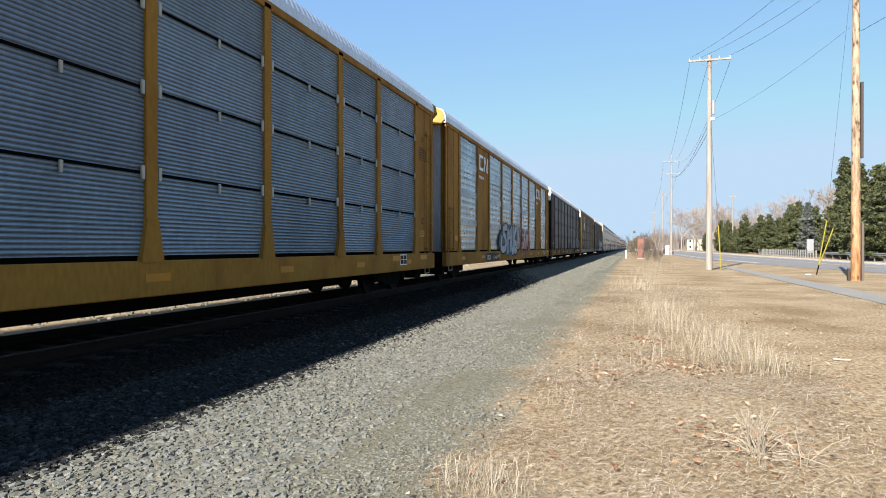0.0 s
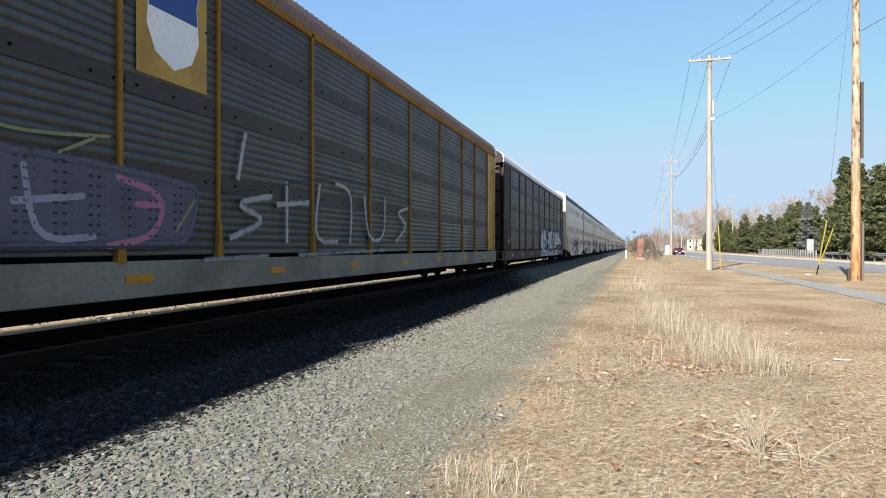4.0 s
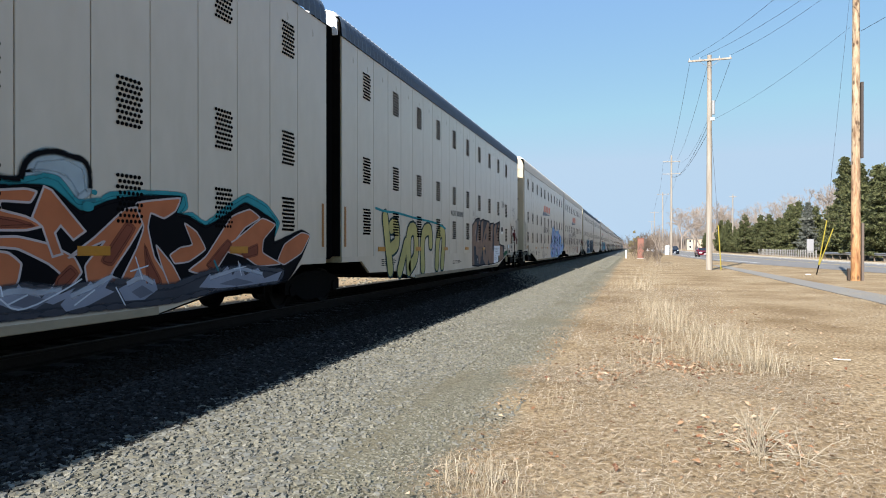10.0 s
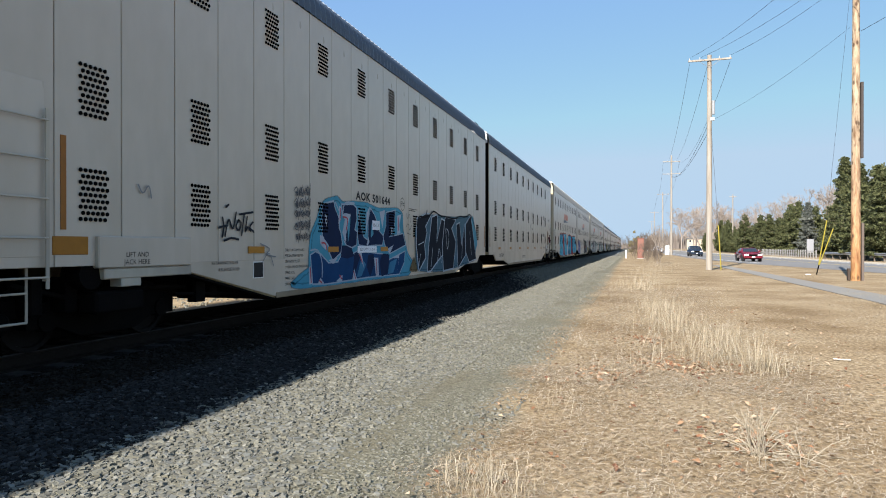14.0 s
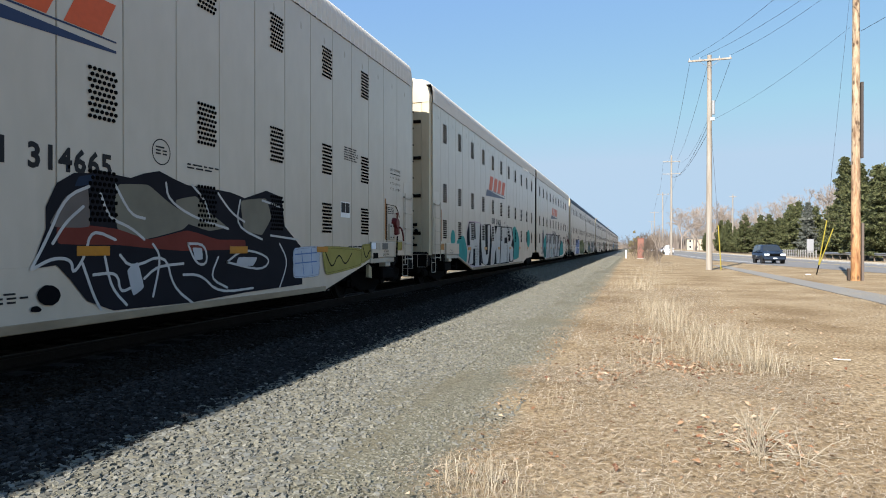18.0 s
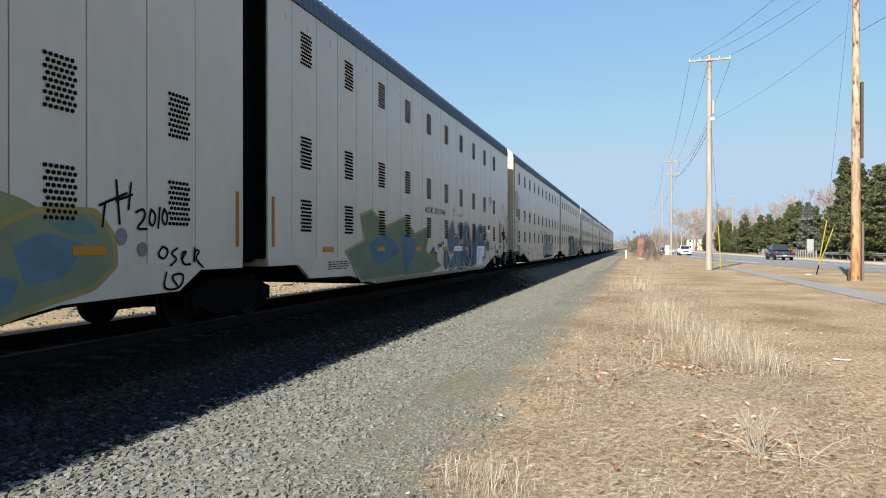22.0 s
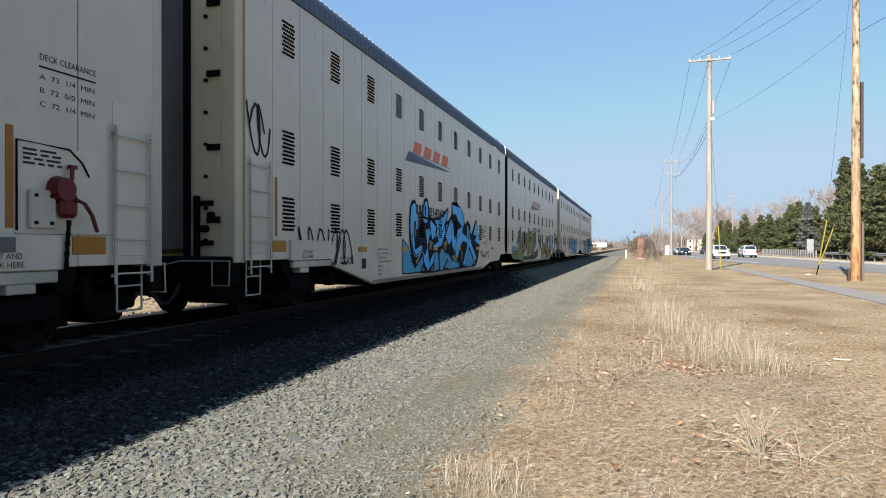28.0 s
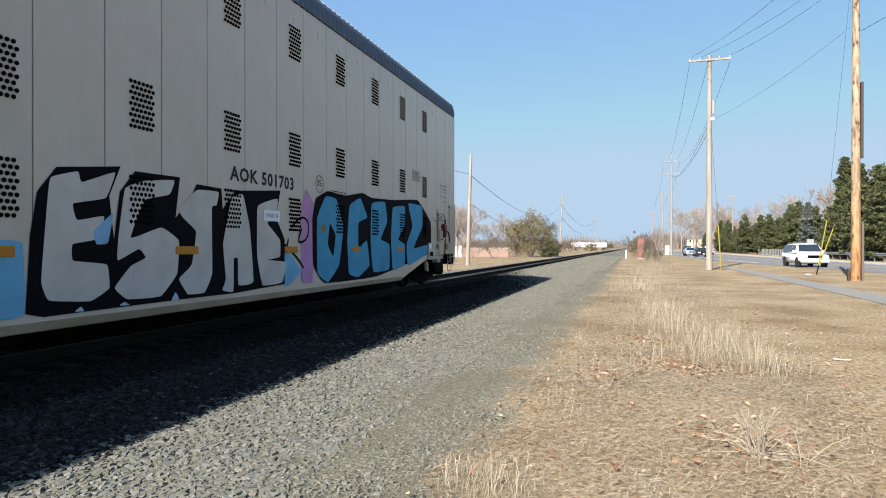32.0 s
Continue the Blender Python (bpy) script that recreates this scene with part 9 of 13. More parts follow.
art.field((0.4,0.05,0.035), [(6.79,2.24),(7.23,2.3),(7.27,2.11),(7.45,2.26),(7.95,2.36),(8.1,2.14),(7.93,0.92),(8.48,0.97),(8.42,0.46),(7.73,0.48),(7.58,1.24),(7.59,1.85),(7.49,0.44),(6.99,0.48),(6.96,1.58)], edge=(((0.28,0.55,0.66),0.04),))
art.field((0.1,0.41,0.5), [(8.01,2.2),(8.35,2.35),(8.6,2.06),(8.13,1.81),(8.24,1.63),(8.71,1.59),(8.71,1.04),(8.46,0.49),(8.35,1.24),(7.91,1.43),(7.89,2.0)], edge=(((0.28,0.55,0.66),0.025),))
art.field((0.28,0.08,0.03), [(8.13,1.49),(8.52,1.57),(8.24,1.34)])
art.field((0.1,0.41,0.5), [(8.49,2.35),(9.08,2.38),(9.13,1.96),(9.72,2.45),(9.9,2.32),(9.54,1.69),(9.75,1.4),(10.85,1.34),(10.68,0.5),(9.86,0.47),(9.31,1.1),(9.34,0.51),(8.69,0.49)], edge=(((0.28,0.55,0.66),0.025),))
art.field((0.4,0.05,0.035), [(11.07,2.2),(11.22,1.83),(11.49,1.78),(11.25,1.61),(11.31,1.29),(11.05,1.49),(10.73,1.34),(10.85,1.63),(10.64,1.76),(10.91,1.84)], edge=(((0.42,0.4,0.38),0.07),), soft=0)
art.field((0.03,0.055,0.11), [(11.31,0.64),(11.44,1.34),(11.69,2.32),(12.83,2.43),(14.02,2.33),(15.33,2.25),(17.25,2.37),(19.04,2.33),(19.33,1.99),(20.87,1.45),(20.55,0.74),(16.5,0.48),(14.02,0.53),(12.13,0.47)], edge=(((0.28,0.08,0.03),0.06),))
art.field((0.1,0.41,0.5), [(11.57,2.22),(12.67,2.3),(13.18,1.95),(12.6,1.08),(12.49,0.47),(12.09,0.47),(12.02,0.97),(11.4,1.0),(11.72,1.61)])
art.field((0.03,0.055,0.11), [(12.23,1.9),(12.51,1.82),(12.3,1.49)])
art.field((0.1,0.41,0.5), [(13.33,1.96),(13.75,2.29),(14.35,2.17),(14.63,1.49),(14.21,0.64),(13.5,0.55),(12.97,1.07),(13.75,1.25),(13.37,1.57)], edge=(((0.28,0.55,0.66),0.02),))
art.field((0.4,0.05,0.035), [(14.57,2.13),(15.23,2.11),(15.39,1.28),(15.81,0.82),(16.76,0.68),(16.58,0.43),(15.02,0.48),(14.87,1.38)])
art.field((0.1,0.41,0.5), [(15.91,2.27),(17.14,2.28),(17.33,1.41),(17.94,1.29),(17.65,0.63),(16.87,0.59),(16.5,1.4)], edge=(((0.28,0.55,0.66),0.02),))
art.field((0.1,0.41,0.5), [(17.37,2.29),(19.04,2.25),(18.5,1.56),(20.28,1.45),(20.55,0.76),(18.28,0.61),(18.5,1.27),(17.57,1.54)], edge=(((0.28,0.55,0.66),0.02),))
art.lines((0.28,0.55,0.66), 0.03, [(5.19,2.23),(5.22,1.68),(5.31,1.46)], [(5.86,2.03),(5.99,2.19),(6.19,2.21)], [(5.83,1.63),(6.05,1.18)], [(5.39,0.57),(6.18,0.55)])
art = Art(CARS['P4R'])
art.field((0.014,0.014,0.017), [(9.73,0.97),(9.9,1.38),(9.9,1.61),(10.03,1.87),(10.25,2.0),(10.73,2.05),(11.07,2.03),(11.29,2.11),(11.56,2.17),(11.86,2.09),(12.1,2.04),(12.57,2.04),(13.09,2.02),(13.44,1.96),(14.06,2.13),(14.54,2.06),(14.64,1.56),(15.26,1.17),(15.26,0.51),(13.43,0.48),(12.19,0.43),(10.8,0.45),(10.42,0.59),(10.19,0.85),(10.03,1.0)], soft=0)
art.field((0.17,0.155,0.115), [(10.87,1.94),(11.36,1.98),(11.69,1.8),(12.21,1.57),(12.01,1.43),(11.29,1.28),(10.85,1.4),(10.82,1.74)])
art.field((0.17,0.155,0.115), [(11.84,1.82),(12.28,1.91),(12.59,1.68),(13.01,1.49),(12.57,1.42),(12.01,1.53)])
art.field((0.17,0.155,0.115), [(13.32,1.92),(14.06,2.01),(14.22,1.69),(13.93,1.38),(13.41,1.45)])
art.field((0.14,0.035,0.025), [(10.03,1.46),(10.86,1.41),(11.36,1.28),(12.1,1.43),(12.77,1.3),(13.46,1.31),(13.46,1.16),(12.01,1.14),(11.36,1.18),(10.86,1.22),(10.03,1.22)])
art.field((0.13,0.11,0.095), [(9.94,1.44),(10.14,1.74),(10.44,1.87),(10.47,1.41),(10.03,1.4)])
art.lines((0.42,0.41,0.38), 0.035, [(9.73,0.97),(9.91,1.27),(10.14,1.74),(10.45,1.87)], [(9.75,0.97),(9.98,1.08),(10.22,1.06),(10.23,0.89),(10.39,1.08),(10.48,1.4),(10.83,1.28)], [(10.83,1.92),(11.07,1.58),(11.3,1.55)], [(11.68,2.03),(11.72,1.81),(12.24,1.6),(13.01,1.47)], [(10.9,1.1),(11.07,0.93),(11.67,1.12),(11.81,0.66),(12.19,0.43)], [(10.51,0.88),(10.86,0.9),(10.9,0.65),(11.07,0.7)], [(12.1,1.24),(12.47,1.24),(12.53,0.95),(12.28,0.95),(12.1,1.24)], [(12.98,0.97),(13.43,1.18),(14.22,1.01),(13.93,0.8),(12.98,0.97)], [(12.01,0.82),(12.38,0.81),(12.77,0.52),(13.67,0.54)], [(14.19,1.39),(15.1,1.33)], [(13.32,1.92),(13.2,1.51),(13.93,1.32)], [(10.36,1.01),(10.51,0.64),(10.61,0.48)], [(11.29,0.8),(11.51,0.95),(12.01,0.97)], [(13.93,1.96),(14.47,1.89)], [(9.98,1.23),(10.14,1.46),(10.37,1.64)], [(10.61,1.8),(10.73,1.53),(11.07,1.43),(11.29,1.29)], [(12.19,2.05),(12.47,1.86),(12.57,1.62)], [(12.77,1.98),(13.09,1.71),(13.43,1.59)], [(14.47,1.25),(14.76,0.94),(14.47,0.5)], [(12.77,1.05),(12.57,0.74),(12.98,0.59)], [(11.44,1.23),(11.59,1.07),(11.44,0.57)], [(10.67,1.08),(10.76,0.72),(11.0,0.5)])
art.field((0.02,0.03,0.05), [(10.31,1.97),(10.55,2.02),(10.45,1.89),(10.25,1.85)])
art.field((0.38,0.38,0.37), [(11.0,0.92),(11.18,1.02),(11.29,0.69),(11.1,0.59)])
art.field((0.38,0.38,0.37), [(12.19,1.19),(12.4,1.18),(12.42,1.02),(12.26,1.01)])
art.field((0.38,0.38,0.37), [(13.26,1.04),(13.8,1.03),(13.67,0.89),(13.2,0.91)])
art.field((0.004,0.004,0.005), [(10.08,0.68),(10.05,0.62),(9.98,0.58),(9.89,0.59),(9.82,0.63),(9.79,0.7),(9.82,0.76),(9.89,0.8),(9.98,0.79),(10.05,0.75)])
art.field((0.004,0.004,0.005), [(9.85,0.55),(9.83,0.53),(9.8,0.53),(9.76,0.53),(9.73,0.54),(9.72,0.56),(9.73,0.58),(9.76,0.59),(9.8,0.59),(9.83,0.57)])
art = Art(CARS['P5F'])
art.field((0.05,0.24,0.21), [(2.55,1.52),(2.49,1.34),(2.34,1.23),(2.16,1.23),(2.02,1.33),(1.97,1.49),(2.02,1.65),(2.16,1.77),(2.34,1.78),(2.49,1.69)])
art.field((0.05,0.24,0.21), [(2.57,1.0),(2.78,1.42),(3.3,1.61),(3.77,1.58),(4.12,1.24),(4.22,1.0),(4.13,0.62),(3.3,0.82)])
art.field((0.004,0.004,0.005), [(4.14,1.75),(4.49,2.15),(5.31,2.17),(5.45,2.17),(6.37,2.16),(6.66,1.71),(6.48,0.46),(5.45,0.44),(4.49,0.54),(4.32,0.63),(4.69,1.24),(4.18,1.24)], edge=(((0.42,0.33,0.34),0.05),), soft=0)
art.field((0.47,0.44,0.385), [(4.54,2.08),(5.3,2.12),(5.28,1.51),(5.53,1.52),(5.47,2.14),(6.3,2.14),(6.17,1.54),(6.1,0.45),(5.45,0.46),(5.45,1.14),(5.16,1.14),(5.11,0.58),(4.49,0.54),(4.71,0.99),(4.59,1.49)], soft=0)
art.field((0.004,0.004,0.005), [(6.48,2.11),(8.2,2.18),(8.62,1.88),(8.23,0.43),(7.24,0.44),(6.51,0.56)], soft=0)
art.field((0.47,0.44,0.385), [(6.41,2.11),(7.19,2.13),(7.24,1.09),(7.4,0.87),(7.74,0.92),(7.66,2.13),(8.18,2.14),(8.05,1.09),(7.69,0.51),(7.24,0.45),(6.77,0.54),(6.53,1.1)])
art.field((0.004,0.004,0.005), [(8.2,2.12),(10.57,2.19),(10.83,1.89),(10.31,0.45),(8.68,0.44)], soft=0)
art.field((0.47,0.44,0.385), [(8.29,2.13),(9.04,2.14),(9.32,1.76),(9.66,2.13),(10.44,2.13),(10.36,1.42),(10.18,0.47),(9.5,0.47),(9.43,1.17),(9.21,0.97),(8.99,0.46),(8.45,0.47),(8.49,1.52)], soft=0)
art.field((0.004,0.004,0.005), [(10.57,2.16),(12.15,2.18),(12.47,0.43),(10.34,0.43)], soft=0)
art.field((0.47,0.44,0.385), [(10.52,2.1),(11.99,2.15),(11.93,1.67),(11.34,1.65),(11.33,1.38),(11.99,1.39),(11.93,0.48),(10.34,0.47),(10.52,1.27)], soft=0)
art.field((0.004,0.004,0.005), [(12.09,2.17),(13.34,2.19),(13.9,1.41),(13.71,0.46),(12.09,0.47)], soft=0)
art.field((0.47,0.44,0.385), [(12.09,2.12),(13.16,2.14),(13.52,1.65),(13.09,1.28),(13.71,1.16),(13.52,0.53),(12.91,0.5),(12.64,1.05),(12.51,0.48),(12.09,0.47)], soft=0)
art.field((0.004,0.004,0.005), [(12.57,1.8),(12.95,1.78),(12.84,1.49),(12.57,1.51)], soft=0)
art.field((0.05,0.24,0.21), [(13.45,2.13),(14.21,2.3),(15.13,1.95),(15.58,1.43),(15.35,0.63),(13.71,0.53),(13.9,1.41)])
art.field((0.05,0.24,0.21), [(19.23,1.71),(19.11,1.39),(18.8,1.2),(18.43,1.2),(18.14,1.39),(18.03,1.69),(18.14,1.99),(18.43,2.19),(18.8,2.21),(19.11,2.03)])
art = Art(CARS['P5R'])
art.field((0.05,0.25,0.22), [(3.13,1.41),(3.27,1.71),(3.54,1.84),(3.79,1.8),(3.9,1.72),(4.0,1.87),(4.3,2.03),(4.63,2.03),(4.79,1.47),(4.66,0.49),(3.67,0.46),(3.13,1.06)])
art.field((0.02,0.1,0.085), [(3.02,0.99),(3.36,1.18),(3.73,1.22),(4.15,1.12),(4.39,0.9),(4.5,0.55),(3.74,0.48),(3.45,0.48),(3.46,0.71),(3.07,0.91)])
art.field((0.1,0.15,0.14), [(3.39,2.21),(3.36,2.07),(3.29,1.99),(3.2,1.98),(3.13,2.05),(3.1,2.17),(3.13,2.29),(3.2,2.38),(3.29,2.4),(3.36,2.33)])
art.field((0.004,0.004,0.005), [(4.63,2.15),(5.58,2.18),(5.71,2.16),(6.66,2.16),(6.57,1.56),(6.95,1.54),(6.89,1.0),(6.51,0.43),(5.41,0.45),(4.59,0.46),(4.71,1.06),(4.63,1.52)], edge=(((0.42,0.33,0.34),0.05),), soft=0)
art.field((0.47,0.44,0.385), [(4.73,2.09),(5.51,2.11),(5.39,1.54),(5.85,1.57),(5.71,2.11),(6.57,2.12),(6.37,1.55),(6.63,0.96),(6.51,0.45),(5.71,0.46),(5.81,0.95),(5.5,0.99),(5.5,0.44),(4.66,0.47),(4.75,1.06),(4.82,1.47)], soft=0)
art.field((0.004,0.004,0.005), [(6.61,2.15),(7.65,2.16),(7.58,1.56),(7.54,0.43),(6.51,0.43)], soft=0)
art.field((0.47,0.44,0.385), [(6.67,2.1),(7.5,2.1),(7.33,1.7),(7.33,1.02),(7.43,0.46),(6.58,0.45),(6.76,1.0),(6.61,1.53)], soft=0)
art.field((0.004,0.004,0.005), [(7.69,2.17),(9.4,2.2),(10.51,2.18),(10.62,1.65),(9.74,0.43),(8.16,0.48),(7.81,0.94)], soft=0)
art.field((0.47,0.44,0.385), [(7.77,2.09),(8.44,2.09),(8.66,1.55),(8.93,1.37),(8.93,2.11),(9.48,2.12),(9.6,1.53),(9.91,1.38),(10.02,2.14),(10.39,2.14),(10.28,1.55),(9.75,1.17),(9.54,0.46),(9.02,0.45),(9.12,1.04),(8.7,1.24),(8.97,0.47),(8.24,0.47),(8.16,1.01),(7.81,1.33)], soft=0)
art.field((0.05,0.25,0.22), [(7.77,1.11),(8.13,1.11),(8.16,0.48),(7.77,0.47)], soft=0)
art.field((0.004,0.004,0.005), [(10.42,2.18),(11.62,2.19),(12.03,1.7),(12.03,0.43),(9.66,0.43),(10.02,1.26)], soft=0)
art.field((0.47,0.44,0.385), [(10.58,2.11),(11.49,2.11),(11.75,1.63),(12.17,0.51),(11.05,0.47),(10.81,1.12),(10.57,0.5),(9.77,0.47),(10.24,1.26)], soft=0)
art.field((0.004,0.004,0.005), [(11.62,2.16),(13.56,2.21),(14.26,1.4),(13.39,0.46),(11.78,0.44)], soft=0)
art.field((0.47,0.44,0.385), [(11.75,2.1),(12.46,2.09),(12.4,1.65),(12.85,1.48),(13.01,2.15),(13.49,2.14),(13.73,1.63),(13.07,1.05),(12.91,0.48),(11.97,0.46),(12.46,1.11),(11.97,1.59)], soft=0)
art.field((0.05,0.25,0.22), [(13.42,0.91),(14.36,1.73),(15.33,1.8),(16.27,1.29),(16.36,0.6),(13.26,0.48)])
art = Art(CARS['P6F'])
art.field((0.004,0.004,0.005), [(6.02,1.86),(6.26,1.98),(6.64,2.0),(7.11,2.0),(7.74,2.03),(8.09,1.95),(8.6,2.1),(9.01,2.09),(9.76,2.15),(10.59,1.81),(10.59,1.41),(10.16,0.45),(8.34,0.48),(7.74,0.45),(7.01,0.45),(6.55,0.46),(6.64,0.76),(6.38,1.24),(6.21,1.52)])
art.field((0.26,0.3,0.47), [(6.15,1.87),(6.48,1.91),(6.66,1.6),(7.01,1.97),(7.21,1.94),(7.06,1.43),(7.33,1.18),(7.38,0.5),(7.01,0.48),(6.87,0.99),(6.68,0.97),(6.66,0.64),(6.23,0.48),(5.52,0.49),(5.9,0.68),(6.38,1.18)])
art.field((0.3,0.34,0.4), [(5.61,0.49),(5.94,0.67),(6.55,0.88),(6.62,0.67),(6.23,0.49)])
art.field((0.26,0.3,0.47), [(7.31,1.91),(7.8,1.98),(8.18,1.73),(8.3,1.25),(8.18,0.62),(7.63,0.45),(7.41,0.52),(7.47,1.24)], edge=(((0.3,0.34,0.4),0.03),))
art.field((0.004,0.004,0.005), [(7.63,1.16),(7.8,1.18),(7.82,0.82),(7.63,0.9)])
art.field((0.26,0.3,0.47), [(8.47,2.0),(8.83,2.06),(8.73,1.32),(8.84,0.86),(9.08,1.25),(9.01,2.0),(9.36,2.06),(9.45,1.33),(9.4,0.55),(8.59,0.47),(8.25,0.56),(8.46,1.1)], edge=(((0.3,0.34,0.4),0.03),))
art.field((0.26,0.3,0.47), [(9.45,2.03),(9.96,2.11),(10.45,1.76),(10.39,1.34),(10.04,0.93),(10.04,0.48),(9.39,0.5),(9.45,1.25)], edge=(((0.3,0.34,0.4),0.03),))
art.field((0.004,0.004,0.005), [(10.01,1.77),(10.16,1.34),(10.01,1.24)])
art.field((0.19,0.2,0.09), [(11.11,1.6),(11.84,1.92),(12.34,1.93),(12.91,2.1),(13.52,1.98),(14.61,2.06),(15.26,2.19),(15.97,2.03),(17.56,1.69),(18.33,1.3),(17.65,0.43),(11.41,0.46),(11.07,0.99)])
art.field((0.12,0.125,0.06), [(11.62,0.47),(11.84,0.79),(13.57,0.85),(14.45,0.7),(15.79,0.81),(16.54,0.43)])
art.lines((0.12,0.125,0.06), 0.04, [(11.73,1.73),(11.67,0.98)], [(12.73,1.87),(12.58,0.87)], [(13.86,1.92),(13.8,0.85)], [(14.93,1.96),(15.1,0.94)], [(16.34,1.78),(16.15,0.8)])
art.plate(8.44, 9.49, 1.07, 1.22, 'LD LMT 111600')
art.lines((0.004,0.004,0.005), 0.025, [(5.79,1.75),(5.74,1.64),(5.9,1.53),(5.94,1.41),(5.89,1.44)], [(5.86,1.37),(6.05,1.37),(5.94,1.29),(6.01,1.24),(5.9,1.23)])
art = Art(CARS['P6R'])
art.field((0.15,0.155,0.09), [(8.81,0.97),(9.31,1.2),(9.35,1.04),(9.6,1.01),(9.63,0.54),(9.26,0.75),(9.21,0.47),(9.08,0.73)], edge=(((0.004,0.004,0.005),0.05),), soft=0)
art.field((0.13,0.15,0.155), [(8.51,0.9),(8.68,0.85),(9.06,0.46),(8.68,0.47),(8.51,0.47)], edge=(((0.004,0.004,0.005),0.05),), soft=0)
art.field((0.13,0.15,0.155), [(10.42,1.02),(10.68,1.19),(10.93,0.87),(11.02,0.83),(10.64,0.48),(10.37,0.64)], edge=(((0.004,0.004,0.005),0.05),), soft=0)
art.field((0.13,0.15,0.155), [(10.8,1.61),(11.04,1.81),(11.45,2.09),(11.68,1.67),(11.73,1.61),(11.39,1.46),(11.96,1.62),(12.29,1.5),(11.96,1.11),(11.95,0.67),(11.66,0.52),(10.96,0.48),(10.96,0.67),(11.48,0.86),(11.59,1.12),(11.12,0.99),(10.86,1.17)], edge=(((0.004,0.004,0.005),0.11),((0.34,0.33,0.27),0.06)))
art.field((0.13,0.15,0.155), [(12.06,1.91),(12.32,2.03),(12.63,1.99),(12.51,1.38),(12.98,1.17),(12.86,0.47),(11.85,0.49),(11.96,1.05),(12.49,1.23)], edge=(((0.004,0.004,0.005),0.11),((0.34,0.33,0.27),0.06)))
art.field((0.15,0.155,0.09), [(11.13,1.73),(11.3,1.86),(11.39,1.65),(11.21,1.53)])
art.field((0.15,0.155,0.09), [(13.08,0.68),(13.61,0.88),(13.61,0.54),(13.08,0.5)])
art.plate(11.59, 12.64, 1.07, 1.23, 'LD LMT 111600')
art.lines((0.004,0.004,0.005), 0.03, [(9.7,1.28),(9.83,1.3),(9.74,1.13)], [(9.86,1.23),(9.9,1.33),(9.95,1.15),(10.02,1.38),(10.1,1.17),(10.15,1.41),(10.25,1.23),(10.3,1.42)], [(10.29,1.43),(10.34,1.36),(10.27,1.28)])
art = Art(CARS['P7F'])
art.field((0.004,0.004,0.005), [(11.04,0.8),(11.16,0.54),(11.66,0.47),(12.63,0.47),(13.78,0.48),(14.85,0.51),(16.18,0.54),(14.23,0.66),(12.89,0.7),(12.08,0.61),(11.53,0.57),(11.28,0.74)])
art.field((0.38,0.36,0.31), [(10.97,1.1),(11.07,1.3),(11.25,1.33),(11.22,1.64),(11.37,1.91),(11.63,2.01),(11.77,1.89),(11.63,1.54),(11.6,1.28),(11.79,1.02),(12.02,1.06),(12.08,1.4),(12.25,1.37),(12.13,0.69),(11.86,0.48),(11.53,0.56),(11.4,0.87),(11.22,0.83),(11.0,0.92)], edge=(((0.004,0.004,0.005),0.09),))
art.field((0.38,0.36,0.31), [(12.19,1.98),(12.59,2.08),(13.0,2.02),(13.19,1.85),(13.34,1.24),(13.29,0.73),(12.89,0.63),(12.51,0.65),(12.31,1.06),(12.23,1.51)], edge=(((0.004,0.004,0.005),0.09),))
art.lines((0.004,0.004,0.005), 0.07, [(12.57,1.45),(12.76,1.4),(12.76,0.88),(12.91,0.88)], [(12.59,0.65),(12.72,0.74),(12.89,0.67)])
art.field((0.38,0.36,0.31), [(13.06,2.03),(13.47,2.11),(13.8,1.96),(13.8,1.77),(13.49,1.35),(14.05,1.32),(14.19,1.18),(13.78,1.05),(13.91,0.57),(13.36,0.6),(13.48,1.05),(13.25,1.3),(13.32,1.74)], edge=(((0.004,0.004,0.005),0.08),))
art.field((0.004,0.004,0.005), [(13.47,1.81),(13.6,1.85),(13.59,1.59),(13.51,1.62)])
art.field((0.38,0.36,0.31), [(13.76,2.01),(14.19,2.06),(14.35,1.66),(14.56,2.09),(14.88,2.08),(14.81,1.46),(15.29,1.32),(15.15,0.56),(14.35,0.61),(14.43,1.11),(14.03,1.38)], edge=(((0.004,0.004,0.005),0.08),))
art.field((0.38,0.36,0.31), [(15.02,0.99),(15.0,0.93),(14.95,0.89),(14.88,0.89),(14.83,0.93),(14.81,0.99),(14.83,1.06),(14.88,1.1),(14.95,1.1),(15.0,1.06)], edge=(((0.004,0.004,0.005),0.05),))
art.field((0.38,0.36,0.31), [(15.23,1.87),(15.48,2.11),(16.05,2.02),(16.13,1.74),(15.7,1.47),(16.05,1.33),(16.13,0.53),(15.26,0.59),(15.4,0.95),(14.96,1.17),(15.12,1.4),(15.58,1.33)], edge=(((0.004,0.004,0.005),0.08),))
art.lines((0.004,0.004,0.005), 0.06, [(11.59,2.14),(11.69,2.17),(11.66,2.08),(12.01,1.99),(11.86,1.61)], [(12.01,2.07),(12.16,2.14)], [(10.99,0.78),(11.05,0.61),(11.25,0.54)], [(16.18,1.42),(16.52,1.26),(16.35,1.01),(16.7,0.96)])
art.lines((0.004,0.004,0.005), 0.03, [(16.79,1.77),(17.07,1.61),(16.92,1.43),(17.26,1.7)], [(16.79,1.26),(17.26,1.17),(16.98,0.96),(17.46,1.26),(17.46,0.86),(17.17,0.82)], [(16.88,0.87),(16.79,0.58),(17.03,0.69)])
art = Art(CARS['P7R'])
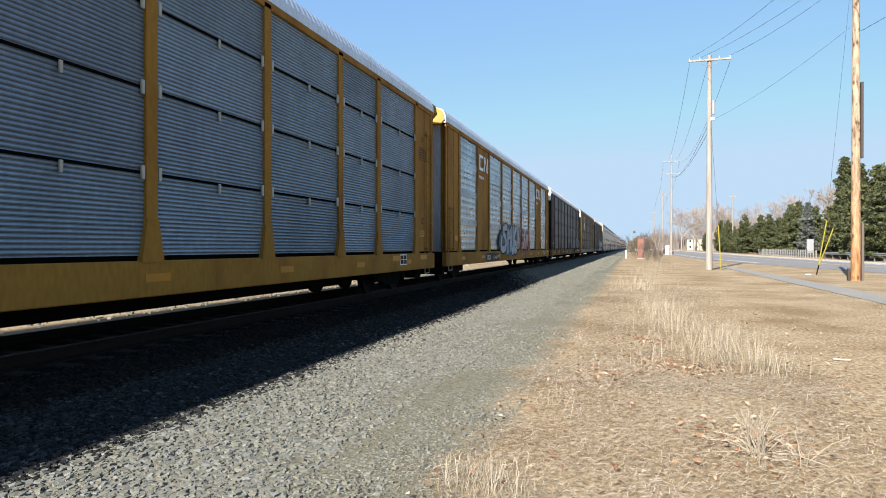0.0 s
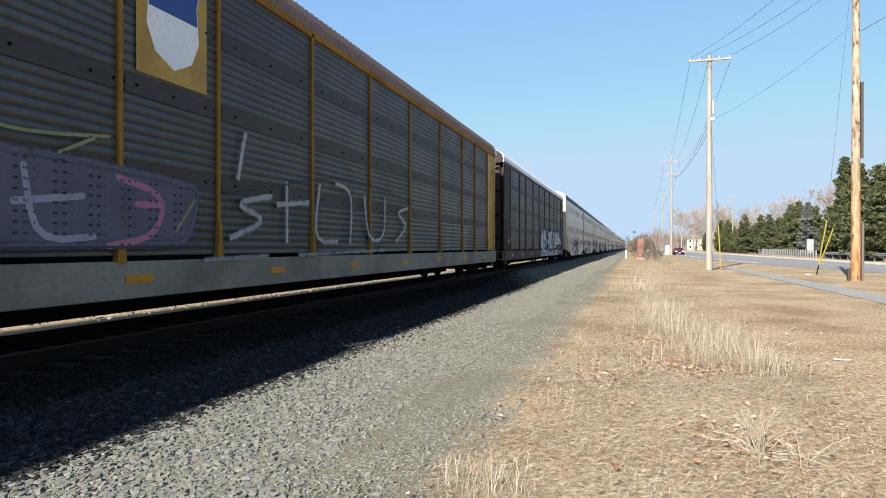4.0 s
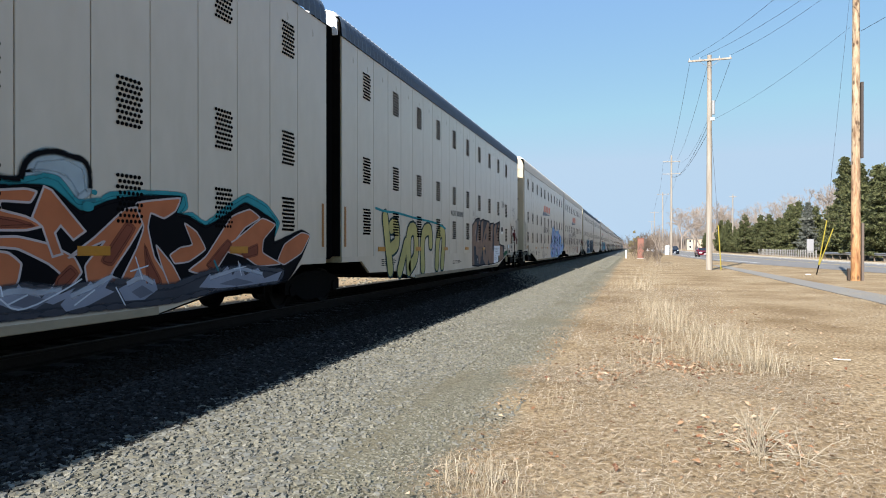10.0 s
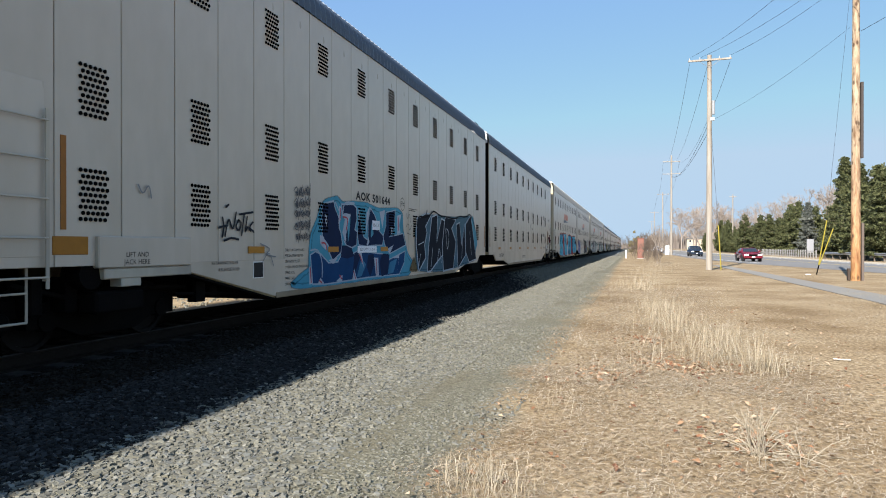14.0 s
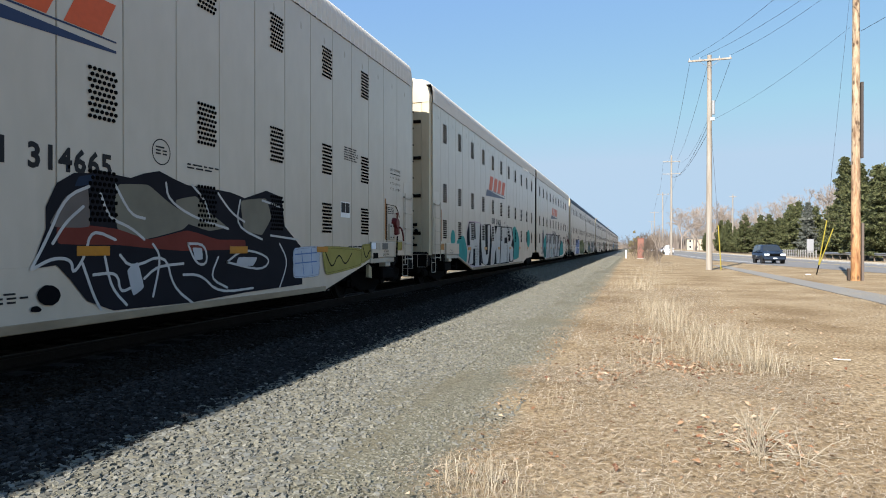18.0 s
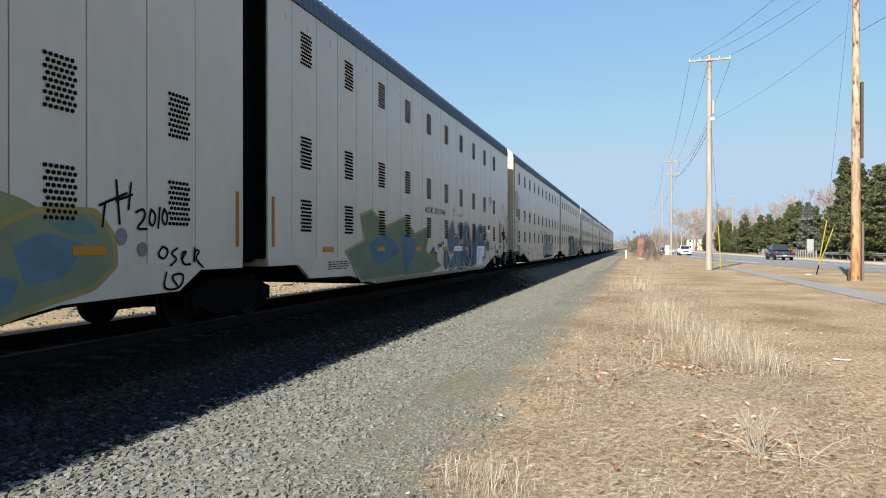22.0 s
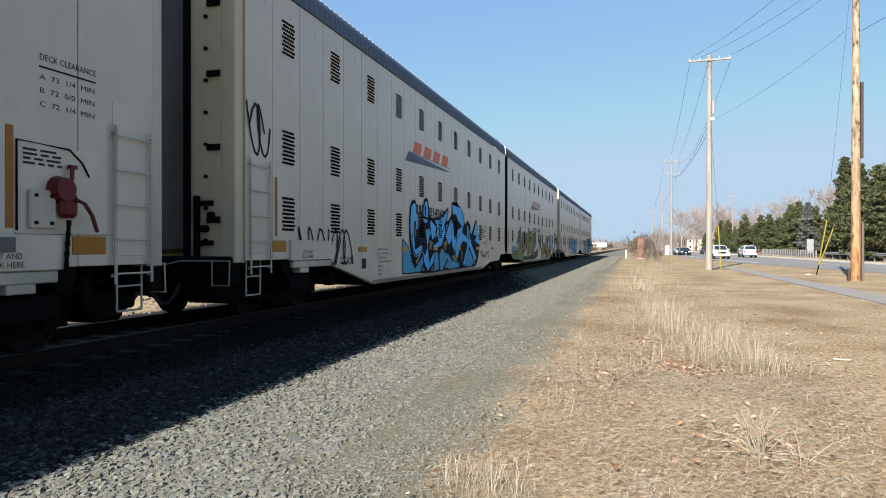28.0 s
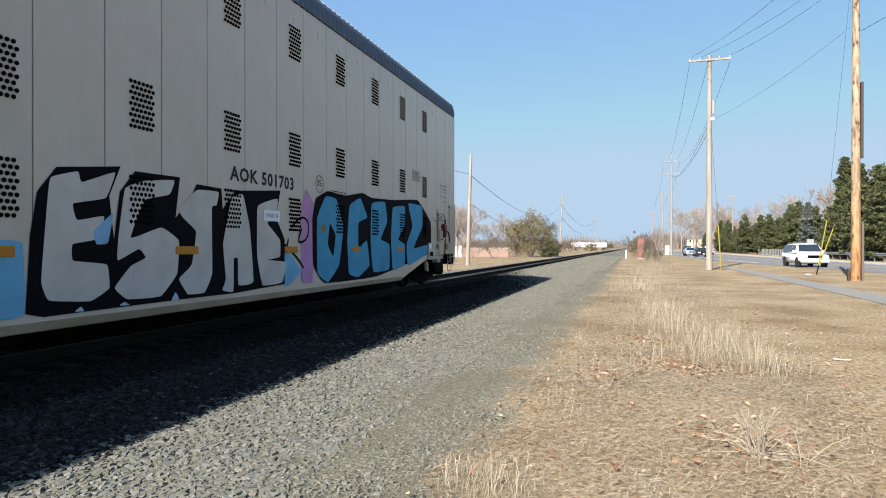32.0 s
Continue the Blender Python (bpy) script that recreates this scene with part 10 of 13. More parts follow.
art.field((0.012,0.1,0.05), [(7.03,2.06),(7.42,2.16),(7.81,2.09),(8.31,2.1),(8.68,2.05),(9.17,1.99),(9.72,2.0),(9.99,2.13),(10.98,2.14),(11.32,2.12),(12.08,2.24),(12.53,1.98),(12.52,0.52),(11.32,0.48),(9.72,0.47),(8.55,0.44),(7.28,0.48),(7.03,0.5)], fuzz=0.1)
art.haze((0.004,0.004,0.005), 0.36, 1.0, [(7.03,2.13),(7.42,2.22),(7.61,2.16),(7.81,2.08),(8.08,2.1),(8.37,2.1),(8.68,2.07),(9.17,2.04),(9.68,2.01),(10.08,2.19),(10.87,2.16),(11.32,2.12),(12.01,2.27),(12.5,2.09),(12.55,1.33)])
art.lines((0.008,0.055,0.03), 0.09, [(7.56,2.03),(7.91,2.01)], [(7.58,1.86),(7.89,1.85)], [(7.81,1.23),(8.31,1.08)], [(8.19,1.8),(8.62,1.74)], [(9.48,1.07),(9.68,1.29)], [(10.87,1.54),(10.66,1.62)], [(11.68,1.03),(12.14,1.32)], [(8.13,0.66),(8.46,0.68)], [(10.17,1.06),(10.36,1.18)])
art.field((0.004,0.004,0.005), [(8.02,2.08),(8.62,2.04),(8.67,1.49),(8.4,1.6),(8.25,1.81)], fuzz=0.14)
art.field((0.004,0.004,0.005), [(9.56,2.0),(9.81,2.0),(9.69,1.64),(9.52,1.74)], fuzz=0.14)
art.field((0.004,0.004,0.005), [(10.46,1.99),(10.92,2.06),(10.81,1.34),(10.44,1.62)], fuzz=0.14)
art.field((0.004,0.004,0.005), [(8.19,1.08),(8.52,1.0),(8.52,0.48),(8.13,0.49)], fuzz=0.14)
art.field((0.004,0.004,0.005), [(12.24,2.03),(12.57,1.9),(12.52,1.25),(11.87,0.67),(12.1,1.39)], fuzz=0.14)
art.field((0.004,0.004,0.005), [(7.03,0.74),(7.46,0.62),(7.56,0.48),(7.03,0.5)], fuzz=0.14)
art.field((0.36,0.36,0.31), [(7.03,1.99),(7.28,2.1),(7.44,2.13),(7.55,2.03),(7.56,1.92),(7.49,1.86),(7.45,1.81),(7.51,1.68),(7.66,1.56),(7.75,1.48),(7.56,1.49),(7.28,1.55),(7.03,1.48)], edge=(((0.004,0.004,0.005),0.025),))
art.field((0.36,0.36,0.31), [(7.03,1.42),(7.46,1.45),(7.81,1.43),(8.02,1.34),(8.46,1.25),(8.55,1.14),(8.16,1.23),(7.97,1.24),(8.05,1.04),(8.07,0.57),(7.86,0.48),(7.58,0.49),(7.61,0.78),(7.56,1.05),(7.76,1.26),(7.56,1.22),(7.03,1.08)], edge=(((0.004,0.004,0.005),0.025),))
art.field((0.36,0.36,0.31), [(7.79,1.51),(7.86,1.65),(7.99,1.71),(8.1,1.65),(8.18,1.54)], edge=(((0.004,0.004,0.005),0.025),))
art.field((0.36,0.36,0.31), [(7.97,1.97),(8.05,2.05),(8.09,1.98),(8.07,1.84),(8.2,1.59),(8.49,1.35),(8.6,1.23),(8.85,1.14),(9.1,1.11),(8.88,0.86),(8.8,0.47),(8.5,0.47),(8.62,0.95),(8.52,1.13),(8.31,1.33),(8.1,1.51),(7.97,1.69)], edge=(((0.004,0.004,0.005),0.025),))
art.field((0.36,0.36,0.31), [(8.67,1.92),(8.78,2.03),(8.99,2.12),(9.25,2.08),(9.42,1.96),(9.48,1.77),(9.68,1.52),(9.25,1.62),(9.02,1.53),(8.88,1.44),(8.7,1.49)], edge=(((0.004,0.004,0.005),0.025),))
art.field((0.36,0.36,0.31), [(8.95,1.05),(9.17,1.23),(9.77,1.53),(9.78,1.35),(9.4,1.15),(9.18,0.99),(9.29,0.79),(9.29,0.49),(8.95,0.49),(8.95,0.81)], edge=(((0.004,0.004,0.005),0.025),))
art.field((0.36,0.36,0.31), [(9.68,1.67),(9.68,1.9),(9.85,2.06),(10.12,2.15),(10.36,2.08),(10.41,1.86),(10.21,1.76),(9.98,1.62),(10.38,1.66),(10.36,1.55),(9.98,1.45),(9.77,1.41)], edge=(((0.004,0.004,0.005),0.025),))
art.field((0.36,0.36,0.31), [(9.72,1.38),(9.94,1.36),(10.09,1.12),(10.15,0.75),(10.07,0.54),(9.66,0.54),(9.72,0.77),(9.79,1.06)], edge=(((0.004,0.004,0.005),0.025),))
art.field((0.36,0.36,0.31), [(9.41,0.73),(9.52,1.06),(9.6,0.98),(9.57,0.72)], edge=(((0.004,0.004,0.005),0.02),))
art.field((0.36,0.36,0.31), [(10.36,1.33),(10.71,1.4),(10.98,1.24),(11.09,0.91),(10.98,0.58),(10.76,0.5),(10.12,0.52),(10.4,0.71),(10.6,0.95),(10.55,1.24)], edge=(((0.004,0.004,0.005),0.025),))
art.field((0.36,0.36,0.31), [(10.81,1.57),(10.87,1.83),(11.15,2.05),(11.68,2.17),(12.14,2.13),(12.24,1.88),(12.07,1.72),(11.88,1.77),(11.62,1.67),(11.5,1.49),(11.14,1.34),(10.92,1.41)], edge=(((0.004,0.004,0.005),0.025),))
art.field((0.36,0.36,0.31), [(11.32,1.41),(11.56,1.39),(11.68,1.03),(11.62,0.61),(11.32,0.48),(11.05,0.52),(11.14,0.7),(11.34,1.04)], edge=(((0.004,0.004,0.005),0.025),))
art.field((0.52,0.53,0.5), [(11.81,0.87),(12.07,1.06),(12.18,0.88),(11.78,0.69)], soft=0)
art.field((0.52,0.53,0.5), [(11.78,0.52),(12.1,0.75),(12.11,0.61)], soft=0)
art.field((0.52,0.53,0.5), [(10.29,1.16),(10.56,1.08),(10.43,0.94)], soft=0)
art.field((0.52,0.53,0.5), [(11.56,1.51),(11.71,1.57),(11.81,1.39),(11.58,1.32)], soft=0)
art.field((0.008,0.055,0.03), [(8.98,1.95),(9.13,1.99),(9.22,1.9),(9.11,1.79),(8.98,1.82)])
art.field((0.008,0.055,0.03), [(7.32,1.89),(7.41,1.92),(7.46,1.85),(7.38,1.78),(7.31,1.79)])
art.field((0.008,0.055,0.03), [(7.61,1.45),(7.78,1.45),(7.75,1.35),(7.68,1.3),(7.62,1.36)])
art.field((0.008,0.055,0.03), [(10.19,1.96),(10.28,1.99),(10.34,1.89),(10.24,1.83)])
art.field((0.008,0.055,0.03), [(11.38,1.83),(11.53,1.86),(11.56,1.72),(11.41,1.67)])
art.field((0.008,0.055,0.03), [(7.97,1.62),(8.01,1.64),(8.02,1.59),(7.97,1.58)])
art.lines((0.004,0.004,0.005), 0.03, [(7.38,2.01),(7.38,1.98)], [(7.44,2.03),(7.45,1.99)], [(7.34,1.74),(7.34,1.71)], [(7.66,1.6),(7.67,1.57)], [(7.5,1.48),(7.51,1.46)], [(9.28,1.98),(9.29,1.95)], [(8.85,1.91),(8.86,1.88)], [(9.94,1.98),(9.95,1.95)], [(11.81,2.03),(11.82,1.99)], [(11.15,1.95),(11.16,1.92)], [(11.26,1.24),(11.27,1.2)], [(8.37,1.42),(8.38,1.39)])
art.lines((0.52,0.53,0.5), 0.022, [(7.2,2.06),(7.43,2.15),(7.56,2.05),(7.57,1.93)], [(7.49,1.83),(7.75,1.5)], [(7.97,1.95),(7.96,1.71),(8.1,1.51),(8.34,1.3)], [(8.08,2.04),(8.08,1.85),(8.22,1.6)], [(7.78,1.42),(8.08,1.17),(8.14,1.2)], [(8.7,1.95),(8.95,2.13),(9.28,2.09),(9.49,1.8)], [(9.17,1.23),(9.77,1.54),(9.79,1.34),(9.41,1.14)], [(9.68,1.93),(10.08,2.15),(10.38,2.1)], [(9.98,1.33),(10.17,0.75),(10.09,0.54)], [(10.81,1.6),(10.87,1.84),(11.18,2.07),(11.71,2.18)], [(12.24,2.07),(12.27,1.88),(11.88,1.68),(11.66,1.42)], [(11.0,1.24),(11.12,0.91),(11.0,0.58)], [(11.58,1.39),(11.73,1.03)], [(7.44,0.79),(7.58,0.5),(8.07,0.54)])
art.lines((0.36,0.1,0.05), 0.07, [(9.38,1.67),(9.54,1.49)], [(11.18,1.58),(11.11,1.41)], [(8.4,1.92),(8.54,1.76)], [(7.3,0.93),(7.46,0.86),(7.56,0.79)], [(9.56,2.0),(9.64,1.87)], [(7.3,1.29),(7.33,1.2)], [(10.81,1.14),(10.92,1.16)])
art.lines((0.004,0.004,0.005), 0.085, [(8.59,1.39),(8.85,1.07),(9.13,0.68)], [(9.16,1.4),(8.87,1.02),(8.62,0.49)])
art.lines((0.004,0.004,0.005), 0.045, [(7.65,1.03),(7.91,1.05)], [(7.73,0.91),(7.68,0.85),(7.68,0.73),(7.74,0.72)], [(7.75,0.72),(7.8,0.93),(7.83,0.72)], [(7.77,0.8),(7.82,0.8)], [(7.9,0.94),(7.85,0.88),(7.9,0.81),(7.85,0.73)], [(7.92,0.95),(8.06,0.96)], [(7.98,0.96),(7.99,0.74)], [(7.6,0.63),(7.75,0.64),(7.86,0.59),(7.73,0.53),(7.85,0.53)], [(7.55,0.91),(7.61,0.73),(7.63,0.87)], [(8.05,0.85),(8.06,0.84)], [(8.58,1.12),(8.65,0.86),(8.75,1.08),(8.62,1.03),(8.69,0.9)], [(9.01,1.14),(9.04,0.7),(9.15,1.07),(9.11,0.85),(9.21,0.69)], [(8.67,0.52),(8.95,0.59),(9.17,0.53)], [(8.69,0.59),(8.88,0.5),(9.13,0.58)])
art = Art(CARS['P7R'])
art.field((0.004,0.004,0.005), [(12.6,1.25),(13.11,1.37),(13.3,0.43),(12.52,0.47)])
art.field((0.36,0.27,0.205), [(12.64,1.83),(13.27,1.96),(13.7,1.76),(14.16,1.95),(14.39,1.79),(13.97,1.34),(14.59,1.26),(14.59,0.48),(13.27,0.47),(13.27,1.25),(12.69,1.48)], edge=(((0.3,0.075,0.04),0.06),))
art.field((0.36,0.27,0.205), [(14.86,1.7),(15.19,2.03),(15.93,2.13),(16.05,1.57),(15.53,1.36),(16.18,0.95),(15.93,0.56),(14.86,0.51)], edge=(((0.3,0.075,0.04),0.06),))
art.field((0.36,0.27,0.205), [(16.38,2.03),(16.98,2.09),(17.26,1.6),(16.65,1.27),(17.86,1.17),(18.18,0.85),(16.65,0.63),(16.38,1.27)], edge=(((0.3,0.075,0.04),0.05),))
art.field((0.3,0.075,0.04), [(16.92,1.17),(17.95,1.08),(18.85,1.68),(18.61,1.17),(17.95,0.79)])
art.lines((0.3,0.075,0.04), 0.05, [(12.79,1.56),(12.95,1.33),(13.11,1.57)], [(13.27,1.13),(13.88,1.04),(14.26,1.35)], [(13.61,0.59),(14.07,0.87),(14.16,0.52)], [(15.41,0.98),(15.52,0.5)])
art.field((0.2,0.1,0.06), [(13.36,1.01),(13.79,1.09),(13.7,0.48),(13.35,0.48)], fuzz=0.06)
art.field((0.2,0.1,0.06), [(14.97,1.26),(15.46,1.27),(15.19,0.56),(14.92,0.53)], fuzz=0.06)
art.field((0.24,0.12,0.07), [(14.26,1.52),(14.65,1.62),(14.59,1.26),(14.07,1.09)], fuzz=0.06)
art.lines((0.1,0.035,0.02), 0.035, [(12.76,1.84),(13.11,1.56),(13.11,1.17),(13.27,0.51)], [(13.31,1.5),(13.53,1.26),(14.12,1.0),(14.39,0.51)], [(13.61,1.57),(14.01,1.53),(13.94,1.26)], [(14.65,1.89),(14.59,0.99),(14.86,0.48)], [(15.19,1.97),(15.6,1.84),(15.19,1.26),(15.69,0.98)], [(16.25,2.08),(16.08,1.27),(16.51,0.6)], [(16.7,1.89),(16.98,1.67),(16.65,1.37),(17.95,0.79)])
art.lines((0.1,0.22,0.07), 0.04, [(14.45,2.19),(14.55,2.05),(14.72,2.24),(14.86,2.09),(15.01,2.24)], [(15.76,2.24),(15.93,2.14),(16.25,2.3)], [(18.95,1.78),(19.31,1.47),(19.5,1.75)])
art.haze((0.004,0.004,0.005), 0.1, 1.0, [(12.64,1.91),(13.27,2.0),(13.75,1.85),(14.35,2.01),(15.19,2.13),(16.13,2.19),(17.2,2.18)])
art = Art(CARS['P8R'])
art.field((0.004,0.004,0.005), [(11.39,2.13),(11.87,2.05),(11.98,2.17),(12.17,2.13),(12.33,2.3),(12.9,2.33),(12.96,2.12),(13.47,2.16),(13.55,1.79),(13.85,1.74),(13.7,1.46),(14.27,1.41),(14.36,1.06),(14.1,0.47),(12.67,0.49),(11.64,0.48),(11.39,0.5)], soft=0)
art.field((0.36,0.36,0.31), [(12.06,1.89),(12.33,2.21),(12.55,2.21),(12.86,2.3),(12.89,1.93),(12.99,1.84),(12.93,1.28),(11.97,1.26),(11.81,1.35),(11.92,1.66)])
art.field((0.36,0.36,0.31), [(12.96,1.65),(13.08,2.05),(13.44,2.1),(13.55,1.67),(13.74,1.71),(13.62,1.4),(13.24,1.27),(13.03,1.33)])
art.field((0.004,0.004,0.005), [(13.24,1.7),(13.39,1.78),(13.44,1.55),(13.35,1.49)])
art.field((0.36,0.36,0.31), [(11.39,1.91),(11.64,1.85),(11.73,1.52),(11.92,1.49),(11.92,1.27),(11.39,1.22)])
art.field((0.25,0.165,0.07), [(11.39,1.02),(11.78,1.01),(12.22,1.02),(12.38,0.77),(12.55,1.04),(12.98,1.03),(13.05,1.28),(14.19,0.94),(14.23,0.64),(14.0,0.48),(13.11,0.55),(12.91,0.63),(12.55,0.5),(12.11,0.64),(11.82,0.48),(11.64,0.64),(11.39,0.5)])
art.field((0.15,0.065,0.035), [(13.68,1.61),(13.92,1.72),(14.27,1.41),(14.3,0.94),(13.88,1.06)])
art.lines((0.004,0.004,0.005), 0.06, [(12.67,0.59),(12.98,0.59),(13.33,0.75),(13.17,0.97),(13.46,0.98),(13.77,0.76)], [(12.27,1.02),(12.44,0.76),(12.38,0.62)], [(11.78,0.71),(11.85,0.62),(11.73,0.59)])
art.lines((0.4,0.36,0.28), 0.035, [(12.55,0.87),(12.38,0.98),(12.27,0.99)], [(13.11,0.91),(13.33,0.77),(13.77,0.9)], [(12.58,0.55),(12.76,0.58),(13.04,0.51)], [(13.84,1.01),(14.17,0.71)])
art.plate(11.55, 12.73, 1.07, 1.22, 'LD LMT 112000')
art.lines((0.004,0.004,0.005), 0.045, [(13.62,2.36),(13.68,2.11),(13.76,2.31),(13.82,2.08),(13.9,2.37),(14.0,2.14)], [(13.72,2.02),(13.94,1.86),(13.96,2.09),(14.1,1.93)], [(14.43,1.24),(14.53,1.06),(14.64,1.16),(14.77,1.08),(14.83,1.24)], [(14.43,0.94),(14.57,0.81),(14.43,0.69)])
art.field((0.004,0.004,0.005), [(13.89,2.52),(13.88,2.49),(13.84,2.47),(13.8,2.46),(13.77,2.47),(13.76,2.5),(13.77,2.53),(13.8,2.56),(13.84,2.56),(13.88,2.55)])
art = Art(CARS['P9F'])
art.field((0.01,0.012,0.016), [(7.7,1.93),(7.76,2.29),(7.91,2.45),(8.15,2.49),(8.38,2.15),(8.44,2.13),(8.82,2.2),(8.98,2.56),(9.23,2.63),(9.41,2.39),(9.49,2.07),(9.85,2.04),(10.58,2.12),(11.51,2.47),(11.27,2.05),(11.45,2.0),(11.94,2.25),(11.94,2.68),(12.62,2.71),(13.45,2.4),(13.67,1.96),(14.19,2.17),(14.64,1.6),(14.99,1.9),(15.42,2.28),(16.01,1.27),(15.49,0.49),(12.48,0.48),(9.3,0.46),(8.68,0.48),(8.09,0.61),(7.88,0.91),(7.72,1.4)], fuzz=0.12)
art.field((0.25,0.165,0.07), [(8.09,1.76),(8.15,1.81),(8.26,1.54),(8.2,1.46)], soft=0)
art.field((0.13,0.09,0.05), [(8.38,2.12),(8.62,2.18),(8.82,2.0),(8.46,1.72)], soft=0)
art.field((0.25,0.165,0.07), [(8.23,0.82),(8.68,1.0),(8.32,0.7)], soft=0)
art.field((0.25,0.165,0.07), [(9.49,1.43),(9.87,1.32),(9.46,1.09)], soft=0)
art.field((0.25,0.165,0.07), [(9.15,0.97),(9.26,0.99),(9.3,0.81)], soft=0)
art.field((0.25,0.165,0.07), [(9.92,1.56),(10.29,1.65),(10.11,1.45)], soft=0)
art.field((0.13,0.09,0.05), [(10.68,1.08),(10.87,1.12),(10.78,0.8)], soft=0)
art.field((0.25,0.165,0.07), [(10.99,1.34),(11.44,1.38),(11.1,1.01)], soft=0)
art.field((0.25,0.165,0.07), [(11.87,0.88),(12.48,0.96),(12.8,0.52)], soft=0)
art.field((0.13,0.09,0.05), [(13.08,1.13),(13.43,1.01),(13.27,0.57)], soft=0)
art.field((0.25,0.165,0.07), [(8.68,0.52),(8.91,0.62),(9.02,0.49)], soft=0)
art.field((0.25,0.165,0.07), [(9.59,0.48),(9.81,0.65),(9.87,0.47)], soft=0)
art.field((0.13,0.09,0.05), [(14.99,0.79),(15.45,0.58),(15.09,0.45)], soft=0)
art.field((0.25,0.165,0.07), [(11.05,0.5),(11.27,0.6),(11.35,0.5)], soft=0)
art.field((0.25,0.165,0.07), [(14.19,0.87),(14.52,0.99),(14.68,0.79)], soft=0)
art.field((0.13,0.09,0.05), [(11.27,2.13),(11.4,2.16),(11.33,1.95)], soft=0)
art.field((0.095,0.3,0.42), [(7.15,1.4),(7.45,1.27),(7.59,1.2),(7.88,0.81),(8.15,0.61),(8.84,0.96),(8.87,0.71),(8.62,0.48),(7.41,0.48),(7.15,0.5)], edge=(((0.01,0.012,0.016),0.035),), soft=0)
art.field((0.12,0.4,0.68), [(7.76,2.07),(7.81,2.29),(7.94,2.41),(8.12,2.45),(8.29,2.32),(8.41,2.1),(8.38,1.69),(8.26,1.66),(8.18,1.93),(8.09,1.9),(8.04,1.73),(8.15,1.12),(8.74,1.29),(8.82,1.03),(8.2,0.87),(7.96,1.0),(7.83,1.31),(7.74,1.71)], edge=(((0.01,0.012,0.016),0.035),))
art.field((0.12,0.4,0.68), [(8.86,2.1),(8.91,2.4),(9.08,2.56),(9.26,2.53),(9.37,2.27),(9.31,2.05)], edge=(((0.01,0.012,0.016),0.035),))
art.field((0.12,0.4,0.68), [(8.68,2.06),(9.34,2.01),(9.22,1.89),(8.89,1.91)], edge=(((0.01,0.012,0.016),0.03),))
art.field((0.12,0.4,0.68), [(9.07,1.7),(9.45,1.77),(9.64,1.63),(9.43,1.44),(9.31,1.23),(9.45,0.74),(9.81,1.0),(9.95,1.06),(9.87,0.71),(9.3,0.47),(8.94,0.76),(8.87,0.97),(8.74,1.14),(9.02,0.96),(9.24,1.18),(9.19,1.39)], edge=(((0.01,0.012,0.016),0.032),), soft=0)
art.field((0.12,0.4,0.68), [(9.49,1.98),(9.69,2.0),(10.18,1.81),(10.02,1.53),(9.73,1.39),(9.65,1.57)], edge=(((0.01,0.012,0.016),0.03),), soft=0)
art.field((0.12,0.4,0.68), [(10.02,2.02),(10.58,2.1),(11.0,2.22),(11.47,2.44),(11.35,2.16),(11.02,1.9),(11.18,1.71),(11.27,1.92),(11.47,1.96),(10.78,1.3),(10.68,1.23),(10.02,1.15),(9.83,1.24),(10.41,1.39),(10.2,1.6),(10.25,1.75)], edge=(((0.01,0.012,0.016),0.03),), soft=0)
art.field((0.095,0.3,0.42), [(9.94,1.05),(10.34,1.05),(10.46,0.48),(9.95,0.46)], edge=(((0.01,0.012,0.016),0.03),), soft=0)
art.field((0.095,0.3,0.42), [(10.48,0.99),(10.78,1.19),(11.06,1.04),(11.59,0.93),(10.78,0.43),(10.53,0.48)], edge=(((0.01,0.012,0.016),0.03),), soft=0)
art.field((0.095,0.3,0.42), [(11.39,1.05),(11.96,0.74),(12.87,0.67),(12.87,0.49),(11.68,0.46),(11.08,0.57),(11.44,0.76)], edge=(((0.01,0.012,0.016),0.03),), soft=0)
art.field((0.095,0.3,0.42), [(13.53,0.52),(14.19,1.19),(15.14,0.61),(14.52,0.46)], edge=(((0.01,0.012,0.016),0.03),), soft=0)
art.field((0.12,0.4,0.68), [(11.14,1.56),(11.81,2.14),(12.09,1.97),(12.23,1.54),(12.51,1.63),(12.37,1.01),(12.07,1.16),(11.87,1.46),(11.62,1.23)], edge=(((0.01,0.012,0.016),0.03),), soft=0)
art.field((0.12,0.4,0.68), [(11.94,2.64),(12.55,2.61),(13.08,2.6),(13.45,2.36),(13.53,2.03),(13.27,1.74),(14.14,1.52),(14.23,1.33),(13.4,1.4),(13.08,1.24),(12.62,0.78),(12.38,0.99),(12.62,1.78),(13.24,1.93),(12.77,2.1),(12.48,2.3),(12.07,2.3)], edge=(((0.01,0.012,0.016),0.032),), soft=0)
art.field((0.12,0.4,0.68), [(13.97,2.04),(14.42,1.83),(14.62,1.35),(15.49,0.79),(15.14,0.64),(14.29,1.24),(13.77,0.57),(13.37,0.55),(14.01,1.24)], edge=(((0.01,0.012,0.016),0.03),), soft=0)
art.field((0.12,0.4,0.68), [(14.95,1.65),(15.42,2.21),(16.01,1.27),(15.2,1.43),(15.45,1.64)], edge=(((0.01,0.012,0.016),0.03),), soft=0)
art.field((0.05,0.15,0.24), [(7.88,1.23),(8.09,1.04),(8.2,0.92),(7.99,1.02)], fuzz=0.06)
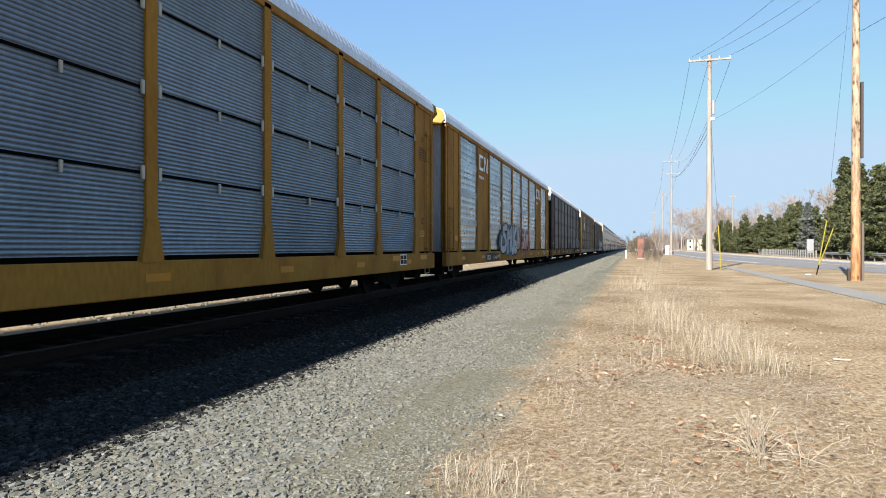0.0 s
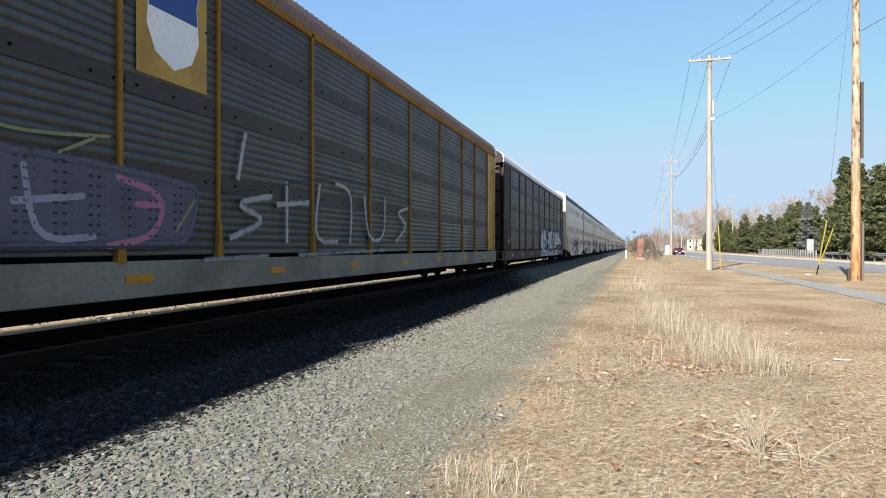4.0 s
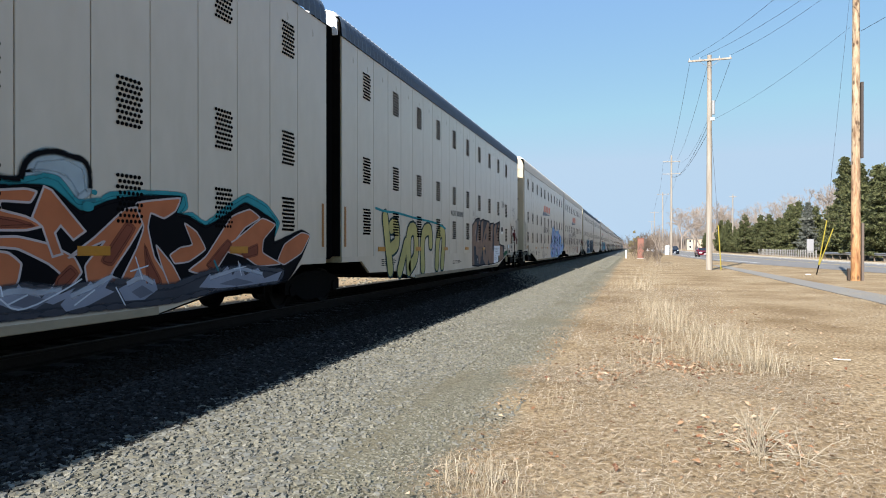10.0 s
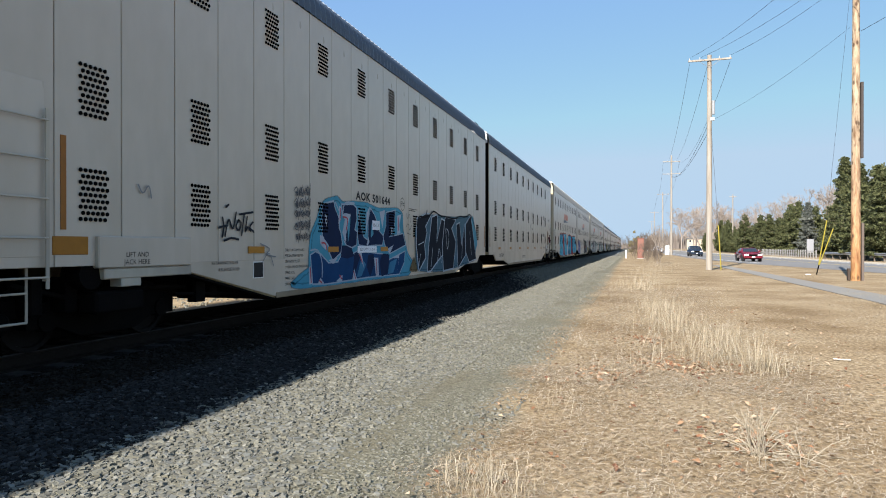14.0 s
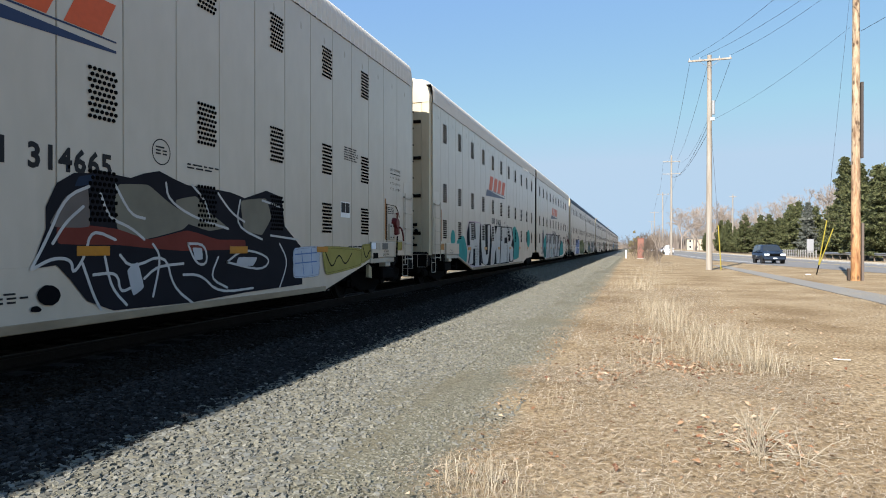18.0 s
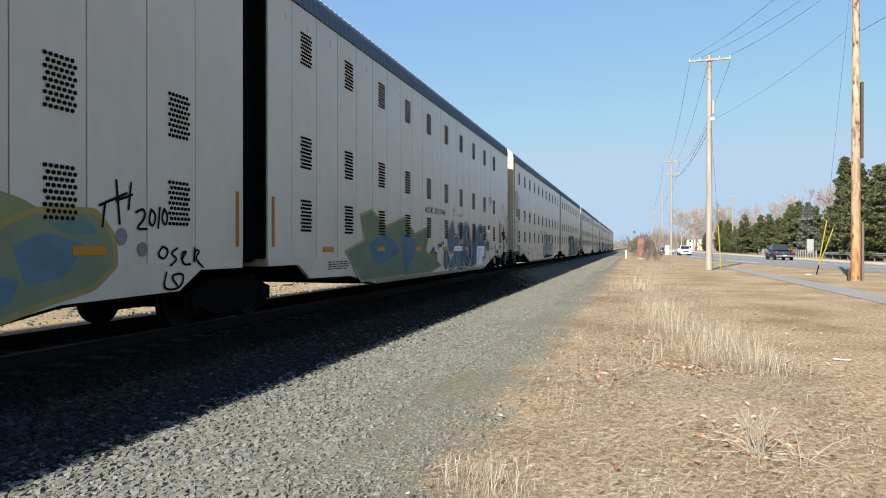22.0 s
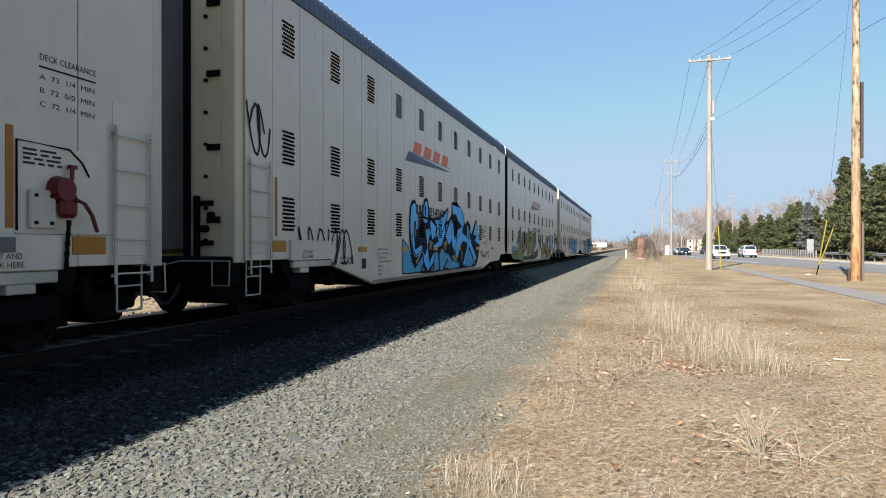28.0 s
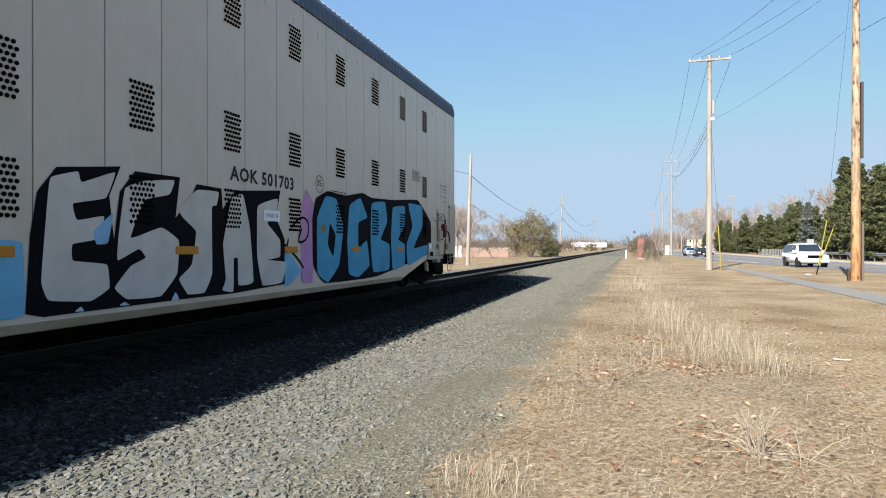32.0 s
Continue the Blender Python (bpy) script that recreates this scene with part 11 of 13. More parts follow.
art.lines((0.01,0.012,0.016), 0.035, [(7.95,1.57),(7.87,1.5),(7.94,1.17),(8.09,1.02)], [(8.2,0.94),(8.74,1.1)], [(9.37,1.7),(9.45,1.45),(9.3,1.23)], [(10.39,1.91),(10.78,1.85)], [(12.34,2.36),(12.7,2.02)], [(11.81,1.95),(11.94,1.57)], [(10.11,1.95),(10.34,1.7)], [(10.48,1.49),(10.94,1.79)], [(10.99,1.11),(11.1,0.78)], [(8.91,2.37),(9.01,2.49)], [(10.48,0.49),(10.34,0.96)], [(12.7,1.56),(12.92,1.68)])
art.lines((0.4,0.36,0.26), 0.025, [(8.23,0.75),(8.58,0.97)], [(8.52,0.96),(8.81,1.12)], [(10.02,1.58),(10.26,1.63)], [(10.94,1.29),(11.35,1.41)], [(11.94,0.57),(12.59,0.91)], [(9.53,1.23),(9.68,1.12)])
art.field((0.2,0.25,0.26), [(11.33,0.69),(11.68,0.72),(11.62,0.6),(11.35,0.6)], fuzz=0.06)
art = Art(CARS['P9F'])
art.lines((0.06,0.06,0.06), 0.035, [(16.45,1.82),(16.62,1.9),(16.54,1.98),(16.43,1.86),(16.5,1.75),(16.65,1.79)], [(16.86,2.03),(16.69,1.95),(16.86,1.87),(16.69,1.74)], [(17.13,2.11),(16.97,1.97),(17.03,1.81),(17.18,1.88)], [(16.47,1.67),(16.73,1.6),(17.05,1.67)], [(16.09,0.99),(16.36,1.07),(16.18,0.89)], [(16.4,1.03),(16.42,0.8)], [(16.58,0.99),(16.49,0.81),(16.69,0.87)], [(16.74,1.02),(16.78,0.74),(16.88,0.9),(16.98,0.75)], [(17.03,0.96),(17.1,0.72),(17.26,1.05),(17.31,0.77)], [(17.44,0.97),(17.64,1.04),(17.73,0.85),(17.49,0.68),(17.56,0.85)], [(16.78,1.39),(16.96,1.32),(17.15,1.42)])
art = Art(CARS['P9R'])
art.field((0.34,0.27,0.05), [(12.43,1.27),(12.79,1.24),(13.05,1.08),(12.95,0.82),(12.43,0.87),(12.54,0.46),(11.98,0.48),(11.98,0.81),(12.38,0.88)], edge=(((0.004,0.004,0.005),0.03),), soft=0)
art.field((0.02,0.13,0.07), [(11.98,1.14),(12.43,1.15),(12.38,0.92),(11.98,0.81)])
art.field((0.02,0.13,0.07), [(12.83,0.85),(13.01,1.19),(13.19,1.03),(13.12,0.74)], edge=(((0.004,0.004,0.005),0.03),))
art.field((0.42,0.4,0.28), [(12.15,1.35),(12.5,1.39),(12.43,1.15),(12.15,1.16)])
art.field((0.38,0.37,0.3), [(12.79,1.23),(12.89,1.51),(13.19,1.47),(13.24,1.18),(12.95,1.23)], edge=(((0.004,0.004,0.005),0.03),), soft=0)
art.field((0.17,0.05,0.04), [(13.21,1.47),(13.49,1.54),(13.57,1.18),(13.6,0.76),(13.33,0.77),(13.24,1.13)], edge=(((0.004,0.004,0.005),0.03),))
art.field((0.02,0.13,0.07), [(13.49,1.42),(13.83,1.28),(14.12,1.12),(14.37,0.66),(13.83,0.69),(13.61,1.08)], edge=(((0.004,0.004,0.005),0.03),))
art.field((0.03,0.09,0.09), [(14.03,1.22),(14.16,1.73),(14.53,1.94),(14.49,1.41),(14.35,1.22)], edge=(((0.004,0.004,0.005),0.04),))
art.lines((0.24,0.36,0.49), 0.05, [(14.16,1.7),(14.21,1.57),(14.08,1.29)])
art.field((0.17,0.05,0.04), [(14.27,0.94),(14.79,1.19),(15.06,0.62),(15.35,0.43),(14.86,0.43),(14.35,0.6)], edge=(((0.004,0.004,0.005),0.03),))
art.field((0.03,0.09,0.09), [(14.81,1.41),(14.95,1.84),(15.23,1.98),(15.53,1.95),(15.74,1.77),(15.33,1.36),(14.95,1.3)], edge=(((0.004,0.004,0.005),0.04),))
art.field((0.34,0.27,0.05), [(14.26,1.11),(14.68,1.35),(14.95,1.24),(15.15,0.99),(15.33,1.87),(15.53,1.96),(15.5,1.18),(15.76,0.98),(16.1,0.62),(15.53,0.43),(14.95,0.5),(15.25,0.8),(14.6,0.93)], edge=(((0.004,0.004,0.005),0.03),), soft=0)
art.field((0.02,0.13,0.07), [(14.81,1.18),(14.99,1.36),(15.23,1.24),(15.13,0.99)])
art.field((0.17,0.05,0.04), [(15.94,0.63),(15.85,1.04),(16.43,1.33),(16.71,1.25),(16.31,0.75)], edge=(((0.004,0.004,0.005),0.03),))
art.field((0.02,0.13,0.07), [(16.17,1.09),(16.68,1.55),(16.97,1.03),(16.19,0.68)], edge=(((0.004,0.004,0.005),0.03),))
art.field((0.24,0.36,0.49), [(15.53,1.55),(16.02,2.0),(16.22,2.05),(15.85,1.63)])
art.field((0.24,0.36,0.49), [(16.68,1.68),(16.88,1.99),(17.37,2.03),(18.18,1.17),(18.35,0.89),(17.52,0.93),(16.95,1.47)], edge=(((0.1,0.18,0.32),0.03),))
art.field((0.38,0.38,0.36), [(12.52,0.83),(12.84,0.81),(13.36,0.63),(14.21,0.5),(14.04,0.43),(12.89,0.45),(12.63,0.59)], edge=(((0.004,0.004,0.005),0.03),))
art.field((0.26,0.26,0.26), [(13.83,0.59),(13.74,0.93),(14.12,0.68),(14.17,0.45)], edge=(((0.004,0.004,0.005),0.03),))
art.field((0.34,0.27,0.05), [(16.02,0.52),(17.25,1.0),(17.25,0.71),(16.07,0.45)], edge=(((0.004,0.004,0.005),0.03),))
art.lines((0.22,0.21,0.2), 0.035, [(12.79,2.47),(13.18,2.2)], [(14.01,2.34),(14.27,2.42)], [(14.01,2.23),(13.86,1.82)], [(15.04,2.27),(15.18,2.47),(15.85,2.17)], [(16.19,2.48),(16.56,2.24)])
art.lines((0.05,0.12,0.3), 0.04, [(17.74,1.02),(17.9,1.33),(18.14,0.93),(17.98,0.85)], [(18.23,1.25),(18.35,0.89)])
art = Art(CARS['P10F'])
art.field((0.3,0.295,0.38), [(7.71,2.05),(7.96,2.1),(8.1,2.15),(8.14,1.66),(8.25,1.31),(8.25,1.04),(7.96,0.96),(7.7,0.94)], edge=(((0.004,0.004,0.005),0.08),))
art.field((0.3,0.295,0.38), [(8.42,1.68),(8.54,1.32),(9.06,1.38),(9.09,1.52),(9.17,1.88),(8.99,1.56),(8.64,1.46)], edge=(((0.004,0.004,0.005),0.07),))
art.field((0.3,0.295,0.38), [(8.65,1.74),(8.7,2.02),(8.8,2.14),(8.9,1.95),(8.93,1.52),(8.75,1.41)], edge=(((0.004,0.004,0.005),0.07),))
art.field((0.3,0.295,0.38), [(9.43,1.37),(9.36,1.74),(9.43,2.06),(9.6,2.16),(9.78,2.04),(9.78,1.69),(9.63,1.38)], edge=(((0.004,0.004,0.005),0.08),))
art.lines((0.004,0.004,0.005), 0.05, [(9.55,1.65),(9.58,1.76),(9.65,1.74),(9.63,1.52),(9.55,1.55)])
art.field((0.3,0.295,0.38), [(10.06,1.5),(10.12,2.08),(10.28,2.21),(10.51,2.12),(10.55,1.71),(10.96,1.48),(11.01,1.04),(10.4,1.11)], edge=(((0.004,0.004,0.005),0.08),))
art.field((0.3,0.295,0.38), [(8.24,1.66),(8.38,1.72),(8.54,1.55),(8.75,1.44),(9.08,1.43),(9.3,1.53),(9.33,1.23),(8.75,1.09),(8.33,1.22)])
art.lines((0.004,0.004,0.005), 0.07, [(8.17,2.05),(8.17,1.66),(8.33,1.22),(8.29,1.0),(8.05,0.92)], [(8.31,1.49),(8.49,1.27),(8.59,1.32)], [(9.04,0.86),(9.29,0.87),(9.37,1.0)])
art.lines((0.004,0.004,0.005), 0.045, [(8.23,0.49),(8.36,0.69),(8.54,0.59),(8.49,0.45)], [(7.96,0.51),(8.19,0.52)], [(8.59,0.53),(8.98,0.49),(9.29,0.67),(9.51,0.61),(9.37,0.45)], [(9.07,0.51),(9.29,0.57)], [(9.56,0.49),(9.92,0.72),(10.17,0.67),(10.25,0.54)], [(10.56,0.52),(10.84,0.69),(11.0,0.56)], [(8.7,0.98),(8.87,1.23),(9.06,1.02),(9.0,0.85)], [(9.77,0.95),(10.17,1.0),(10.25,1.18)])
art.plate(8.73, 9.72, 1.03, 1.32, 'LD LMT 111200', GREY_PLATE)
art.plate(9.36, 9.91, 1.61, 1.83, 'UNIT A')
art.field((0.22,0.42,0.45), [(10.65,2.04),(11.04,2.25),(11.46,2.18),(12.24,2.08),(12.49,2.18),(12.85,2.21),(13.32,1.98),(13.95,2.12),(14.29,1.97),(15.86,2.13),(16.73,2.16),(16.98,1.37),(16.73,0.43),(13.63,0.52),(12.49,0.48),(11.76,0.56),(11.01,0.51),(11.04,1.92)], edge=(((0.04,0.06,0.07),0.03),))
art.field((0.06,0.2,0.36), [(11.08,1.99),(11.55,2.01),(11.55,1.44),(11.82,1.92),(12.49,2.07),(13.06,2.08),(12.49,1.84),(13.06,1.32),(12.0,1.64),(12.0,1.31),(12.64,0.81),(12.11,0.54),(11.88,1.03),(11.6,1.18),(11.54,0.54),(11.01,0.51),(11.05,1.24)], edge=(((0.25,0.24,0.2),0.04),), soft=0)
art.field((0.06,0.2,0.36), [(12.59,1.83),(13.03,1.98),(13.82,1.9),(13.82,1.33),(13.66,0.68),(12.75,0.68),(12.46,0.96)], edge=(((0.25,0.24,0.2),0.04),))
art.field((0.22,0.42,0.45), [(12.96,1.32),(13.25,1.42),(13.35,1.25),(13.1,1.16)])
art.field((0.06,0.2,0.36), [(13.95,1.86),(14.65,2.0),(15.17,1.88),(15.17,1.35),(15.07,0.53),(13.92,0.55),(14.03,1.25)], edge=(((0.25,0.24,0.2),0.04),))
art.field((0.22,0.42,0.45), [(14.2,1.26),(14.56,1.44),(14.6,0.98)])
art.field((0.06,0.2,0.36), [(15.33,1.94),(16.37,2.01),(16.2,1.65),(16.61,1.37),(16.44,1.17),(16.09,1.06),(16.61,0.46),(15.29,0.48),(15.33,1.26)], edge=(((0.25,0.24,0.2),0.04),), soft=0)
art.lines((0.3,0.42,0.5), 0.03, [(11.71,1.87),(11.71,1.51),(11.79,1.31)], [(11.13,0.64),(11.49,0.69)], [(13.03,1.78),(12.89,1.32)])
art = Art(CARS['P10R'])
art.field((0.13,0.34,0.48), [(4.79,1.25),(5.3,1.27),(5.32,0.48),(4.79,0.5)])
art.field((0.15,0.36,0.5), [(10.34,1.17),(10.91,0.75),(10.41,0.5),(10.12,0.57)])
art.field((0.42,0.22,0.38), [(10.88,1.0),(10.85,1.81),(11.04,2.31),(11.38,2.01),(11.33,0.49),(10.88,0.56)])
art.field((0.004,0.004,0.005), [(5.32,0.52),(5.37,1.31),(5.45,1.76),(5.68,2.04),(6.56,2.15),(6.39,1.79),(6.46,1.28),(6.55,1.85),(6.79,2.12),(7.6,2.13),(7.51,1.58),(7.84,1.9),(7.94,2.07),(8.5,2.06),(8.53,1.76),(8.86,2.06),(10.15,2.17),(10.01,1.7),(10.29,1.33),(10.29,0.55),(8.85,0.49),(7.66,0.49),(5.52,0.47)], soft=0)
art.field((0.47,0.44,0.385), [(5.57,1.68),(5.6,1.93),(5.96,2.03),(5.99,1.9),(6.5,2.09),(6.35,1.75),(5.87,1.67),(5.93,1.48),(6.33,1.56),(6.24,1.28),(5.87,1.23),(5.87,1.04),(6.37,1.0),(6.4,0.71),(6.13,0.58),(5.57,0.63),(5.49,0.82)])
art.field((0.47,0.44,0.385), [(6.62,1.91),(6.94,2.02),(7.51,2.09),(7.41,1.88),(6.94,1.79),(6.69,1.28),(7.25,1.46),(7.59,1.29),(7.55,0.83),(7.24,0.55),(6.65,0.56),(6.45,0.71),(6.72,0.97),(6.98,1.06),(6.86,1.18),(6.5,1.02),(6.52,1.28)])
art.field((0.47,0.44,0.385), [(7.56,1.7),(7.94,2.0),(8.45,2.01),(8.39,1.8),(8.27,1.79),(8.29,0.8),(8.12,0.54),(7.75,0.54),(7.56,0.77),(7.84,0.94),(7.94,1.42),(7.65,1.59)])
art.field((0.47,0.44,0.385), [(8.61,0.71),(8.53,1.24),(8.75,1.97),(9.05,2.03),(9.23,1.52),(9.35,0.61),(8.91,0.59),(8.91,1.03),(8.8,1.03),(8.8,0.5),(8.51,0.55)])
art.field((0.47,0.44,0.385), [(9.43,1.88),(10.08,2.04),(10.01,1.7),(9.71,1.6),(10.15,1.32),(10.15,1.02),(9.71,0.98),(10.37,0.94),(10.22,0.57),(9.58,0.55),(9.43,1.03)])
art.field((0.2,0.36,0.5), [(6.15,1.37),(6.46,1.61),(6.37,1.23),(6.2,1.22)])
art.field((0.33,0.42,0.48), [(5.9,0.49),(5.99,0.54),(6.04,0.48)])
art.field((0.33,0.42,0.48), [(6.53,0.5),(6.62,0.54),(6.71,0.49)])
art.field((0.33,0.42,0.48), [(7.42,0.49),(7.51,0.6),(7.59,0.49)])
art.field((0.004,0.004,0.005), [(11.29,1.75),(11.43,2.14),(11.93,2.32),(12.74,2.28),(13.65,2.42),(14.15,2.34),(15.57,2.39),(17.53,2.55),(18.76,1.95),(18.76,1.0),(14.41,0.48),(11.74,0.47),(11.31,0.84)])
art.field((0.07,0.27,0.4), [(11.47,1.76),(11.83,2.21),(12.32,2.2),(12.67,1.63),(12.46,0.81),(11.93,0.47),(11.49,0.67)])
art.field((0.004,0.004,0.005), [(12.02,1.7),(12.3,1.44),(12.18,0.98),(11.93,1.24)])
art.field((0.07,0.27,0.4), [(12.95,2.11),(13.53,2.31),(13.95,1.87),(13.41,1.75),(13.41,1.15),(13.9,1.37),(14.07,0.76),(13.41,0.52),(12.91,0.61),(12.84,1.36)])
art.field((0.07,0.27,0.4), [(14.15,2.24),(15.03,2.32),(15.17,1.82),(14.69,1.38),(15.32,1.28),(15.32,0.62),(14.23,0.59),(14.1,1.37)])
art.field((0.07,0.27,0.4), [(15.51,2.22),(16.45,2.3),(16.45,1.75),(15.88,1.39),(16.44,1.28),(16.44,0.7),(15.51,0.59),(15.41,1.39)])
art.field((0.07,0.27,0.4), [(16.65,2.4),(17.93,2.39),(17.93,1.79),(17.08,1.14),(18.55,1.29),(18.46,1.0),(16.65,0.67),(16.55,1.28),(17.08,1.77)])
art.field((0.25,0.17,0.05), [(11.85,1.56),(11.83,1.51),(11.78,1.48),(11.71,1.48),(11.65,1.51),(11.63,1.55),(11.65,1.61),(11.71,1.64),(11.78,1.64),(11.83,1.61)])
art.plate(9.62, 10.12, 1.63, 1.81, 'UNIT B')
art.lines((0.004,0.004,0.005), 0.04, [(10.53,1.56),(10.88,1.77),(11.17,1.67),(11.12,1.34),(10.72,1.25),(10.88,1.53)], [(10.26,1.25),(10.72,1.01),(10.96,0.81)], [(10.41,1.33),(10.34,1.1)])
art.lines((0.12,0.09,0.09), 0.03, [(18.9,2.09),(19.58,1.85),(19.35,1.3),(18.9,1.16)], [(18.68,1.03),(19.82,1.09)])
art = Art(CARS['P9R'])
art.field((0.12,0.27,0.48), [(1.3,1.27),(1.7,1.3),(2.12,1.18),(2.01,0.98),(1.35,0.85),(1.27,0.76),(1.24,1.09)])
art.field((0.12,0.27,0.48), [(2.27,1.38),(2.56,1.67),(2.96,1.73),(2.91,1.39),(2.41,1.27)])
art.field((0.12,0.27,0.48), [(3.49,2.34),(3.48,2.31),(3.44,2.29),(3.4,2.28),(3.36,2.29),(3.35,2.32),(3.36,2.35),(3.4,2.37),(3.44,2.38),(3.48,2.36)])
art.field((0.12,0.27,0.48), [(2.91,1.93),(2.89,1.88),(2.85,1.85),(2.8,1.85),(2.76,1.87),(2.75,1.91),(2.76,1.96),(2.8,1.99),(2.85,1.99),(2.89,1.97)])
art.field((0.12,0.27,0.48), [(3.27,2.17),(3.47,2.26),(3.52,2.09),(3.32,2.0)])
art.field((0.12,0.27,0.48), [(5.74,2.08),(6.03,1.64),(5.96,1.25),(5.74,1.4)])
art.field((0.09,0.09,0.06), [(3.84,0.44),(4.59,0.7),(6.66,0.69),(9.27,0.97),(10.36,0.64),(8.57,0.45),(5.2,0.48)])
art.field((0.25,0.235,0.09), [(1.4,0.8),(1.64,1.0),(2.34,0.97),(2.38,1.23),(2.65,1.06),(2.87,1.23),(3.03,1.46),(3.29,1.53),(3.44,1.9),(3.65,2.36),(3.86,1.87),(4.05,1.5),(4.22,1.24),(4.39,1.04),(5.07,1.32),(5.77,1.48),(5.91,1.25),(5.2,1.02),(4.71,0.97),(4.67,0.43),(3.74,0.45),(2.79,0.58),(2.34,0.53),(1.52,0.58)], edge=(((0.004,0.004,0.005),0.05),), soft=0)
art.field((0.22,0.15,0.1), [(4.29,1.96),(4.48,2.09),(4.83,1.8),(5.2,2.12),(5.77,1.85),(5.74,1.25),(5.07,0.95),(4.59,0.9),(4.24,1.24),(4.08,1.63)], edge=(((0.004,0.004,0.005),0.05),))
art.field((0.004,0.004,0.005), [(4.71,1.59),(5.07,1.85),(5.14,1.46),(4.83,1.31)])
art.field((0.25,0.235,0.09), [(5.86,1.93),(6.34,2.04),(6.43,2.35),(6.95,2.17),(6.69,1.66),(6.5,0.6),(5.85,0.55),(5.78,1.25)], edge=(((0.004,0.004,0.005),0.05),), soft=0)
art.field((0.25,0.235,0.09), [(6.88,2.0),(7.65,2.2),(8.08,2.12),(7.94,1.62),(7.74,1.26),(8.29,0.99),(7.74,0.84),(6.63,0.83),(6.74,1.58)], edge=(((0.004,0.004,0.005),0.045),))
art.field((0.004,0.004,0.005), [(7.18,1.76),(7.65,1.83),(7.45,1.47)])
art.field((0.22,0.15,0.1), [(8.25,2.04),(9.44,2.18),(9.57,1.77),(9.27,1.25),(8.57,1.08),(8.96,0.59),(7.9,0.53)], edge=(((0.004,0.004,0.005),0.045),))
art.lines((0.004,0.004,0.005), 0.05, [(1.72,0.84),(2.56,0.83),(2.52,0.75)], [(2.34,1.23),(2.67,0.89)], [(3.46,1.3),(3.86,1.05),(3.74,0.61)], [(3.65,2.34),(3.51,1.54),(3.75,1.16)], [(4.26,0.98),(4.61,0.55)], [(6.37,2.32),(6.53,1.66),(6.34,0.84)])
art.field((0.004,0.004,0.005), [(2.03,0.71),(2.01,0.69),(1.97,0.68),(1.91,0.68),(1.87,0.7),(1.85,0.72),(1.87,0.74),(1.91,0.76),(1.97,0.75),(2.01,0.74)])
art.field((0.004,0.004,0.005), [(2.15,0.67),(2.14,0.66),(2.12,0.65),(2.09,0.65),(2.07,0.66),(2.06,0.68),(2.07,0.7),(2.09,0.71),(2.12,0.7),(2.14,0.69)])
art.field((0.19,0.07,0.05), [(9.39,0.95),(10.36,1.17),(10.09,0.63),(9.27,0.56)])
art.field((0.04,0.14,0.08), [(10.97,1.69),(11.67,2.16),(11.9,1.49),(11.19,0.92)])
art.field((0.25,0.235,0.09), [(12.0,0.93),(12.52,1.64),(13.27,1.29),(12.89,0.68)], edge=(((0.004,0.004,0.005),0.03),))
art = Art(CARS['P6F'])
art.field((0.17,0.185,0.11), [(17.23,1.36),(17.69,1.57),(18.48,1.61),(18.74,1.32),(18.78,0.98),(18.46,0.73),(17.85,0.61),(17.23,0.44)], edge=(((0.28,0.21,0.08),0.07),))
art.field((0.1,0.155,0.18), [(17.44,1.21),(17.85,1.35),(18.33,1.23),(18.12,0.9),(17.61,0.78)])
art.field((0.11,0.17,0.14), [(17.85,1.44),(18.36,1.51),(18.51,1.35),(18.12,1.31)])
art.field((0.1,0.155,0.18), [(17.23,0.94),(17.54,0.85),(17.45,0.65),(17.23,0.6)])
art.lines((0.004,0.004,0.005), 0.03, [(18.53,1.67),(18.94,1.84)], [(18.61,1.69),(18.57,1.43)], [(18.78,1.98),(18.83,1.47)], [(19.01,1.97),(18.97,1.65)], [(18.78,1.74),(19.03,1.83)], [(19.09,1.62),(19.22,1.68),(19.25,1.56),(19.08,1.41),(19.27,1.42)], [(19.35,1.67),(19.3,1.52),(19.38,1.44),(19.44,1.6),(19.35,1.67)], [(19.5,1.7),(19.47,1.44)], [(19.58,1.69),(19.53,1.55),(19.61,1.46),(19.65,1.61),(19.58,1.69)], [(19.55,1.2),(19.45,1.1),(19.58,1.02),(19.67,1.16),(19.55,1.2)], [(19.83,1.18),(19.69,1.11),(19.84,1.04),(19.7,0.95)], [(19.91,1.03),(20.03,1.14),(19.91,1.12),(19.94,0.95),(20.09,0.96)], [(20.18,1.18),(20.16,0.92),(20.18,1.16),(20.3,1.14),(20.18,1.04),(20.36,0.91)], [(19.62,0.86),(19.55,0.63),(19.91,0.64),(19.97,0.85),(19.69,0.82),(19.83,0.68)])
art.field((0.2,0.17,0.17), [(18.95,1.32),(18.93,1.26),(18.89,1.22),(18.83,1.22),(18.79,1.26),(18.77,1.32),(18.79,1.38),(18.83,1.42),(18.89,1.42),(18.93,1.38)])
art.field((0.2,0.16,0.15), [(19.29,1.16),(19.27,1.11),(19.23,1.08),(19.17,1.08),(19.13,1.11),(19.11,1.16),(19.13,1.22),(19.17,1.25),(19.23,1.25),(19.27,1.22)])
art = Art(CARS['P6R'])
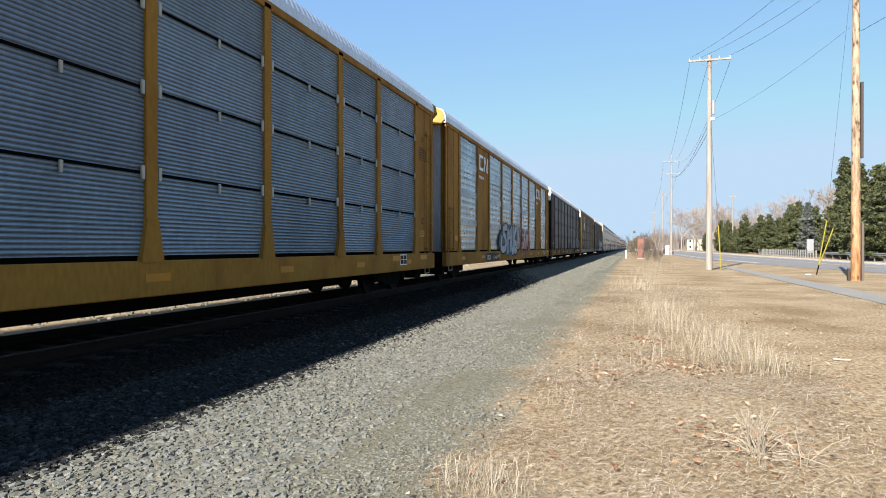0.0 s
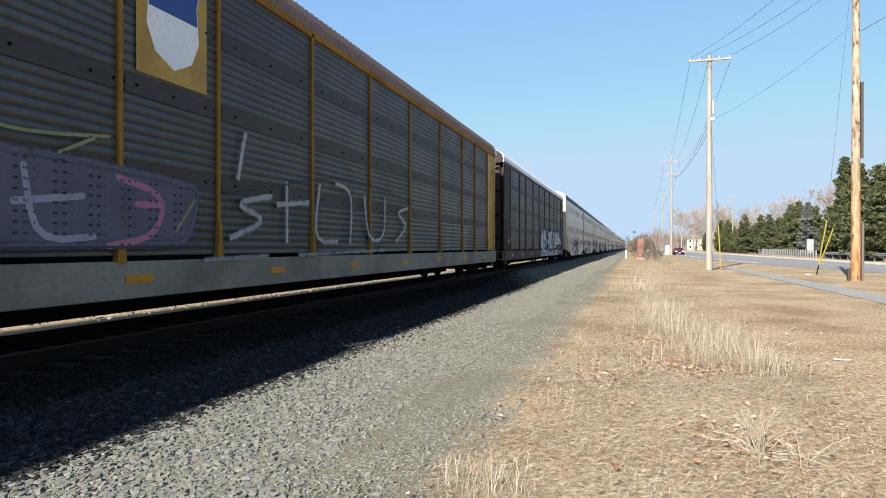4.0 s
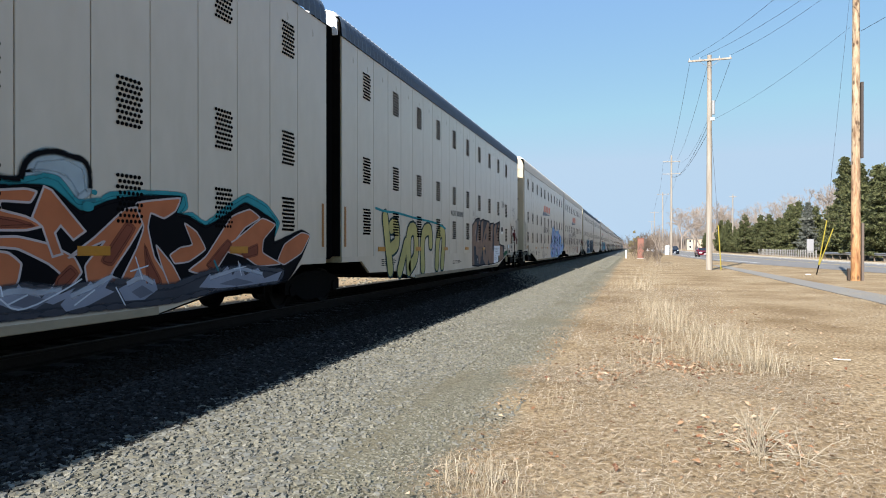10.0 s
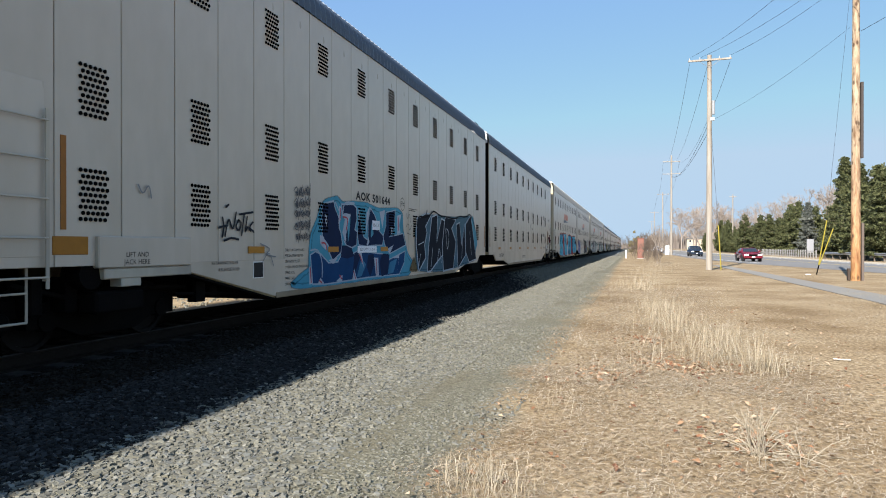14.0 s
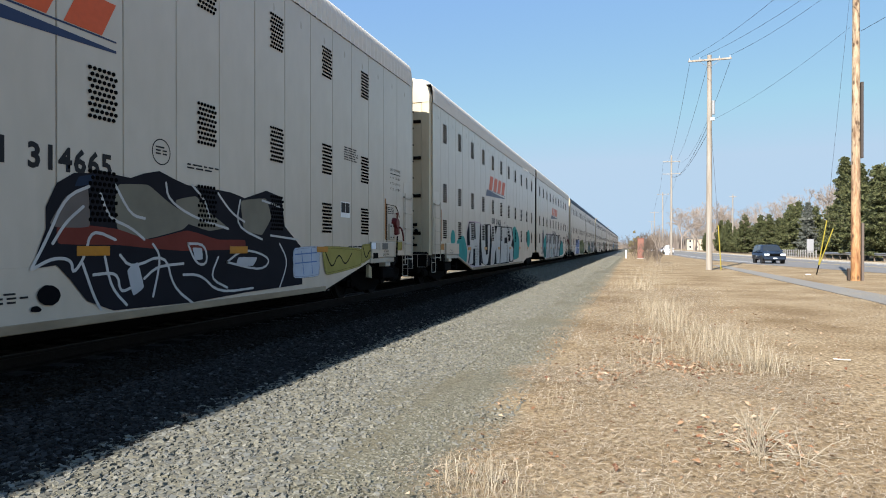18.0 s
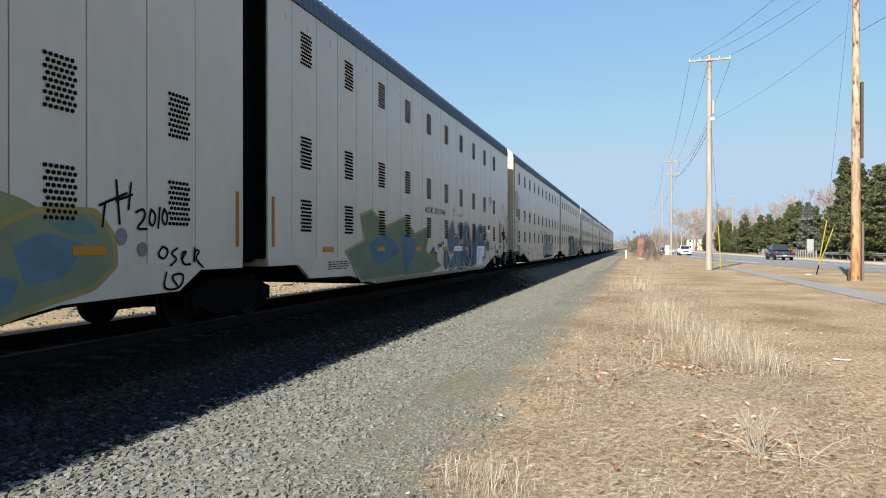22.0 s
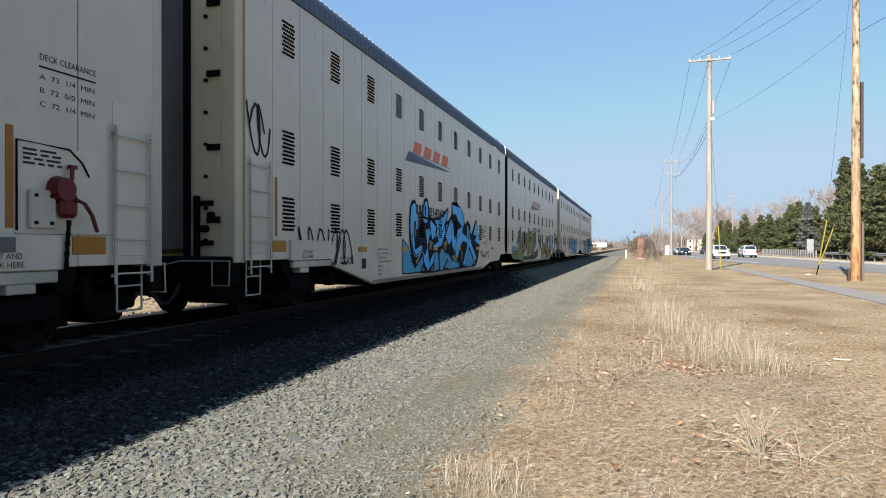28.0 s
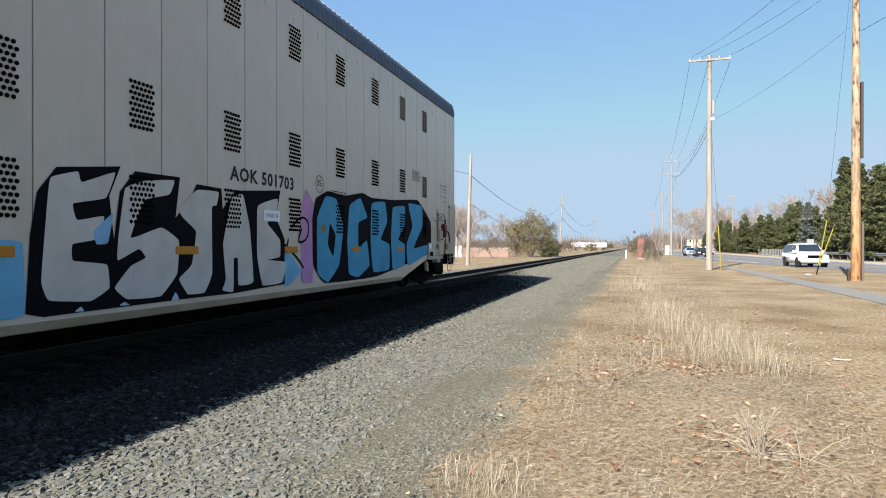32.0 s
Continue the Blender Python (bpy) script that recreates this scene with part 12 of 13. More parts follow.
art.field((0.16,0.175,0.11), [(3.8,0.43),(3.01,1.11),(4.0,1.35),(3.76,1.91),(4.42,2.06),(5.33,1.71),(6.63,1.98),(7.51,1.57),(8.98,1.86),(8.49,1.08),(10.12,0.62),(8.83,0.43),(4.42,0.43)], edge=(((0.3,0.25,0.12),0.06),), soft=0)
art.field((0.09,0.145,0.175), [(4.16,1.24),(5.33,1.55),(6.46,1.1),(4.86,0.72)])
art.field((0.09,0.145,0.175), [(6.35,1.66),(7.89,1.29),(6.63,0.48)])
art = Art(CARS['P4R'])
art.field((0.36,0.4,0.45), [(14.93,1.17),(15.92,1.21),(15.92,0.64),(14.93,0.64)], fuzz=0.04)
art.lines((0.1,0.16,0.3), 0.02, [(14.99,1.06),(15.82,1.09)], [(14.99,0.9),(15.82,0.92)], [(15.23,1.11),(15.31,0.69)], [(15.59,1.16),(15.64,0.69)])
art.field((0.28,0.24,0.07), [(16.03,1.21),(17.95,1.15),(17.95,0.79),(16.18,0.64)], fuzz=0.06)
art.field((0.28,0.24,0.07), [(17.94,1.24),(18.67,1.27),(18.6,1.0),(17.94,0.82)], fuzz=0.05)
art.field((0.28,0.24,0.07), [(19.89,1.33),(20.58,1.36),(20.5,1.14),(19.97,1.12)], fuzz=0.04)
art.lines((0.004,0.004,0.005), 0.03, [(18.0,1.22),(18.18,0.89),(18.42,1.17),(18.54,1.0)], [(18.67,1.12),(18.86,1.0),(19.06,1.07)], [(16.18,1.09),(16.47,0.73),(16.77,1.1),(17.08,0.78),(17.41,1.06)])
art.field((0.05,0.055,0.06), [(19.08,1.31),(19.41,1.31),(19.41,1.17),(19.08,1.17)], soft=0)
art = Art(CARS['P6R'])
art.field((0.085,0.122,0.148), [(12.26,1.34),(12.65,1.35),(12.76,1.31),(12.93,0.87),(12.79,0.48),(12.25,0.5)], edge=(((0.004,0.004,0.005),0.1),((0.33,0.3,0.225),0.07)))
art.field((0.085,0.122,0.148), [(14.18,1.73),(14.4,2.1),(14.83,1.92),(15.17,1.68),(15.04,1.29),(14.83,1.06),(14.83,0.55),(13.88,0.49),(13.98,0.71),(14.18,1.13),(14.11,1.44)], edge=(((0.004,0.004,0.005),0.1),((0.33,0.3,0.225),0.07)))
art.field((0.085,0.122,0.148), [(14.91,1.87),(15.3,2.05),(15.68,2.09),(15.97,1.95),(16.1,1.63),(16.37,1.24),(16.43,0.77),(15.88,0.68),(14.95,0.63),(14.95,1.24),(15.13,1.59)], edge=(((0.004,0.004,0.005),0.1),((0.33,0.3,0.225),0.07)))
art.field((0.085,0.122,0.148), [(12.76,1.88),(13.04,2.02),(13.31,2.08),(13.63,1.97),(13.75,1.73),(13.77,1.56),(13.94,1.49),(14.08,1.23),(14.01,0.82),(13.78,0.58),(13.48,0.46),(12.98,0.47),(12.91,0.78),(12.86,1.22),(12.79,1.57)], edge=(((0.004,0.004,0.005),0.13),((0.33,0.3,0.225),0.09)))
art.haze((0.16,0.16,0.09), 0.42, 0.75, [(12.96,1.74),(13.01,1.5),(12.96,1.18)], [(13.14,0.77),(13.36,0.61)], [(14.4,1.78),(14.47,1.45),(14.33,1.23)], [(15.3,1.36),(15.4,1.06)], [(13.98,0.61),(14.4,0.69)])
art.haze((0.06,0.11,0.18), 0.3, 0.7, [(13.54,1.76),(13.57,1.47)], [(15.4,1.88),(15.78,1.84)], [(13.78,1.23),(13.78,0.83)], [(15.99,1.24),(16.1,0.91)])
art.field((0.33,0.3,0.225), [(13.36,1.62),(13.34,1.51),(13.28,1.44),(13.22,1.44),(13.16,1.5),(13.14,1.6),(13.16,1.71),(13.22,1.78),(13.28,1.78),(13.34,1.72)])
art.field((0.33,0.3,0.225), [(13.58,1.03),(13.56,0.94),(13.49,0.88),(13.41,0.89),(13.35,0.95),(13.33,1.04),(13.35,1.13),(13.41,1.19),(13.49,1.19),(13.56,1.13)])
art.field((0.33,0.3,0.225), [(15.64,1.63),(15.62,1.54),(15.56,1.49),(15.48,1.49),(15.42,1.54),(15.4,1.62),(15.42,1.7),(15.48,1.75),(15.56,1.75),(15.62,1.71)])
art.lines((0.004,0.004,0.005), 0.03, [(13.2,1.53),(13.22,1.62),(13.29,1.6),(13.25,1.51),(13.2,1.53)], [(13.41,0.96),(13.43,1.07),(13.51,1.06),(13.46,0.94),(13.41,0.96)], [(15.46,1.54),(15.51,1.66),(15.57,1.62),(15.46,1.54)], [(12.62,0.92),(12.74,1.05),(12.72,1.22),(12.8,1.09),(12.92,0.85)], [(12.93,0.73),(12.83,0.48)], [(13.66,0.5),(13.75,0.55),(13.81,0.47)])
art.field((0.085,0.122,0.148), [(16.49,1.31),(16.73,1.56),(16.85,1.4),(17.1,1.48),(17.1,1.09),(16.85,1.02),(16.67,1.11)], edge=(((0.004,0.004,0.005),0.05),((0.33,0.3,0.225),0.035)), soft=0)
art.lines((0.004,0.004,0.005), 0.028, [(16.5,1.75),(16.39,1.71),(16.41,1.62),(16.51,1.64)], [(16.62,1.78),(16.55,1.72),(16.62,1.66),(16.52,1.62)], [(16.73,1.82),(16.64,1.74),(16.69,1.66),(16.75,1.69)], [(16.16,1.77),(16.26,1.61),(16.32,1.74)], [(17.2,0.81),(17.14,0.63),(17.28,0.77)], [(17.33,0.79),(17.3,0.68),(17.41,0.7),(17.44,0.82)])
art = Art(CARS['P4R'])
art.field((0.11,0.098,0.265), [(1.49,1.99),(1.74,2.01),(2.02,2.06),(2.27,2.04),(2.46,1.88),(2.54,1.56),(2.54,1.04),(2.32,0.59),(1.74,0.6),(1.49,0.62)], edge=(((0.004,0.004,0.005),0.04),))
art.field((0.34,0.39,0.47), [(2.43,1.85),(2.54,1.93),(2.71,1.91),(2.77,1.79),(2.69,1.69),(2.51,1.67)], edge=(((0.004,0.004,0.005),0.035),))
art.field((0.34,0.39,0.47), [(2.74,1.91),(3.01,1.91),(3.42,1.73),(3.56,1.8),(3.78,1.76),(3.88,1.85),(4.02,1.78),(4.14,1.84),(4.2,1.5),(4.45,1.48),(4.67,1.12),(4.53,0.76),(4.23,0.47),(3.41,0.48),(3.63,1.23),(3.49,1.47),(2.83,1.47),(2.77,1.62)], fuzz=0.07)
art.field((0.36,0.41,0.44), [(2.52,1.66),(2.69,1.66),(2.74,1.23),(2.66,0.59),(2.35,0.59),(2.48,0.85),(2.57,1.23)])
art.field((0.11,0.098,0.265), [(2.77,1.41),(2.86,1.54),(3.34,1.49),(3.59,1.39),(3.65,1.12),(3.52,0.7),(3.21,0.52),(2.68,0.58),(2.71,1.03)], edge=(((0.004,0.004,0.005),0.035),))
art.haze((0.3,0.3,0.48), 0.05, 0.75, [(1.66,1.84),(1.93,1.89),(2.22,1.91)], [(1.74,1.75),(2.04,1.8),(2.37,1.81)], [(1.83,1.63),(2.13,1.67),(2.45,1.68)], [(1.7,1.47),(1.92,1.5),(2.17,1.5)], [(1.92,1.39),(2.17,1.42),(2.43,1.41)], [(1.65,1.22),(1.9,1.25),(2.17,1.23)], [(1.88,1.1),(2.14,1.11),(2.43,1.1)], [(1.74,0.93),(2.02,0.94),(2.32,0.91)], [(2.02,0.81),(2.19,0.82),(2.37,0.8)], [(2.77,1.28),(3.05,1.31),(3.34,1.29)], [(2.86,1.13),(3.18,1.15),(3.52,1.14)], [(2.8,0.98),(3.08,1.0),(3.38,0.98)], [(2.86,0.83),(3.11,0.85),(3.38,0.82)], [(2.77,0.72),(3.01,0.73),(3.28,0.7)])
art.haze((0.09,0.08,0.3), 0.09, 0.8, [(1.83,1.65),(2.02,1.6),(2.32,1.66)], [(1.74,1.01),(2.02,1.03),(2.37,0.97)], [(2.89,1.23),(3.34,1.23)], [(2.83,0.89),(3.34,0.89)])
art.lines((0.44,0.48,0.54), 0.018, [(3.49,1.63),(4.02,1.64)], [(3.63,1.5),(4.1,1.5)], [(3.74,1.34),(4.4,1.34)], [(3.78,1.18),(4.54,1.16)], [(3.74,0.99),(4.44,0.95)], [(3.7,0.79),(4.36,0.75)], [(3.63,0.63),(4.18,0.58)], [(2.95,1.75),(3.28,1.76)])
art.lines((0.14,0.2,0.36), 0.02, [(3.56,1.23),(3.74,0.96),(4.18,1.0)], [(3.86,0.95),(3.95,0.61)], [(4.14,1.81),(4.19,1.73)], [(3.42,1.81),(3.63,1.78)])
art.lines((0.004,0.004,0.005), 0.035, [(4.67,1.05),(5.02,0.92),(5.44,0.94),(6.02,1.18)], [(1.92,1.74),(1.92,1.48),(1.88,1.39),(1.93,1.27)], [(1.74,1.51),(1.81,1.46),(1.9,1.44)], [(2.82,1.41),(2.86,1.53),(3.08,1.56),(3.38,1.49)], [(2.74,1.88),(2.86,1.94),(3.42,1.8),(3.43,1.47)])
art.lines((0.2,0.2,0.2), 0.014, [(5.57,1.75),(5.66,1.85),(5.76,1.75),(5.85,1.88),(5.96,1.77)], [(6.02,1.79),(6.22,1.85)], [(5.61,1.61),(5.9,1.66),(6.14,1.63)])

# ---- poles and wires ----
def utility_pole(x, y, top, r, arms, lean=0.0, wood=None, label="tall weathered wooden utility pole with crossarm and wires"):
    p = empty("utility_pole")
    p.location = (x, y, 0)
    wood = wood or POLE_WOOD
    part("pole_shaft", Shape().tube((0, 0, -0.1), (lean * top, 0, top), r, r * 0.66, n=14, caps=False), wood, p, smooth=True)
    part("pole_top", Shape().tube((lean * top, 0, top - 0.02), (lean * top, 0, top + 0.01), r * 0.63, r * 0.5, n=14), POLE_WOOD, p)
    for z, w in arms:
        a = part("crossarm", Shape().box(-w, w, -0.16 - 0.055, -0.16 + 0.055, z - 0.06, z + 0.06, 0.01), POLE_WOOD, p)
        for u in (-w + 0.08, -w * 0.45, w * 0.45, w - 0.08):
            part("insulator", Shape().tube((u, -0.16, z + 0.06), (u, -0.16, z + 0.2), 0.045, 0.03, n=8), GREY_METAL, a)
        part("brace", Shape().tube((-w * 0.5, -0.2, z - 0.05), (0, -0.12, z - 0.5), 0.015, n=5).tube((w * 0.5, -0.2, z - 0.05), (0, -0.12, z - 0.5), 0.015, n=5), GREY_METAL, a)
    return tagged(p, label, "utility pole", "utility poles")


P_NEAR = (9.63, 32.8)
P_MID = (4.9, 45.7)
P_FAR = (7.3, 132.0)
near_pole = utility_pole(*P_NEAR, 15.0, 0.20, ((14.4, 1.25),), wood=POLE_PART, label="thick wooden utility pole with orange-brown treated base")
part("board", Shape().box(0.17, 0.27, -0.13, 0.10, 5.5, 8.9, 0.01), mat("dark_riser_board", (0.05, 0.04, 0.035), 0.8, var=0.2), near_pole, "dark riser guard board")
part("riser_pipe", Shape().box(0.21, 0.31, -0.1, 0.02, 0, 2.6, 0.01), mat("grey_brown_board", (0.11, 0.085, 0.07), 0.8, var=0.2), near_pole, "grey-brown cable guard board")
# stub beside the pole, its shade put into the dark brown colour
part("stub", Shape().box(-0.33, -0.23, -0.1, 0.1, 0, 0.55, 0.02), mat("shaded_stub_wood", (0.05, 0.035, 0.025), 0.85, var=0.2), near_pole)
mid_pole = utility_pole(*P_MID, 14.25, 0.205, ((13.9, 1.33),))
part("transformer_arrester", Shape().tube((0.24, -0.1, 10.3), (0.24, -0.1, 11.2), 0.10, n=10), GREY_METAL, mid_pole)
part("bracket", Shape().box(0.05, 0.3, -0.15, 0.0, 9.9, 10.1), GREY_METAL, mid_pole)
utility_pole(*P_FAR, 19.4, 0.22, ((18.2, 1.6), (15.8, 1.6)))
utility_pole(9.3, 215.0, 19.0, 0.22, ((18.4, 1.8),))
utility_pole(9.4, 300.0, 17.5, 0.22, ((17.0, 1.8),))
utility_pole(10.6, 380.0, 16.5, 0.22, ((16.0, 1.8),))
utility_pole(26.5, 191.0, 16.0, 0.17, ((15.4, 0.9),), label="thin wooden utility pole across the road")
# the far side of the track
utility_pole(-13.1, 51.4, 9.2, 0.17, (), lean=0.03, label="bare wooden pole in dry grass beyond the track")
utility_pole(-20.5, 190.0, 17.5, 0.24, ((14.2, 1.2),), lean=0.055, label="leaning wooden pole beyond the track")
utility_pole(-28.0, 185.0, 15.0, 0.15, ((14.6, 0.7),), label="thin wooden pole beyond the track")
utility_pole(-17.5, 330.0, 16.5, 0.2, ((16.0, 1.2),), label="distant wooden pole beyond the track")
utility_pole(-16.5, 470.0, 16.5, 0.2, ((16.0, 1.2),), label="distant wooden pole beyond the track")


def cable(p, q, sag, r=0.012, n=18, name="overhead_wire"):
    p, q = Vector(p), Vector(q)
    pts = [p.lerp(q, i / n) - Vector((0, 0, sag * 4 * (i / n) * (1 - i / n))) for i in range(n + 1)]
    return thing(name, Shape().line(pts, r * 0.75, 5), WIRE, "thin black overhead wire between wooden poles", "cable", "overhead wires")


for u, v in ((-1.25, -1.25), (-0.55, 0.55), (1.25, 1.25)):
    cable((P_MID[0] + u, P_MID[1] - 0.16, 14.1), (P_NEAR[0] + v - 0.2, P_NEAR[1] - 0.16, 14.6), 0.35, 0.013)
    cable((P_NEAR[0] + v, P_NEAR[1] - 0.16, 14.6), (P_NEAR[0] + v + 6.0, -20.0, 15.0), 0.8, 0.013)
for u in (-1.25, -0.1, 1.25):
    cable((P_MID[0] + u, P_MID[1] - 0.16, 13.7), (P_FAR[0] + u, P_FAR[1], 18.2), 2.2, 0.016)
for z, g in ((9.8, 1.4), (9.3, 1.3)):
    cable((P_MID[0], P_MID[1], z), (P_FAR[0], P_FAR[1], 15.4), g, 0.02)
cable((P_MID[0] + 0.1, P_MID[1], 9.9), (P_NEAR[0] - 0.25, P_NEAR[1], 11.4), 0.3, 0.009)
cable((P_NEAR[0] + 0.2, P_NEAR[1], 11.2), (P_NEAR[0] + 9.0, -8.0, 13.0), 0.6, 0.016)
for a, b in (((7.3, 132.0, 18.2), (9.3, 215.0, 18.4)), ((9.3, 215.0, 18.4), (9.4, 300.0, 17.0))):
    cable((a[0] - 1.5, a[1], a[2]), (b[0] - 1.5, b[1], b[2]), 2.0, 0.025)
    cable((a[0] + 1.5, a[1], a[2]), (b[0] + 1.5, b[1], b[2]), 2.0, 0.025)
cable((-13.0, 51.4, 7.6), (-20.0, 190.0, 14.2), 3.6, 0.03)
cable((-13.0, 51.4, 5.2), (-20.0, 190.0, 10.0), 3.6, 0.03)
cable((-13.0, 51.4, 7.6), (-11.5, 0.0, 8.4), 1.2, 0.02)
cable((-20.0, 190.0, 14.2), (-17.5, 330.0, 16.0), 5.0, 0.05)
cable((-20.0, 190.0, 10.5), (-17.5, 330.0, 13.0), 5.0, 0.05)
# guy wires with yellow guards
thing("guy_guard", Shape().tube((5.62, 45.6, 0), (5.44, 45.6, 2.95), 0.036, 0.034, n=8), YELLOW_GUARD, "yellow plastic guard on a pole guy wire", "guy wire", "guy guards")
cable((5.44, 45.6, 2.95), (4.95, 45.6, 10.2), 0.0, 0.012, 2, "guy_wire")
for dx, h in ((0.32, 2.95), (0.62, 2.5)):
    thing("guy_guard", Shape().tube((9.66 + 0.1 * dx, 39.0, 0.55), (9.66 + dx, 38.6, h), 0.03, 0.028, n=8), YELLOW_GUARD, "yellow plastic guard on a pole guy wire", "guy wire", "guy guards")
thing("guy_anchor", Shape().tube((9.60, 39.1, -0.05), (9.72, 39.0, 0.6), 0.03, n=6), BLACK_STEEL, "dark steel anchor rod in dry grass", "anchor rod")
cable((9.98, 38.6, 2.95), (P_NEAR[0] - 0.18, P_NEAR[1], 13.6), 0.0, 0.008, 2, "guy_wire")


# ---- plants ----
def bare_tree(h, seedv, spread=0.5, depth=5, twig=0.012, trunk=0.022, shrubby=False):
    g = random.Random(seedv)
    s = Shape()

    def grow(p, d, l, r, k):
        q = p + d * l
        s.tube(p, q, r, r * 0.62, n=5 if k > 2 else 3, caps=False)
        if k == 0:
            return
        for i in range(3 if k > 1 else 4):
            w = Vector((g.gauss(0, 1), g.gauss(0, 1), g.gauss(0.25, 0.6))).normalized()
            grow(p.lerp(q, g.uniform(0.55, 1.0)), (d + w * spread * g.uniform(0.6, 1.4)).normalized(), l * g.uniform(0.6, 0.82), max(twig, r * 0.6), k - 1)

    if shrubby:
        for i in range(7):
            a = g.uniform(0, 6.28)
            grow(Vector((math.cos(a) * 0.3, math.sin(a) * 0.3, 0)), Vector((math.cos(a) * 0.6, math.sin(a) * 0.6, 1)).normalized(), h * 0.34, h * trunk * 0.6, depth - 1)
    else:
        grow(Vector((0, 0, -0.1)), Vector((g.uniform(-.05, .05), g.uniform(-.05, .05), 1)), h * 0.3, h * trunk, depth)
    return s


def clumps(center, n, r, size, g, flat=0.7):
    """Loose needle or leaf sprays round a point."""
    c = np.array(center)
    d = g.normal(0, 1, (n, 3))
    d /= np.linalg.norm(d, axis=1)[:, None]
    p = c + d * r * (g.random(n) ** 0.45)[:, None] * np.array([1, 1, flat])
    a = g.normal(0, 1, (n, 3)) * size
    b = g.normal(0, 1, (n, 3)) * size
    return np.stack([p - a * 0.5, p + b * 0.6, p + a * 0.7], 1)


def evergreen(h, w, seedv, material, layered=True, label=""):
    g = np.random.default_rng(seedv)
    t = empty("evergreen_tree")
    part("trunk", Shape().tube((0, 0, -0.1), (0, 0, h * 0.93), h * 0.022, h * 0.005, n=8), BARK, t)
    tris, limbs = [], Shape()
    levels = int(h * 2.2)
    for i in range(levels):
        f = i / (levels - 1)
        z = h * (0.06 + 0.92 * f)
        rad = w * (1 - f) ** (0.8 if layered else 0.85) * g.uniform(0.55, 1.2) * min(1.0, 0.55 + f * 2.2) + 0.12
        for j in range(int(5 + 6 * (1 - f))):
            a = g.uniform(0, 6.28)
            e = rad * g.uniform(0.7, 1.15)
            tip = np.array([math.cos(a) * e, math.sin(a) * e, z - 0.1 * e + (0 if layered else 0.25 * e)])
            limbs.tube((0, 0, z), tuple(tip), 0.03, 0.008, n=3, caps=False)
            for q in (0.35, 0.6, 0.82, 1.0):
                base = np.array([0, 0, z]) * (1 - q) + tip * q
                tris.append(clumps(base, 24, 0.15 * w * (1.25 - 0.5 * q), 0.10 + 0.022 * w, g, 0.6))
    for k in range(int(14 + 3 * w)):
        a, f = g.uniform(0, 6.28), g.uniform(0.35, 1.0)
        e = w * (1 - f) ** 0.7 * 0.9
        base = np.array([math.cos(a) * e, math.sin(a) * e, h * (0.08 + 0.9 * f)])
        up = np.array([math.cos(a) * 0.35, math.sin(a) * 0.35, 0.75 if not layered else 0.3]) * g.uniform(0.5, 1.1)
        for q in (0.3, 0.6, 0.9, 1.15):
            tris.append(clumps(base + up * q, 16, 0.16 * (1.4 - q), 0.085, g, 1.2))
    part("limb", limbs, BARK, t)
    arr = np.concatenate(tris)
    me = soup("crown", arr, material, "", "")
    me.parent = t
    del me["kind"]
    return tagged(t, label, "tree", "roadside evergreens")


PINE = evergreen(8.0, 2.6, 3, NEEDLES, False, "dense dark green pine beside the road")
PINE.matrix_basis = pose(27.5, 131.0, 0)
PINE2 = evergreen(11.5, 3.6, 5, NEEDLES, False, "tall dense dark green pine beside the road")
PINE2.matrix_basis = pose(26.2, 88.0, 0)
TALL_SPRUCE = evergreen(13.5, 3.4, 15, NEEDLES, True, "tall layered dark green spruce beside the road")
TALL_SPRUCE.matrix_basis = pose(27.2, 97.0, 0)
BLUE = evergreen(8.6, 2.3, 8, SPRUCE, True, "blue-grey layered spruce beside the road")
BLUE.matrix_basis = pose(26.8, 114.0, 0)
_g = random.Random(4)


def sized(ob, x, y, k):
    o = copy_thing(ob, pose(x, y, 0, 0, 0, _g.uniform(0, 360)))
    o.scale = (k, k, k * _g.uniform(0.92, 1.08))


for x, y, k in ((28.0, 82.0, 1.0), (29.5, 92.0, 1.08), (32.0, 86.0, 1.1), (30.5, 99.0, 0.85), (34.0, 78.0, 1.15), (26.0, 79.0, 0.9), (28.6, 104.0, 0.72)):
    sized(PINE2, x, y, k)
for i in range(34):
    y = 119 + i * 4.0
    sized(PINE, 26.8 + _g.uniform(-1.2, 4.5), y + _g.uniform(-1.5, 1.5), _g.uniform(0.75, 1.15))
for i in range(22):
    sized(PINE, 29.5 + _g.uniform(0, 7), 112 + i * 5.6 + _g.uniform(-2, 2), _g.uniform(0.8, 1.1))
for x, y, k in ((29.5, 109.0, 0.9), (31.5, 117.0, 0.95), (33.0, 122.0, 1.1), (35, 130, 1.1)):
    sized(PINE, x, y, k)

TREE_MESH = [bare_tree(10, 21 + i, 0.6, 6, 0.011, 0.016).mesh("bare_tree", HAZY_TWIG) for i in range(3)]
SHRUB_MESH = [bare_tree(3.2, 31 + i, 0.55, 5, 0.007, 0.010, True).mesh("bare_shrub", TWIG) for i in range(2)]


def plant(me, x, y, k, name, label, cat, group):
    o = thing(name, me, None, label, cat, group, at=pose(x, y, 0, 0, 0, _g.uniform(0, 360)))
    o.scale = (k, k, k)
    return o


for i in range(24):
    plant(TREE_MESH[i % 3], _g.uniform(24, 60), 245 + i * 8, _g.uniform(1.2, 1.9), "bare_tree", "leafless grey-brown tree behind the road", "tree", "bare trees")
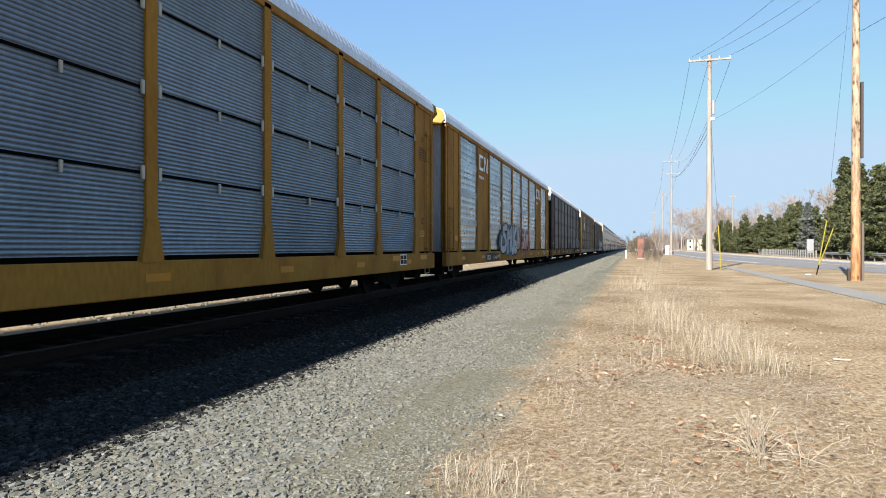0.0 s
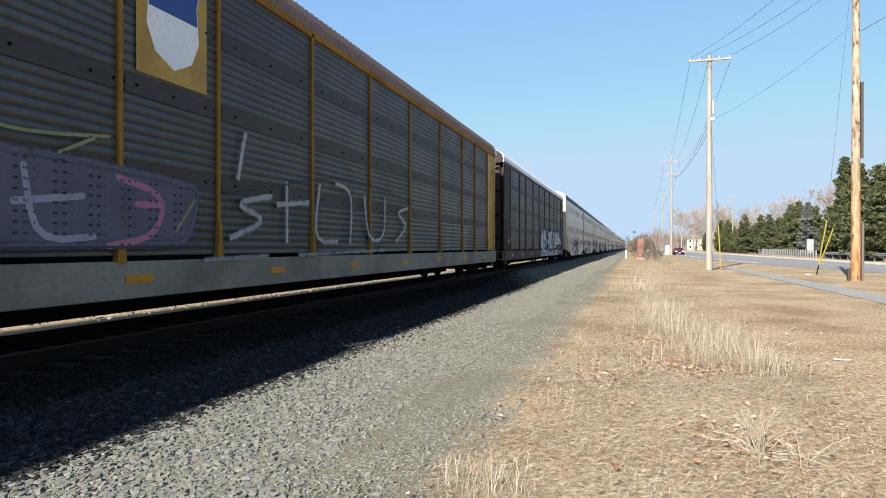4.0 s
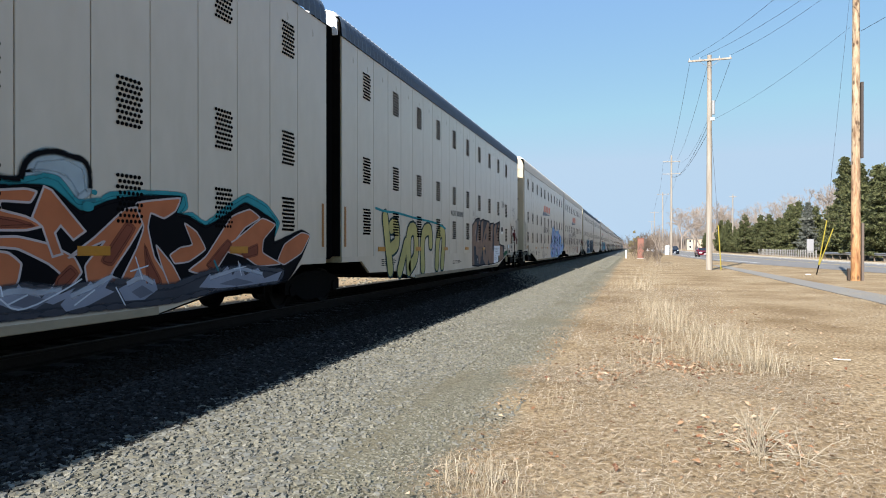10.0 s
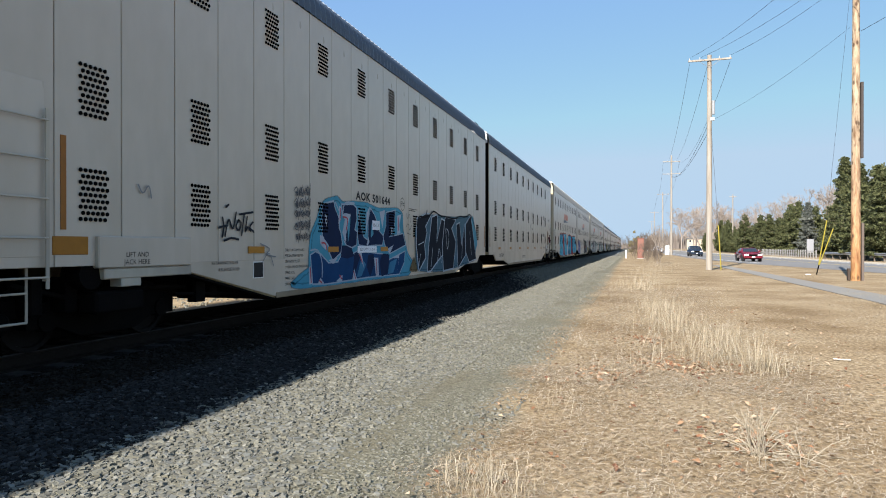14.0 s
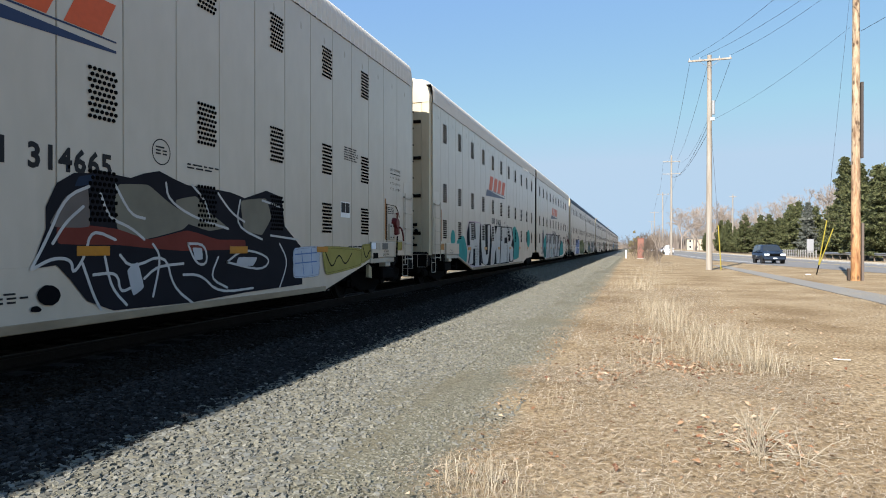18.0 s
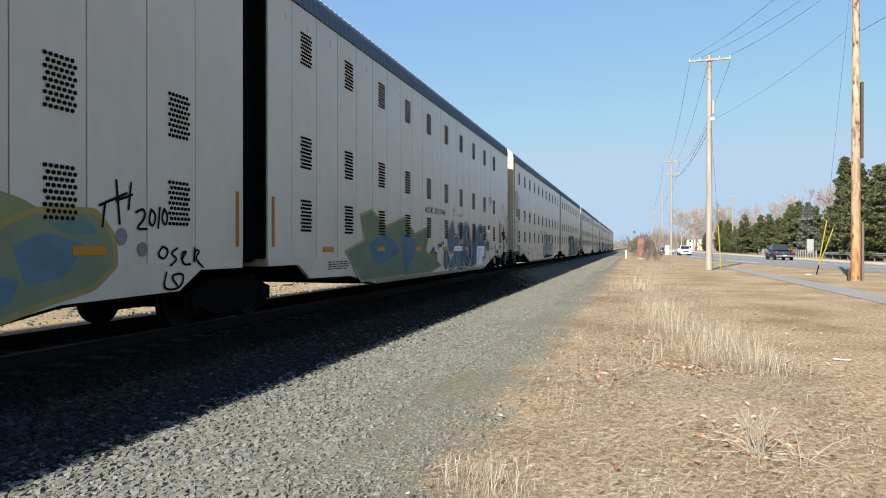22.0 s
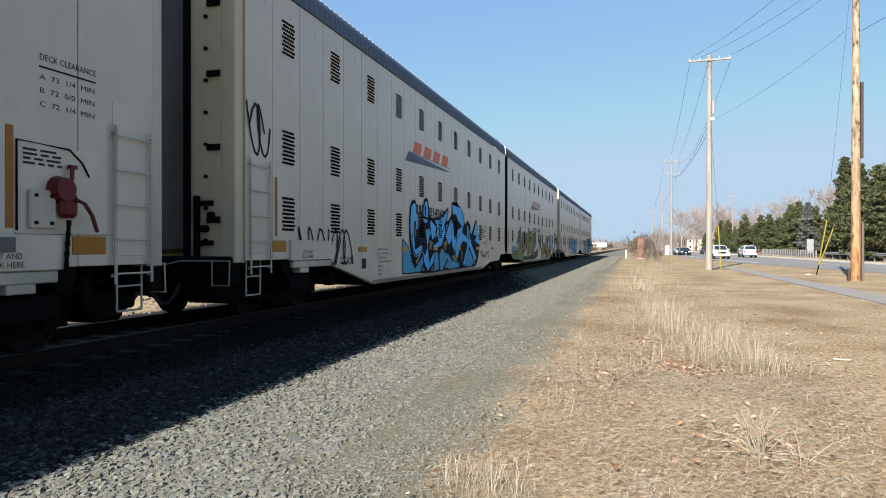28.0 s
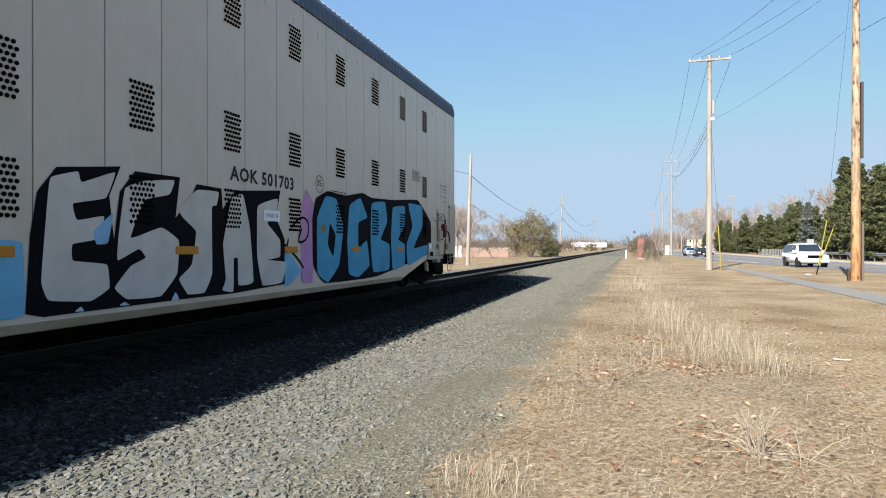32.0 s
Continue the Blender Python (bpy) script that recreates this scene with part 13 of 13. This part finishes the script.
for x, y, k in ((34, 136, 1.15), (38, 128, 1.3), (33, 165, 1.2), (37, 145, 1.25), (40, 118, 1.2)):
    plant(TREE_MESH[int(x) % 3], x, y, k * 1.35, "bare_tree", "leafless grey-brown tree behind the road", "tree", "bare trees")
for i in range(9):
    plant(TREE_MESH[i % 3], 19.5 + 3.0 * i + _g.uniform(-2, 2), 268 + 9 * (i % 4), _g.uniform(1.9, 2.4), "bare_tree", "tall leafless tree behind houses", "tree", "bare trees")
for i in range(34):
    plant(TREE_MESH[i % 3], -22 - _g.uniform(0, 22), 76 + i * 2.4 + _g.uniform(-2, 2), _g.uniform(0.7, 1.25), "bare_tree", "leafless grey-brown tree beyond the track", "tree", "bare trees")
for i in range(40):
    plant(SHRUB_MESH[i % 2], -16.5 - _g.uniform(0, 9), 84 + i * 3.4 + _g.uniform(-2, 2), _g.uniform(0.8, 1.5), "bare_shrub", "tangled leafless brown shrub beyond the track", "shrub", "bare shrubs")
for x, y, k in ((1.9, 56, 0.5), (2.3, 61, 0.55), (1.3, 66, 0.45), (2.6, 76, 0.7), (3.4, 88, 1.2), (1.7, 78, 0.75), (0.5, 84, 0.8), (1.9, 84, 0.9), (1.2, 92, 1.2), (1.6, 70, 0.5), (2.4, 100, 1.3), (0.6, 96, 1.0), (4.0, 118, 1.5), (3.0, 140, 1.8), (1.5, 160, 1.7)):
    plant(SHRUB_MESH[int(y) % 2], x, y, k, "bare_shrub", "tangled leafless brown shrub beside the track", "shrub", "bare shrubs").scale = (k * 0.55, k * 0.55, k)
plant(TREE_MESH[1], 2.05, 58.0, 0.42, "bare_sapling", "thin leafless brown sapling beside the track", "tree", "bare saplings").scale = (0.22, 0.22, 0.42)
plant(TREE_MESH[2], 2.5, 63.0, 0.36, "bare_sapling", "thin leafless brown sapling beside the track", "tree", "bare saplings").scale = (0.2, 0.2, 0.38)


def leafy_bush(x, y, w, h, material, n, seedv, label):
    g = np.random.default_rng(seedv)
    t = empty("bush")
    t.location = (x, y, 0)
    tris = [clumps((math.cos(a) * w * q, math.sin(a) * w * q, h * (0.12 + 0.8 * f * (1.05 - 0.5 * q))), 70, 0.22 * w, 0.13, g, 0.8) for a, q, f in zip(g.uniform(0, 6.28, n), g.random(n) ** 0.6, g.random(n))]
    me = soup("leaves", np.concatenate(tris), material, "", "")
    for key in ("kind", "category", "label"):
        if key in me:
            del me[key]
    me.parent = t
    part("stem", bare_tree(h * 1.15, seedv, 0.5, 4, 0.012, 0.016, True), TWIG, t)
    return tagged(t, label, "bush", "bushes beyond the track")


leafy_bush(-15.3, 100.0, 4.2, 8.0, SHRUB, 170, 51, "large round olive-green bush beyond the track")
leafy_bush(-12.0, 97.0, 1.5, 2.6, NEEDLES, 60, 52, "low dark evergreen bush beyond the track")
leafy_bush(-20.0, 160.0, 3.0, 5.0, NEEDLES, 60, 53, "dark green bush beyond the track")
leafy_bush(-14.5, 235.0, 2.4, 4.5, SHRUB, 40, 54, "brown-green bush beyond the track")
leafy_bush(-12.5, 330.0, 3.0, 5.0, NEEDLES, 40, 55, "dark bush beside distant track")
leafy_bush(0.4, 118.0, 1.1, 4.6, SHRUB, 40, 56, "brown shrub beside the track")


def far_woods(name, x0, x1, y, h, n, seedv):
    g = np.random.default_rng(seedv)
    x = g.uniform(x0, x1, n)
    hh = h * g.uniform(0.45, 1.0, n) * (0.75 + 0.25 * np.sin(x * 0.035 + seedv))
    yy = y + g.uniform(-25, 25, n)
    w = g.uniform(0.2, 0.9, n)
    lean = g.uniform(-1.5, 1.5, n)
    z = np.zeros(n)
    tri = np.stack([np.stack([x - w, yy, z], 1), np.stack([x + w, yy, z], 1), np.stack([x + lean, yy, hh], 1)], 1)
    soup(name, tri, FAR_WOOD, "hazy line of bare distant woods", "woodland")


far_woods("far_woods", -420, 20, 900, 22, 2600, 61)
far_woods("far_woods", 15, 330, 700, 26, 2600, 62)
far_woods("far_woods", -420, -60, 420, 13, 1800, 63)

# ---- small things and buildings ----
cab = empty("relay_cabinet")
cab.location = (1.06, 88.0, 0)
part("box", Shape().box(-0.40, 0.40, -0.4, 0.4, 0.05, 2.65, 0.03), BRICK, cab)
part("lid", Shape().box(-0.45, 0.45, -0.46, 0.46, 2.65, 2.74, 0.02), BRICK, cab)
part("door_leaf", Shape().box(-0.33, 0.33, -0.43, -0.4, 0.3, 2.45, 0.01), BRICK, cab)
part("plinth", Shape().box(-0.5, 0.5, -0.45, 0.45, -0.1, 0.06), mat("old_concrete", (0.4, 0.38, 0.35), 0.9), cab)
tagged(cab, "tall red-brown steel relay cabinet beside the track", "cabinet")
thing("marker_post", Shape().box(-0.9, -0.72, 90.0, 90.15, -0.05, 1.1, 0.02), WHITE_WOOD, "short white post beside the track", "post")
thing("white_box", Shape().box(6.2, 7.0, 133, 133.6, 0, 1.9, 0.05), WHITE_WOOD, "white utility box on grass beside the road", "utility box")
thing("stone", Shape().box(9.0, 9.25, 38.6, 38.85, -0.03, 0.06, 0.03), mat("pale_stone", (0.62, 0.6, 0.56), 0.8), "small pale stone lying in dry grass", "stone")
thing("litter_stick", Shape().tube((2.56, 9.6, 0.02), (2.75, 9.56, 0.02), 0.007, n=5), WHITE_WOOD, "thin white litter on dry grass", "litter")


def post_fence(a, b, n):
    """Square white posts with one thin rail, from a to b."""
    f = empty("post_fence")
    f.location = (a[0], a[1], 0)
    me = Shape().box(-0.06, 0.06, -0.06, 0.06, -0.05, 1.15, 0.012).mesh("post", FENCE_WHITE)
    dx, dy = (b[0] - a[0]) / (n - 1), (b[1] - a[1]) / (n - 1)
    for i in range(n):
        part("post", me, None, f, at=pose(dx * i, dy * i, 0))
    for z in (0.5, 0.95):
        part("rail_board", Shape().tube((0, 0, z), (dx * (n - 1), dy * (n - 1), z), 0.028, n=5), FENCE_WHITE, f)
    return tagged(f, "weathered white post-and-rail fence beside the road", "fence")


FENCE_WHITE = mat("weathered_white_fence", (0.27, 0.262, 0.25), 0.7, var=0.12, scale=3, bump=0.1)
post_fence((23.8, 97.0), (25.2, 146.0), 32)


def guard_rail(a, b, n):
    """A folded steel beam on short dark posts."""
    f = empty("guard_rail")
    f.location = (a[0], a[1], 0)
    dx, dy = b[0] - a[0], b[1] - a[1]
    s = Shape()
    prof = [(0.0, 0.58), (-0.07, 0.65), (0.0, 0.74), (-0.07, 0.83), (0.0, 0.90), (0.03, 0.90), (0.03, 0.58)]
    k = len(prof)
    s.add([(x, 0, z) for x, z in prof] + [(x + dx, dy, z) for x, z in prof], [tuple(range(k))[::-1], tuple(range(k, 2 * k))] + [(i, (i + 1) % k, k + (i + 1) % k, k + i) for i in range(k)])
    part("beam", s, GREY_METAL, f)
    me = Shape().box(0.04, 0.18, -0.08, 0.08, -0.05, 0.85, 0.01).mesh("post", BARK)
    for i in range(n):
        t = i / (n - 1)
        part("post", me, None, f, at=pose(dx * t, dy * t, 0))
    return tagged(f, "grey steel guard rail on short posts beside the road", "guard rail")


guard_rail((26.4, 52.0), (24.1, 94.0), 18)
panel = empty("roadside_panel")
panel.location = (25.0, 105.0, 0)
part("board", Shape().box(-0.45, 0.45, -0.08, 0.08, 0.7, 2.7, 0.02), mat("grey_board", (0.25, 0.25, 0.26), 0.7, var=0.12), panel)
for _u in (-0.35, 0.35):
    part("post", Shape().box(_u - 0.05, _u + 0.05, -0.05, 0.05, -0.1, 0.72), BARK, panel)
tagged(panel, "plain grey roadside board on two posts", "board")


def house(x, y, w, d, h, m, label, floors=2):
    b = empty("house")
    b.location = (x, y, 0)
    part("wall", Shape().box(-w / 2, w / 2, -d / 2, d / 2, -0.1, h), m, b)
    part("roof", Shape().prism([(-w / 2 - 0.4, h), (w / 2 + 0.4, h), (0, h + w * 0.28)], -d / 2 - 0.4, d / 2 + 0.4, "y"), SHINGLE, b)
    for f in range(floors):
        for i in range(3):
            wx = -w / 2 + w * (i + 0.5) / 3
            z = 1.0 + f * 2.9
            win = part("window", Shape().box(wx - 0.55, wx + 0.55, -d / 2 - 0.05, -d / 2, z, z + 1.4), WHITE_WOOD, b)
            part("pane", Shape().box(wx - 0.45, wx + 0.45, -d / 2 - 0.07, -d / 2 - 0.05, z + 0.1, z + 1.3), GLASS_DARK, win)
    part("door", Shape().box(w * 0.32, w * 0.32 + 1.0, -d / 2 - 0.04, -d / 2, 0, 2.1), BRICK, b)
    return tagged(b, label, "house", "houses along the road")


house(30.8, 345.0, 9, 8, 5.6, BEIGE, "cream two-storey house beside the road")
house(34.2, 352.0, 8, 8, 4.6, BEIGE, "cream two-storey house behind roadside trees")
house(37.5, 400.0, 10, 9, 6.0, BEIGE, "cream house far along the road")
low = empty("brick_wall")
low.location = (-21.5, 92.0, 0)
part("wall_face", Shape().box(-5.2, 4.2, 0, 0.4, 0, 1.35, 0.03), mat("weathered_brick", (0.26, 0.175, 0.14), 0.9, var=0.3, scale=2, fine=9, bump=0.4), low)
for _u in (-5.2, -3.9, -3.1):
    part("pillar", Shape().box(_u - 0.3, _u + 0.3, -0.2, 0.5, 0, 1.75, 0.03), mat("pale_pillar", (0.5, 0.47, 0.42), 0.8), low)
part("coping", Shape().box(-5.4, 4.4, -0.06, 0.46, 1.35, 1.43, 0.02), mat("pale_coping", (0.5, 0.45, 0.4), 0.8), low)
tagged(low, "low weathered red-brick wall beyond the track", "wall")
for _i, _x in enumerate((-11.0, -4.6)):
    _w = empty("box_trailer")
    _w.location = (_x - 12, 306 + _i * 22, 0.6)
    part("box", Shape().box(-4.4, 4.4, -1.3, 1.3, 0.9, 3.2, 0.1), WHITE_WOOD, _w)
    for _u in (-2.5, 2.5):
        part("wheel", Shape().tube((_u, -1.2, -0.1), (_u, -0.9, -0.1), 0.5, n=14), TYRE, _w)
    tagged(_w, "white box trailer parked far beyond the track", "trailer", "trailers")


# ---- road vehicles ----
def vehicle(kind, col, label, facing):
    """A road vehicle that stands on z 0; its front looks to -y when facing is 1."""
    dims = {"sedan": (4.6, 1.8, 0.95, 1.42), "suv": (4.7, 1.86, 1.08, 1.72), "van": (5.0, 1.95, 1.08, 1.76), "pickup": (5.4, 1.95, 1.12, 1.82)}
    L, W, belt, top = dims[kind]
    car = empty("car" if kind != "pickup" else "pickup_truck")
    p = mat("car_paint", col, 0.18, 0.15, var=0.03, scale=1.5, bump=0, spec=0.6, dirt=tuple(c * 0.7 + 0.02 for c in col), dirt_amount=0.2)
    w = W / 2
    hood = {"sedan": 1.15, "suv": 1.1, "van": 0.95, "pickup": 1.25}[kind]
    shield = {"sedan": 1.85, "suv": 1.65, "van": 1.75, "pickup": 1.95}[kind]
    back0, back1 = {"sedan": (3.3, 3.9), "suv": (4.3, 4.6), "van": (4.6, 4.9), "pickup": (3.2, 3.4)}[kind]
    hz = belt - 0.10
    low = [(0.06, 0.42), (0.0, 0.6), (0.05, hz - 0.12), (0.25, hz), (hood, belt), (back1, belt), (L - 0.1, belt - (0.02 if kind != "sedan" else 0.05)), (L, 0.6), (L - 0.08, 0.38), (L - 0.6, 0.26), (0.6, 0.26)]
    bm = bmesh.new()
    n = len(low)
    a = [bm.verts.new((-w, y, z)) for y, z in low]
    b = [bm.verts.new((w, y, z)) for y, z in low]
    bm.faces.new(a[::-1]), bm.faces.new(b)
    for i in range(n):
        bm.faces.new((a[i], a[(i + 1) % n], b[(i + 1) % n], b[i]))
    bmesh.ops.recalc_face_normals(bm, faces=bm.faces[:])
    bmesh.ops.bevel(bm, geom=bm.edges[:], offset=0.12, segments=3, affect="EDGES")
    me = bpy.data.meshes.new("body")
    bm.to_mesh(me)
    bm.free()
    me.polygons.foreach_set("use_smooth", [True] * len(me.polygons))
    me.materials.append(p)
    part("body", me, None, car)
    bm = bmesh.new()
    ring = [(hood, belt - 0.03, w * 0.94), (shield, top, w * 0.76), (back0, top, w * 0.76), (back1, belt - 0.03, w * 0.94)]
    vs = [(bm.verts.new((-q, y, z)), bm.verts.new((q, y, z))) for y, z, q in ring]
    for (a0, b0), (a1, b1) in zip(vs, vs[1:]):
        bm.faces.new((a0, a1, b1, b0))
    bm.faces.new([v[0] for v in vs][::-1]), bm.faces.new([v[1] for v in vs])
    bmesh.ops.recalc_face_normals(bm, faces=bm.faces[:])
    bmesh.ops.bevel(bm, geom=bm.edges[:], offset=0.10, segments=3, affect="EDGES")
    me = bpy.data.meshes.new("cabin")
    bm.to_mesh(me)
    bm.free()
    me.polygons.foreach_set("use_smooth", [True] * len(me.polygons))
    me.materials.append(p)
    part("cabin", me, None, car)
    lerp = lambda i, j, t: tuple(ring[i][k] + (ring[j][k] - ring[i][k]) * t for k in range(3))

    def pane(i, name, out):
        s = Shape()
        q0, q1 = lerp(i, i + 1, 0.14), lerp(i, i + 1, 0.88)
        s.add([(-q0[2] * 0.86, q0[0], q0[1]), (q0[2] * 0.86, q0[0], q0[1]), (q1[2] * 0.86, q1[0], q1[1]), (-q1[2] * 0.86, q1[0], q1[1])], [(0, 1, 2, 3)])
        s.v = [(x, y + out, z + 0.012) for x, y, z in s.v]
        back = [(x, y - out * 1.5, z - 0.02) for x, y, z in s.v]
        s.add(back, [(3, 2, 1, 0)])
        s.f += [(0, 4, 5, 1), (1, 5, 6, 2), (2, 6, 7, 3), (3, 7, 4, 0)]
        part(name, s, GLASS_DARK, car)

    pane(0, "windscreen", -0.02)
    pane(2, "rear_window", 0.02)
    for sx in (1, -1):
        zb, zt = belt + 0.05, top - 0.1
        f = lambda z: w * 0.94 + (w * 0.76 - w * 0.94) * (z - belt) / (top - belt)
        cuts = [hood + 0.45, (shield + back0) / 2, back0 + 0.02]
        cuts = [cuts[0], cuts[1], cuts[2]] if kind != "van" else [cuts[0], 2.6, 4.7]
        for y0, y1 in zip(cuts, cuts[1:]):
            sh = 0.35 if y0 == cuts[0] else 0.02
            xb, xt = (f(zb) + 0.012) * sx, (f(zt) + 0.012) * sx
            s = Shape().add([(xb, y0 + 0.04, zb), (xb, y1 - 0.04, zb), (xt, y1 - 0.06, zt), (xt, y0 + sh, zt)], [(0, 1, 2, 3)])
            s.add([(x - 0.02 * sx, y, z) for x, y, z in s.v], [(3, 2, 1, 0)])
            s.f += [(0, 4, 5, 1), (1, 5, 6, 2), (2, 6, 7, 3), (3, 7, 4, 0)]
            part("side_window", s, GLASS_DARK, car)
        part("headlight", Shape().box(*sorted((sx * (w - 0.48), sx * (w - 0.06))), -0.015, 0.12, hz - 0.26, hz - 0.08, 0.03), LENS, car)
        part("tail_light", Shape().box(*sorted((sx * (w - 0.26), sx * (w - 0.04))), L - 0.1, L + 0.012, belt - 0.34, belt - 0.08, 0.02), TAIL, car)
        part("mirror", Shape().box(*sorted((sx * (w * 0.93), sx * (w + 0.14))), hood + 0.42, hood + 0.55, belt + 0.02, belt + 0.18, 0.03), p, car)
        for y in (0.88, L - 0.95):
            t = part("wheel", Shape().tube((0, 0, 0), (0.24, 0, 0), 0.34, n=20), TYRE, car, at=pose(sx * (w - 0.12) - 0.12, y, 0.34))
            part("rim", Shape().tube((-0.005, 0, 0), (0.245, 0, 0), 0.21, n=16), GREY_METAL, t)
            part("wheel_arch", Shape().tube((sx * (w - 0.02), y, 0.36), (sx * (w + 0.006), y, 0.36), 0.42, n=20), TYRE, car)
    part("grille", Shape().box(-w + 0.5, w - 0.5, -0.012, 0.05, hz - 0.3, hz - 0.1, 0.02), DARK, car)
    part("bumper", Shape().box(-w + 0.03, w - 0.03, -0.05, 0.14, 0.36, 0.56, 0.04), p if kind != "pickup" else CHROME, car)
    part("bumper", Shape().box(-w + 0.03, w - 0.03, L - 0.12, L + 0.06, 0.4, 0.6, 0.04), p if kind != "pickup" else CHROME, car)
    part("number_plate", Shape().box(-0.16, 0.16, -0.062, -0.045, 0.44, 0.54), LABEL, car)
    part("number_plate", Shape().box(-0.16, 0.16, L + 0.055, L + 0.07, 0.5, 0.6), LABEL, car)
    if kind == "pickup":
        part("cargo_bed", Shape().box(-w + 0.1, w - 0.1, 3.55, L - 0.12, belt - 0.02, belt + 0.012), DARK, car)
    return tagged(car, label, "pickup" if kind == "pickup" else "car", "road traffic")


TRAFFIC = []
TRAFFIC.append((vehicle("sedan", (0.16,0.012,0.02), "dark red saloon car driving along the road", 1), (15.50, -0.05), 1, [(0, 152.2), (6, 125.0), (7, 120.5), (8, 114.9), (9, 108.1), (10, 103.7), (11, 97.2), (12, 90.8), (13, 82.1), (14, 73.7), (14.5, 69.1), (16.5, 45.1), (17, 41.7), (32, -58.5)]))
TRAFFIC.append((vehicle("suv", (0.02,0.03,0.05), "dark blue sport utility vehicle driving along the road", 1), (15.50, -0.05), 1, [(0, 212.1), (11, 135.2), (12, 128.2), (13, 120.5), (14, 111.7), (16.5, 86.9), (17, 79.0), (18, 65.5), (19, 50.6), (19.3, 46.0), (32, -150.6)]))
TRAFFIC.append((vehicle("pickup", (0.03,0.035,0.045), "dark pickup truck driving away along the road", -1), (18.06, -0.02), -1, [(0, -145.4), (19, 51.9), (20, 62.2), (21, 72.5), (22, 83.0), (23, 95.4), (24, 106.2), (25, 116.4), (32, 188.0)]))
TRAFFIC.append((vehicle("suv", (0.62,0.64,0.66), "white sport utility vehicle driving away along the road", -1), (18.06, -0.02), -1, [(0, -197.7), (23.5, 53.2), (24, 58.5), (25, 71.3), (25.5, 76.7), (27.5, 97.3), (28, 101.8), (29, 114.2), (30, 124.3), (32, 144.4)]))
TRAFFIC.append((vehicle("van", (0.72,0.72,0.71), "white minivan driving along the road", 1), (15.50, -0.05), 1, [(0, 271.7), (22, 125.0), (23, 118.3), (24, 113.0), (25, 108.1), (28, 90.4), (29, 84.1), (30, 76.6), (31, 66.7), (32, 54.7)]))
TRAFFIC.append((vehicle("sedan", (0.33,0.38,0.45), "silver blue saloon car driving along the road", 1), (15.50, -0.05), 1, [(0, 223.7), (29, 129.1), (30, 125.8), (31, 121.9), (32, 117.6)]))
TRAFFIC.append((vehicle("sedan", (0.03,0.03,0.035), "dark saloon car driving along the road", 1), (15.50, -0.05), 1, [(0, 305.4), (27.5, 128.2), (28, 125.0), (29, 119.8), (30, 114.3), (31, 108.7), (32, 104.8)]))


def motions():
    """All that moves: the train on its track, the vehicles on the road."""
    for car, t_end, length in KEYED:
        walk(car, [(t, pose(TX, end_at(t_end, t) - length, RAIL_Z)) for t in (0.0, 8.0, 16.0, 24.0, 32.0)])
    for car, (a, b), face, rows in TRAFFIC:
        turn = math.degrees(math.atan(b)) * -1 + (0 if face > 0 else 180)
        walk(car, [(t, pose(a + b * y, y - 2.4 * face, 0.03, 0, 0, turn)) for t, y in rows])


motions()
